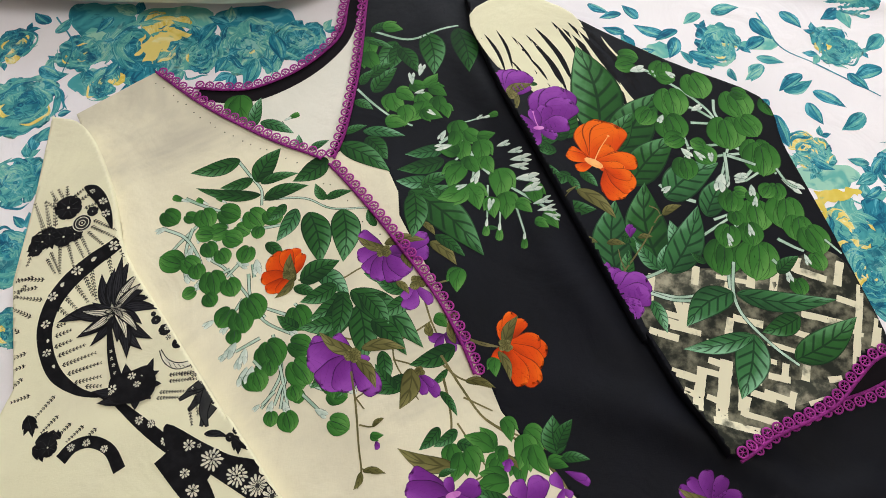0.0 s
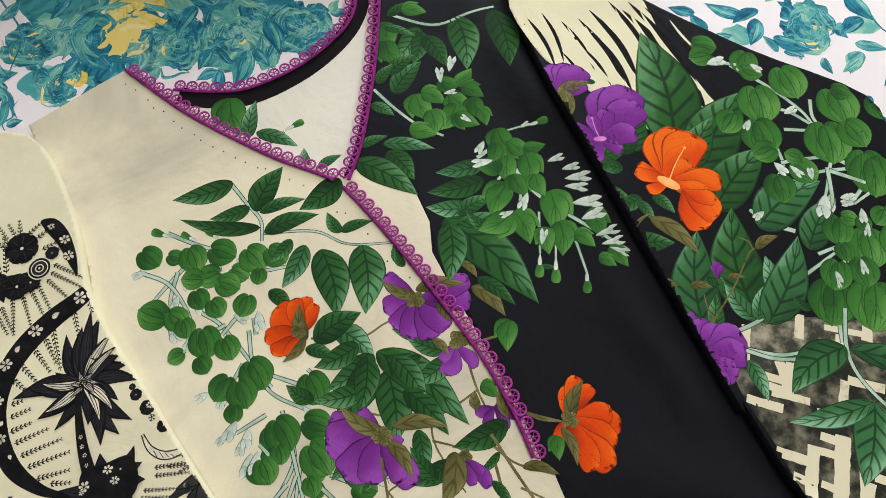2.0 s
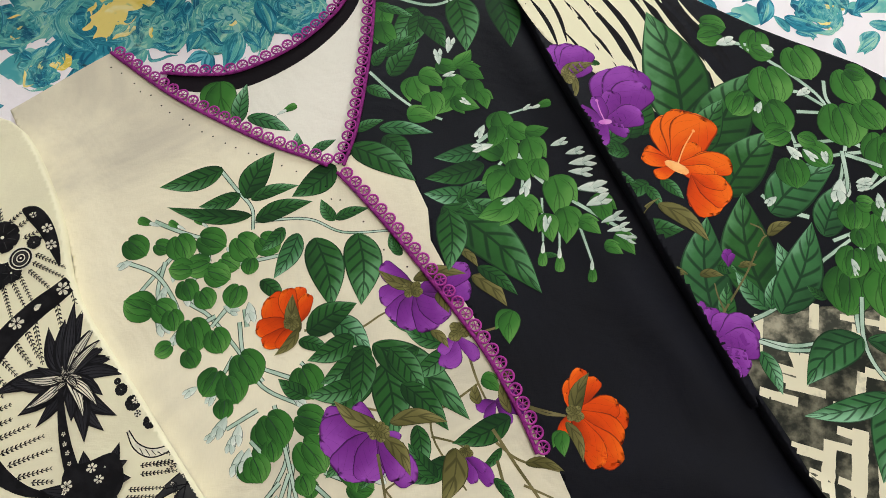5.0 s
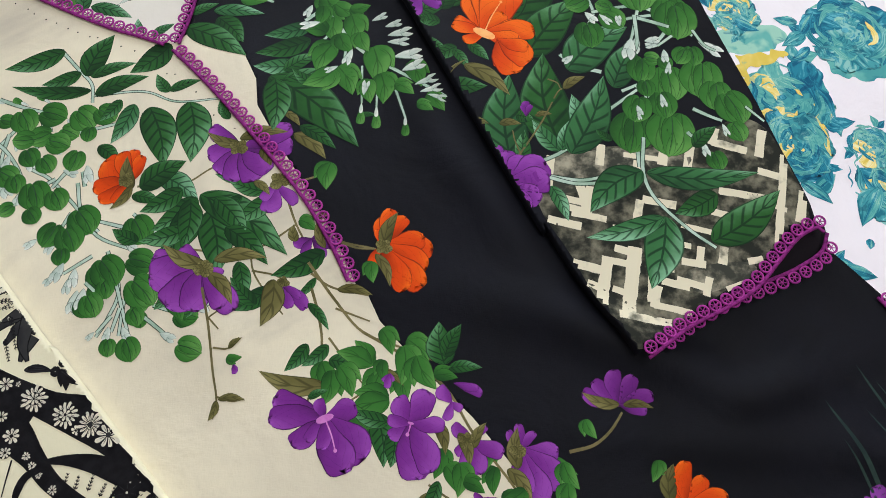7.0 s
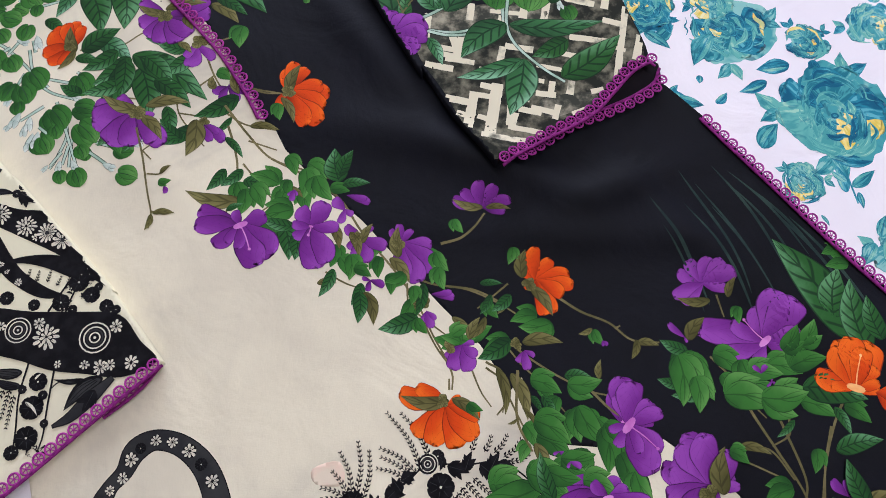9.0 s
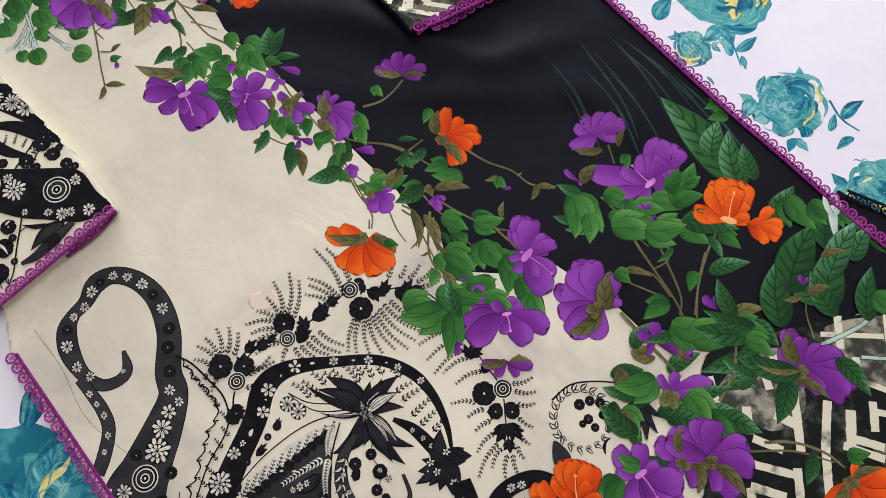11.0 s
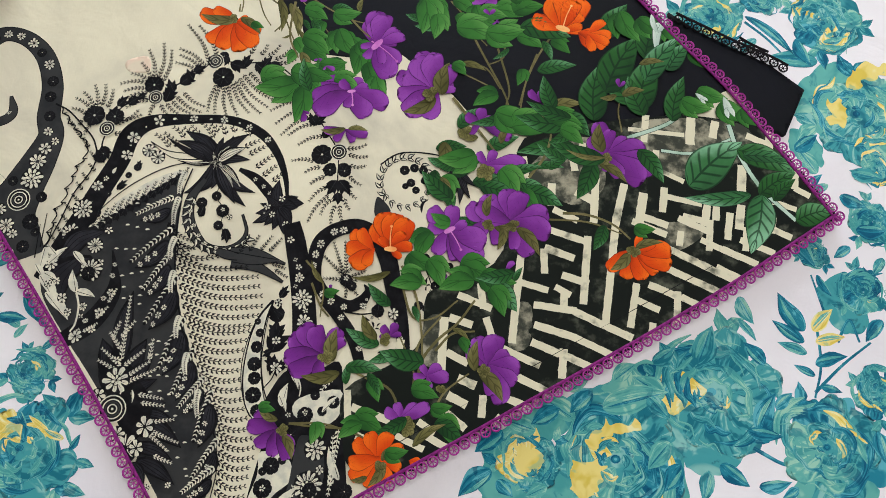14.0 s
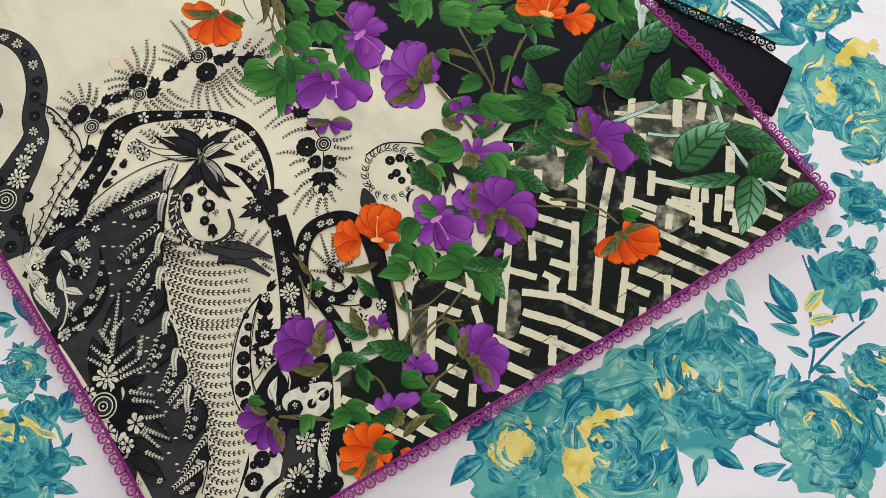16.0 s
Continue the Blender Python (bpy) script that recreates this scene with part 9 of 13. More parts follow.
right.bell(0.3065, -0.0079, 0.3064, 0.0005, .8)
right.bell(0.3125, -0.0181, 0.3078, -0.0339, .8)
right.bell(0.3214, -0.0210, 0.3315, -0.0202, .8)
right.bell(0.3335, -0.0281, 0.3333, -0.0378, .8)
right.bell(0.2712, -0.0299, 0.2642, -0.0350, .8)
right.bell(0.3085, -0.0699, 0.3104, -0.0773, .8)
left.snake(INK, (-0.1249, -0.1996, 0.0049), (-0.1056, -0.2134, 0.0081), (-0.0868, -0.2261, 0.0092), (-0.0685, -0.2366, 0.0096), (-0.0525, -0.2451, 0.0108))
left.snake(INK, (-0.1525, -0.2381, 0.0085), (-0.1460, -0.2296, 0.0080), (-0.1347, -0.2264, 0.0080), (-0.1217, -0.2316, 0.0079), (-0.1125, -0.2440, 0.0084))
left.daisy(-0.1058, -0.2124, 0.0031, 8)
left.daisy(-0.0974, -0.2147, 0.0027, 8)
left.daisy(-0.0862, -0.2255, 0.0030, 8)
left.daisy(-0.0795, -0.2299, 0.0036, 8)
left.daisy(-0.0683, -0.2375, 0.0038, 8)
left.daisy(-0.1475, -0.2302, 0.0027, 8)
left.daisy(-0.1380, -0.2270, 0.0027, 8)
left.daisy(-0.1253, -0.2307, 0.0026, 8)
left.fern(0.0037, (-0.2230, -0.0934), (-0.2310, -0.0852))
left.fern(0.0036, (-0.2107, -0.0809), (-0.2131, -0.1016))
left.fern(0.0039, (-0.2063, -0.0746), (-0.2209, -0.0486))
left.fern(0.0039, (-0.2029, -0.0725), (-0.2133, -0.0464))
left.fern(0.0039, (-0.2000, -0.0682), (-0.2070, -0.0442))
left.fern(0.0035, (-0.2006, -0.1174), (-0.2163, -0.1214))
left.fern(0.0036, (-0.1971, -0.1115), (-0.2173, -0.1116))
left.fern(0.0035, (-0.1944, -0.1272), (-0.2153, -0.1253))
left.fern(0.0035, (-0.1994, -0.1404), (-0.2171, -0.1329))
left.fern(0.0033, (-0.1962, -0.1661), (-0.2073, -0.1715))
left.fern(0.0033, (-0.1946, -0.1750), (-0.2059, -0.1803))
left.fern(0.0032, (-0.1853, -0.1958), (-0.1975, -0.2010))
left.fern(0.0032, (-0.1676, -0.1959), (-0.1773, -0.2110))
left.fern(0.0031, (-0.1615, -0.2093), (-0.1701, -0.2208))
left.fern(0.0030, (-0.1514, -0.2142), (-0.1605, -0.2265))
left.fern(0.0030, (-0.1423, -0.2158), (-0.1512, -0.2264))
left.fern(0.0030, (-0.1333, -0.2174), (-0.1420, -0.2277))
left.fern(0.0032, (-0.1941, -0.1838), (-0.2019, -0.1942))
left.fern(0.0034, (-0.2050, -0.1516), (-0.2164, -0.1479))
left.fern(0.0032, (-0.2053, -0.1096), (-0.2176, -0.1136))
left.fern(0.0031, (-0.2094, -0.1155), (-0.2159, -0.1272))
left.thorn(-0.2157, -0.0767, -0.2042, -0.0830, 0.6)
left.thorn(-0.2096, -0.0851, -0.2152, -0.0934, 0.6)
left.thorn(-0.2144, -0.0893, -0.2101, -0.0801, 0.6)
left.thorn(-0.2033, -0.0788, -0.1973, -0.0872, 0.6)
left.thorn(-0.1832, -0.2093, -0.1753, -0.2240, 0.5)
left.thorn(-0.1726, -0.2272, -0.1560, -0.2239, 0.6)
left.thorn(-0.1735, -0.2304, -0.1584, -0.2350, 0.6)
left.thorn(-0.1558, -0.2246, -0.1624, -0.2191, 0.5)
left.bloom(-0.2067, -0.0809, 0.0074)
left.bloom(-0.2095, -0.0884, 0.0049)
left.line(0.0012, (-0.1859, -0.0683), (-0.1971, -0.0716), (-0.2123, -0.0746), (-0.2155, -0.0893))
left.bloom(-0.1630, -0.2303, 0.0067)
left.fill(INK, (-0.1859, -0.0336), (-0.1768, -0.0322), (-0.1670, -0.0409), (-0.1589, -0.0563), (-0.1554, -0.0705), (-0.1608, -0.0645), (-0.1717, -0.0500), (-0.1809, -0.0407))
left.daisy(-0.1681, -0.0463, 0.0034, 6)
left.daisy(-0.1634, -0.0570, 0.0034, 6)
left.daisy(-0.1786, -0.0376, 0.0023, 6)
left.snake(INK, (-0.1439, -0.0764, 0.0092), (-0.1532, -0.0863, 0.0113), (-0.1658, -0.0974, 0.0126), (-0.1789, -0.1131, 0.0130), (-0.1863, -0.1305, 0.0121), (-0.1874, -0.1492, 0.0112), (-0.1814, -0.1671, 0.0104), (-0.1708, -0.1821, 0.0096), (-0.1547, -0.1922, 0.0062), (-0.1406, -0.1958, 0.0034), (-0.1289, -0.1953, 0.0021))
left.daisy(-0.1515, -0.0842, 0.0042, 6)
left.daisy(-0.1747, -0.1042, 0.0042, 6)
left.daisy(-0.1877, -0.1245, 0.0037, 6)
left.daisy(-0.1876, -0.1454, 0.0033, 6)
left.daisy(-0.1816, -0.1662, 0.0032, 6)
left.wash(-0.1659, -0.0967, -0.1624, -0.0932, .7)
left.wash(-0.1834, -0.1171, -0.1822, -0.1131, .7)
left.wash(-0.1831, -0.1562, -0.1831, -0.1593, .7)
left.wash(-0.1751, -0.1748, -0.1732, -0.1772, .7)
left.fern(0.0038, (-0.1466, -0.0846), (-0.1428, -0.0928))
left.fern(0.0038, (-0.1435, -0.0829), (-0.1391, -0.0928))
left.fern(0.0038, (-0.1538, -0.0927), (-0.1480, -0.1079))
left.fern(0.0037, (-0.1647, -0.1029), (-0.1548, -0.1281))
left.fern(0.0037, (-0.1747, -0.1138), (-0.1606, -0.1290))
left.fern(0.0037, (-0.1798, -0.1239), (-0.1674, -0.1346))
left.fern(0.0037, (-0.1817, -0.1331), (-0.1722, -0.1397))
left.fern(0.0036, (-0.1798, -0.1474), (-0.1730, -0.1449))
left.fern(0.0036, (-0.1788, -0.1547), (-0.1674, -0.1494))
left.fern(0.0036, (-0.1771, -0.1625), (-0.1651, -0.1570))
left.fern(0.0035, (-0.1731, -0.1687), (-0.1545, -0.1603))
left.fern(0.0035, (-0.1683, -0.1755), (-0.1468, -0.1665))
left.fern(0.0035, (-0.1630, -0.1815), (-0.1409, -0.1733))
left.fern(0.0034, (-0.1565, -0.1875), (-0.1390, -0.1829))
left.fern(0.0034, (-0.1483, -0.1899), (-0.1363, -0.1894))
left.fern(0.0037, (-0.1680, -0.1087), (-0.1580, -0.1241))
left.fern(0.0032, (-0.1812, -0.0723), (-0.1655, -0.0953))
left.fern(0.0032, (-0.1741, -0.0724), (-0.1552, -0.0870))
left.fern(0.0032, (-0.1725, -0.0680), (-0.1520, -0.0775))
left.fern(0.0032, (-0.1719, -0.0628), (-0.1524, -0.0713))
left.fern(0.0031, (-0.1867, -0.0830), (-0.1767, -0.1042))
left.fern(0.0031, (-0.1927, -0.0840), (-0.1870, -0.1069))
left.fern(0.0031, (-0.1984, -0.0893), (-0.1880, -0.1051))
left.fern(0.0034, (-0.1971, -0.0420), (-0.1997, -0.0328))
left.fern(0.0034, (-0.1919, -0.0428), (-0.1856, -0.0352))
left.fern(0.0034, (-0.2027, -0.0489), (-0.2108, -0.0381))
left.fern(0.0034, (-0.1857, -0.0452), (-0.1779, -0.0376))
left.fern(0.0034, (-0.1812, -0.0529), (-0.1715, -0.0473))
left.fern(0.0034, (-0.1986, -0.0451), (-0.2063, -0.0355))
left.fern(0.0031, (-0.1999, -0.0946), (-0.1903, -0.1069))
left.fern(0.0032, (-0.1827, -0.0788), (-0.1704, -0.0966))
left.fern(0.0034, (-0.2033, -0.0526), (-0.2127, -0.0469))
left.fern(0.0034, (-0.1736, -0.0549), (-0.1689, -0.0512))
left.line(0.0015, (-0.2118, -0.0734), (-0.1985, -0.0706), (-0.1852, -0.0671), (-0.1703, -0.0531))
left.bloom(-0.1939, -0.0520, 0.0108)
left.bloom(-0.1915, -0.0769, 0.0087)
left.bloom(-0.1742, -0.0553, 0.0045)
left.bloom(-0.1836, -0.0744, 0.0065)
left.ringed(-0.1799, -0.0653, 0.0074)
left.bloom(-0.2027, -0.0749, 0.0065)
left.petal(INK, -0.1396, -0.1355, -0.1558, -0.1065, 0.3, 0.1)
left.petal(INK, -0.1396, -0.1355, -0.1471, -0.1018, 0.3, 0.08)
left.petal(INK, -0.1396, -0.1355, -0.1373, -0.0956, 0.26, 0.06)
left.petal(INK, -0.1396, -0.1355, -0.1434, -0.0917, 0.2, 0.02)
left.petal(INK, -0.1396, -0.1355, -0.1137, -0.1244, 0.3, 0.12)
left.petal(INK, -0.1396, -0.1355, -0.1074, -0.1338, 0.3, 0.1)
left.petal(INK, -0.1396, -0.1355, -0.1178, -0.1454, 0.35, 0.08)
left.petal(INK, -0.1396, -0.1355, -0.1080, -0.1563, 0.3, -0.08)
left.petal(INK, -0.1396, -0.1355, -0.1137, -0.1643, 0.3, -0.08)
left.petal(INK, -0.1396, -0.1355, -0.1235, -0.1704, 0.3, 0.08)
left.petal(INK, -0.1396, -0.1355, -0.1327, -0.1592, 0.4, 0.08)
left.petal(INK, -0.1396, -0.1355, -0.1515, -0.1621, 0.3, 0.08)
left.petal(INK, -0.1396, -0.1355, -0.1627, -0.1558, 0.34, 0.06)
left.petal(INK, -0.1396, -0.1355, -0.1794, -0.1445, 0.3, -0.08)
left.petal(INK, -0.1396, -0.1355, -0.1718, -0.1385, 0.3, 0.08)
left.petal(INK, -0.1396, -0.1355, -0.1652, -0.1326, 0.3, 0.08)
left.petal(INK, -0.1396, -0.1355, -0.1576, -0.1291, 0.35, 0.08)
left.petal(INK, -0.1396, -0.1355, -0.1192, -0.1176, 0.3, 0.1)
left.petal(INK_WHITE, -0.1396, -0.1355, -0.1282, -0.1053, 0.24, 0.08)
left.petal(INK_WHITE, -0.1396, -0.1355, -0.1230, -0.1129, 0.2, 0.08)
left.petal(INK_WHITE, -0.1396, -0.1355, -0.1569, -0.1399, 0.34, 0.08)
left.petal(INK_WHITE, -0.1396, -0.1355, -0.1594, -0.1527, 0.3, 0.08)
left.petal(INK_WHITE, -0.1396, -0.1355, -0.1455, -0.1439, 0.4, 0.08)
left.petal(INK_WHITE, -0.1396, -0.1355, -0.1259, -0.1574, 0.3, 0.08)
left.petal(INK_WHITE, -0.1396, -0.1355, -0.1193, -0.1511, 0.3, 0.08)
left.petal(INK_WHITE, -0.1396, -0.1355, -0.1644, -0.1359, 0.3, 0.08)
left.petal(INK_WHITE, -0.1396, -0.1355, -0.1478, -0.1361, 0.5, 0.08)
left.petal(INK_WHITE, -0.1396, -0.1355, -0.1433, -0.1289, 0.5, 0.08)
left.petal(INK_WHITE, -0.1396, -0.1355, -0.1345, -0.1296, 0.5, 0.08)
left.petal(INK_WHITE, -0.1396, -0.1355, -0.1307, -0.1356, 0.5, 0.08)
left.petal(INK_WHITE, -0.1396, -0.1355, -0.1322, -0.1414, 0.5, 0.08)
left.snake(INK, (-0.1418, -0.1413, 0.0026), (-0.1380, -0.1566, 0.0045), (-0.1328, -0.1721, 0.0063), (-0.1258, -0.1871, 0.0080))
left.daisy(-0.1354, -0.1654, 0.0013, 5)
left.daisy(-0.1337, -0.1706, 0.0013, 5)
left.daisy(-0.1313, -0.1752, 0.0013, 5)
left.daisy(-0.1293, -0.1806, 0.0012, 5)
left.petal(INK, -0.1144, -0.1925, -0.1424, -0.1935, 0.4, 0.08)
left.petal(INK, -0.1144, -0.1925, -0.1369, -0.2016, 0.4, 0.08)
left.petal(INK, -0.1144, -0.1925, -0.1043, -0.1699, 0.4, -0.1)
left.petal(INK, -0.1144, -0.1925, -0.0983, -0.1790, 0.5, 0.08)
left.petal(INK, -0.1144, -0.1925, -0.0950, -0.1879, 0.5, 0.08)
left.petal(INK, -0.1144, -0.1925, -0.1002, -0.1984, 0.6, 0.08)
left.petal(INK, -0.1144, -0.1925, -0.1229, -0.1740, 0.5, 0.08)
left.petal(INK, -0.1144, -0.1925, -0.1313, -0.1830, 0.5, 0.08)
left.petal(INK, -0.1144, -0.1925, -0.1242, -0.2031, 0.5, 0.08)
left.petal(INK, -0.1144, -0.1925, -0.1097, -0.2060, 0.6, 0.08)
left.petal(INK, -0.1144, -0.1925, -0.1064, -0.1769, 0.5, 0.08)
left.fill(INK, (-0.1311, -0.1841), (-0.1193, -0.1798), (-0.1057, -0.1754), (-0.0989, -0.1873), (-0.1019, -0.1975), (-0.1151, -0.2017), (-0.1282, -0.1988))
left.daisy(-0.1283, -0.1918, 0.0031, 6)
left.daisy(-0.1168, -0.1828, 0.0028, 6)
left.daisy(-0.1120, -0.1884, 0.0025, 6)
left.daisy(-0.1099, -0.1825, 0.0006, 6)
left.daisy(-0.1290, -0.1947, 0.0015, 6)
left.bloom(-0.1085, -0.1422, 0.0036)
left.bloom(-0.1007, -0.1494, 0.0046)
left.bloom(-0.0898, -0.1596, 0.0039)
left.bloom(-0.0878, -0.1556, 0.0026)
left.bloom(-0.1113, -0.1377, 0.0020)
left.daisy(-0.0996, -0.1481, 0.0020, 6)
left.daisy(-0.0971, -0.1551, 0.0019, 5)
left.snake(INK_WHITE, (-0.1010, -0.1644, 0.0006), (-0.0956, -0.1718, 0.0025), (-0.0880, -0.1755, 0.0037), (-0.0802, -0.1744, 0.0031), (-0.0728, -0.1696, 0.0013))
left.line(0.0005, (-0.0932, -0.1731), (-0.0903, -0.1773))
left.line(0.0005, (-0.0899, -0.1737), (-0.0871, -0.1770))
left.line(0.0005, (-0.0866, -0.1743), (-0.0840, -0.1767))
left.line(0.0005, (-0.0833, -0.1750), (-0.0808, -0.1765))
left.line(0.0005, (-0.0800, -0.1756), (-0.0777, -0.1762))
left.line(0.0005, (-0.0767, -0.1762), (-0.0745, -0.1759))
left.fern(0.0028, (-0.0915, -0.1821), (-0.0698, -0.1787))
left.fern(0.0028, (-0.0908, -0.1862), (-0.0722, -0.1846))
left.fern(0.0027, (-0.0959, -0.1938), (-0.0755, -0.1927))
left.fern(0.0027, (-0.0971, -0.1978), (-0.0787, -0.1968))
left.fern(0.0028, (-0.0839, -0.1815), (-0.0677, -0.1802))
left.snake(INK_GREY, (-0.0578, -0.1957, 0.0066), (-0.0686, -0.1904, 0.0060), (-0.0815, -0.1990, 0.0009))
left.snake(INK_GREY, (-0.0564, -0.1978, 0.0066), (-0.0659, -0.1957, 0.0060), (-0.0738, -0.2062, 0.0009))
left.snake(INK_GREY, (-0.0618, -0.1876, 0.0067), (-0.0674, -0.1881, 0.0061), (-0.0768, -0.1927, 0.0009))
left.snake(INK_GREY, (-0.0581, -0.2020, 0.0065), (-0.0615, -0.2077, 0.0059), (-0.0641, -0.2161, 0.0009))
left.daisy(-0.0675, -0.1869, 0.0012, 5)
left.daisy(-0.0732, -0.1910, 0.0012, 5)
left.daisy(-0.0624, -0.1940, 0.0012, 5)
left.fern(0.0028, (-0.0726, -0.1898), (-0.0669, -0.2095))
left.fern(0.0028, (-0.0740, -0.2027), (-0.0700, -0.2156))
left.fern(0.0030, (-0.0680, -0.1719), (-0.0771, -0.1763))
left.fern(0.0030, (-0.0701, -0.1801), (-0.0775, -0.1846))
left.snake(INK_GREY, (-0.0597, -0.1858, 0.0098), (-0.0624, -0.1954, 0.0077), (-0.0636, -0.2065, 0.0051), (-0.0599, -0.2162, 0.0009))
left.fill(INK, (-0.0869, -0.2146), (-0.0611, -0.2260), (-0.0421, -0.2339), (-0.0219, -0.2382), (-0.0101, -0.2527), (0.0063, -0.2742), (0.0226, -0.2950), (0.0072, -0.2862), (-0.0117, -0.2702), (-0.0336, -0.2571), (-0.0557, -0.2446), (-0.0716, -0.2355), (-0.0843, -0.2302))
left.daisy(-0.0697, -0.2280, 0.0040, 8)
left.daisy(-0.0537, -0.2369, 0.0073, 14)
left.daisy(-0.0537, -0.2369, 0.0036, 7)
left.daisy(-0.0362, -0.2466, 0.0072, 14)
left.daisy(-0.0362, -0.2466, 0.0036, 7)
left.daisy(-0.0297, -0.2550, 0.0027, 6)
left.daisy(-0.0222, -0.2525, 0.0072, 14)
left.daisy(-0.0121, -0.2585, 0.0072, 9)
left.daisy(-0.0631, -0.2284, 0.0015, 5)
left.petal(INK, -0.0612, -0.2208, -0.0448, -0.2227, .3)
left.bloom(-0.0439, -0.2227, 0.0031)
left.thorn(-0.0418, -0.2219, -0.0302, -0.2310, .7)
left.bloom(-0.0401, -0.2180, 0.0028)
left.snake(INK, (-0.0839, -0.2333, 0.0184), (-0.0632, -0.2539, 0.0190), (-0.0503, -0.2683, 0.0122), (-0.0396, -0.2812, 0.0098), (-0.0240, -0.2925, 0.0080), (-0.0092, -0.2971, 0.0023))
left.daisy(-0.0630, -0.2559, 0.0044, 8)
left.daisy(-0.0652, -0.2645, 0.0032, 8)
left.daisy(-0.0696, -0.2455, 0.0033, 8)
left.daisy(-0.0540, -0.2669, 0.0023, 8)
left.daisy(-0.0504, -0.2720, 0.0023, 8)
left.daisy(-0.0464, -0.2768, 0.0020, 8)
left.daisy(-0.0386, -0.2849, 0.0026, 8)
left.snake(INK, (-0.0462, -0.2737, 0.0040), (-0.0529, -0.2775, 0.0040), (-0.0563, -0.2843, 0.0040), (-0.0575, -0.2925, 0.0017))
left.snake(INK, (-0.0452, -0.2703, 0.0023), (-0.0322, -0.2703, 0.0058), (-0.0173, -0.2733, 0.0099), (-0.0021, -0.2799, 0.0116), (0.0108, -0.2864, 0.0058))
left.fern(0.0026, (-0.0331, -0.2836), (-0.0315, -0.2769))
left.fern(0.0026, (-0.0271, -0.2857), (-0.0256, -0.2779))
left.fern(0.0026, (-0.0204, -0.2866), (-0.0182, -0.2789))
left.fern(0.0026, (-0.0142, -0.2898), (-0.0111, -0.2830))
left.fern(0.0026, (-0.0082, -0.2925), (-0.0061, -0.2842))
left.line(0.0009, (-0.0612, -0.2685), (-0.0628, -0.2783), (-0.0640, -0.2866))
left.line(0.0015, (-0.0185, -0.3064), (-0.0078, -0.2898), (0.0030, -0.2743))
left.line(0.0013, (-0.0074, -0.3075), (-0.0031, -0.2959), (0.0034, -0.2836))
left.bloom(0.0000, -0.2886, 0.0067)
left.bloom(-0.0107, -0.3012, 0.0059)
left.bloom(0.0084, -0.2978, 0.0056)
left.bloom(0.0182, -0.3063, 0.0048)
left.bloom(-0.0450, -0.2950, 0.0047)
left.bloom(-0.0277, -0.3011, 0.0040)
left.bloom(0.0128, -0.2929, 0.0030)
left.bloom(-0.0032, -0.3065, 0.0033)
left.bloom(0.0244, -0.3092, 0.0033)
left.scatter(-0.0096, -0.3066, 0.0087, -0.2818, 0.0113, 22, 0.0034, False, 51)
left.fill(INK, (-0.0591, -0.3014), (-0.0274, -0.3056), (0.0011, -0.3084), (0.0271, -0.3128), (0.0405, -0.3308), (0.0517, -0.3456), (0.0297, -0.3532), (0.0066, -0.3487), (-0.0145, -0.3444), (-0.0322, -0.3370), (-0.0572, -0.3256))
left.ringed(-0.0363, -0.3168, 0.0083)
left.ringed(0.0119, -0.3263, 0.0101)
left.daisy(-0.0185, -0.3229, 0.0086, 12)
left.daisy(-0.0185, -0.3229, 0.0043, 7)
left.daisy(-0.0233, -0.3137, 0.0040, 8)
left.daisy(0.0252, -0.3204, 0.0044, 8)
left.daisy(0.0063, -0.3430, 0.0032, 7)
left.daisy(0.0163, -0.3455, 0.0050, 9)
left.daisy(0.0223, -0.3447, 0.0036, 8)
left.daisy(0.0354, -0.3446, 0.0047, 8)
left.daisy(-0.0105, -0.3409, 0.0025, 6)
left.daisy(-0.0471, -0.3132, 0.0033, 7)
left.line(0.0013, (-0.0281, -0.3374), (-0.0328, -0.3579), (-0.0334, -0.3782), (-0.0345, -0.3914))
left.line(0.0013, (-0.0124, -0.3443), (-0.0153, -0.3665), (-0.0170, -0.3833), (-0.0197, -0.3930))
left.bloom(-0.0218, -0.3507, 0.0059)
left.bloom(-0.0247, -0.3663, 0.0075)
left.bloom(-0.0270, -0.3842, 0.0074)
left.bloom(-0.0351, -0.3920, 0.0047)
left.bloom(-0.0167, -0.3766, 0.0027)
left.bloom(-0.0310, -0.3546, 0.0028)
left.bloom(-0.0184, -0.3593, 0.0031)
left.wash(-0.0287, -0.3624, -0.0211, -0.3714, .2)
left.wash(-0.0239, -0.3491, -0.0200, -0.3459, .3)
left.petal(INK_GREY, 0.0180, -0.3520, -0.0055, -0.3703, .36, -.1)
left.petal(INK_GREY, 0.0068, -0.3522, -0.0125, -0.3502, .2)
left.snake(INK_GREY, (0.0244, -0.3527, 0.0028), (0.0108, -0.3641, 0.0077), (-0.0009, -0.3742, 0.0055), (-0.0119, -0.3791, 0.0010))
left.thorn(0.0134, -0.3592, 0.0059, -0.3722, .6)
left.line(0.0010, (0.0085, -0.3524), (-0.0072, -0.3518), (-0.0146, -0.3563))
left.fern(0.0037, (-0.0385, -0.3538), (-0.0431, -0.3722))
left.fern(0.0037, (-0.0358, -0.3576), (-0.0394, -0.3776))
left.fern(0.0038, (-0.0420, -0.3535), (-0.0486, -0.3665))
left.petal(INK_GREY, -0.0318, -0.3441, -0.0525, -0.3402, .35)
left.petal(INK, -0.0318, -0.3528, -0.0504, -0.3457, .3)
left.scatter(-0.0351, -0.3913, -0.0150, -0.3934, 0.0067, 14, 0.0030, False, 52)

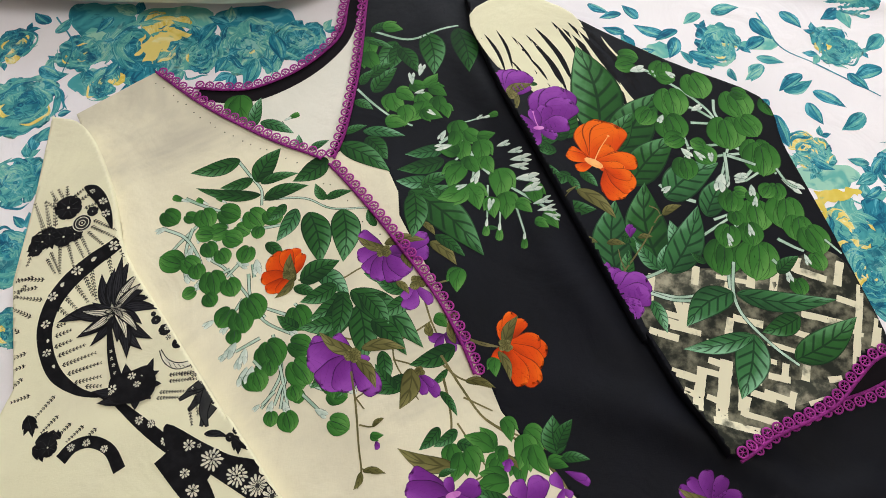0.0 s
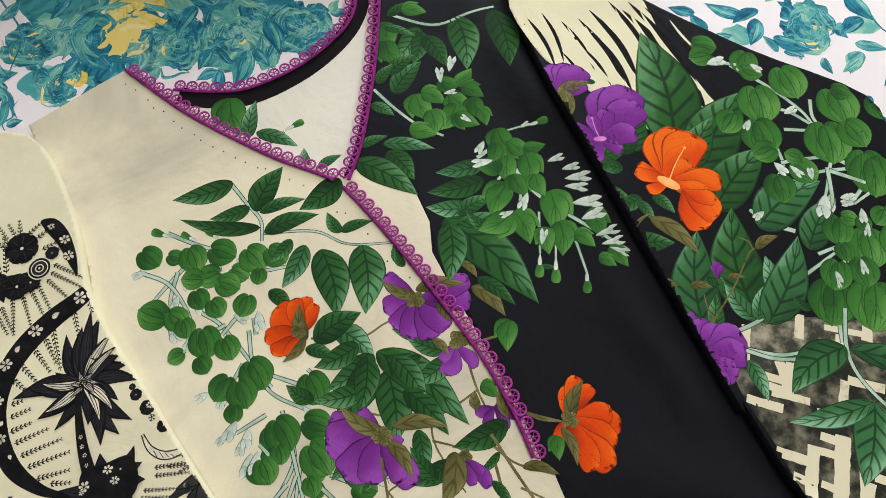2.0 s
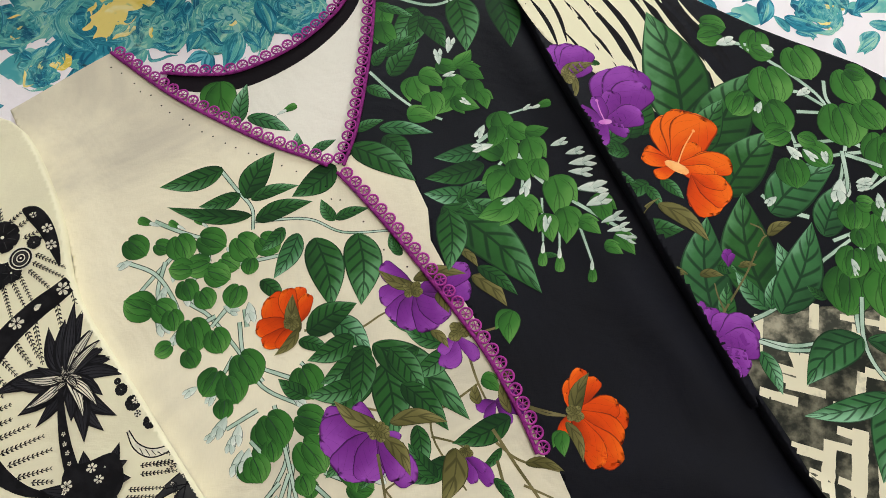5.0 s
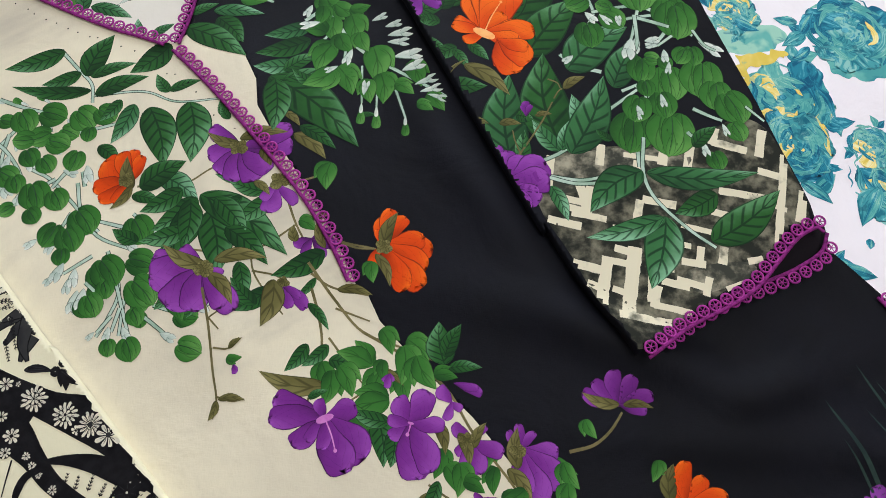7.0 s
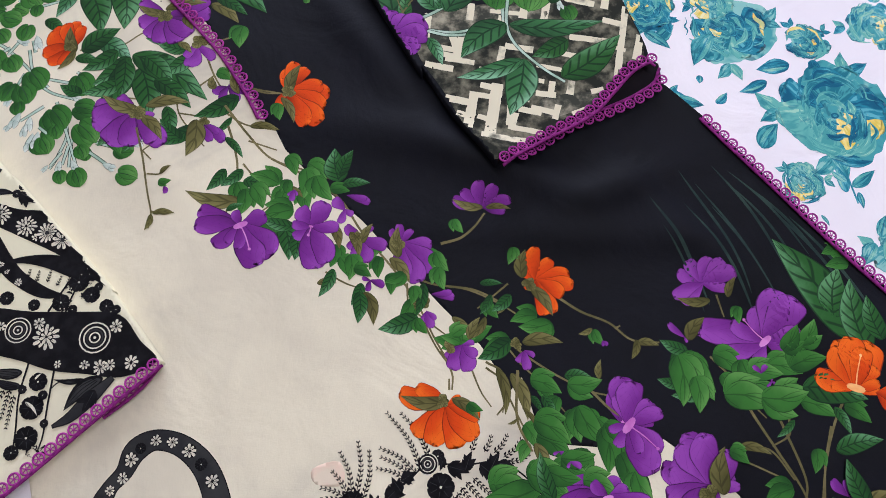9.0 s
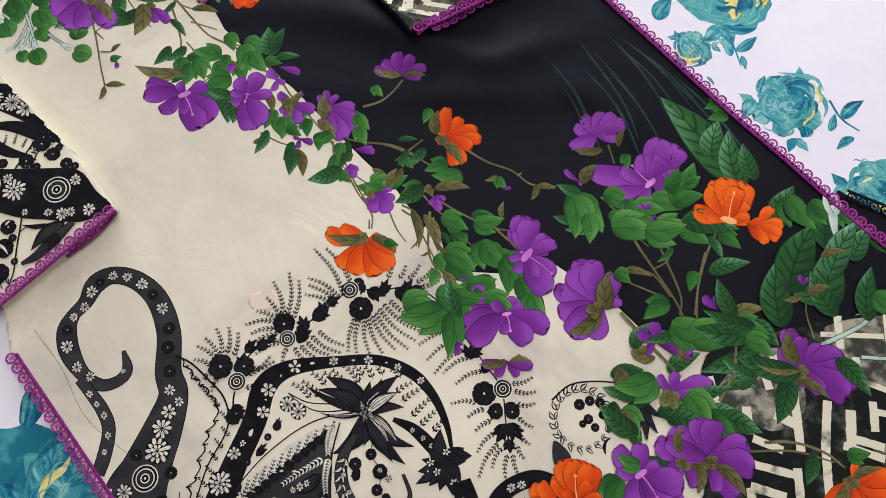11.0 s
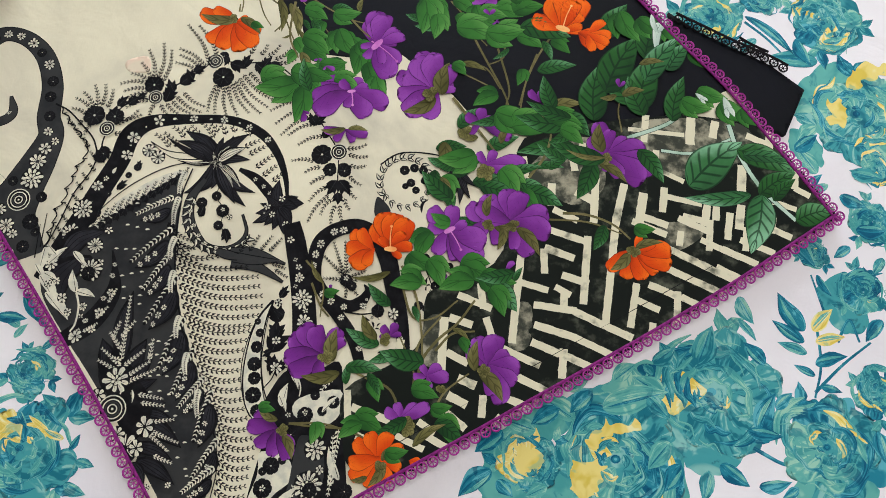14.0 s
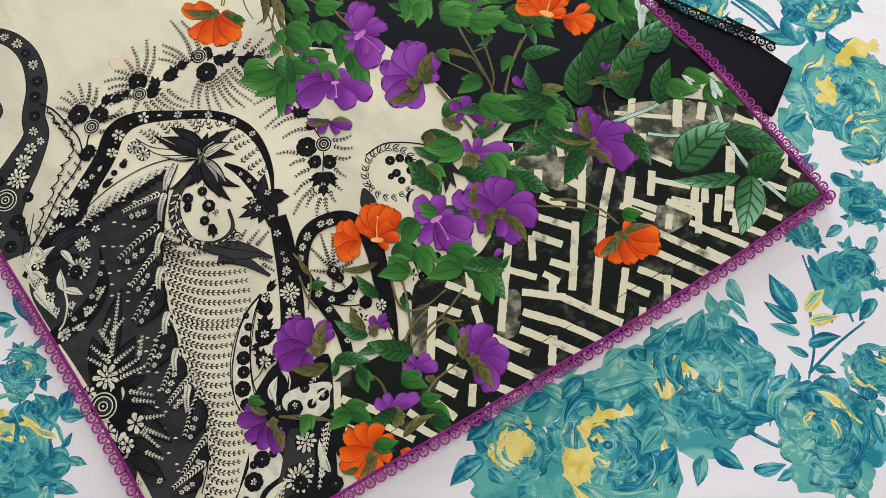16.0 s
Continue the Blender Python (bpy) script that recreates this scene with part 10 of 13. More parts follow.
# the lower front
body.leaf(0.5050, -0.4884, 0.4505, -0.4831, .3, .05)
body.leaf(0.4984, -0.5123, 0.4501, -0.5123, .34, -.06)
body.leaf(0.4891, -0.4826, 0.5082, -0.5017, .6, .08)
body.leaf(0.4907, -0.4898, 0.4980, -0.5067, .6)
body.leaf(0.4615, -0.5240, 0.4865, -0.5265, .3)
body.leaf(0.4495, -0.5372, 0.4727, -0.5458, .45)
body.leaf(0.4534, -0.5434, 0.4824, -0.5573, .5)
body.leaf(0.4275, -0.5085, 0.4537, -0.4993, .45)
body.leaf(0.4065, -0.4901, 0.4230, -0.4743, .5)
body.leaf(0.4000, -0.5292, 0.4225, -0.5175, .5)
body.leaf(0.4149, -0.5346, 0.4492, -0.5409, .4)
body.leaf(0.3880, -0.5066, 0.4122, -0.5059, .45)
body.leaf(0.3961, -0.5199, 0.3811, -0.5137, .5)
body.leaf(0.3930, -0.5380, 0.3984, -0.5586, .5)
body.leaf(0.3872, -0.5241, 0.3798, -0.5443, .5)
body.olive(0.3949, -0.5013, 0.3907, -0.5242, .5)
body.stem(0.0023, (0.4585, -0.5331), (0.4732, -0.5145), (0.4811, -0.4891))
body.stem(0.0022, (0.4818, -0.5631), (0.5009, -0.5655), (0.5193, -0.5740), (0.5309, -0.5856))
body.stem(0.0025, (0.3672, -0.6892), (0.3701, -0.6695), (0.3831, -0.6540), (0.3981, -0.6425), (0.4114, -0.6266))
body.stem(0.0020, (0.3806, -0.6620), (0.3935, -0.6504), (0.4100, -0.6493))
body.stem(0.0020, (0.3585, -0.5984), (0.3680, -0.6200), (0.3711, -0.6451), (0.3711, -0.6736))
body.mist(0.3856, -0.2640, 0.4139, -0.3441, .03)
body.mist(0.4120, -0.2449, 0.4423, -0.3391, .025)
body.mist(0.4105, -0.2707, 0.4423, -0.3546, .025)
body.mist(0.4372, -0.2429, 0.4731, -0.3264, .025)
body.mist(0.4493, -0.2616, 0.4819, -0.3233, .03)
body.mist(0.4222, -0.2547, 0.4594, -0.3487, .02)
body.mist(0.4483, -0.2484, 0.4918, -0.3162, .025)
body.mist(0.4613, -0.2628, 0.5040, -0.3295, .03)
body.mist(0.4730, -0.2811, 0.5137, -0.3502, .03)
body.mist(0.3913, -0.2857, 0.4093, -0.3475, .025)
body.mist(0.4303, -0.2727, 0.4594, -0.3487, .02)
body.mist(0.4838, -0.2864, 0.5255, -0.3630, .03)
body.stem(0.0018, (0.1253, -0.2084), (0.1486, -0.2237), (0.1712, -0.2430), (0.1852, -0.2694), (0.2059, -0.2997), (0.2189, -0.3244), (0.2278, -0.3480), (0.2368, -0.3673))
body.stem(0.0015, (0.2025, -0.2954), (0.2278, -0.3098), (0.2537, -0.3171), (0.2783, -0.3323), (0.2982, -0.3514))
body.stem(0.0014, (0.1326, -0.2308), (0.1244, -0.2427), (0.1126, -0.2499))
body.stem(0.0013, (0.2687, -0.3484), (0.2809, -0.3682), (0.2933, -0.3839), (0.3080, -0.4066))
body.stem(0.0013, (0.2707, -0.3887), (0.2786, -0.4105), (0.2872, -0.4250))
body.stem(0.0013, (0.2481, -0.3648), (0.2532, -0.3834), (0.2591, -0.3946))
body.stem(0.0016, (0.0319, -0.1771), (0.0365, -0.1998), (0.0400, -0.2260), (0.0427, -0.2430), (0.0407, -0.2531))
body.stem(0.0012, (0.0396, -0.2131), (0.0486, -0.2140), (0.0544, -0.2081))
body.stem(0.0012, (0.0427, -0.2409), (0.0512, -0.2438), (0.0580, -0.2429))
body.stem(0.0012, (0.0364, -0.1954), (0.0425, -0.2026))
body.stem(0.0018, (0.0959, -0.1810), (0.0997, -0.1971), (0.1015, -0.2148), (0.0974, -0.2358), (0.0915, -0.2499))
body.stem(0.0018, (0.0940, -0.1648), (0.1098, -0.1891), (0.1253, -0.2084), (0.1488, -0.2194), (0.1720, -0.2303))
body.stem(0.0014, (0.1097, -0.1936), (0.1295, -0.2022))
body.stem(0.0014, (0.1055, -0.2108), (0.1151, -0.2248), (0.1245, -0.2385))
body.stem(0.0014, (0.1588, -0.2950), (0.1715, -0.3041), (0.1825, -0.3091))
body.stem(0.0014, (0.2128, -0.3083), (0.2133, -0.3238), (0.2252, -0.3365), (0.2388, -0.3491))
body.stem(0.0016, (0.2389, -0.3129), (0.2574, -0.3174), (0.2716, -0.3259), (0.2786, -0.3304))
body.stem(0.0016, (0.2307, -0.3557), (0.2364, -0.3709), (0.2353, -0.3815))
body.stem(0.0015, (0.2200, -0.3322), (0.2274, -0.3517), (0.2336, -0.3633))
body.stem(0.0016, (0.2590, -0.3659), (0.2690, -0.3742), (0.2685, -0.3920), (0.2620, -0.4001))
body.stem(0.0016, (0.2724, -0.3488), (0.2819, -0.3609), (0.3017, -0.3776), (0.3217, -0.3904), (0.3355, -0.3954))
body.stem(0.0020, (0.2382, -0.2829), (0.2521, -0.2802), (0.2627, -0.2730), (0.2710, -0.2634))
body.stem(0.0014, (0.2806, -0.3151), (0.2681, -0.3236), (0.2578, -0.3302))
body.stem(0.0018, (0.3132, -0.3281), (0.3267, -0.3391), (0.3440, -0.3485), (0.3568, -0.3611), (0.3750, -0.3648))
body.stem(0.0015, (0.3471, -0.3526), (0.3511, -0.3511))
body.stem(0.0020, (0.4196, -0.4005), (0.4262, -0.4189), (0.4353, -0.4405), (0.4442, -0.4615), (0.4476, -0.4750))
body.stem(0.0018, (0.4879, -0.4111), (0.4757, -0.4275), (0.4636, -0.4502), (0.4555, -0.4726))
body.stem(0.0016, (0.4478, -0.4211), (0.4451, -0.4313), (0.4326, -0.4368))
body.stem(0.0016, (0.4184, -0.4353), (0.4318, -0.4401), (0.4415, -0.4580))
body.stem(0.0014, (0.4063, -0.3773), (0.4176, -0.3931), (0.4251, -0.4082), (0.4334, -0.4196))
body.stem(0.0014, (0.4195, -0.3369), (0.4216, -0.3525))
body.stem(0.0016, (0.2335, -0.3813), (0.2342, -0.3742))
body.stem(0.0014, (0.2586, -0.3695), (0.2699, -0.3815), (0.2658, -0.3988))
body.heart(0.1567, -0.2202, 0.0059, -0.0063, 0.8)
body.heart(0.1250, -0.2214, -0.0074, 0.0007, 0.8)
body.heart(0.1651, -0.2837, -0.0017, -0.0073, 0.8)
body.heart(0.1722, -0.2924, 0.0032, -0.0068, 0.8)
body.heart(0.1949, -0.2946, -0.0016, -0.0066, 0.8)
body.heart(0.1539, -0.2785, -0.0042, -0.0068, 0.8)
body.leaf(0.1319, -0.2518, 0.1198, -0.2711, .5)
body.heart(0.2015, -0.3071, 0.0006, -0.0067, 0.8)
body.heart(0.1920, -0.2823, -0.0005, -0.0062, 0.8)
body.heart(0.2113, -0.3255, -0.0041, -0.0059, 0.8)
body.heart(0.2576, -0.3473, 0.0065, 0.0044, 0.8)
body.heart(0.2351, -0.3487, -0.0069, 0.0007, 0.8)
body.heart(0.2671, -0.3312, 0.0025, -0.0059, 0.8)
body.heart(0.2887, -0.3391, -0.0084, -0.0006, 0.8)
body.heart(0.1479, -0.2408, -0.0004, -0.0086, 0.8)
body.heart(0.1323, -0.2392, -0.0030, -0.0079, 0.8)
body.leaf(0.1828, -0.3053, 0.1743, -0.3199, .5)
body.heart(0.2336, -0.2905, 0.0059, -0.0044, 0.8)
body.heart(0.2461, -0.3498, 0.0070, -0.0008, 0.8)
body.leaf(0.2851, -0.3902, 0.2907, -0.4013, .4)
body.heart(0.2964, -0.3878, 0.0023, -0.0055, 0.8)
body.heart(0.2816, -0.4142, 0.0030, -0.0070, 0.8)
body.heart(0.2857, -0.4349, 0.0080, -0.0038, 0.8)
body.heart(0.3328, -0.4298, -0.0013, -0.0074, 0.8)
body.heart(0.3472, -0.4480, 0.0026, -0.0067, 0.8)
body.heart(0.3834, -0.3786, -0.0031, -0.0078, 0.8)
body.leaf(0.3978, -0.3982, 0.3752, -0.3995, .5)
body.olive(0.1326, -0.2308, 0.1479, -0.2408, .3)
body.olive(0.1644, -0.2612, 0.1691, -0.2801, .4)
body.olive(0.2627, -0.3365, 0.2498, -0.3502, .3)
body.leaf(0.1054, -0.2152, 0.0896, -0.2266, .45)
body.heart(0.1052, -0.2323, 0.0039, -0.0080, 0.8)
body.olive(0.0486, -0.2140, 0.0563, -0.2083, .4)
body.olive(0.0435, -0.2423, 0.0588, -0.2438, .3)
body.olive(0.0427, -0.2430, 0.0381, -0.2541, .4)
body.flower("purple", 0.0515, -0.2229, [(0.0524, -0.2289, .7), (0.0539, -0.2265, .5)])
body.heart(0.0515, -0.2194, 0.0040, -0.0004, 0.8)
body.olive(0.0738, -0.1744, 0.0661, -0.2026, .5)
body.leaf(0.0936, -0.2140, 0.0799, -0.2290, .45)
body.olive(0.1031, -0.2385, 0.0655, -0.2276, .3)
body.leaf(0.1053, -0.2238, 0.1248, -0.2300, .5)
body.heart(0.1210, -0.2232, -0.0088, 0.0044, 0.8)
body.heart(0.1051, -0.2387, -0.0016, -0.0090, 0.8)
body.heart(0.1149, -0.2354, 0.0038, -0.0079, 0.8)
body.leaf(0.0934, -0.2447, 0.1051, -0.2408, .4)
body.heart(0.1484, -0.2280, -0.0004, -0.0103, 0.8)
body.heart(0.1600, -0.2334, 0.0042, -0.0093, 0.8)
body.heart(0.1391, -0.2141, 0.0031, -0.0068, 0.8)
body.leaf(0.1720, -0.2303, 0.1702, -0.2047, .7)
body.leaf(0.1722, -0.2260, 0.1833, -0.2073, .5)
body.leaf(0.1738, -0.2326, 0.1936, -0.2333, .4)
body.heart(0.1365, -0.2311, -0.0002, -0.0059, 0.8)
body.heart(0.1280, -0.2514, -0.0113, -0.0033, 0.8)
body.leaf(0.1318, -0.2559, 0.1346, -0.2847, .5)
body.heart(0.1221, -0.2570, 0.0079, -0.0058, 0.8)
body.leaf(0.0938, -0.1898, 0.1056, -0.2065, .3)
body.leaf(0.1393, -0.2608, 0.1164, -0.2523, .4)
body.leaf(0.1411, -0.2651, 0.1384, -0.2850, .6)
body.flower("purple", 0.1403, -0.2336, [(0.1355, -0.2374, .6), (0.1381, -0.2419, .6), (0.1421, -0.2381, .5)])
body.flower("purple", 0.1772, -0.2415, [(0.1925, -0.2485, .45), (0.1908, -0.2450, .4)])
body.heart(0.1716, -0.2367, 0.0061, -0.0006, 0.8)
body.flower("purple", 0.1029, -0.2564, [(0.0742, -0.2428, .55), (0.0712, -0.2541, .5), (0.0838, -0.2696, .6), (0.0925, -0.2684, .5), (0.0992, -0.2452, .7), (0.1204, -0.2498, .8), (0.1249, -0.2797, .7), (0.1138, -0.2866, .7), (0.1008, -0.2733, .55)], (0.1084, -0.2740))
body.flower("purple", 0.1508, -0.2619, [(0.1437, -0.2467, .8), (0.1614, -0.2442, .8), (0.1382, -0.2689, .7), (0.1532, -0.2925, .75), (0.1610, -0.2893, .6), (0.1701, -0.2638, .55), (0.1375, -0.2586, .6)], (0.1486, -0.2679))
body.flower("purple", 0.1746, -0.2518, [(0.1673, -0.2427, .8), (0.1802, -0.2565, .8), (0.1702, -0.2618, .6)])
body.flower("purple", 0.1849, -0.2735, [(0.1739, -0.2642, .6), (0.1748, -0.2806, .6), (0.1875, -0.2919, .6), (0.2017, -0.2813, .6), (0.1932, -0.2661, .5), (0.1783, -0.2870, .5)])
body.olive(0.1846, -0.2775, 0.1933, -0.2641, .4)
body.olive(0.1775, -0.2687, 0.1821, -0.2874, .4)
body.knot(0.1811, -0.2731, 0.0046)
body.flower("purple", 0.2114, -0.2802, [(0.2046, -0.2693, .5), (0.2107, -0.2658, .5), (0.2200, -0.2708, .5), (0.2325, -0.2823, .6), (0.2326, -0.3004, .6), (0.2223, -0.3084, .6), (0.2063, -0.2958, .6), (0.2131, -0.3044, .5)])
body.olive(0.2086, -0.2900, 0.2105, -0.2678, .42)
body.olive(0.2029, -0.2895, 0.2147, -0.3085, .38)
body.knot(0.2095, -0.2800, 0.0050)
body.heart(0.2370, -0.2949, 0.0029, -0.0068, 0.8)
body.heart(0.2358, -0.3066, 0.0005, -0.0074, 0.8)
body.heart(0.2056, -0.3036, -0.0059, -0.0028, 0.8)
body.flower("purple", 0.1885, -0.3039, [(0.1976, -0.3087, .6), (0.1861, -0.3114, .6), (0.1830, -0.3014, .6)])
body.heart(0.1760, -0.2928, -0.0005, -0.0081, 0.8)
body.heart(0.1833, -0.2974, 0.0053, -0.0027, 0.8)
body.olive(0.1528, -0.3023, 0.1659, -0.3036, .4)
body.leaf(0.1646, -0.2936, 0.1531, -0.3120, .4)
body.olive(0.1842, -0.3113, 0.1882, -0.3346, .4)
body.leaf(0.1805, -0.3109, 0.1780, -0.3324, .5)
body.flower("purple", 0.2290, -0.3177, [(0.2437, -0.3211, .5), (0.2423, -0.3171, .4)])
body.flower("purple", 0.2241, -0.3288, [(0.2197, -0.3359, .6), (0.2267, -0.3404, .6), (0.2298, -0.3350, .5)])
body.knot(0.2209, -0.3227, 0.0060)
body.leaf(0.2182, -0.3320, 0.1909, -0.3375, .5)
body.leaf(0.2241, -0.3094, 0.2163, -0.3318, .35)
body.heart(0.2195, -0.3378, 0.0024, -0.0052, 0.8)
body.heart(0.2159, -0.3164, -0.0006, -0.0059, 0.8)
body.olive(0.2404, -0.3342, 0.2517, -0.3504, .3)
body.flower("purple", 0.2457, -0.3535, [(0.2338, -0.3615, .7), (0.2366, -0.3691, .7), (0.2474, -0.3713, .7), (0.2540, -0.3617, .7), (0.2533, -0.3524, .6)])
body.knot(0.2365, -0.3533, 0.0051)
body.heart(0.2388, -0.3491, -0.0057, 0.0028, 0.8)
body.heart(0.2449, -0.3441, 0.0059, 0.0026, 0.8)
body.olive(0.2659, -0.3703, 0.2673, -0.4007, .25)
body.olive(0.2745, -0.3748, 0.2811, -0.4056, .3)
body.olive(0.2787, -0.3966, 0.2882, -0.4183, .15)
body.heart(0.2675, -0.3576, -0.0093, -0.0023, 0.8)
body.leaf(0.2774, -0.3530, 0.2538, -0.3636, .5)
body.olive(0.2498, -0.3502, 0.2590, -0.3361, .4)
body.flower("purple", 0.2856, -0.3613, [(0.2791, -0.3680, .6), (0.2856, -0.3741, .6), (0.2916, -0.3656, .6)])
body.knot(0.2807, -0.3563, 0.0044)
body.heart(0.2982, -0.3514, -0.0088, -0.0022, 0.8)
body.heart(0.2954, -0.3455, -0.0097, -0.0007, 0.8)
body.olive(0.2845, -0.3556, 0.3114, -0.3584, .35)
body.leaf(0.2618, -0.3132, 0.2769, -0.3147, .35)
body.leaf(0.2683, -0.3217, 0.2592, -0.3342, .4)
body.olive(0.2772, -0.3264, 0.2704, -0.3353, .4)
body.leaf(0.2815, -0.3230, 0.2669, -0.3331, .5)
body.heart(0.2512, -0.2710, 0.0021, -0.0051, 0.8)
body.flower("purple", 0.2703, -0.2591, [(0.2495, -0.2507, .5), (0.2561, -0.2449, .5), (0.2688, -0.2389, .6), (0.2803, -0.2430, .6), (0.2908, -0.2547, .5), (0.2856, -0.2635, .5)])
body.olive(0.2703, -0.2591, 0.2495, -0.2507, .32)
body.olive(0.2723, -0.2593, 0.2897, -0.2623, .3)
body.flower("orange", 0.2998, -0.3150, [(0.2891, -0.3040, .5), (0.2932, -0.2944, .5), (0.3014, -0.2912, .5), (0.3117, -0.3003, .6), (0.3236, -0.3115, .5), (0.3253, -0.3196, .5), (0.3173, -0.3266, .6), (0.3097, -0.3382, .5), (0.3019, -0.3397, .5), (0.2914, -0.3201, .5)])
body.olive(0.2907, -0.3121, 0.2954, -0.2926, .5)
body.olive(0.2955, -0.3185, 0.3075, -0.3402, .35)
body.knot(0.2950, -0.3165, 0.0053)
body.heart(0.2852, -0.2956, -0.0016, -0.0053, 0.8)
body.olive(0.3602, -0.3633, 0.3746, -0.3667, .4)
body.heart(0.3349, -0.3570, 0.0020, -0.0052, 0.8)
body.flower("purple", 0.3374, -0.3599, [(0.3406, -0.3632, .7), (0.3375, -0.3636, .6)])
body.olive(0.3322, -0.3511, 0.3223, -0.3538, .4)
body.olive(0.3605, -0.3615, 0.3544, -0.3738, .4)
body.olive(0.3309, -0.3842, 0.3342, -0.3718, .4)
body.leaf(0.3087, -0.3801, 0.3266, -0.3830, .5)
body.heart(0.3002, -0.3988, -0.0022, -0.0063, 0.8)
body.heart(0.3075, -0.4100, -0.0015, -0.0088, 0.8)
body.heart(0.3199, -0.4113, 0.0031, -0.0075, 0.8)
body.heart(0.3306, -0.4124, 0.0052, -0.0039, 0.8)
body.heart(0.2947, -0.4224, 0.0095, -0.0068, 0.8)
body.heart(0.3077, -0.4305, -0.0104, -0.0007, 0.8)
body.heart(0.2635, -0.4425, 0.0119, -0.0013, 0.8)
body.heart(0.2956, -0.4393, 0.0033, -0.0077, 0.8)
body.leaf(0.2923, -0.3909, 0.2988, -0.4074, .4)
body.heart(0.2766, -0.4239, -0.0037, -0.0047, 0.8)
body.olive(0.4113, -0.4346, 0.4313, -0.4418, .3)
body.flower("purple", 0.4117, -0.3282, [(0.3962, -0.3187, .6), (0.4037, -0.3115, .6), (0.4176, -0.3108, .6), (0.4268, -0.3138, .6), (0.4346, -0.3226, .6), (0.4280, -0.3338, .5), (0.3955, -0.3403, .6), (0.3906, -0.3359, .5)])
body.olive(0.4148, -0.3403, 0.3925, -0.3361, .32)
body.olive(0.4266, -0.3395, 0.4337, -0.3265, .4)
body.flower("purple", 0.4450, -0.3712, [(0.4442, -0.3471, .7), (0.4583, -0.3376, .7), (0.4725, -0.3461, .7), (0.4695, -0.3688, .7), (0.4581, -0.3826, .6), (0.4368, -0.3841, .75), (0.4182, -0.3748, .6), (0.4012, -0.3581, .45), (0.4245, -0.3567, .5)], (0.4343, -0.3557))
body.flower("purple", 0.3925, -0.3629, [(0.3833, -0.3525, .4), (0.3935, -0.3667, .6)])
body.olive(0.3939, -0.3649, 0.4085, -0.3512, .5)
body.leaf(0.3923, -0.3722, 0.3754, -0.3630, .5)
body.heart(0.3881, -0.3828, -0.0085, -0.0099, 0.8)
body.heart(0.3983, -0.3875, 0.0039, -0.0111, 0.8)
body.leaf(0.3840, -0.3932, 0.3684, -0.3880, .5)
body.heart(0.4165, -0.3820, 0.0081, -0.0062, 0.8)
body.heart(0.4295, -0.3907, 0.0031, -0.0095, 0.8)
body.heart(0.4525, -0.3894, 0.0101, -0.0029, 0.8)
body.heart(0.4682, -0.3873, 0.0112, 0.0025, 0.8)
body.flower("purple", 0.4428, -0.3975, [(0.4474, -0.4016, .6), (0.4360, -0.4022, .6), (0.4442, -0.3922, .6)])
body.heart(0.4315, -0.3516, -0.0013, -0.0052, 0.8)
body.heart(0.4333, -0.4055, 0.0106, -0.0030, 0.8)
body.heart(0.4131, -0.3962, 0.0023, -0.0067, 0.8)
body.heart(0.4551, -0.4077, 0.0116, 0.0007, 0.8)
body.heart(0.4677, -0.4161, 0.0095, -0.0048, 0.8)
body.heart(0.4732, -0.3692, 0.0062, 0.0067, 0.8)
body.heart(0.4610, -0.3717, 0.0061, 0.0067, 0.8)
body.leaf(0.4786, -0.4173, 0.4845, -0.4354, .4)
body.heart(0.4921, -0.4222, 0.0068, -0.0052, 0.8)
body.leaf(0.5059, -0.3763, 0.4677, -0.3015, .4, -.05)
body.leaf(0.4952, -0.3600, 0.5090, -0.3260, .6)
body.heart(0.5086, -0.3138, -0.0070, -0.0005, 0.8)
body.heart(0.5096, -0.3240, -0.0074, 0.0007, 0.8)
body.leaf(0.5112, -0.3843, 0.5145, -0.3345, .45)
body.leaf(0.5239, -0.3781, 0.5225, -0.3472, .5)
body.flower("orange", 0.4939, -0.4063, [(0.4860, -0.3891, .6), (0.4917, -0.3748, .6), (0.4992, -0.3793, .6), (0.5159, -0.3792, .7), (0.5135, -0.3956, .6), (0.4729, -0.3951, .5), (0.4761, -0.4063, .5), (0.5109, -0.4099, .5), (0.4984, -0.4140, .4)], (0.5051, -0.3892))
body.flower("orange", 0.5086, -0.4115, [(0.5219, -0.4110, .5), (0.5212, -0.4252, .7), (0.5288, -0.4189, .6)])
body.flower("purple", 0.3413, -0.4136, [(0.3379, -0.3921, .6), (0.3450, -0.3838, .7), (0.3549, -0.3902, .5), (0.3648, -0.4055, .6), (0.3612, -0.4139, .5), (0.3299, -0.4261, .6), (0.3303, -0.4141, .5), (0.3575, -0.4324, .6), (0.3523, -0.4403, .6)], (0.3532, -0.4268))
body.leaf(0.3494, -0.4548, 0.3328, -0.4298, .5)
body.flower("purple", 0.3855, -0.4521, [(0.3723, -0.4305, .7), (0.3794, -0.4227, .6), (0.3919, -0.4240, .6), (0.4069, -0.4376, .6), (0.3590, -0.4426, .6), (0.3626, -0.4595, .6), (0.4048, -0.4541, .5)])
body.olive(0.3943, -0.4530, 0.4024, -0.4337, .5)
body.heart(0.4105, -0.4379, 0.0041, -0.0031, 0.8)
body.knot(0.3864, -0.4561, 0.0063)
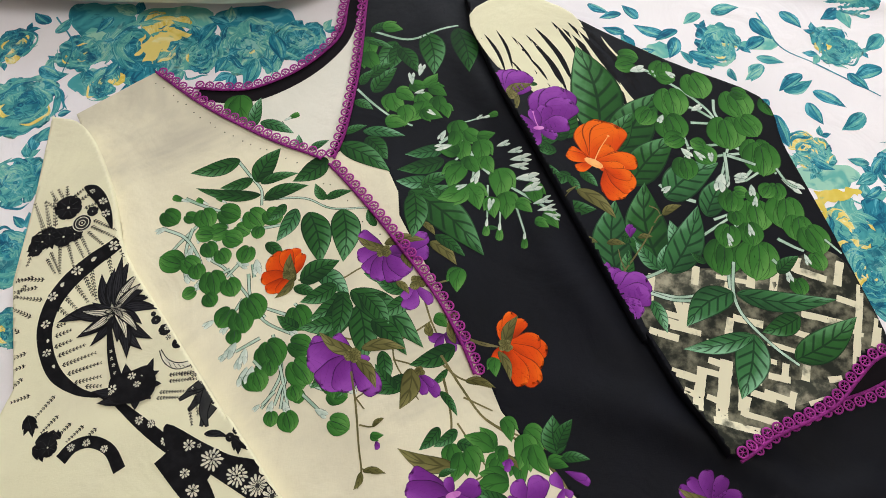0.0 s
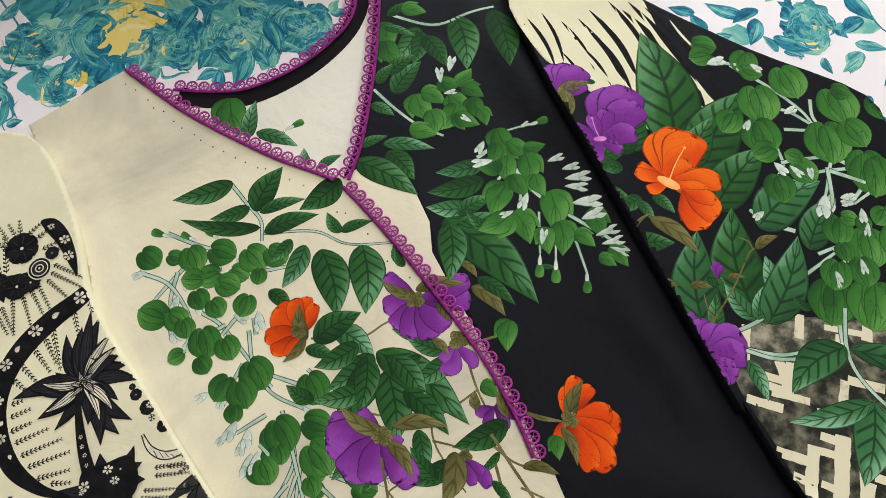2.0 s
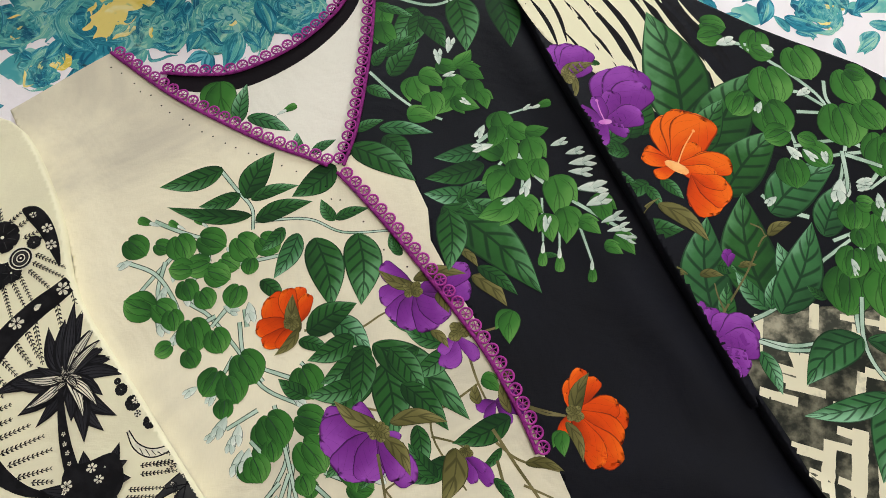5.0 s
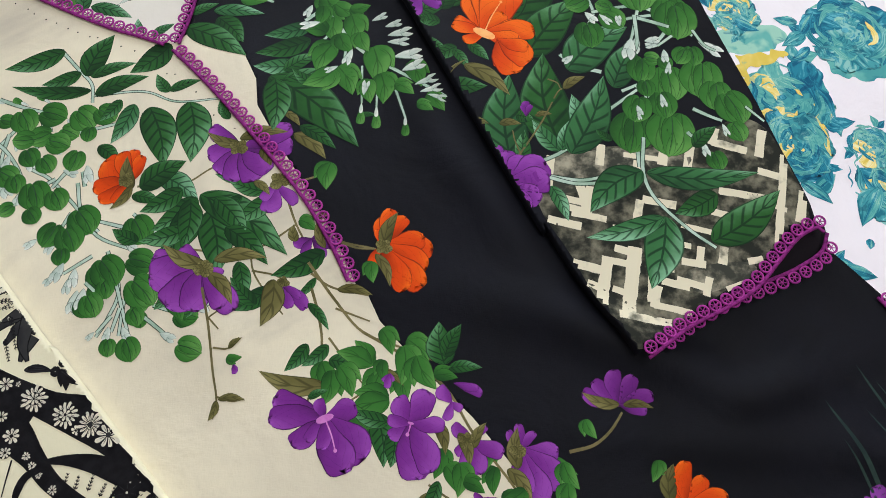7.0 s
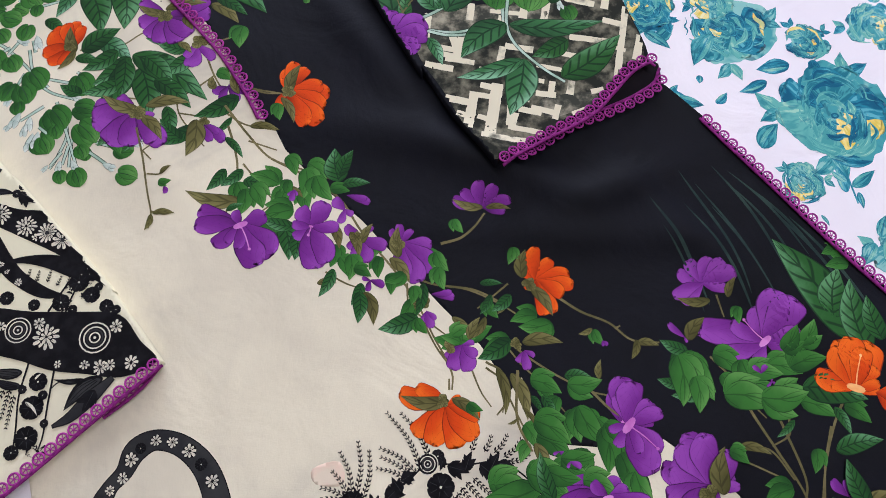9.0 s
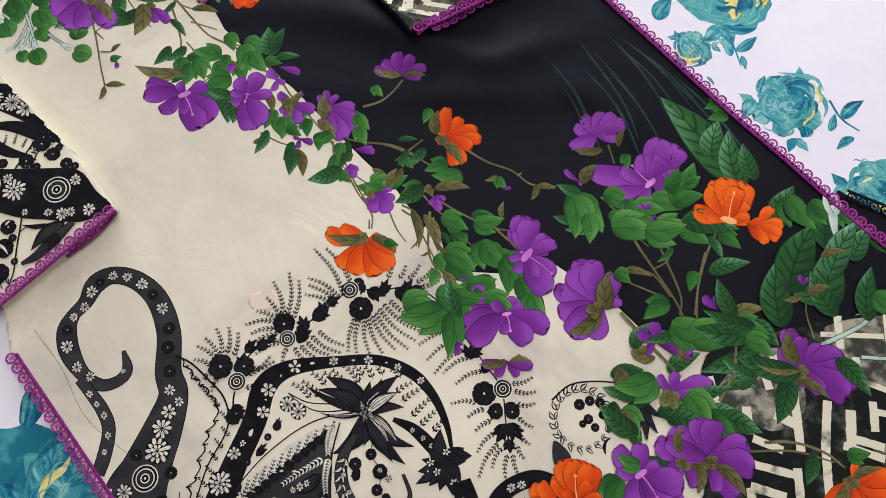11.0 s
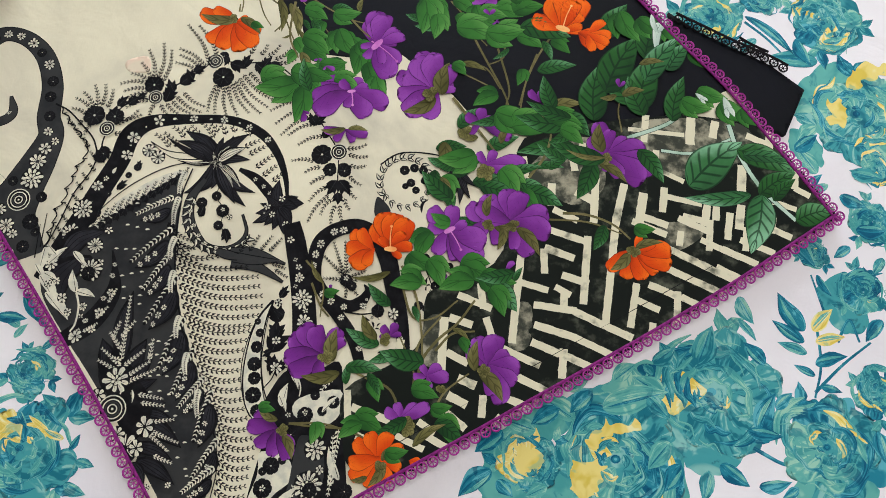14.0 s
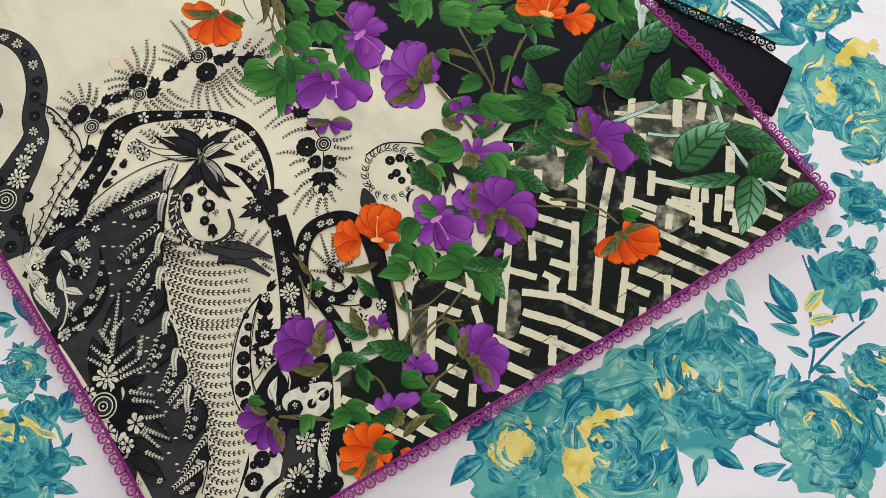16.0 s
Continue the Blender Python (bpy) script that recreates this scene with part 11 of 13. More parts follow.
body.flower("orange", 0.2308, -0.3899, [(0.2011, -0.3798, .5), (0.2121, -0.3773, .5), (0.2077, -0.4065, .55), (0.2193, -0.4146, .65), (0.2349, -0.4179, .65), (0.2479, -0.4124, .6), (0.2511, -0.4007, .5), (0.2403, -0.3856, .5)])
body.olive(0.2327, -0.3883, 0.2020, -0.3816, .3)
body.olive(0.2347, -0.3868, 0.2509, -0.4024, .35)
body.knot(0.2282, -0.3871, 0.0050)
body.heart(0.2484, -0.3935, 0.0039, -0.0028, 0.8)
body.flower("purple", 0.2977, -0.4261, [(0.3056, -0.4320, .6), (0.2939, -0.4274, .6)])
body.flower("purple", 0.3201, -0.4511, [(0.3023, -0.4417, .7), (0.3147, -0.4413, .7), (0.3333, -0.4466, .7), (0.3384, -0.4570, .7), (0.2936, -0.4522, .6), (0.3097, -0.4604, .7), (0.3266, -0.4638, .7)], (0.3188, -0.4581))
body.heart(0.2652, -0.4427, 0.0101, -0.0011, 0.8)
body.streak(0.3144, -0.7430, 0.4070, -0.6972, .008, 0)
body.streak(0.4070, -0.6972, 0.5002, -0.6520, .008, 0)
body.streak(0.5002, -0.6520, 0.6072, -0.6006, .008, 0)
body.stem(0.0020, (0.3304, -0.7221), (0.3148, -0.7137), (0.2912, -0.7105), (0.2754, -0.7078))
body.stem(0.0020, (0.3546, -0.7081), (0.3473, -0.6882), (0.3315, -0.6795), (0.3155, -0.6708))
body.stem(0.0018, (0.3788, -0.7016), (0.3873, -0.6903), (0.4040, -0.6793))
body.stem(0.0018, (0.2917, -0.6080), (0.2978, -0.6251), (0.3039, -0.6337))
body.stem(0.0018, (0.3581, -0.6114), (0.3654, -0.6368), (0.3818, -0.6377), (0.3989, -0.6261))
body.stem(0.0020, (0.3641, -0.6693), (0.3708, -0.6535), (0.3859, -0.6379))
body.stem(0.0016, (0.3633, -0.6891), (0.3639, -0.6733), (0.3528, -0.6444))
body.stem(0.0015, (0.2876, -0.5908), (0.3000, -0.6085), (0.2977, -0.6334))
body.stem(0.0025, (0.4034, -0.4646), (0.4357, -0.5136))
body.stem(0.0018, (0.4420, -0.4222), (0.4485, -0.4571), (0.4452, -0.4715))
body.stem(0.0018, (0.4733, -0.4287), (0.4623, -0.4529), (0.4560, -0.4768))
body.stem(0.0016, (0.4704, -0.5674), (0.5000, -0.5711), (0.5246, -0.5812))
body.stem(0.0016, (0.3778, -0.4365), (0.4047, -0.4403), (0.4351, -0.4565))
body.stem(0.0020, (0.2790, -0.3734), (0.2745, -0.4039), (0.2813, -0.4243))
body.stem(0.0018, (0.3202, -0.3858), (0.3381, -0.4070), (0.3561, -0.4130))
body.stem(0.0016, (0.2754, -0.7078), (0.2991, -0.7090), (0.3188, -0.7158))
body.pale_stem(0.0016, (0.5626, -0.5162), (0.5886, -0.5193), (0.6189, -0.5087))
body.pale_stem(0.0024, (0.6184, -0.4968), (0.6234, -0.5229), (0.6365, -0.5511), (0.6582, -0.5769))
body.pale_stem(0.0020, (0.5376, -0.5046), (0.5698, -0.4944), (0.5846, -0.4832))
body.stem(0.0013, (0.5337, -0.4997), (0.5341, -0.4759), (0.5531, -0.4476))
body.olive(0.2745, -0.4039, 0.2677, -0.4061, .3)
body.olive(0.2836, -0.4194, 0.2880, -0.4395, .4)
body.heart(0.2951, -0.3845, 0.0088, -0.0041, 0.8)
body.heart(0.3202, -0.3858, 0.0103, -0.0005, 0.8)
body.heart(0.2949, -0.4125, 0.0100, -0.0069, 0.8)
body.heart(0.3198, -0.4112, 0.0057, -0.0115, 0.8)
body.heart(0.3083, -0.4306, 0.0100, -0.0005, 0.8)
body.heart(0.3286, -0.4266, -0.0003, -0.0128, 0.8)
body.heart(0.3378, -0.4171, 0.0080, -0.0055, 0.8)
body.heart(0.2658, -0.4481, -0.0151, -0.0022, 0.8)
body.heart(0.2880, -0.4444, 0.0113, -0.0076, 0.8)
body.heart(0.2835, -0.4635, -0.0023, -0.0144, 0.8)
body.heart(0.2970, -0.4399, 0.0093, -0.0042, 0.8)
body.heart(0.3372, -0.4419, 0.0015, -0.0108, 0.8)
body.heart(0.3459, -0.4521, 0.0029, -0.0095, 0.8)
body.heart(0.3192, -0.4483, 0.0093, -0.0042, 0.8)
body.flower("purple", 0.3038, -0.4328, [(0.3104, -0.4366, .6), (0.3015, -0.4362, .6)])
body.leaf(0.2902, -0.4542, 0.2858, -0.4245, .35)
body.flower("purple", 0.3447, -0.4149, [(0.3340, -0.4269, .6), (0.3407, -0.3944, .7), (0.3523, -0.3873, .7), (0.3610, -0.4005, .5), (0.3676, -0.4085, .5), (0.3310, -0.4168, .5), (0.3622, -0.4332, .6), (0.3550, -0.4452, .7), (0.3487, -0.4326, .5)], (0.3600, -0.4307))
body.flower("purple", 0.3235, -0.4558, [(0.3058, -0.4501, .6), (0.2924, -0.4615, .7), (0.3148, -0.4457, .7), (0.3370, -0.4516, .8), (0.3521, -0.4693, .6), (0.3364, -0.4781, .75), (0.3189, -0.4701, .6), (0.2945, -0.4736, .6)], (0.3242, -0.4679))
body.flower("purple", 0.2857, -0.4708, [(0.2857, -0.4803, .6), (0.2901, -0.4734, .5)])
body.flower("purple", 0.3185, -0.4890, [(0.3010, -0.4882, .5), (0.3097, -0.4980, .6), (0.3249, -0.4997, .6), (0.3360, -0.4937, .5)])
body.olive(0.3186, -0.4881, 0.2988, -0.4880, .3)
body.olive(0.3207, -0.4882, 0.3360, -0.4908, .3)
body.flower("purple", 0.3904, -0.4567, [(0.3641, -0.4432, .7), (0.3736, -0.4288, .7), (0.3896, -0.4256, .7), (0.4048, -0.4378, .7), (0.3590, -0.4600, .6), (0.3651, -0.4771, .7), (0.3826, -0.4818, .6), (0.4060, -0.4575, .5)])
body.olive(0.3946, -0.4618, 0.4004, -0.4351, .5)
body.olive(0.3900, -0.4640, 0.3630, -0.4746, .4)
body.knot(0.3866, -0.4614, 0.0071)
body.heart(0.4091, -0.4405, 0.0052, -0.0036, 0.8)
body.flower("purple", 0.4242, -0.4872, [(0.4123, -0.4795, .7), (0.4251, -0.4739, .8), (0.4342, -0.4829, .7), (0.4417, -0.4904, .6), (0.4476, -0.5002, .5), (0.4149, -0.4962, .5)])
body.olive(0.4213, -0.4988, 0.4061, -0.4957, .4)
body.olive(0.4385, -0.5044, 0.4461, -0.4906, .4)
body.knot(0.4114, -0.4946, 0.0062)
body.heart(0.4300, -0.4659, -0.0095, -0.0033, 0.8)
body.leaf(0.4468, -0.4812, 0.4154, -0.4868, .3)
body.heart(0.4512, -0.4814, 0.0147, -0.0036, 0.8)
body.heart(0.4637, -0.4915, 0.0151, -0.0008, 0.8)
body.leaf(0.4948, -0.4907, 0.4512, -0.4814, .4)
body.flower("purple", 0.4264, -0.5223, [(0.4206, -0.5105, .6), (0.4337, -0.5097, .6), (0.4578, -0.5216, .5), (0.4477, -0.5280, .5)])
body.knot(0.4261, -0.5269, 0.0078)
body.leaf(0.4047, -0.5212, 0.3854, -0.5157, .6)
body.heart(0.4051, -0.5143, -0.0134, -0.0019, 0.8)
body.leaf(0.4739, -0.5270, 0.4923, -0.5164, .4)
body.leaf(0.4387, -0.5321, 0.4698, -0.5245, .3)
body.heart(0.4427, -0.5369, 0.0055, -0.0117, 0.8)
body.heart(0.4589, -0.5512, 0.0041, -0.0089, 0.8)
body.heart(0.3951, -0.5390, 0.0043, -0.0089, 0.8)
body.olive(0.3912, -0.5297, 0.3946, -0.5480, .4)
body.leaf(0.3989, -0.5482, 0.3763, -0.5244, .45)
body.leaf(0.4203, -0.5385, 0.4498, -0.5509, .45)
body.leaf(0.4242, -0.5720, 0.4008, -0.5619, .5)
body.flower("purple", 0.4287, -0.5678, [(0.4095, -0.5533, .7), (0.4251, -0.5451, .8), (0.4429, -0.5505, .8), (0.4484, -0.5688, .8), (0.4318, -0.5856, .8), (0.4100, -0.5801, .7)])
body.olive(0.4286, -0.5691, 0.4458, -0.5854, .35)
body.flower("purple", 0.3955, -0.5724, [(0.3815, -0.5540, .7), (0.3987, -0.5527, .7), (0.3787, -0.5694, .6), (0.3840, -0.5914, .6), (0.4005, -0.5966, .7), (0.4172, -0.5995, .7), (0.4223, -0.5847, .7), (0.4086, -0.5665, .6)], (0.4031, -0.5881))
body.flower("purple", 0.4426, -0.5682, [(0.4289, -0.5497, .7), (0.4402, -0.5413, .7), (0.4530, -0.5442, .7), (0.4710, -0.5608, .7), (0.4716, -0.5785, .7), (0.4554, -0.5950, .6), (0.4431, -0.5901, .5), (0.4193, -0.5648, .6), (0.4158, -0.5535, .5)])
body.olive(0.4465, -0.5728, 0.4617, -0.5954, .35)
body.olive(0.4359, -0.5723, 0.4305, -0.5895, .4)
body.knot(0.4424, -0.5704, 0.0060)
body.olive(0.4237, -0.5628, 0.4292, -0.5452, .4)
body.knot(0.4254, -0.5695, 0.0051)
body.flower("purple", 0.4357, -0.6048, [(0.4424, -0.5987, .6), (0.4396, -0.6092, .6)])
body.flower("purple", 0.3916, -0.6068, [(0.3871, -0.6129, .6), (0.3855, -0.6043, .6)])
body.heart(0.3760, -0.5824, -0.0059, -0.0093, 0.8)
body.heart(0.3733, -0.5952, 0.0091, -0.0060, 0.8)
body.heart(0.3834, -0.6042, 0.0049, -0.0098, 0.8)
body.heart(0.4126, -0.6057, 0.0107, -0.0071, 0.8)
body.heart(0.4290, -0.6108, 0.0111, -0.0048, 0.8)
body.heart(0.3996, -0.6135, -0.0121, -0.0016, 0.8)
body.leaf(0.4245, -0.6148, 0.4417, -0.6366, .6)
body.heart(0.4278, -0.6276, 0.0047, -0.0095, 0.8)
body.heart(0.3665, -0.6076, 0.0086, -0.0037, 0.8)
body.heart(0.3622, -0.6116, -0.0107, 0.0005, 0.8)
body.leaf(0.4418, -0.6072, 0.4123, -0.6100, .4)
body.leaf(0.4413, -0.6136, 0.4484, -0.6033, .4)
body.heart(0.3896, -0.5633, -0.0068, 0.0029, 0.8)
body.flower("orange", 0.3506, -0.5854, [(0.3385, -0.5651, .7), (0.3451, -0.5566, .7), (0.3557, -0.5576, .7), (0.3649, -0.5621, .7), (0.3616, -0.5729, .6), (0.3424, -0.5763, .6), (0.3675, -0.5841, .6), (0.3587, -0.5923, .6)], (0.3520, -0.5680))
body.flower("orange", 0.3380, -0.5848, [(0.3214, -0.5709, .6), (0.3170, -0.5837, .7), (0.3209, -0.5968, .8), (0.3314, -0.5973, .7), (0.3278, -0.5690, .6)])
body.olive(0.3500, -0.6025, 0.3208, -0.6053, .2)
body.leaf(0.3492, -0.6277, 0.3332, -0.6101, .4)
body.leaf(0.3522, -0.6606, 0.3318, -0.6676, .4)
body.leaf(0.3402, -0.6560, 0.3160, -0.6425, .4)
body.flower("purple", 0.3485, -0.6503, [(0.3426, -0.6419, .7), (0.3529, -0.6403, .7), (0.3567, -0.6487, .6), (0.3404, -0.6499, .5)])
body.olive(0.3383, -0.6518, 0.3285, -0.6329, .4)
body.knot(0.3444, -0.6521, 0.0049)
body.olive(0.3000, -0.6085, 0.2918, -0.5910, .2)
body.flower("purple", 0.3049, -0.6138, [(0.3062, -0.6100, .7)])
body.heart(0.3061, -0.6151, 0.0050, -0.0002, 0.8)
body.leaf(0.3657, -0.6286, 0.3693, -0.6412, .4)
body.flower("purple", 0.2995, -0.6619, [(0.2752, -0.6465, .6), (0.2834, -0.6388, .7), (0.2936, -0.6393, .7), (0.3119, -0.6423, .6), (0.3159, -0.6507, .5), (0.2712, -0.6625, .6), (0.2753, -0.6727, .6), (0.2953, -0.6796, .6)])
body.olive(0.3055, -0.6663, 0.3099, -0.6422, .45)
body.olive(0.3115, -0.6745, 0.2833, -0.6751, .35)
body.knot(0.3015, -0.6628, 0.0057)
body.leaf(0.3154, -0.6826, 0.3197, -0.6670, .4)
body.leaf(0.3155, -0.6708, 0.3417, -0.6741, .4)
body.leaf(0.3722, -0.6697, 0.3401, -0.6600, .5)
body.heart(0.3353, -0.6876, 0.0036, -0.0066, 0.8)
body.leaf(0.3316, -0.6756, 0.3392, -0.6917, .4)
body.flower("purple", 0.3737, -0.6798, [(0.3637, -0.6792, .7), (0.3701, -0.6716, .7), (0.3842, -0.6723, .7), (0.3898, -0.6806, .7), (0.3753, -0.6897, .6)])
body.knot(0.3833, -0.6901, 0.0040)
body.heart(0.3712, -0.6914, 0.0088, -0.0020, 0.8)
body.flower("purple", 0.4185, -0.6741, [(0.4030, -0.6633, .6), (0.4097, -0.6535, .7), (0.4261, -0.6523, .8), (0.4334, -0.6648, .7), (0.4414, -0.6773, .7), (0.4379, -0.6870, .6), (0.4267, -0.7021, .6), (0.4191, -0.6959, .5)])
body.olive(0.4082, -0.6776, 0.4116, -0.6556, .4)
body.olive(0.4122, -0.6778, 0.4268, -0.7002, .4)
body.knot(0.4142, -0.6779, 0.0053)
body.heart(0.4012, -0.6591, 0.0025, -0.0050, 0.8)
body.olive(0.3937, -0.6465, 0.4055, -0.6553, .3)
body.flower("purple", 0.3546, -0.7081, [(0.3429, -0.7017, .7), (0.3510, -0.6970, .7), (0.3669, -0.6990, .6), (0.3749, -0.6994, .5), (0.3465, -0.7134, .5)])
body.knot(0.3583, -0.7140, 0.0072)
body.heart(0.3307, -0.7107, 0.0095, -0.0038, 0.8)
body.leaf(0.3586, -0.7083, 0.3345, -0.7185, .4)
body.heart(0.3859, -0.7174, 0.0047, -0.0087, 0.8)
body.leaf(0.3783, -0.7112, 0.3973, -0.7275, .5)
body.olive(0.3618, -0.7275, 0.3861, -0.7136, .25)
body.heart(0.3827, -0.7018, 0.0069, -0.0004, 0.8)
body.flower("purple", 0.2675, -0.7112, [(0.2516, -0.6988, .6), (0.2458, -0.7081, .6), (0.2519, -0.7218, .6), (0.2637, -0.7299, .6), (0.2755, -0.7324, .6), (0.2793, -0.7232, .5)])
body.olive(0.2675, -0.7054, 0.2535, -0.6958, .35)
body.olive(0.2715, -0.7152, 0.2774, -0.7325, .4)
body.knot(0.2707, -0.7121, 0.0047)
body.heart(0.2931, -0.7144, -0.0013, -0.0070, 0.8)
body.heart(0.2595, -0.6973, 0.0054, -0.0003, 0.8)
body.flower("orange", 0.3380, -0.7338, [(0.3206, -0.7216, .6), (0.3306, -0.7164, .7), (0.3464, -0.7172, .7), (0.3559, -0.7272, .6), (0.3534, -0.7421, .6), (0.3453, -0.7509, .6), (0.3297, -0.7538, .6), (0.3182, -0.7477, .6), (0.3164, -0.7364, .6)])
body.olive(0.3418, -0.7378, 0.3297, -0.7527, .4)
body.olive(0.3399, -0.7358, 0.3500, -0.7269, .4)
body.olive(0.3299, -0.7464, 0.3182, -0.7477, .4)
body.knot(0.3378, -0.7405, 0.0055)
body.flower("orange", 0.3594, -0.7368, [(0.3673, -0.7372, .6), (0.3632, -0.7408, .6)])
body.heart(0.3188, -0.7139, -0.0077, -0.0038, 0.8)
body.heart(0.3499, -0.7307, 0.0074, -0.0004, 0.8)
body.flower("orange", 0.5337, -0.5947, [(0.5159, -0.6024, .5), (0.5110, -0.6086, .5), (0.5228, -0.6156, .6), (0.5373, -0.6172, .7), (0.5484, -0.6127, .6), (0.5597, -0.6068, .6), (0.5611, -0.5961, .6), (0.5492, -0.5890, .5), (0.5393, -0.5828, .5)])
body.olive(0.5339, -0.5925, 0.5556, -0.5893, .3)
body.olive(0.5292, -0.5966, 0.5131, -0.6087, .45)
body.knot(0.5324, -0.5946, 0.0055)
body.leaf(0.5126, -0.5740, 0.5021, -0.5931, .5)
body.heart(0.5421, -0.5777, 0.0070, -0.0016, 0.8)
body.flower("purple", 0.5207, -0.5178, [(0.5068, -0.5031, .6), (0.5148, -0.4903, .6), (0.5251, -0.4969, .6), (0.5376, -0.5046, .7), (0.5518, -0.5147, .7), (0.5567, -0.5288, .7), (0.5464, -0.5412, .7), (0.5296, -0.5367, .7), (0.5171, -0.5315, .5)])
body.olive(0.5166, -0.5153, 0.5168, -0.4918, .5)
body.olive(0.5134, -0.5244, 0.5334, -0.5414, .3)
body.knot(0.5183, -0.5200, 0.0061)
body.leaf(0.5093, -0.5219, 0.4932, -0.5529, .45)
body.leaf(0.5452, -0.5144, 0.5615, -0.5428, .45)
body.leaf(0.5180, -0.5223, 0.4759, -0.5039, .35)
body.leaf(0.4875, -0.5208, 0.4669, -0.5058, .35)
body.olive(0.5183, -0.5200, 0.4884, -0.5115, .15)
body.flower("purple", 0.4721, -0.4704, [(0.4640, -0.4603, .6), (0.4729, -0.4608, .6), (0.4783, -0.4756, .6)])
body.knot(0.4757, -0.4802, 0.0044)
body.olive(0.4781, -0.4779, 0.5052, -0.4745, .4)
body.leaf(0.4826, -0.4782, 0.4762, -0.4487, .45)
body.heart(0.4906, -0.4881, 0.0110, -0.0027, 0.8)
body.leaf(0.4989, -0.4933, 0.4757, -0.5062, .4)
body.leaf(0.4952, -0.4860, 0.4610, -0.4699, .3)
body.heart(0.4939, -0.5001, 0.0080, -0.0057, 0.8)
body.leaf(0.4616, -0.4029, 0.5019, -0.4150, .5)
body.heart(0.4395, -0.3915, 0.0102, -0.0005, 0.8)
body.flower("purple", 0.4372, -0.3914, [(0.4421, -0.3865, .6), (0.4329, -0.3861, .6)])
body.leaf(0.4721, -0.4436, 0.5040, -0.4402, .4)
body.heart(0.4582, -0.4478, -0.0016, -0.0066, 0.8)
body.leaf(0.4510, -0.4226, 0.4368, -0.4319, .3)
body.heart(0.4248, -0.4062, 0.0152, -0.0038, 0.8)
body.heart(0.4476, -0.4073, 0.0141, -0.0007, 0.8)
body.heart(0.3844, -0.3889, -0.0007, -0.0149, 0.8)
body.heart(0.3931, -0.3995, -0.0005, -0.0105, 0.8)
body.leaf(0.5126, -0.4892, 0.5221, -0.4411, .5)
body.leaf(0.5452, -0.4765, 0.5261, -0.4462, .5)
body.leaf(0.5240, -0.4657, 0.5566, -0.4177, .5)
body.leaf(0.5491, -0.4815, 0.5685, -0.4334, .5)
body.leaf(0.5745, -0.4923, 0.5885, -0.4542, .42)
body.leaf(0.5530, -0.4864, 0.5435, -0.4520, .5)
body.leaf(0.5292, -0.4164, 0.5510, -0.3866, .55)
body.leaf(0.5588, -0.4379, 0.5774, -0.3982, .5)
body.leaf(0.5814, -0.4390, 0.5931, -0.4195, .5)
body.heart(0.6041, -0.4401, 0.0092, -0.0069, 0.8)
body.heart(0.6089, -0.4699, 0.0102, -0.0048, 0.8)
body.heart(0.6247, -0.4852, 0.0101, -0.0075, 0.8)
body.heart(0.5942, -0.4789, 0.0102, -0.0047, 0.8)
body.heart(0.6372, -0.4906, 0.0066, -0.0072, 0.8)
body.heart(0.5486, -0.4071, 0.0052, -0.0132, 0.8)
body.heart(0.5670, -0.4080, 0.0094, -0.0071, 0.8)
body.heart(0.5847, -0.4140, 0.0044, -0.0115, 0.8)
body.bell(0.5685, -0.4334, 0.5751, -0.3981, .3)
body.bell(0.5955, -0.4693, 0.6034, -0.4769)
body.bell(0.6175, -0.4728, 0.6217, -0.4899)
body.bell(0.5774, -0.3982, 0.5741, -0.3877)
body.sage(0.5756, -0.4487, 0.5970, -0.4247, .5)
body.sage(0.5564, -0.4576, 0.5886, -0.4193, .4)
body.flower("purple", 0.5357, -0.4614, [(0.5352, -0.4541, .6), (0.5407, -0.4568, .5)])
body.olive(0.5327, -0.4686, 0.5190, -0.4703, .4)
body.olive(0.5371, -0.4688, 0.5556, -0.4649, .4)
body.olive(0.5537, -0.4426, 0.5743, -0.4412, .3)
body.sage(0.5806, -0.5461, 0.6273, -0.5115, .55)
body.leaf(0.6219, -0.5182, 0.6647, -0.5389, .45)
body.sage(0.6255, -0.5230, 0.6620, -0.5295, .3)
body.leaf(0.6336, -0.5555, 0.6647, -0.5389, .5)
body.sage(0.6271, -0.5552, 0.5751, -0.5548, .24)
body.sage(0.6357, -0.5556, 0.6199, -0.6012, .5)
body.leaf(0.6582, -0.5769, 0.6898, -0.5696, .6)
body.leaf(0.6436, -0.5605, 0.6640, -0.5434, .4)
body.flower("orange", 0.4957, -0.4071, [(0.4714, -0.3957, .6), (0.4799, -0.4038, .5), (0.4891, -0.3784, .7), (0.5011, -0.3737, .7), (0.5096, -0.3820, .6), (0.5120, -0.4053, .5)], (0.5045, -0.3869))
body.flower("orange", 0.5158, -0.4132, [(0.5308, -0.4011, .5), (0.5350, -0.4141, .6), (0.5282, -0.4264, .6), (0.5188, -0.4285, .6), (0.5322, -0.4226, .5)])
body.patch(BLUSH, (0.1441, -0.4202), (0.1610, -0.4176), (0.1626, -0.4313), (0.1459, -0.4295), lift=.00004)
body.stem(0.0004, (-0.0055, -0.4259), (0.0141, -0.4543), (0.0313, -0.4900), (0.0597, -0.5179))
bedding.fill(AQUA, (0.4115, -0.7345), (0.4369, -0.7126), (0.4710, -0.6977), (0.4763, -0.7155), (0.4596, -0.7333), (0.4541, -0.7747), (0.4107, -0.7723))
bedding.fill(TEAL, (0.4706, -0.7017), (0.4983, -0.6919), (0.5235, -0.6965), (0.5198, -0.7075), (0.4917, -0.7163), (0.4747, -0.7232))
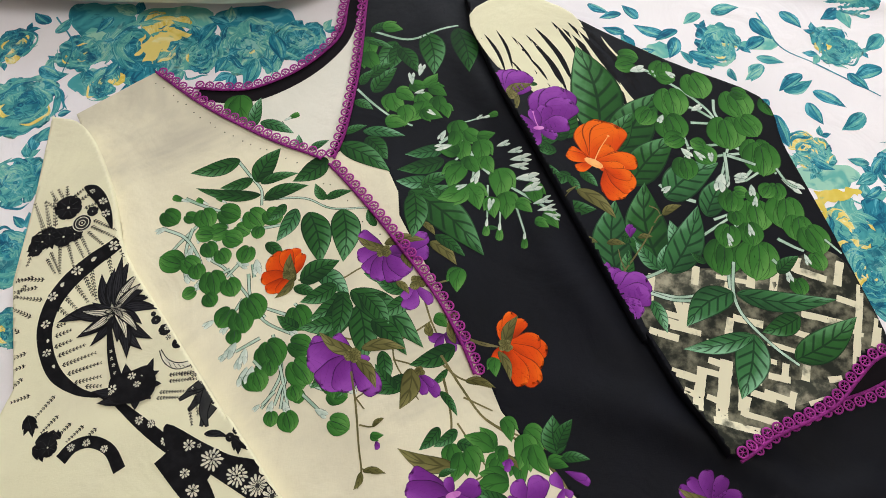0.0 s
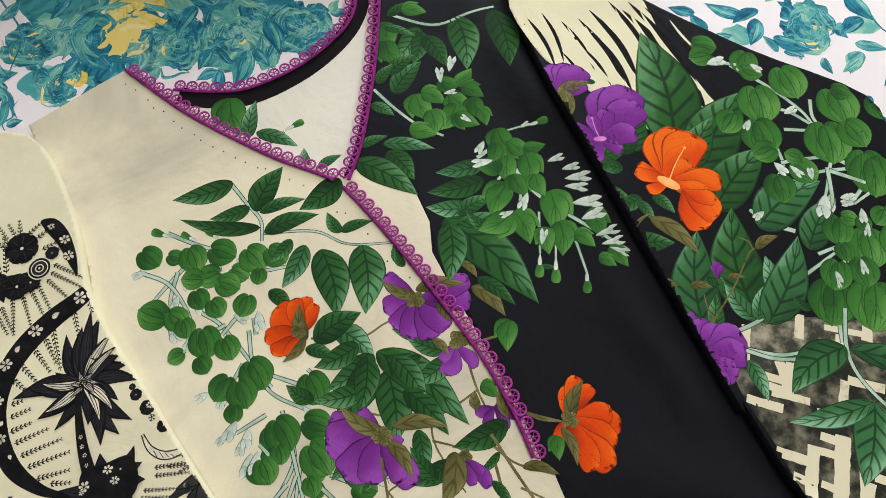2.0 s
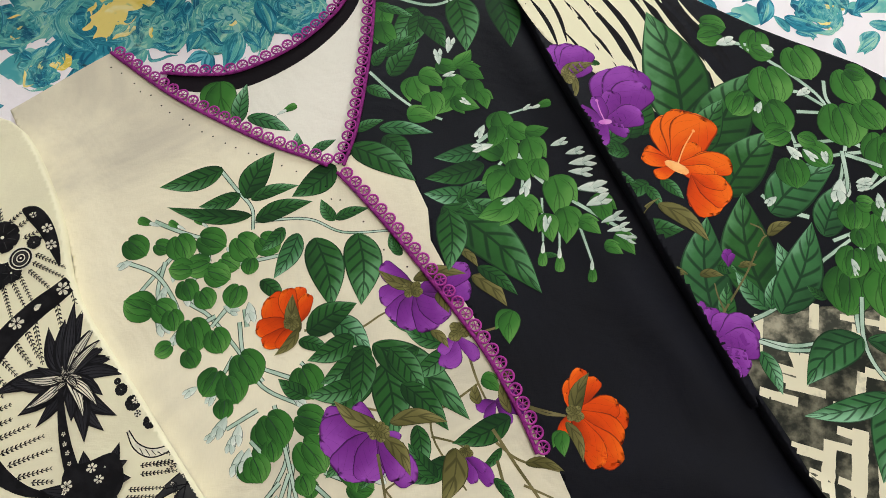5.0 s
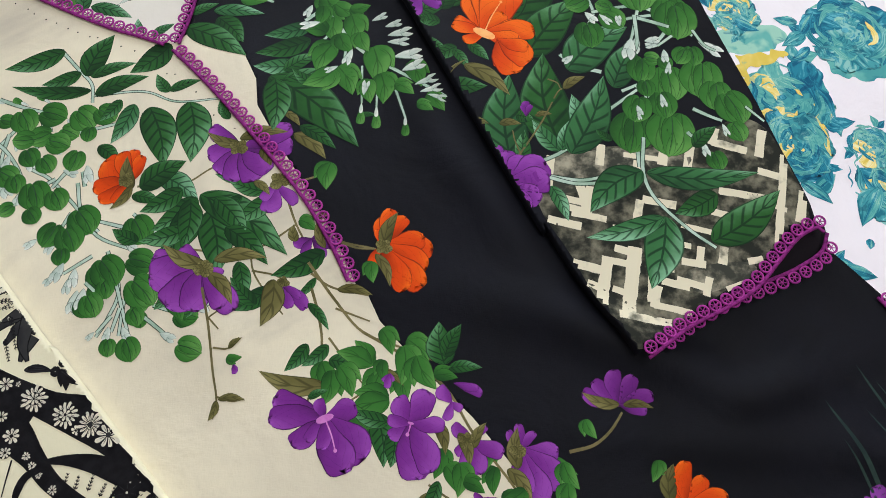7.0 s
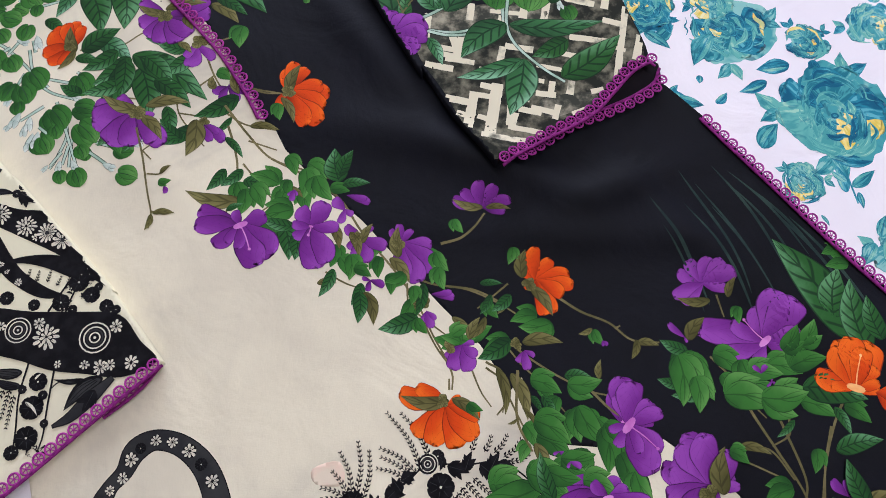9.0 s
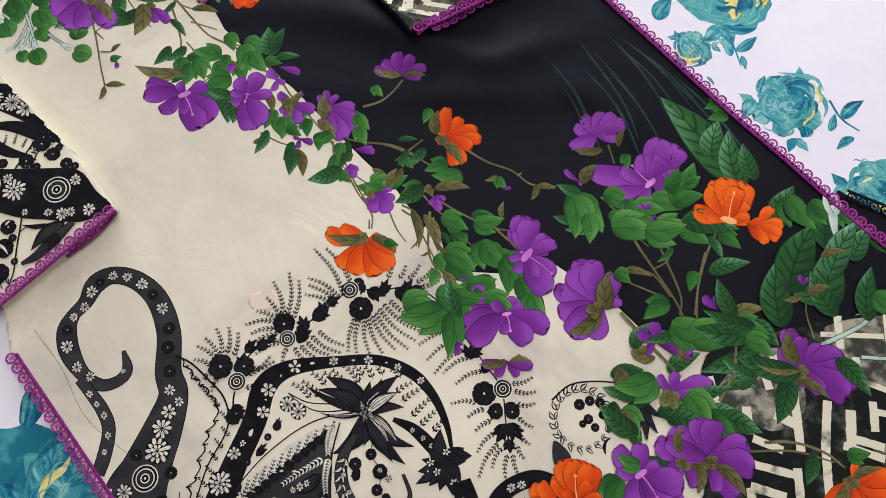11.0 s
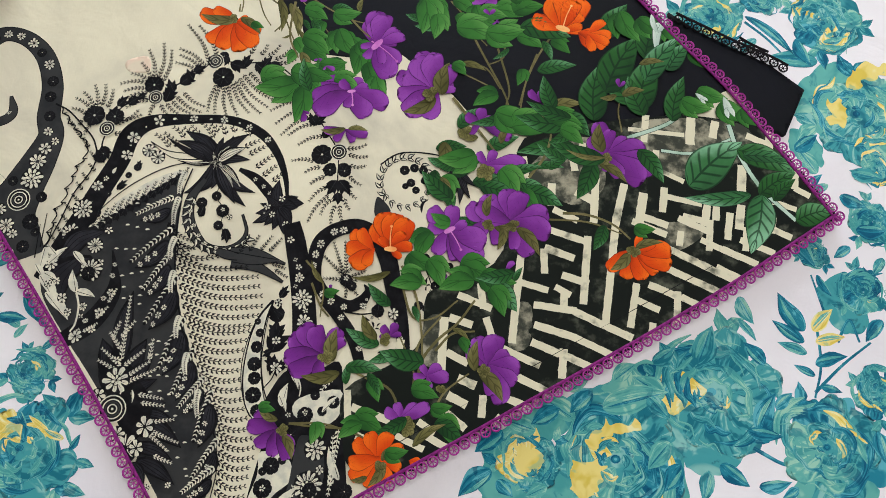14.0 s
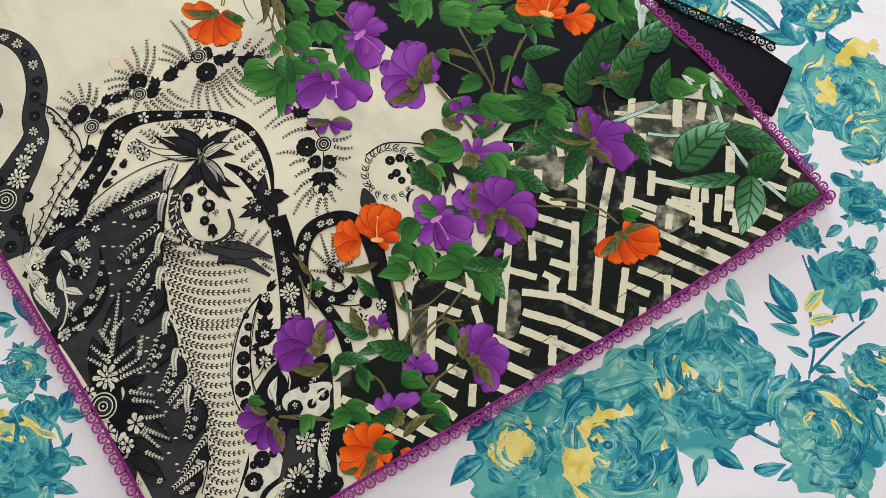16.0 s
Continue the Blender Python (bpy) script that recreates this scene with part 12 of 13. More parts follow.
bedding.fill(TEAL, (0.5506, -0.6784), (0.5685, -0.6620), (0.5890, -0.6714), (0.6043, -0.6812), (0.6171, -0.7061), (0.6174, -0.7299), (0.5979, -0.7490), (0.5756, -0.7578), (0.5566, -0.7507), (0.5469, -0.7262), (0.5434, -0.7023))
bedding.fill(AQUA, (0.4673, -0.7376), (0.4797, -0.7219), (0.5009, -0.7152), (0.5377, -0.7151), (0.5480, -0.7302), (0.5546, -0.7506), (0.5460, -0.7832), (0.4596, -0.7787))
bedding.fill(DEEP_TEAL, (0.6353, -0.7348), (0.6439, -0.7135), (0.6609, -0.7104), (0.6815, -0.7115), (0.6892, -0.7337), (0.7065, -0.7385), (0.7025, -0.7651), (0.6772, -0.7713), (0.6510, -0.7624), (0.6339, -0.7578))
bedding.fill(AQUA, (0.6339, -0.7578), (0.6551, -0.7619), (0.6859, -0.7680), (0.6821, -0.7865), (0.6350, -0.7841))
bedding.fill(AQUA, (0.5162, -0.6807), (0.5378, -0.6736), (0.5467, -0.6863), (0.5441, -0.7063), (0.5221, -0.7012), (0.5021, -0.6961))
bedding.fill(DEEP_TEAL, (0.5311, -0.6774), (0.5452, -0.6814), (0.5456, -0.6944), (0.5313, -0.6936))
bedding.fill(DEEP_TEAL, (0.4994, -0.7583), (0.5164, -0.7498), (0.5362, -0.7527), (0.5377, -0.7716), (0.5017, -0.7735))
bedding.fill(TEAL, (0.6939, -0.3980), (0.7157, -0.3831), (0.7441, -0.3845), (0.7435, -0.4218), (0.7198, -0.4359), (0.6940, -0.4242))
bedding.fill(AQUA, (0.6792, -0.4690), (0.7041, -0.4453), (0.7316, -0.4468), (0.7584, -0.4685), (0.7489, -0.5308), (0.7164, -0.5245), (0.6932, -0.5042), (0.6779, -0.4888))
bedding.fill(TEAL, (0.7258, -0.4765), (0.7615, -0.4687), (0.7530, -0.5216), (0.7302, -0.5228), (0.7210, -0.5008))
bedding.fill(AQUA, (0.6709, -0.5030), (0.6847, -0.5013), (0.6951, -0.5186), (0.6905, -0.5324), (0.6722, -0.5220))
bedding.fill(TEAL, (0.6711, -0.6301), (0.6905, -0.6181), (0.7018, -0.6273), (0.7057, -0.6531), (0.6949, -0.6652), (0.6794, -0.6560))
bedding.fill(TEAL, (0.0637, -0.6931), (0.0795, -0.6920), (0.0969, -0.7065), (0.1109, -0.7302), (0.1014, -0.7521), (0.0701, -0.7505))
bedding.fill(AQUA, (0.0772, -0.6700), (0.0887, -0.6646), (0.0958, -0.6750), (0.0908, -0.6847), (0.0805, -0.6822))
bedding.fill(TEAL, (-0.0342, -0.4933), (0.0017, -0.4931), (0.0312, -0.5255), (0.0557, -0.5682), (0.0288, -0.5806), (-0.0022, -0.5732), (-0.0274, -0.5390))
bedding.fill(AQUA, (-0.0135, -0.5081), (0.0149, -0.5154), (0.0277, -0.5372), (0.0126, -0.5554), (-0.0076, -0.5412))
bedding.fill(TEAL, (-0.2516, 0.1649), (-0.2042, 0.1647), (-0.1786, 0.1222), (-0.1968, 0.1056), (-0.2285, 0.1205))
bedding.fill(AQUA, (-0.2466, 0.1043), (-0.2223, 0.1267), (-0.1959, 0.1228), (-0.2034, 0.1016), (-0.2385, 0.0931))
bedding.fill(DEEP_TEAL, (-0.1913, 0.0863), (-0.1850, 0.1078), (-0.1566, 0.1135), (-0.1593, 0.0876), (-0.1813, 0.0754))
bedding.fill(TEAL, (-0.1597, 0.1226), (-0.1222, 0.1289), (-0.1096, 0.1025), (-0.1295, 0.0917), (-0.1512, 0.1000))
bedding.fill(DEEP_TEAL, (-0.1144, 0.1598), (-0.0539, 0.1657), (-0.0370, 0.1232), (-0.0492, 0.1088), (-0.0816, 0.1025), (-0.1003, 0.1216))
bedding.fill(AQUA, (-0.1862, 0.1595), (-0.1271, 0.1653), (-0.1192, 0.1383), (-0.1581, 0.1436), (-0.1771, 0.1327))
bedding.fill(TEAL, (-0.2331, 0.0781), (-0.2264, 0.0897), (-0.2060, 0.0896), (-0.1930, 0.0731), (-0.2001, 0.0612), (-0.2219, 0.0660))
bedding.fill(AQUA, (-0.2316, 0.1346), (-0.2198, 0.1383), (-0.2080, 0.1216), (-0.2133, 0.1065), (-0.2235, 0.1165))
bedding.fill(TEAL, (0.3301, 0.1384), (0.3436, 0.1519), (0.3562, 0.1409), (0.3544, 0.1225), (0.3360, 0.1149))
bedding.fill(AQUA, (0.2761, 0.1227), (0.2919, 0.1279), (0.2934, 0.1124), (0.2762, 0.1099))
bedding.fill(AQUA, (0.3639, 0.1275), (0.3871, 0.1374), (0.3898, 0.1217), (0.3705, 0.1196))
bedding.fill(TEAL, (0.5241, -0.1806), (0.5446, -0.1628), (0.5678, -0.1751), (0.5848, -0.1918), (0.5806, -0.2252), (0.5573, -0.2508), (0.5309, -0.2390), (0.5210, -0.2144))
bedding.fill(AQUA, (0.5111, -0.2037), (0.5239, -0.2195), (0.5303, -0.2413), (0.5192, -0.2355), (0.5079, -0.2226))
bedding.fill(TEAL, (0.4606, -0.1190), (0.4878, -0.1004), (0.5171, -0.1133), (0.5137, -0.1443), (0.4835, -0.1568), (0.4615, -0.1549))
bedding.fill(AQUA, (0.3800, -0.0057), (0.4004, 0.0030), (0.4306, -0.0086), (0.4152, -0.0220), (0.3865, -0.0229))
bedding.fill(TEAL, (0.4019, -0.0537), (0.4273, -0.0391), (0.4455, -0.0470), (0.4479, -0.0695), (0.4313, -0.0882), (0.4075, -0.0892), (0.3979, -0.0714))
bedding.fill(AQUA, (0.4549, -0.0101), (0.4807, 0.0083), (0.5116, 0.0028), (0.4977, -0.0444), (0.4656, -0.0480), (0.4530, -0.0336))
bedding.teal_stem(0.0025, (0.6662, -0.6514), (0.6644, -0.6844), (0.6559, -0.7082))
bedding.teal_stem(0.0025, (0.6799, -0.6688), (0.6914, -0.6527), (0.6965, -0.6696))
bedding.teal_stem(0.0025, (0.6567, -0.7042), (0.6809, -0.6853), (0.7049, -0.6701))
bedding.teal_stem(0.0030, (0.6055, -0.7408), (0.6276, -0.7534), (0.6409, -0.7465))
bedding.teal_stem(0.0020, (0.6328, -0.7228), (0.6464, -0.7156))
bedding.teal_stem(0.0025, (0.6499, -0.4021), (0.6661, -0.4185), (0.6774, -0.4344))
bedding.teal_stem(0.0020, (0.6746, -0.6518), (0.6681, -0.6173))
bedding.teal_stem(0.0020, (0.0877, -0.6786), (0.0851, -0.6942))
bedding.rose(0.5851, -0.7005, 0.0459, .1)
bedding.rose(0.5104, -0.7435, 0.0480, .3)
bedding.rose(0.6617, -0.7437, 0.0383, .15)
bedding.rose(0.7292, -0.4917, 0.0384, .45)
bedding.rose(0.7177, -0.4054, 0.0290, .1)
bedding.rose(0.6222, -0.3982, 0.0281, .3)
bedding.rose(0.7060, -0.6322, 0.0191, .05)
bedding.rose(0.6733, -0.6001, 0.0129, .05)
bedding.rose(0.0872, -0.7174, 0.0378, .3)
bedding.rose(0.0862, -0.6625, 0.0171, .3)
bedding.rose(0.7058, -0.7068, 0.0205, .1)
bedding.rose(0.4445, -0.7419, 0.0239, .6)
bedding.rose(0.7342, -0.5349, 0.0160, .4)
bedding.rose(0.7233, -0.5781, 0.0183, 0)
bedding.wash_leaf(0.5736, -0.6797, 0.5880, -0.6515, .6)
bedding.wash_leaf(0.5566, -0.6829, 0.5468, -0.6619, .6)
bedding.wash_leaf(0.6101, -0.6315, 0.6194, -0.6532, .5)
bedding.wash_leaf(0.6075, -0.6484, 0.6195, -0.6657, .3)
bedding.wash_leaf(0.6113, -0.7295, 0.6280, -0.7027, .5)
bedding.wash_leaf(0.6033, -0.7291, 0.6289, -0.7343, .4)
bedding.wash_leaf(0.5712, -0.7543, 0.5641, -0.7764, .5)
bedding.wash_leaf(0.5797, -0.7509, 0.5993, -0.7671, .5)
bedding.wash_leaf(0.4163, -0.7461, 0.3915, -0.7636, .5)
bedding.wash_leaf(0.6563, -0.6592, 0.6403, -0.6288, .45)
bedding.wash_leaf(0.6549, -0.6675, 0.6326, -0.6496, .35)
bedding.gold_leaf(0.6626, -0.6596, 0.6804, -0.6437, .5)
bedding.gold_leaf(0.6632, -0.6679, 0.6869, -0.6650, .4)
bedding.wash_leaf(0.6555, -0.6758, 0.6341, -0.6664, .35)
bedding.wash_leaf(0.6603, -0.6842, 0.6862, -0.6794, .4)
bedding.wash_leaf(0.6588, -0.6922, 0.6437, -0.6833, .35)
bedding.wash_leaf(0.6615, -0.7004, 0.6771, -0.7053, .4)
bedding.aqua_leaf(0.5458, -0.7024, 0.5232, -0.6852, .6)
bedding.aqua_leaf(0.4791, -0.7148, 0.4562, -0.6978, .5)
bedding.aqua_leaf(0.5001, -0.7080, 0.5504, -0.6987, .4)
bedding.wash_leaf(0.7134, -0.5386, 0.7390, -0.5445, .5)
bedding.wash_leaf(0.7042, -0.4408, 0.6636, -0.4338, .4)
bedding.wash_leaf(0.7010, -0.5565, 0.7212, -0.5666, .5)
bedding.wash_leaf(0.7090, -0.5841, 0.7341, -0.5854, .5)
bedding.wash_leaf(0.6790, -0.4795, 0.6724, -0.4643, .3)
bedding.aqua_leaf(0.6868, -0.5372, 0.6732, -0.5130, .5)
bedding.aqua_leaf(0.6940, -0.5469, 0.6755, -0.5506, .4)
bedding.wash_leaf(0.1235, -0.7270, 0.1375, -0.7315, .5)
bedding.wash_leaf(0.1189, -0.7191, 0.1260, -0.7080, .4)
bedding.aqua_leaf(0.0750, -0.6293, 0.0618, -0.6203, .5)
bedding.aqua_leaf(0.0716, -0.6374, 0.0810, -0.6275, .4)
bedding.wash_leaf(0.0807, -0.6900, 0.0878, -0.7021, .4)
bedding.wash_leaf(0.0984, -0.6632, 0.0936, -0.6549, .3)
bedding.wash_leaf(0.6507, -0.3969, 0.6867, -0.4349, .15)
bedding.wash_leaf(0.5396, -0.6861, 0.5324, -0.6776, .6)
bedding.gold_leaf(0.1144, -0.7112, 0.0978, -0.7026, .3)
bedding.wash_leaf(0.6613, -0.5817, 0.6731, -0.6132, .4)
bedding.wash_leaf(0.6723, -0.6175, 0.6819, -0.6352, .3)
bedding.wash_leaf(0.4261, -0.7198, 0.4051, -0.7341, .6)
bedding.aqua_leaf(0.4502, -0.7211, 0.4267, -0.7120, .6)
bedding.wash_leaf(0.4677, -0.7063, 0.4465, -0.7170, .6)
bedding.wash_leaf(0.4932, -0.6957, 0.4755, -0.7106, .6)
bedding.aqua_leaf(0.5104, -0.6886, 0.5282, -0.6774, .6)
bedding.wash_leaf(0.5406, -0.6780, 0.5587, -0.6666, .6)
bedding.wash_leaf(0.5336, -0.7018, 0.5478, -0.7183, .6)
bedding.aqua_leaf(0.5458, -0.7338, 0.5275, -0.7520, .6)
bedding.wash_leaf(0.5518, -0.7495, 0.5375, -0.7676, .6)
bedding.wash_leaf(0.4197, -0.7539, 0.4308, -0.7657, .6)
bedding.aqua_leaf(0.4550, -0.7595, 0.4386, -0.7661, .6)
bedding.wash_leaf(0.6231, -0.6823, 0.6091, -0.6651, .5)
bedding.wash_leaf(0.6260, -0.7145, 0.6403, -0.7034, .5)
bedding.wash_leaf(0.6052, -0.7674, 0.6297, -0.7649, .4)
bedding.wash_leaf(0.6330, -0.7689, 0.6198, -0.7757, .5)
bedding.wash_leaf(0.7166, -0.6540, 0.7007, -0.6698, .5)
bedding.wash_leaf(0.6962, -0.7339, 0.6987, -0.7572, .5)
bedding.aqua_leaf(0.4769, -0.6949, 0.4945, -0.6837, .5)
bedding.wash_leaf(0.6724, -0.5177, 0.6927, -0.5044, .5)
bedding.wash_leaf(0.6755, -0.5506, 0.6912, -0.5375, .4)
bedding.wash_leaf(0.7021, -0.5971, 0.6875, -0.6052, .5)
bedding.wash_leaf(0.7262, -0.6071, 0.7150, -0.6197, .5)
bedding.wash_leaf(0.6568, -0.4180, 0.6405, -0.4326, .4)
bedding.wash_leaf(0.6893, -0.4196, 0.6987, -0.4456, .4)
bedding.wash_leaf(0.0929, -0.6467, 0.1045, -0.6391, .4)
bedding.wash_leaf(0.1085, -0.6876, 0.0957, -0.6790, .5)
bedding.wash_leaf(0.1168, -0.7416, 0.1330, -0.7499, .5)
bedding.teal_stem(0.0020, (0.0107, -0.5823), (0.0231, -0.6063), (0.0348, -0.6187), (0.0537, -0.6172))
bedding.teal_stem(0.0020, (0.6011, -0.3185), (0.6064, -0.3351), (0.6176, -0.3469))
bedding.rose(0.0229, -0.5408, 0.0418, .2)
bedding.rose(0.5673, -0.3202, 0.0280, .05)
bedding.rose(0.6679, -0.3783, 0.0183, .1)
bedding.wash_leaf(0.0385, -0.6154, 0.0576, -0.6250, .5)
bedding.wash_leaf(0.0460, -0.6126, 0.0611, -0.6032, .5)
bedding.wash_leaf(0.0575, -0.6213, 0.0803, -0.6240, .4)
bedding.wash_leaf(0.0310, -0.6183, 0.0265, -0.5955, .5)
bedding.wash_leaf(0.0192, -0.6058, 0.0087, -0.6266, .4)
bedding.wash_leaf(0.0164, -0.6311, -0.0063, -0.6249, .5)
bedding.wash_leaf(-0.0130, -0.4918, -0.0106, -0.4581, .5)
bedding.wash_leaf(0.5947, -0.3443, 0.6031, -0.3294, .4)
bedding.wash_leaf(0.6064, -0.3351, 0.6290, -0.3216, .4)
bedding.wash_leaf(0.6117, -0.3514, 0.5954, -0.3600, .4)
bedding.wash_leaf(-0.0047, -0.5805, 0.0110, -0.5899, .4)
bedding.wash_leaf(0.0453, -0.5786, 0.0686, -0.5775, .5)
bedding.wash_leaf(0.0400, -0.5144, 0.0234, -0.4960, .5)
bedding.aqua_leaf(0.0569, -0.5722, 0.0455, -0.5863, .4)
bedding.wash_leaf(0.0765, -0.6050, 0.0955, -0.6330, .4)
bedding.wash_leaf(0.6534, -0.3715, 0.6775, -0.3534, .5)
bedding.teal_stem(0.0020, (0.5345, -0.2398), (0.5377, -0.2582), (0.5395, -0.2804))
bedding.rose(0.4803, -0.1277, 0.0320, .06)
bedding.rose(0.5423, -0.2056, 0.0400, .12)
bedding.rose(0.5056, -0.2595, 0.0157, .2)
bedding.rose(0.5952, -0.1331, 0.0226, .3)
bedding.rose(0.5397, -0.1435, 0.0178, .2)
bedding.wash_leaf(0.4815, -0.2301, 0.4994, -0.2110, .6)
bedding.wash_leaf(0.5211, -0.1621, 0.4938, -0.1645, .5)
bedding.wash_leaf(0.5000, -0.1749, 0.4761, -0.1825, .4)
bedding.wash_leaf(0.4493, -0.1653, 0.4477, -0.1725, .8)
bedding.wash_leaf(0.4568, -0.1903, 0.4675, -0.1816, .5)
bedding.wash_leaf(0.4248, -0.1776, 0.4387, -0.1933, .5)
bedding.wash_leaf(0.5339, -0.2711, 0.5320, -0.2487, .4)
bedding.wash_leaf(0.5393, -0.2673, 0.5597, -0.2559, .4)
bedding.wash_leaf(0.5421, -0.2719, 0.5423, -0.2850, .4)
bedding.wash_leaf(0.5364, -0.2625, 0.5266, -0.2526, .4)
bedding.wash_leaf(0.5428, -0.3106, 0.5299, -0.3259, .6)
bedding.wash_leaf(0.4141, -0.1216, 0.4349, -0.1079, .6)
bedding.wash_leaf(0.4209, -0.1325, 0.4394, -0.1188, .5)
bedding.aqua_leaf(0.4323, -0.1831, 0.4180, -0.1890, .5)
bedding.wash_leaf(0.5107, -0.2863, 0.5144, -0.2952, .3)
bedding.wash_leaf(0.5481, -0.3070, 0.5564, -0.2908, .5)
bedding.rose(0.4194, -0.0619, 0.0334, .35)
bedding.rose(0.4778, -0.0090, 0.0350, .1)
bedding.rose(0.3976, 0.0120, 0.0206, .3)
bedding.rose(0.4718, -0.1017, 0.0173, .1)
bedding.wash_leaf(0.4085, -0.1150, 0.4435, -0.1128, .4)
bedding.wash_leaf(0.4140, -0.1235, 0.4323, -0.1406, .4)
bedding.wash_leaf(0.4654, -0.1304, 0.4464, -0.1572, .5)
bedding.wash_leaf(0.4283, -0.1828, 0.4477, -0.1913, .5)
bedding.wash_leaf(0.4221, -0.1787, 0.4313, -0.1717, .5)
bedding.wash_leaf(0.4219, -0.1074, 0.4055, -0.1271, .4)
bedding.wash_leaf(0.4424, -0.0097, 0.4555, 0.0093, .4)
bedding.aqua_leaf(0.3772, -0.0065, 0.3770, 0.0130, .5)
bedding.rose(-0.1637, 0.1220, 0.0453, .35)
bedding.rose(-0.0792, 0.1214, 0.0371, .05)
bedding.rose(-0.2025, 0.0786, 0.0180, .3)
bedding.rose(0.3378, 0.1262, 0.0214, .15)
bedding.rose(-0.0342, 0.1262, 0.0248, 0)
bedding.rose(-0.2292, 0.1100, 0.0225, .2)
bedding.rose(-0.1232, 0.1118, 0.0245, .3)
bedding.wash_leaf(-0.0736, 0.1065, -0.0802, 0.0731, .5)
bedding.wash_leaf(-0.0695, 0.1065, -0.0561, 0.0918, .5)
bedding.wash_leaf(-0.0133, 0.1210, -0.0332, 0.1112, .4)
bedding.wash_leaf(-0.2346, 0.0444, -0.2239, 0.0488, .6)
bedding.wash_leaf(-0.1357, 0.1422, -0.1170, 0.1267, .5)
bedding.wash_leaf(0.2570, 0.1395, 0.2368, 0.1448, .5)
bedding.wash_leaf(0.2623, 0.1191, 0.2528, 0.1395, .5)
bedding.wash_leaf(0.2657, 0.1141, 0.2828, 0.1190, .5)
bedding.wash_leaf(0.3019, 0.1341, 0.2934, 0.1090, .5)
bedding.wash_leaf(0.3738, 0.1035, 0.3613, 0.0843, .6)
bedding.wash_leaf(0.3444, 0.0988, 0.3493, 0.0844, .5)
bedding.wash_leaf(0.3728, 0.0655, 0.3589, 0.0564, .6)
bedding.wash_leaf(0.3808, 0.1335, 0.3608, 0.1185, .5)
bedding.gold_leaf(0.2705, 0.1191, 0.2812, 0.1091, .4)
bedding.wash_leaf(0.3578, 0.1235, 0.3498, 0.1440, .5)
bedding.wash_leaf(0.3129, 0.1039, 0.3034, 0.1189, .4)
bedding.wash_leaf(0.3170, 0.1039, 0.3322, 0.0989, .4)
bedding.teal_stem(0.0016, (-0.2623, 0.1524), (-0.2387, 0.1195), (-0.2410, 0.0878))
bedding.teal_stem(0.0016, (0.3802, 0.1633), (0.3929, 0.1236), (0.4188, 0.1047))
bedding.teal_stem(0.0016, (0.4188, 0.1047), (0.4441, 0.0863), (0.4686, 0.0684))
bedding.rose(0.4432, 0.1239, 0.0226, .1)
bedding.rose(-0.2706, 0.0514, 0.0363, .05)
bedding.rose(-0.2505, -0.0207, 0.0252, .05)
bedding.rose(-0.2946, 0.1191, 0.0203, .1)
bedding.wash_leaf(0.2940, 0.1360, 0.2649, 0.1490, .4)
bedding.wash_leaf(0.4818, 0.1571, 0.4646, 0.1706, .5)
bedding.wash_leaf(0.4767, 0.0989, 0.4489, 0.0864, .5)
bedding.wash_leaf(0.3734, 0.0502, 0.3806, 0.0163, .5)
bedding.wash_leaf(0.4415, 0.0005, 0.4244, 0.0057, .5)
bedding.rose(0.4192, -0.0942, 0.0255, .1)
bedding.rose(-0.2389, -0.0856, 0.0260, 0)
bedding.wash_leaf(-0.2143, -0.1354, -0.2195, -0.1611, .5)
bedding.wash_leaf(0.3878, 0.0739, 0.4147, 0.0861, .4)
bedding.wash_leaf(0.2560, 0.1625, 0.2347, 0.1556, .4)
bedding.rose(-0.2223, -0.1442, 0.0166, .3)
bedding.rose(-0.1932, -0.2530, 0.0150, .1)
bedding.wash_leaf(0.2708, 0.1558, 0.2571, 0.1728, .5)
bedding.wash_leaf(0.3050, 0.1426, 0.2830, 0.1294, .4)
bedding.wash_leaf(0.3115, 0.1167, 0.3394, 0.1042, .4)
bedding.wash_leaf(0.3738, 0.1564, 0.3892, 0.1301, .5)
bedding.wash_leaf(0.3704, 0.1107, 0.3940, 0.1046, .4)
bedding.wash_leaf(0.4062, 0.0922, 0.3829, 0.0738, .4)
bedding.wash_leaf(0.4120, 0.0740, 0.4368, 0.0564, .4)
bedding.wash_leaf(0.4455, 0.0925, 0.4605, 0.0744, .5)
bedding.wash_leaf(0.4046, 0.0621, 0.4137, 0.0390, .5)
bedding.wash_leaf(0.4496, 0.0507, 0.4265, 0.0334, .5)
bedding.aqua_leaf(0.3285, 0.1629, 0.3111, 0.1493, .5)
bedding.wash_leaf(0.3389, 0.1630, 0.3659, 0.1700, .5)
bedding.wash_leaf(0.4009, 0.1634, 0.4172, 0.1434, .5)
bedding.wash_leaf(0.4868, 0.1372, 0.4667, 0.1177, .5)
bedding.wash_leaf(0.3968, 0.0055, 0.4127, -0.0051, .5)
bedding.wash_leaf(0.4450, -0.0206, 0.4289, -0.0310, .4)
bedding.aqua_leaf(0.3730, 0.0982, 0.3560, 0.0857, .4)
bedding.wash_leaf(0.2258, 0.1726, 0.2457, 0.1624, .4)
bedding.wash_leaf(-0.2658, 0.1457, -0.2850, 0.1591, .5)
bedding.wash_leaf(-0.2573, 0.1324, -0.2467, 0.1525, .5)
bedding.wash_leaf(-0.2625, 0.0939, -0.2394, 0.0817, .5)
bedding.wash_leaf(-0.2104, 0.1528, -0.2214, 0.1326, .5)
bedding.wash_leaf(-0.1940, 0.1006, -0.2048, 0.0819, .5)
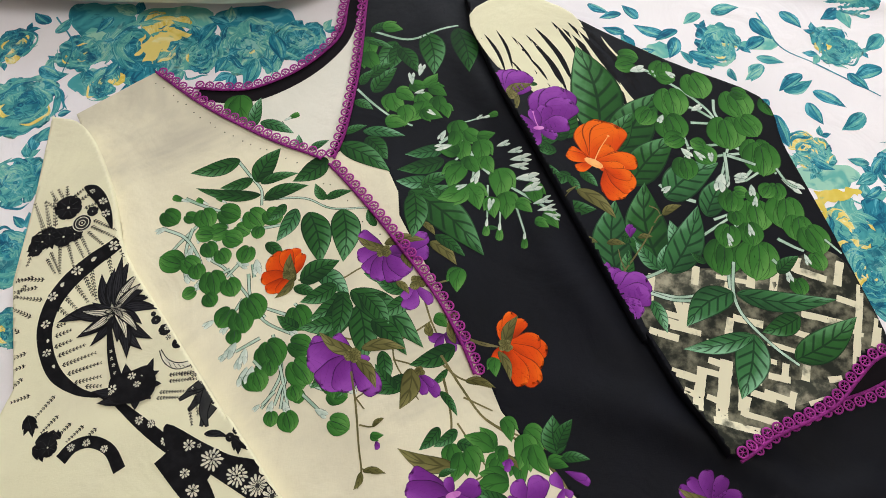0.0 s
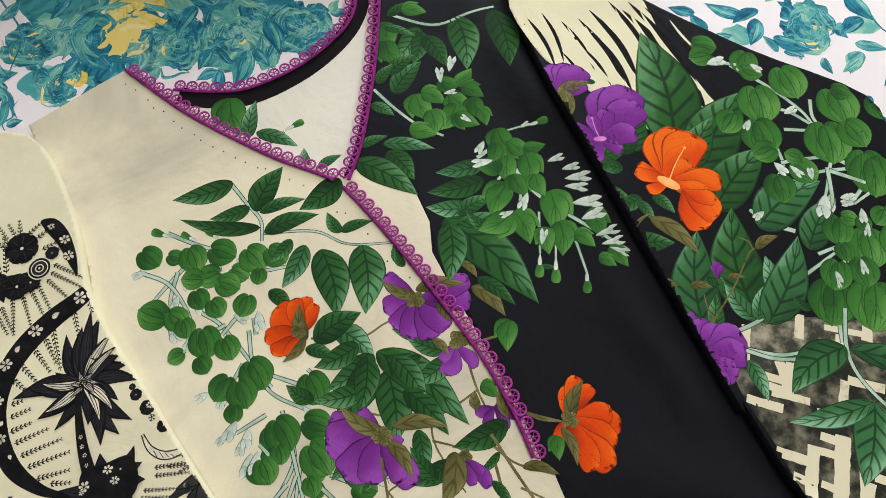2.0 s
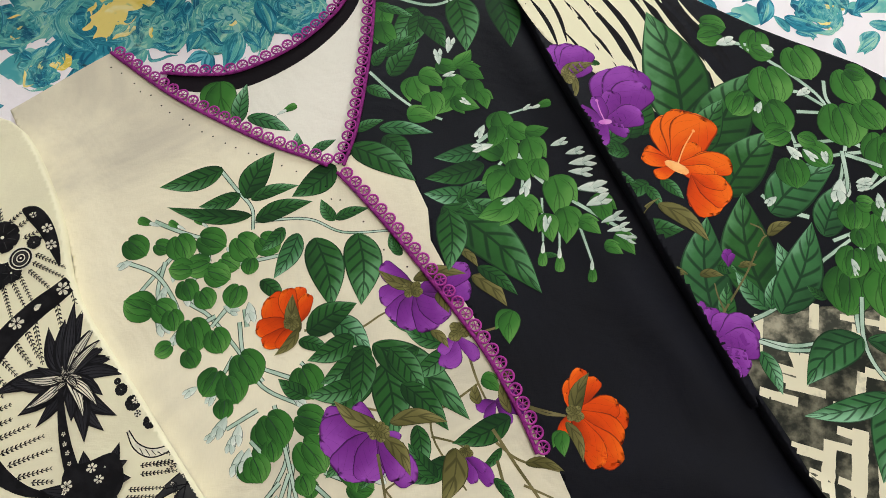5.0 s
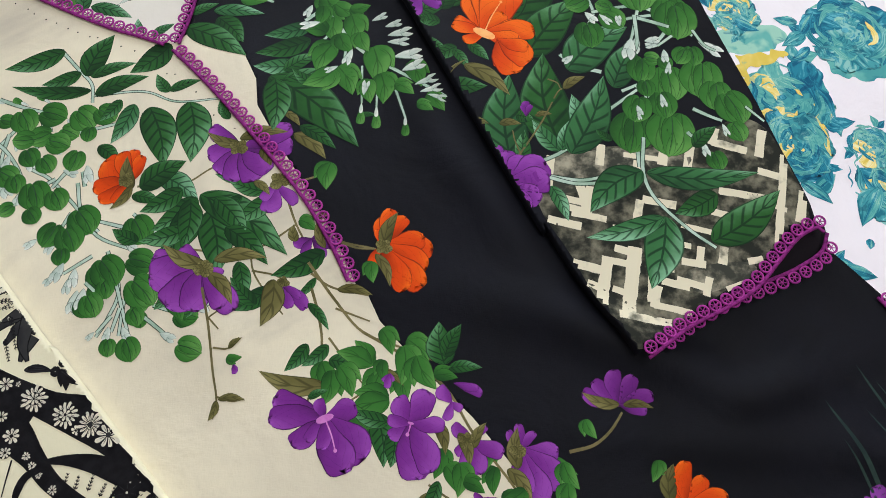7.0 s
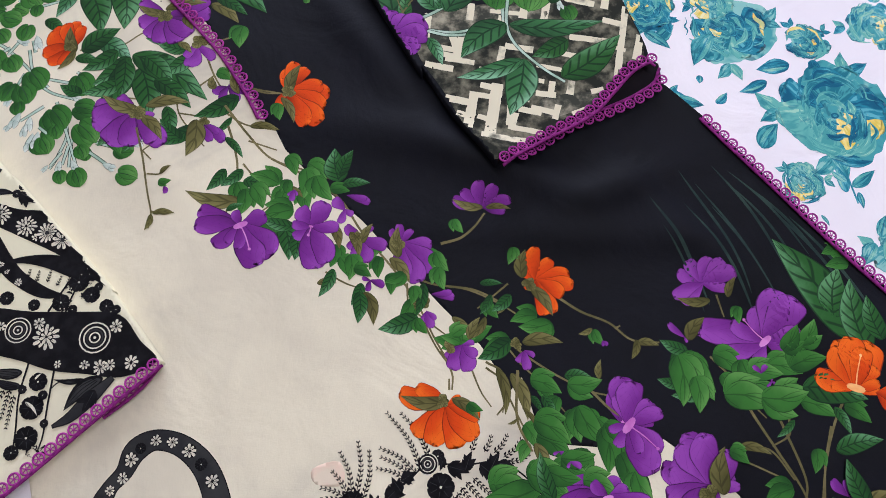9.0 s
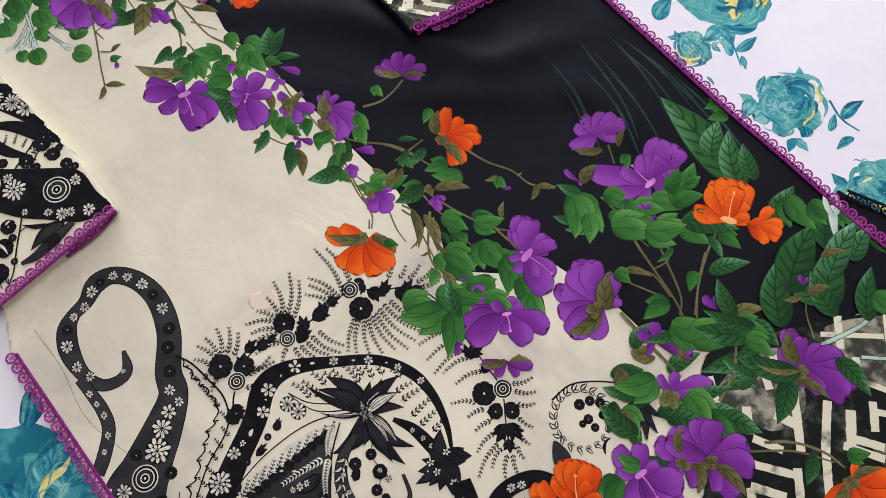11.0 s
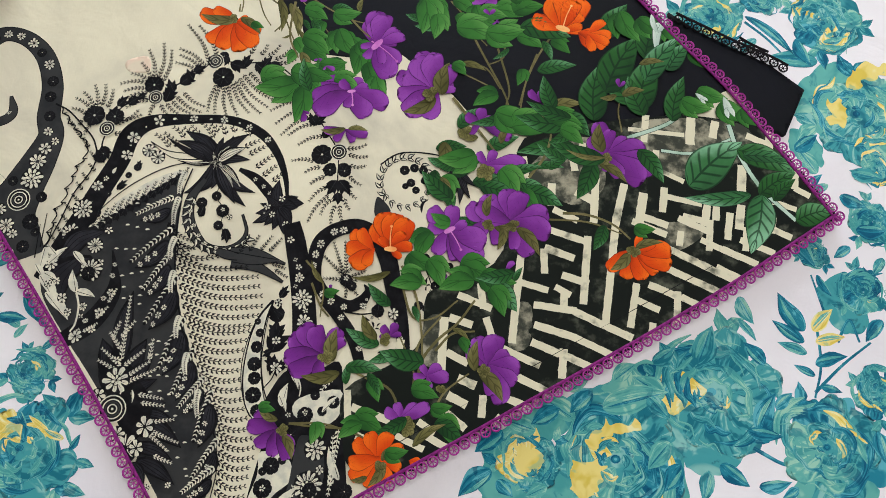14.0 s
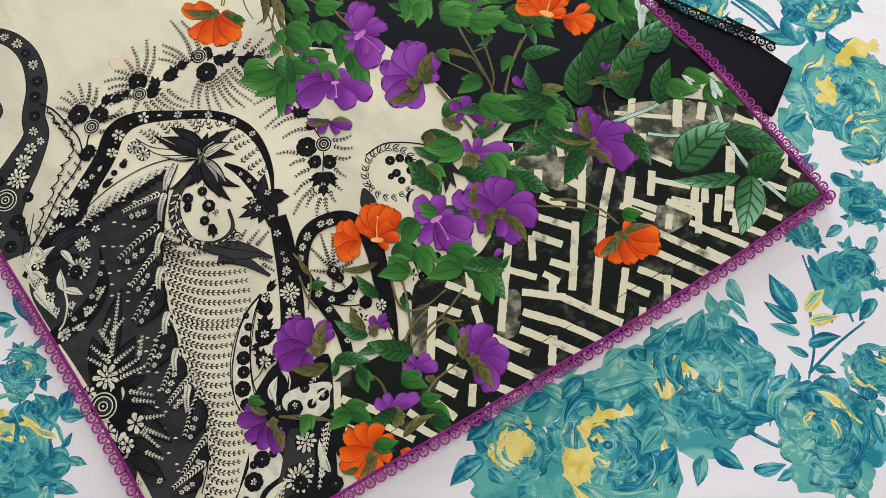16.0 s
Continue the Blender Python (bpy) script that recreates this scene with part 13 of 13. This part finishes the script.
bedding.wash_leaf(-0.2469, 0.0173, -0.2371, 0.0343, .5)
bedding.wash_leaf(-0.1159, 0.1466, -0.1271, 0.1202, .5)
bedding.wash_leaf(-0.0999, 0.1076, -0.1070, 0.0887, .5)
bedding.wash_leaf(-0.0628, 0.1337, -0.0490, 0.1016, .4)
bedding.wash_leaf(-0.2347, -0.0614, -0.2464, -0.0515, .5)
bedding.wash_leaf(-0.2382, -0.0153, -0.2332, 0.0008, .5)
bedding.fill(YELLOW, (0.4774, -0.7296), (0.4957, -0.7177), (0.5215, -0.7143), (0.5380, -0.7226), (0.5197, -0.7295), (0.4983, -0.7307), (0.4825, -0.7345))
bedding.fill(YELLOW, (0.4645, -0.7550), (0.4732, -0.7386), (0.4968, -0.7372), (0.5009, -0.7516), (0.4867, -0.7727), (0.4709, -0.7718))
bedding.fill(YELLOW, (0.4334, -0.7319), (0.4535, -0.7330), (0.4563, -0.7484), (0.4360, -0.7511))
bedding.fill(YELLOW, (0.7159, -0.4611), (0.7316, -0.4468), (0.7634, -0.4437), (0.7640, -0.4564), (0.7377, -0.4623), (0.7222, -0.4714))
bedding.fill(YELLOW, (0.7031, -0.4754), (0.7195, -0.4737), (0.7229, -0.4912), (0.7066, -0.5049), (0.7021, -0.4925))
bedding.fill(YELLOW, (-0.1870, 0.1078), (-0.1771, 0.1327), (-0.1532, 0.1447), (-0.1230, 0.1410), (-0.1421, 0.1269), (-0.1564, 0.1124), (-0.1635, 0.0914), (-0.1721, 0.0942), (-0.1774, 0.1110))
bedding.fill(YELLOW, (0.3840, -0.0308), (0.4034, -0.0204), (0.4398, -0.0212), (0.4210, -0.0318), (0.4000, -0.0353), (0.3911, -0.0577), (0.3851, -0.0484))

# the print goes on over the rest of the sheet
strew = random.Random(12)
while len(spots) < 150:
    x, y, r = strew.uniform(-0.76, 1.26), strew.uniform(-1.46, 0.66), strew.uniform(0.03, 0.055)
    seen = -0.32 < x < 0.84 and -0.8 < y < 0.2
    if not seen and all(math.hypot(x - a, y - b) > 1.25 * (r + s) for a, b, s in spots):
        bedding.rose(x, y, r, strew.choice((0.05, 0.1, 0.5)))
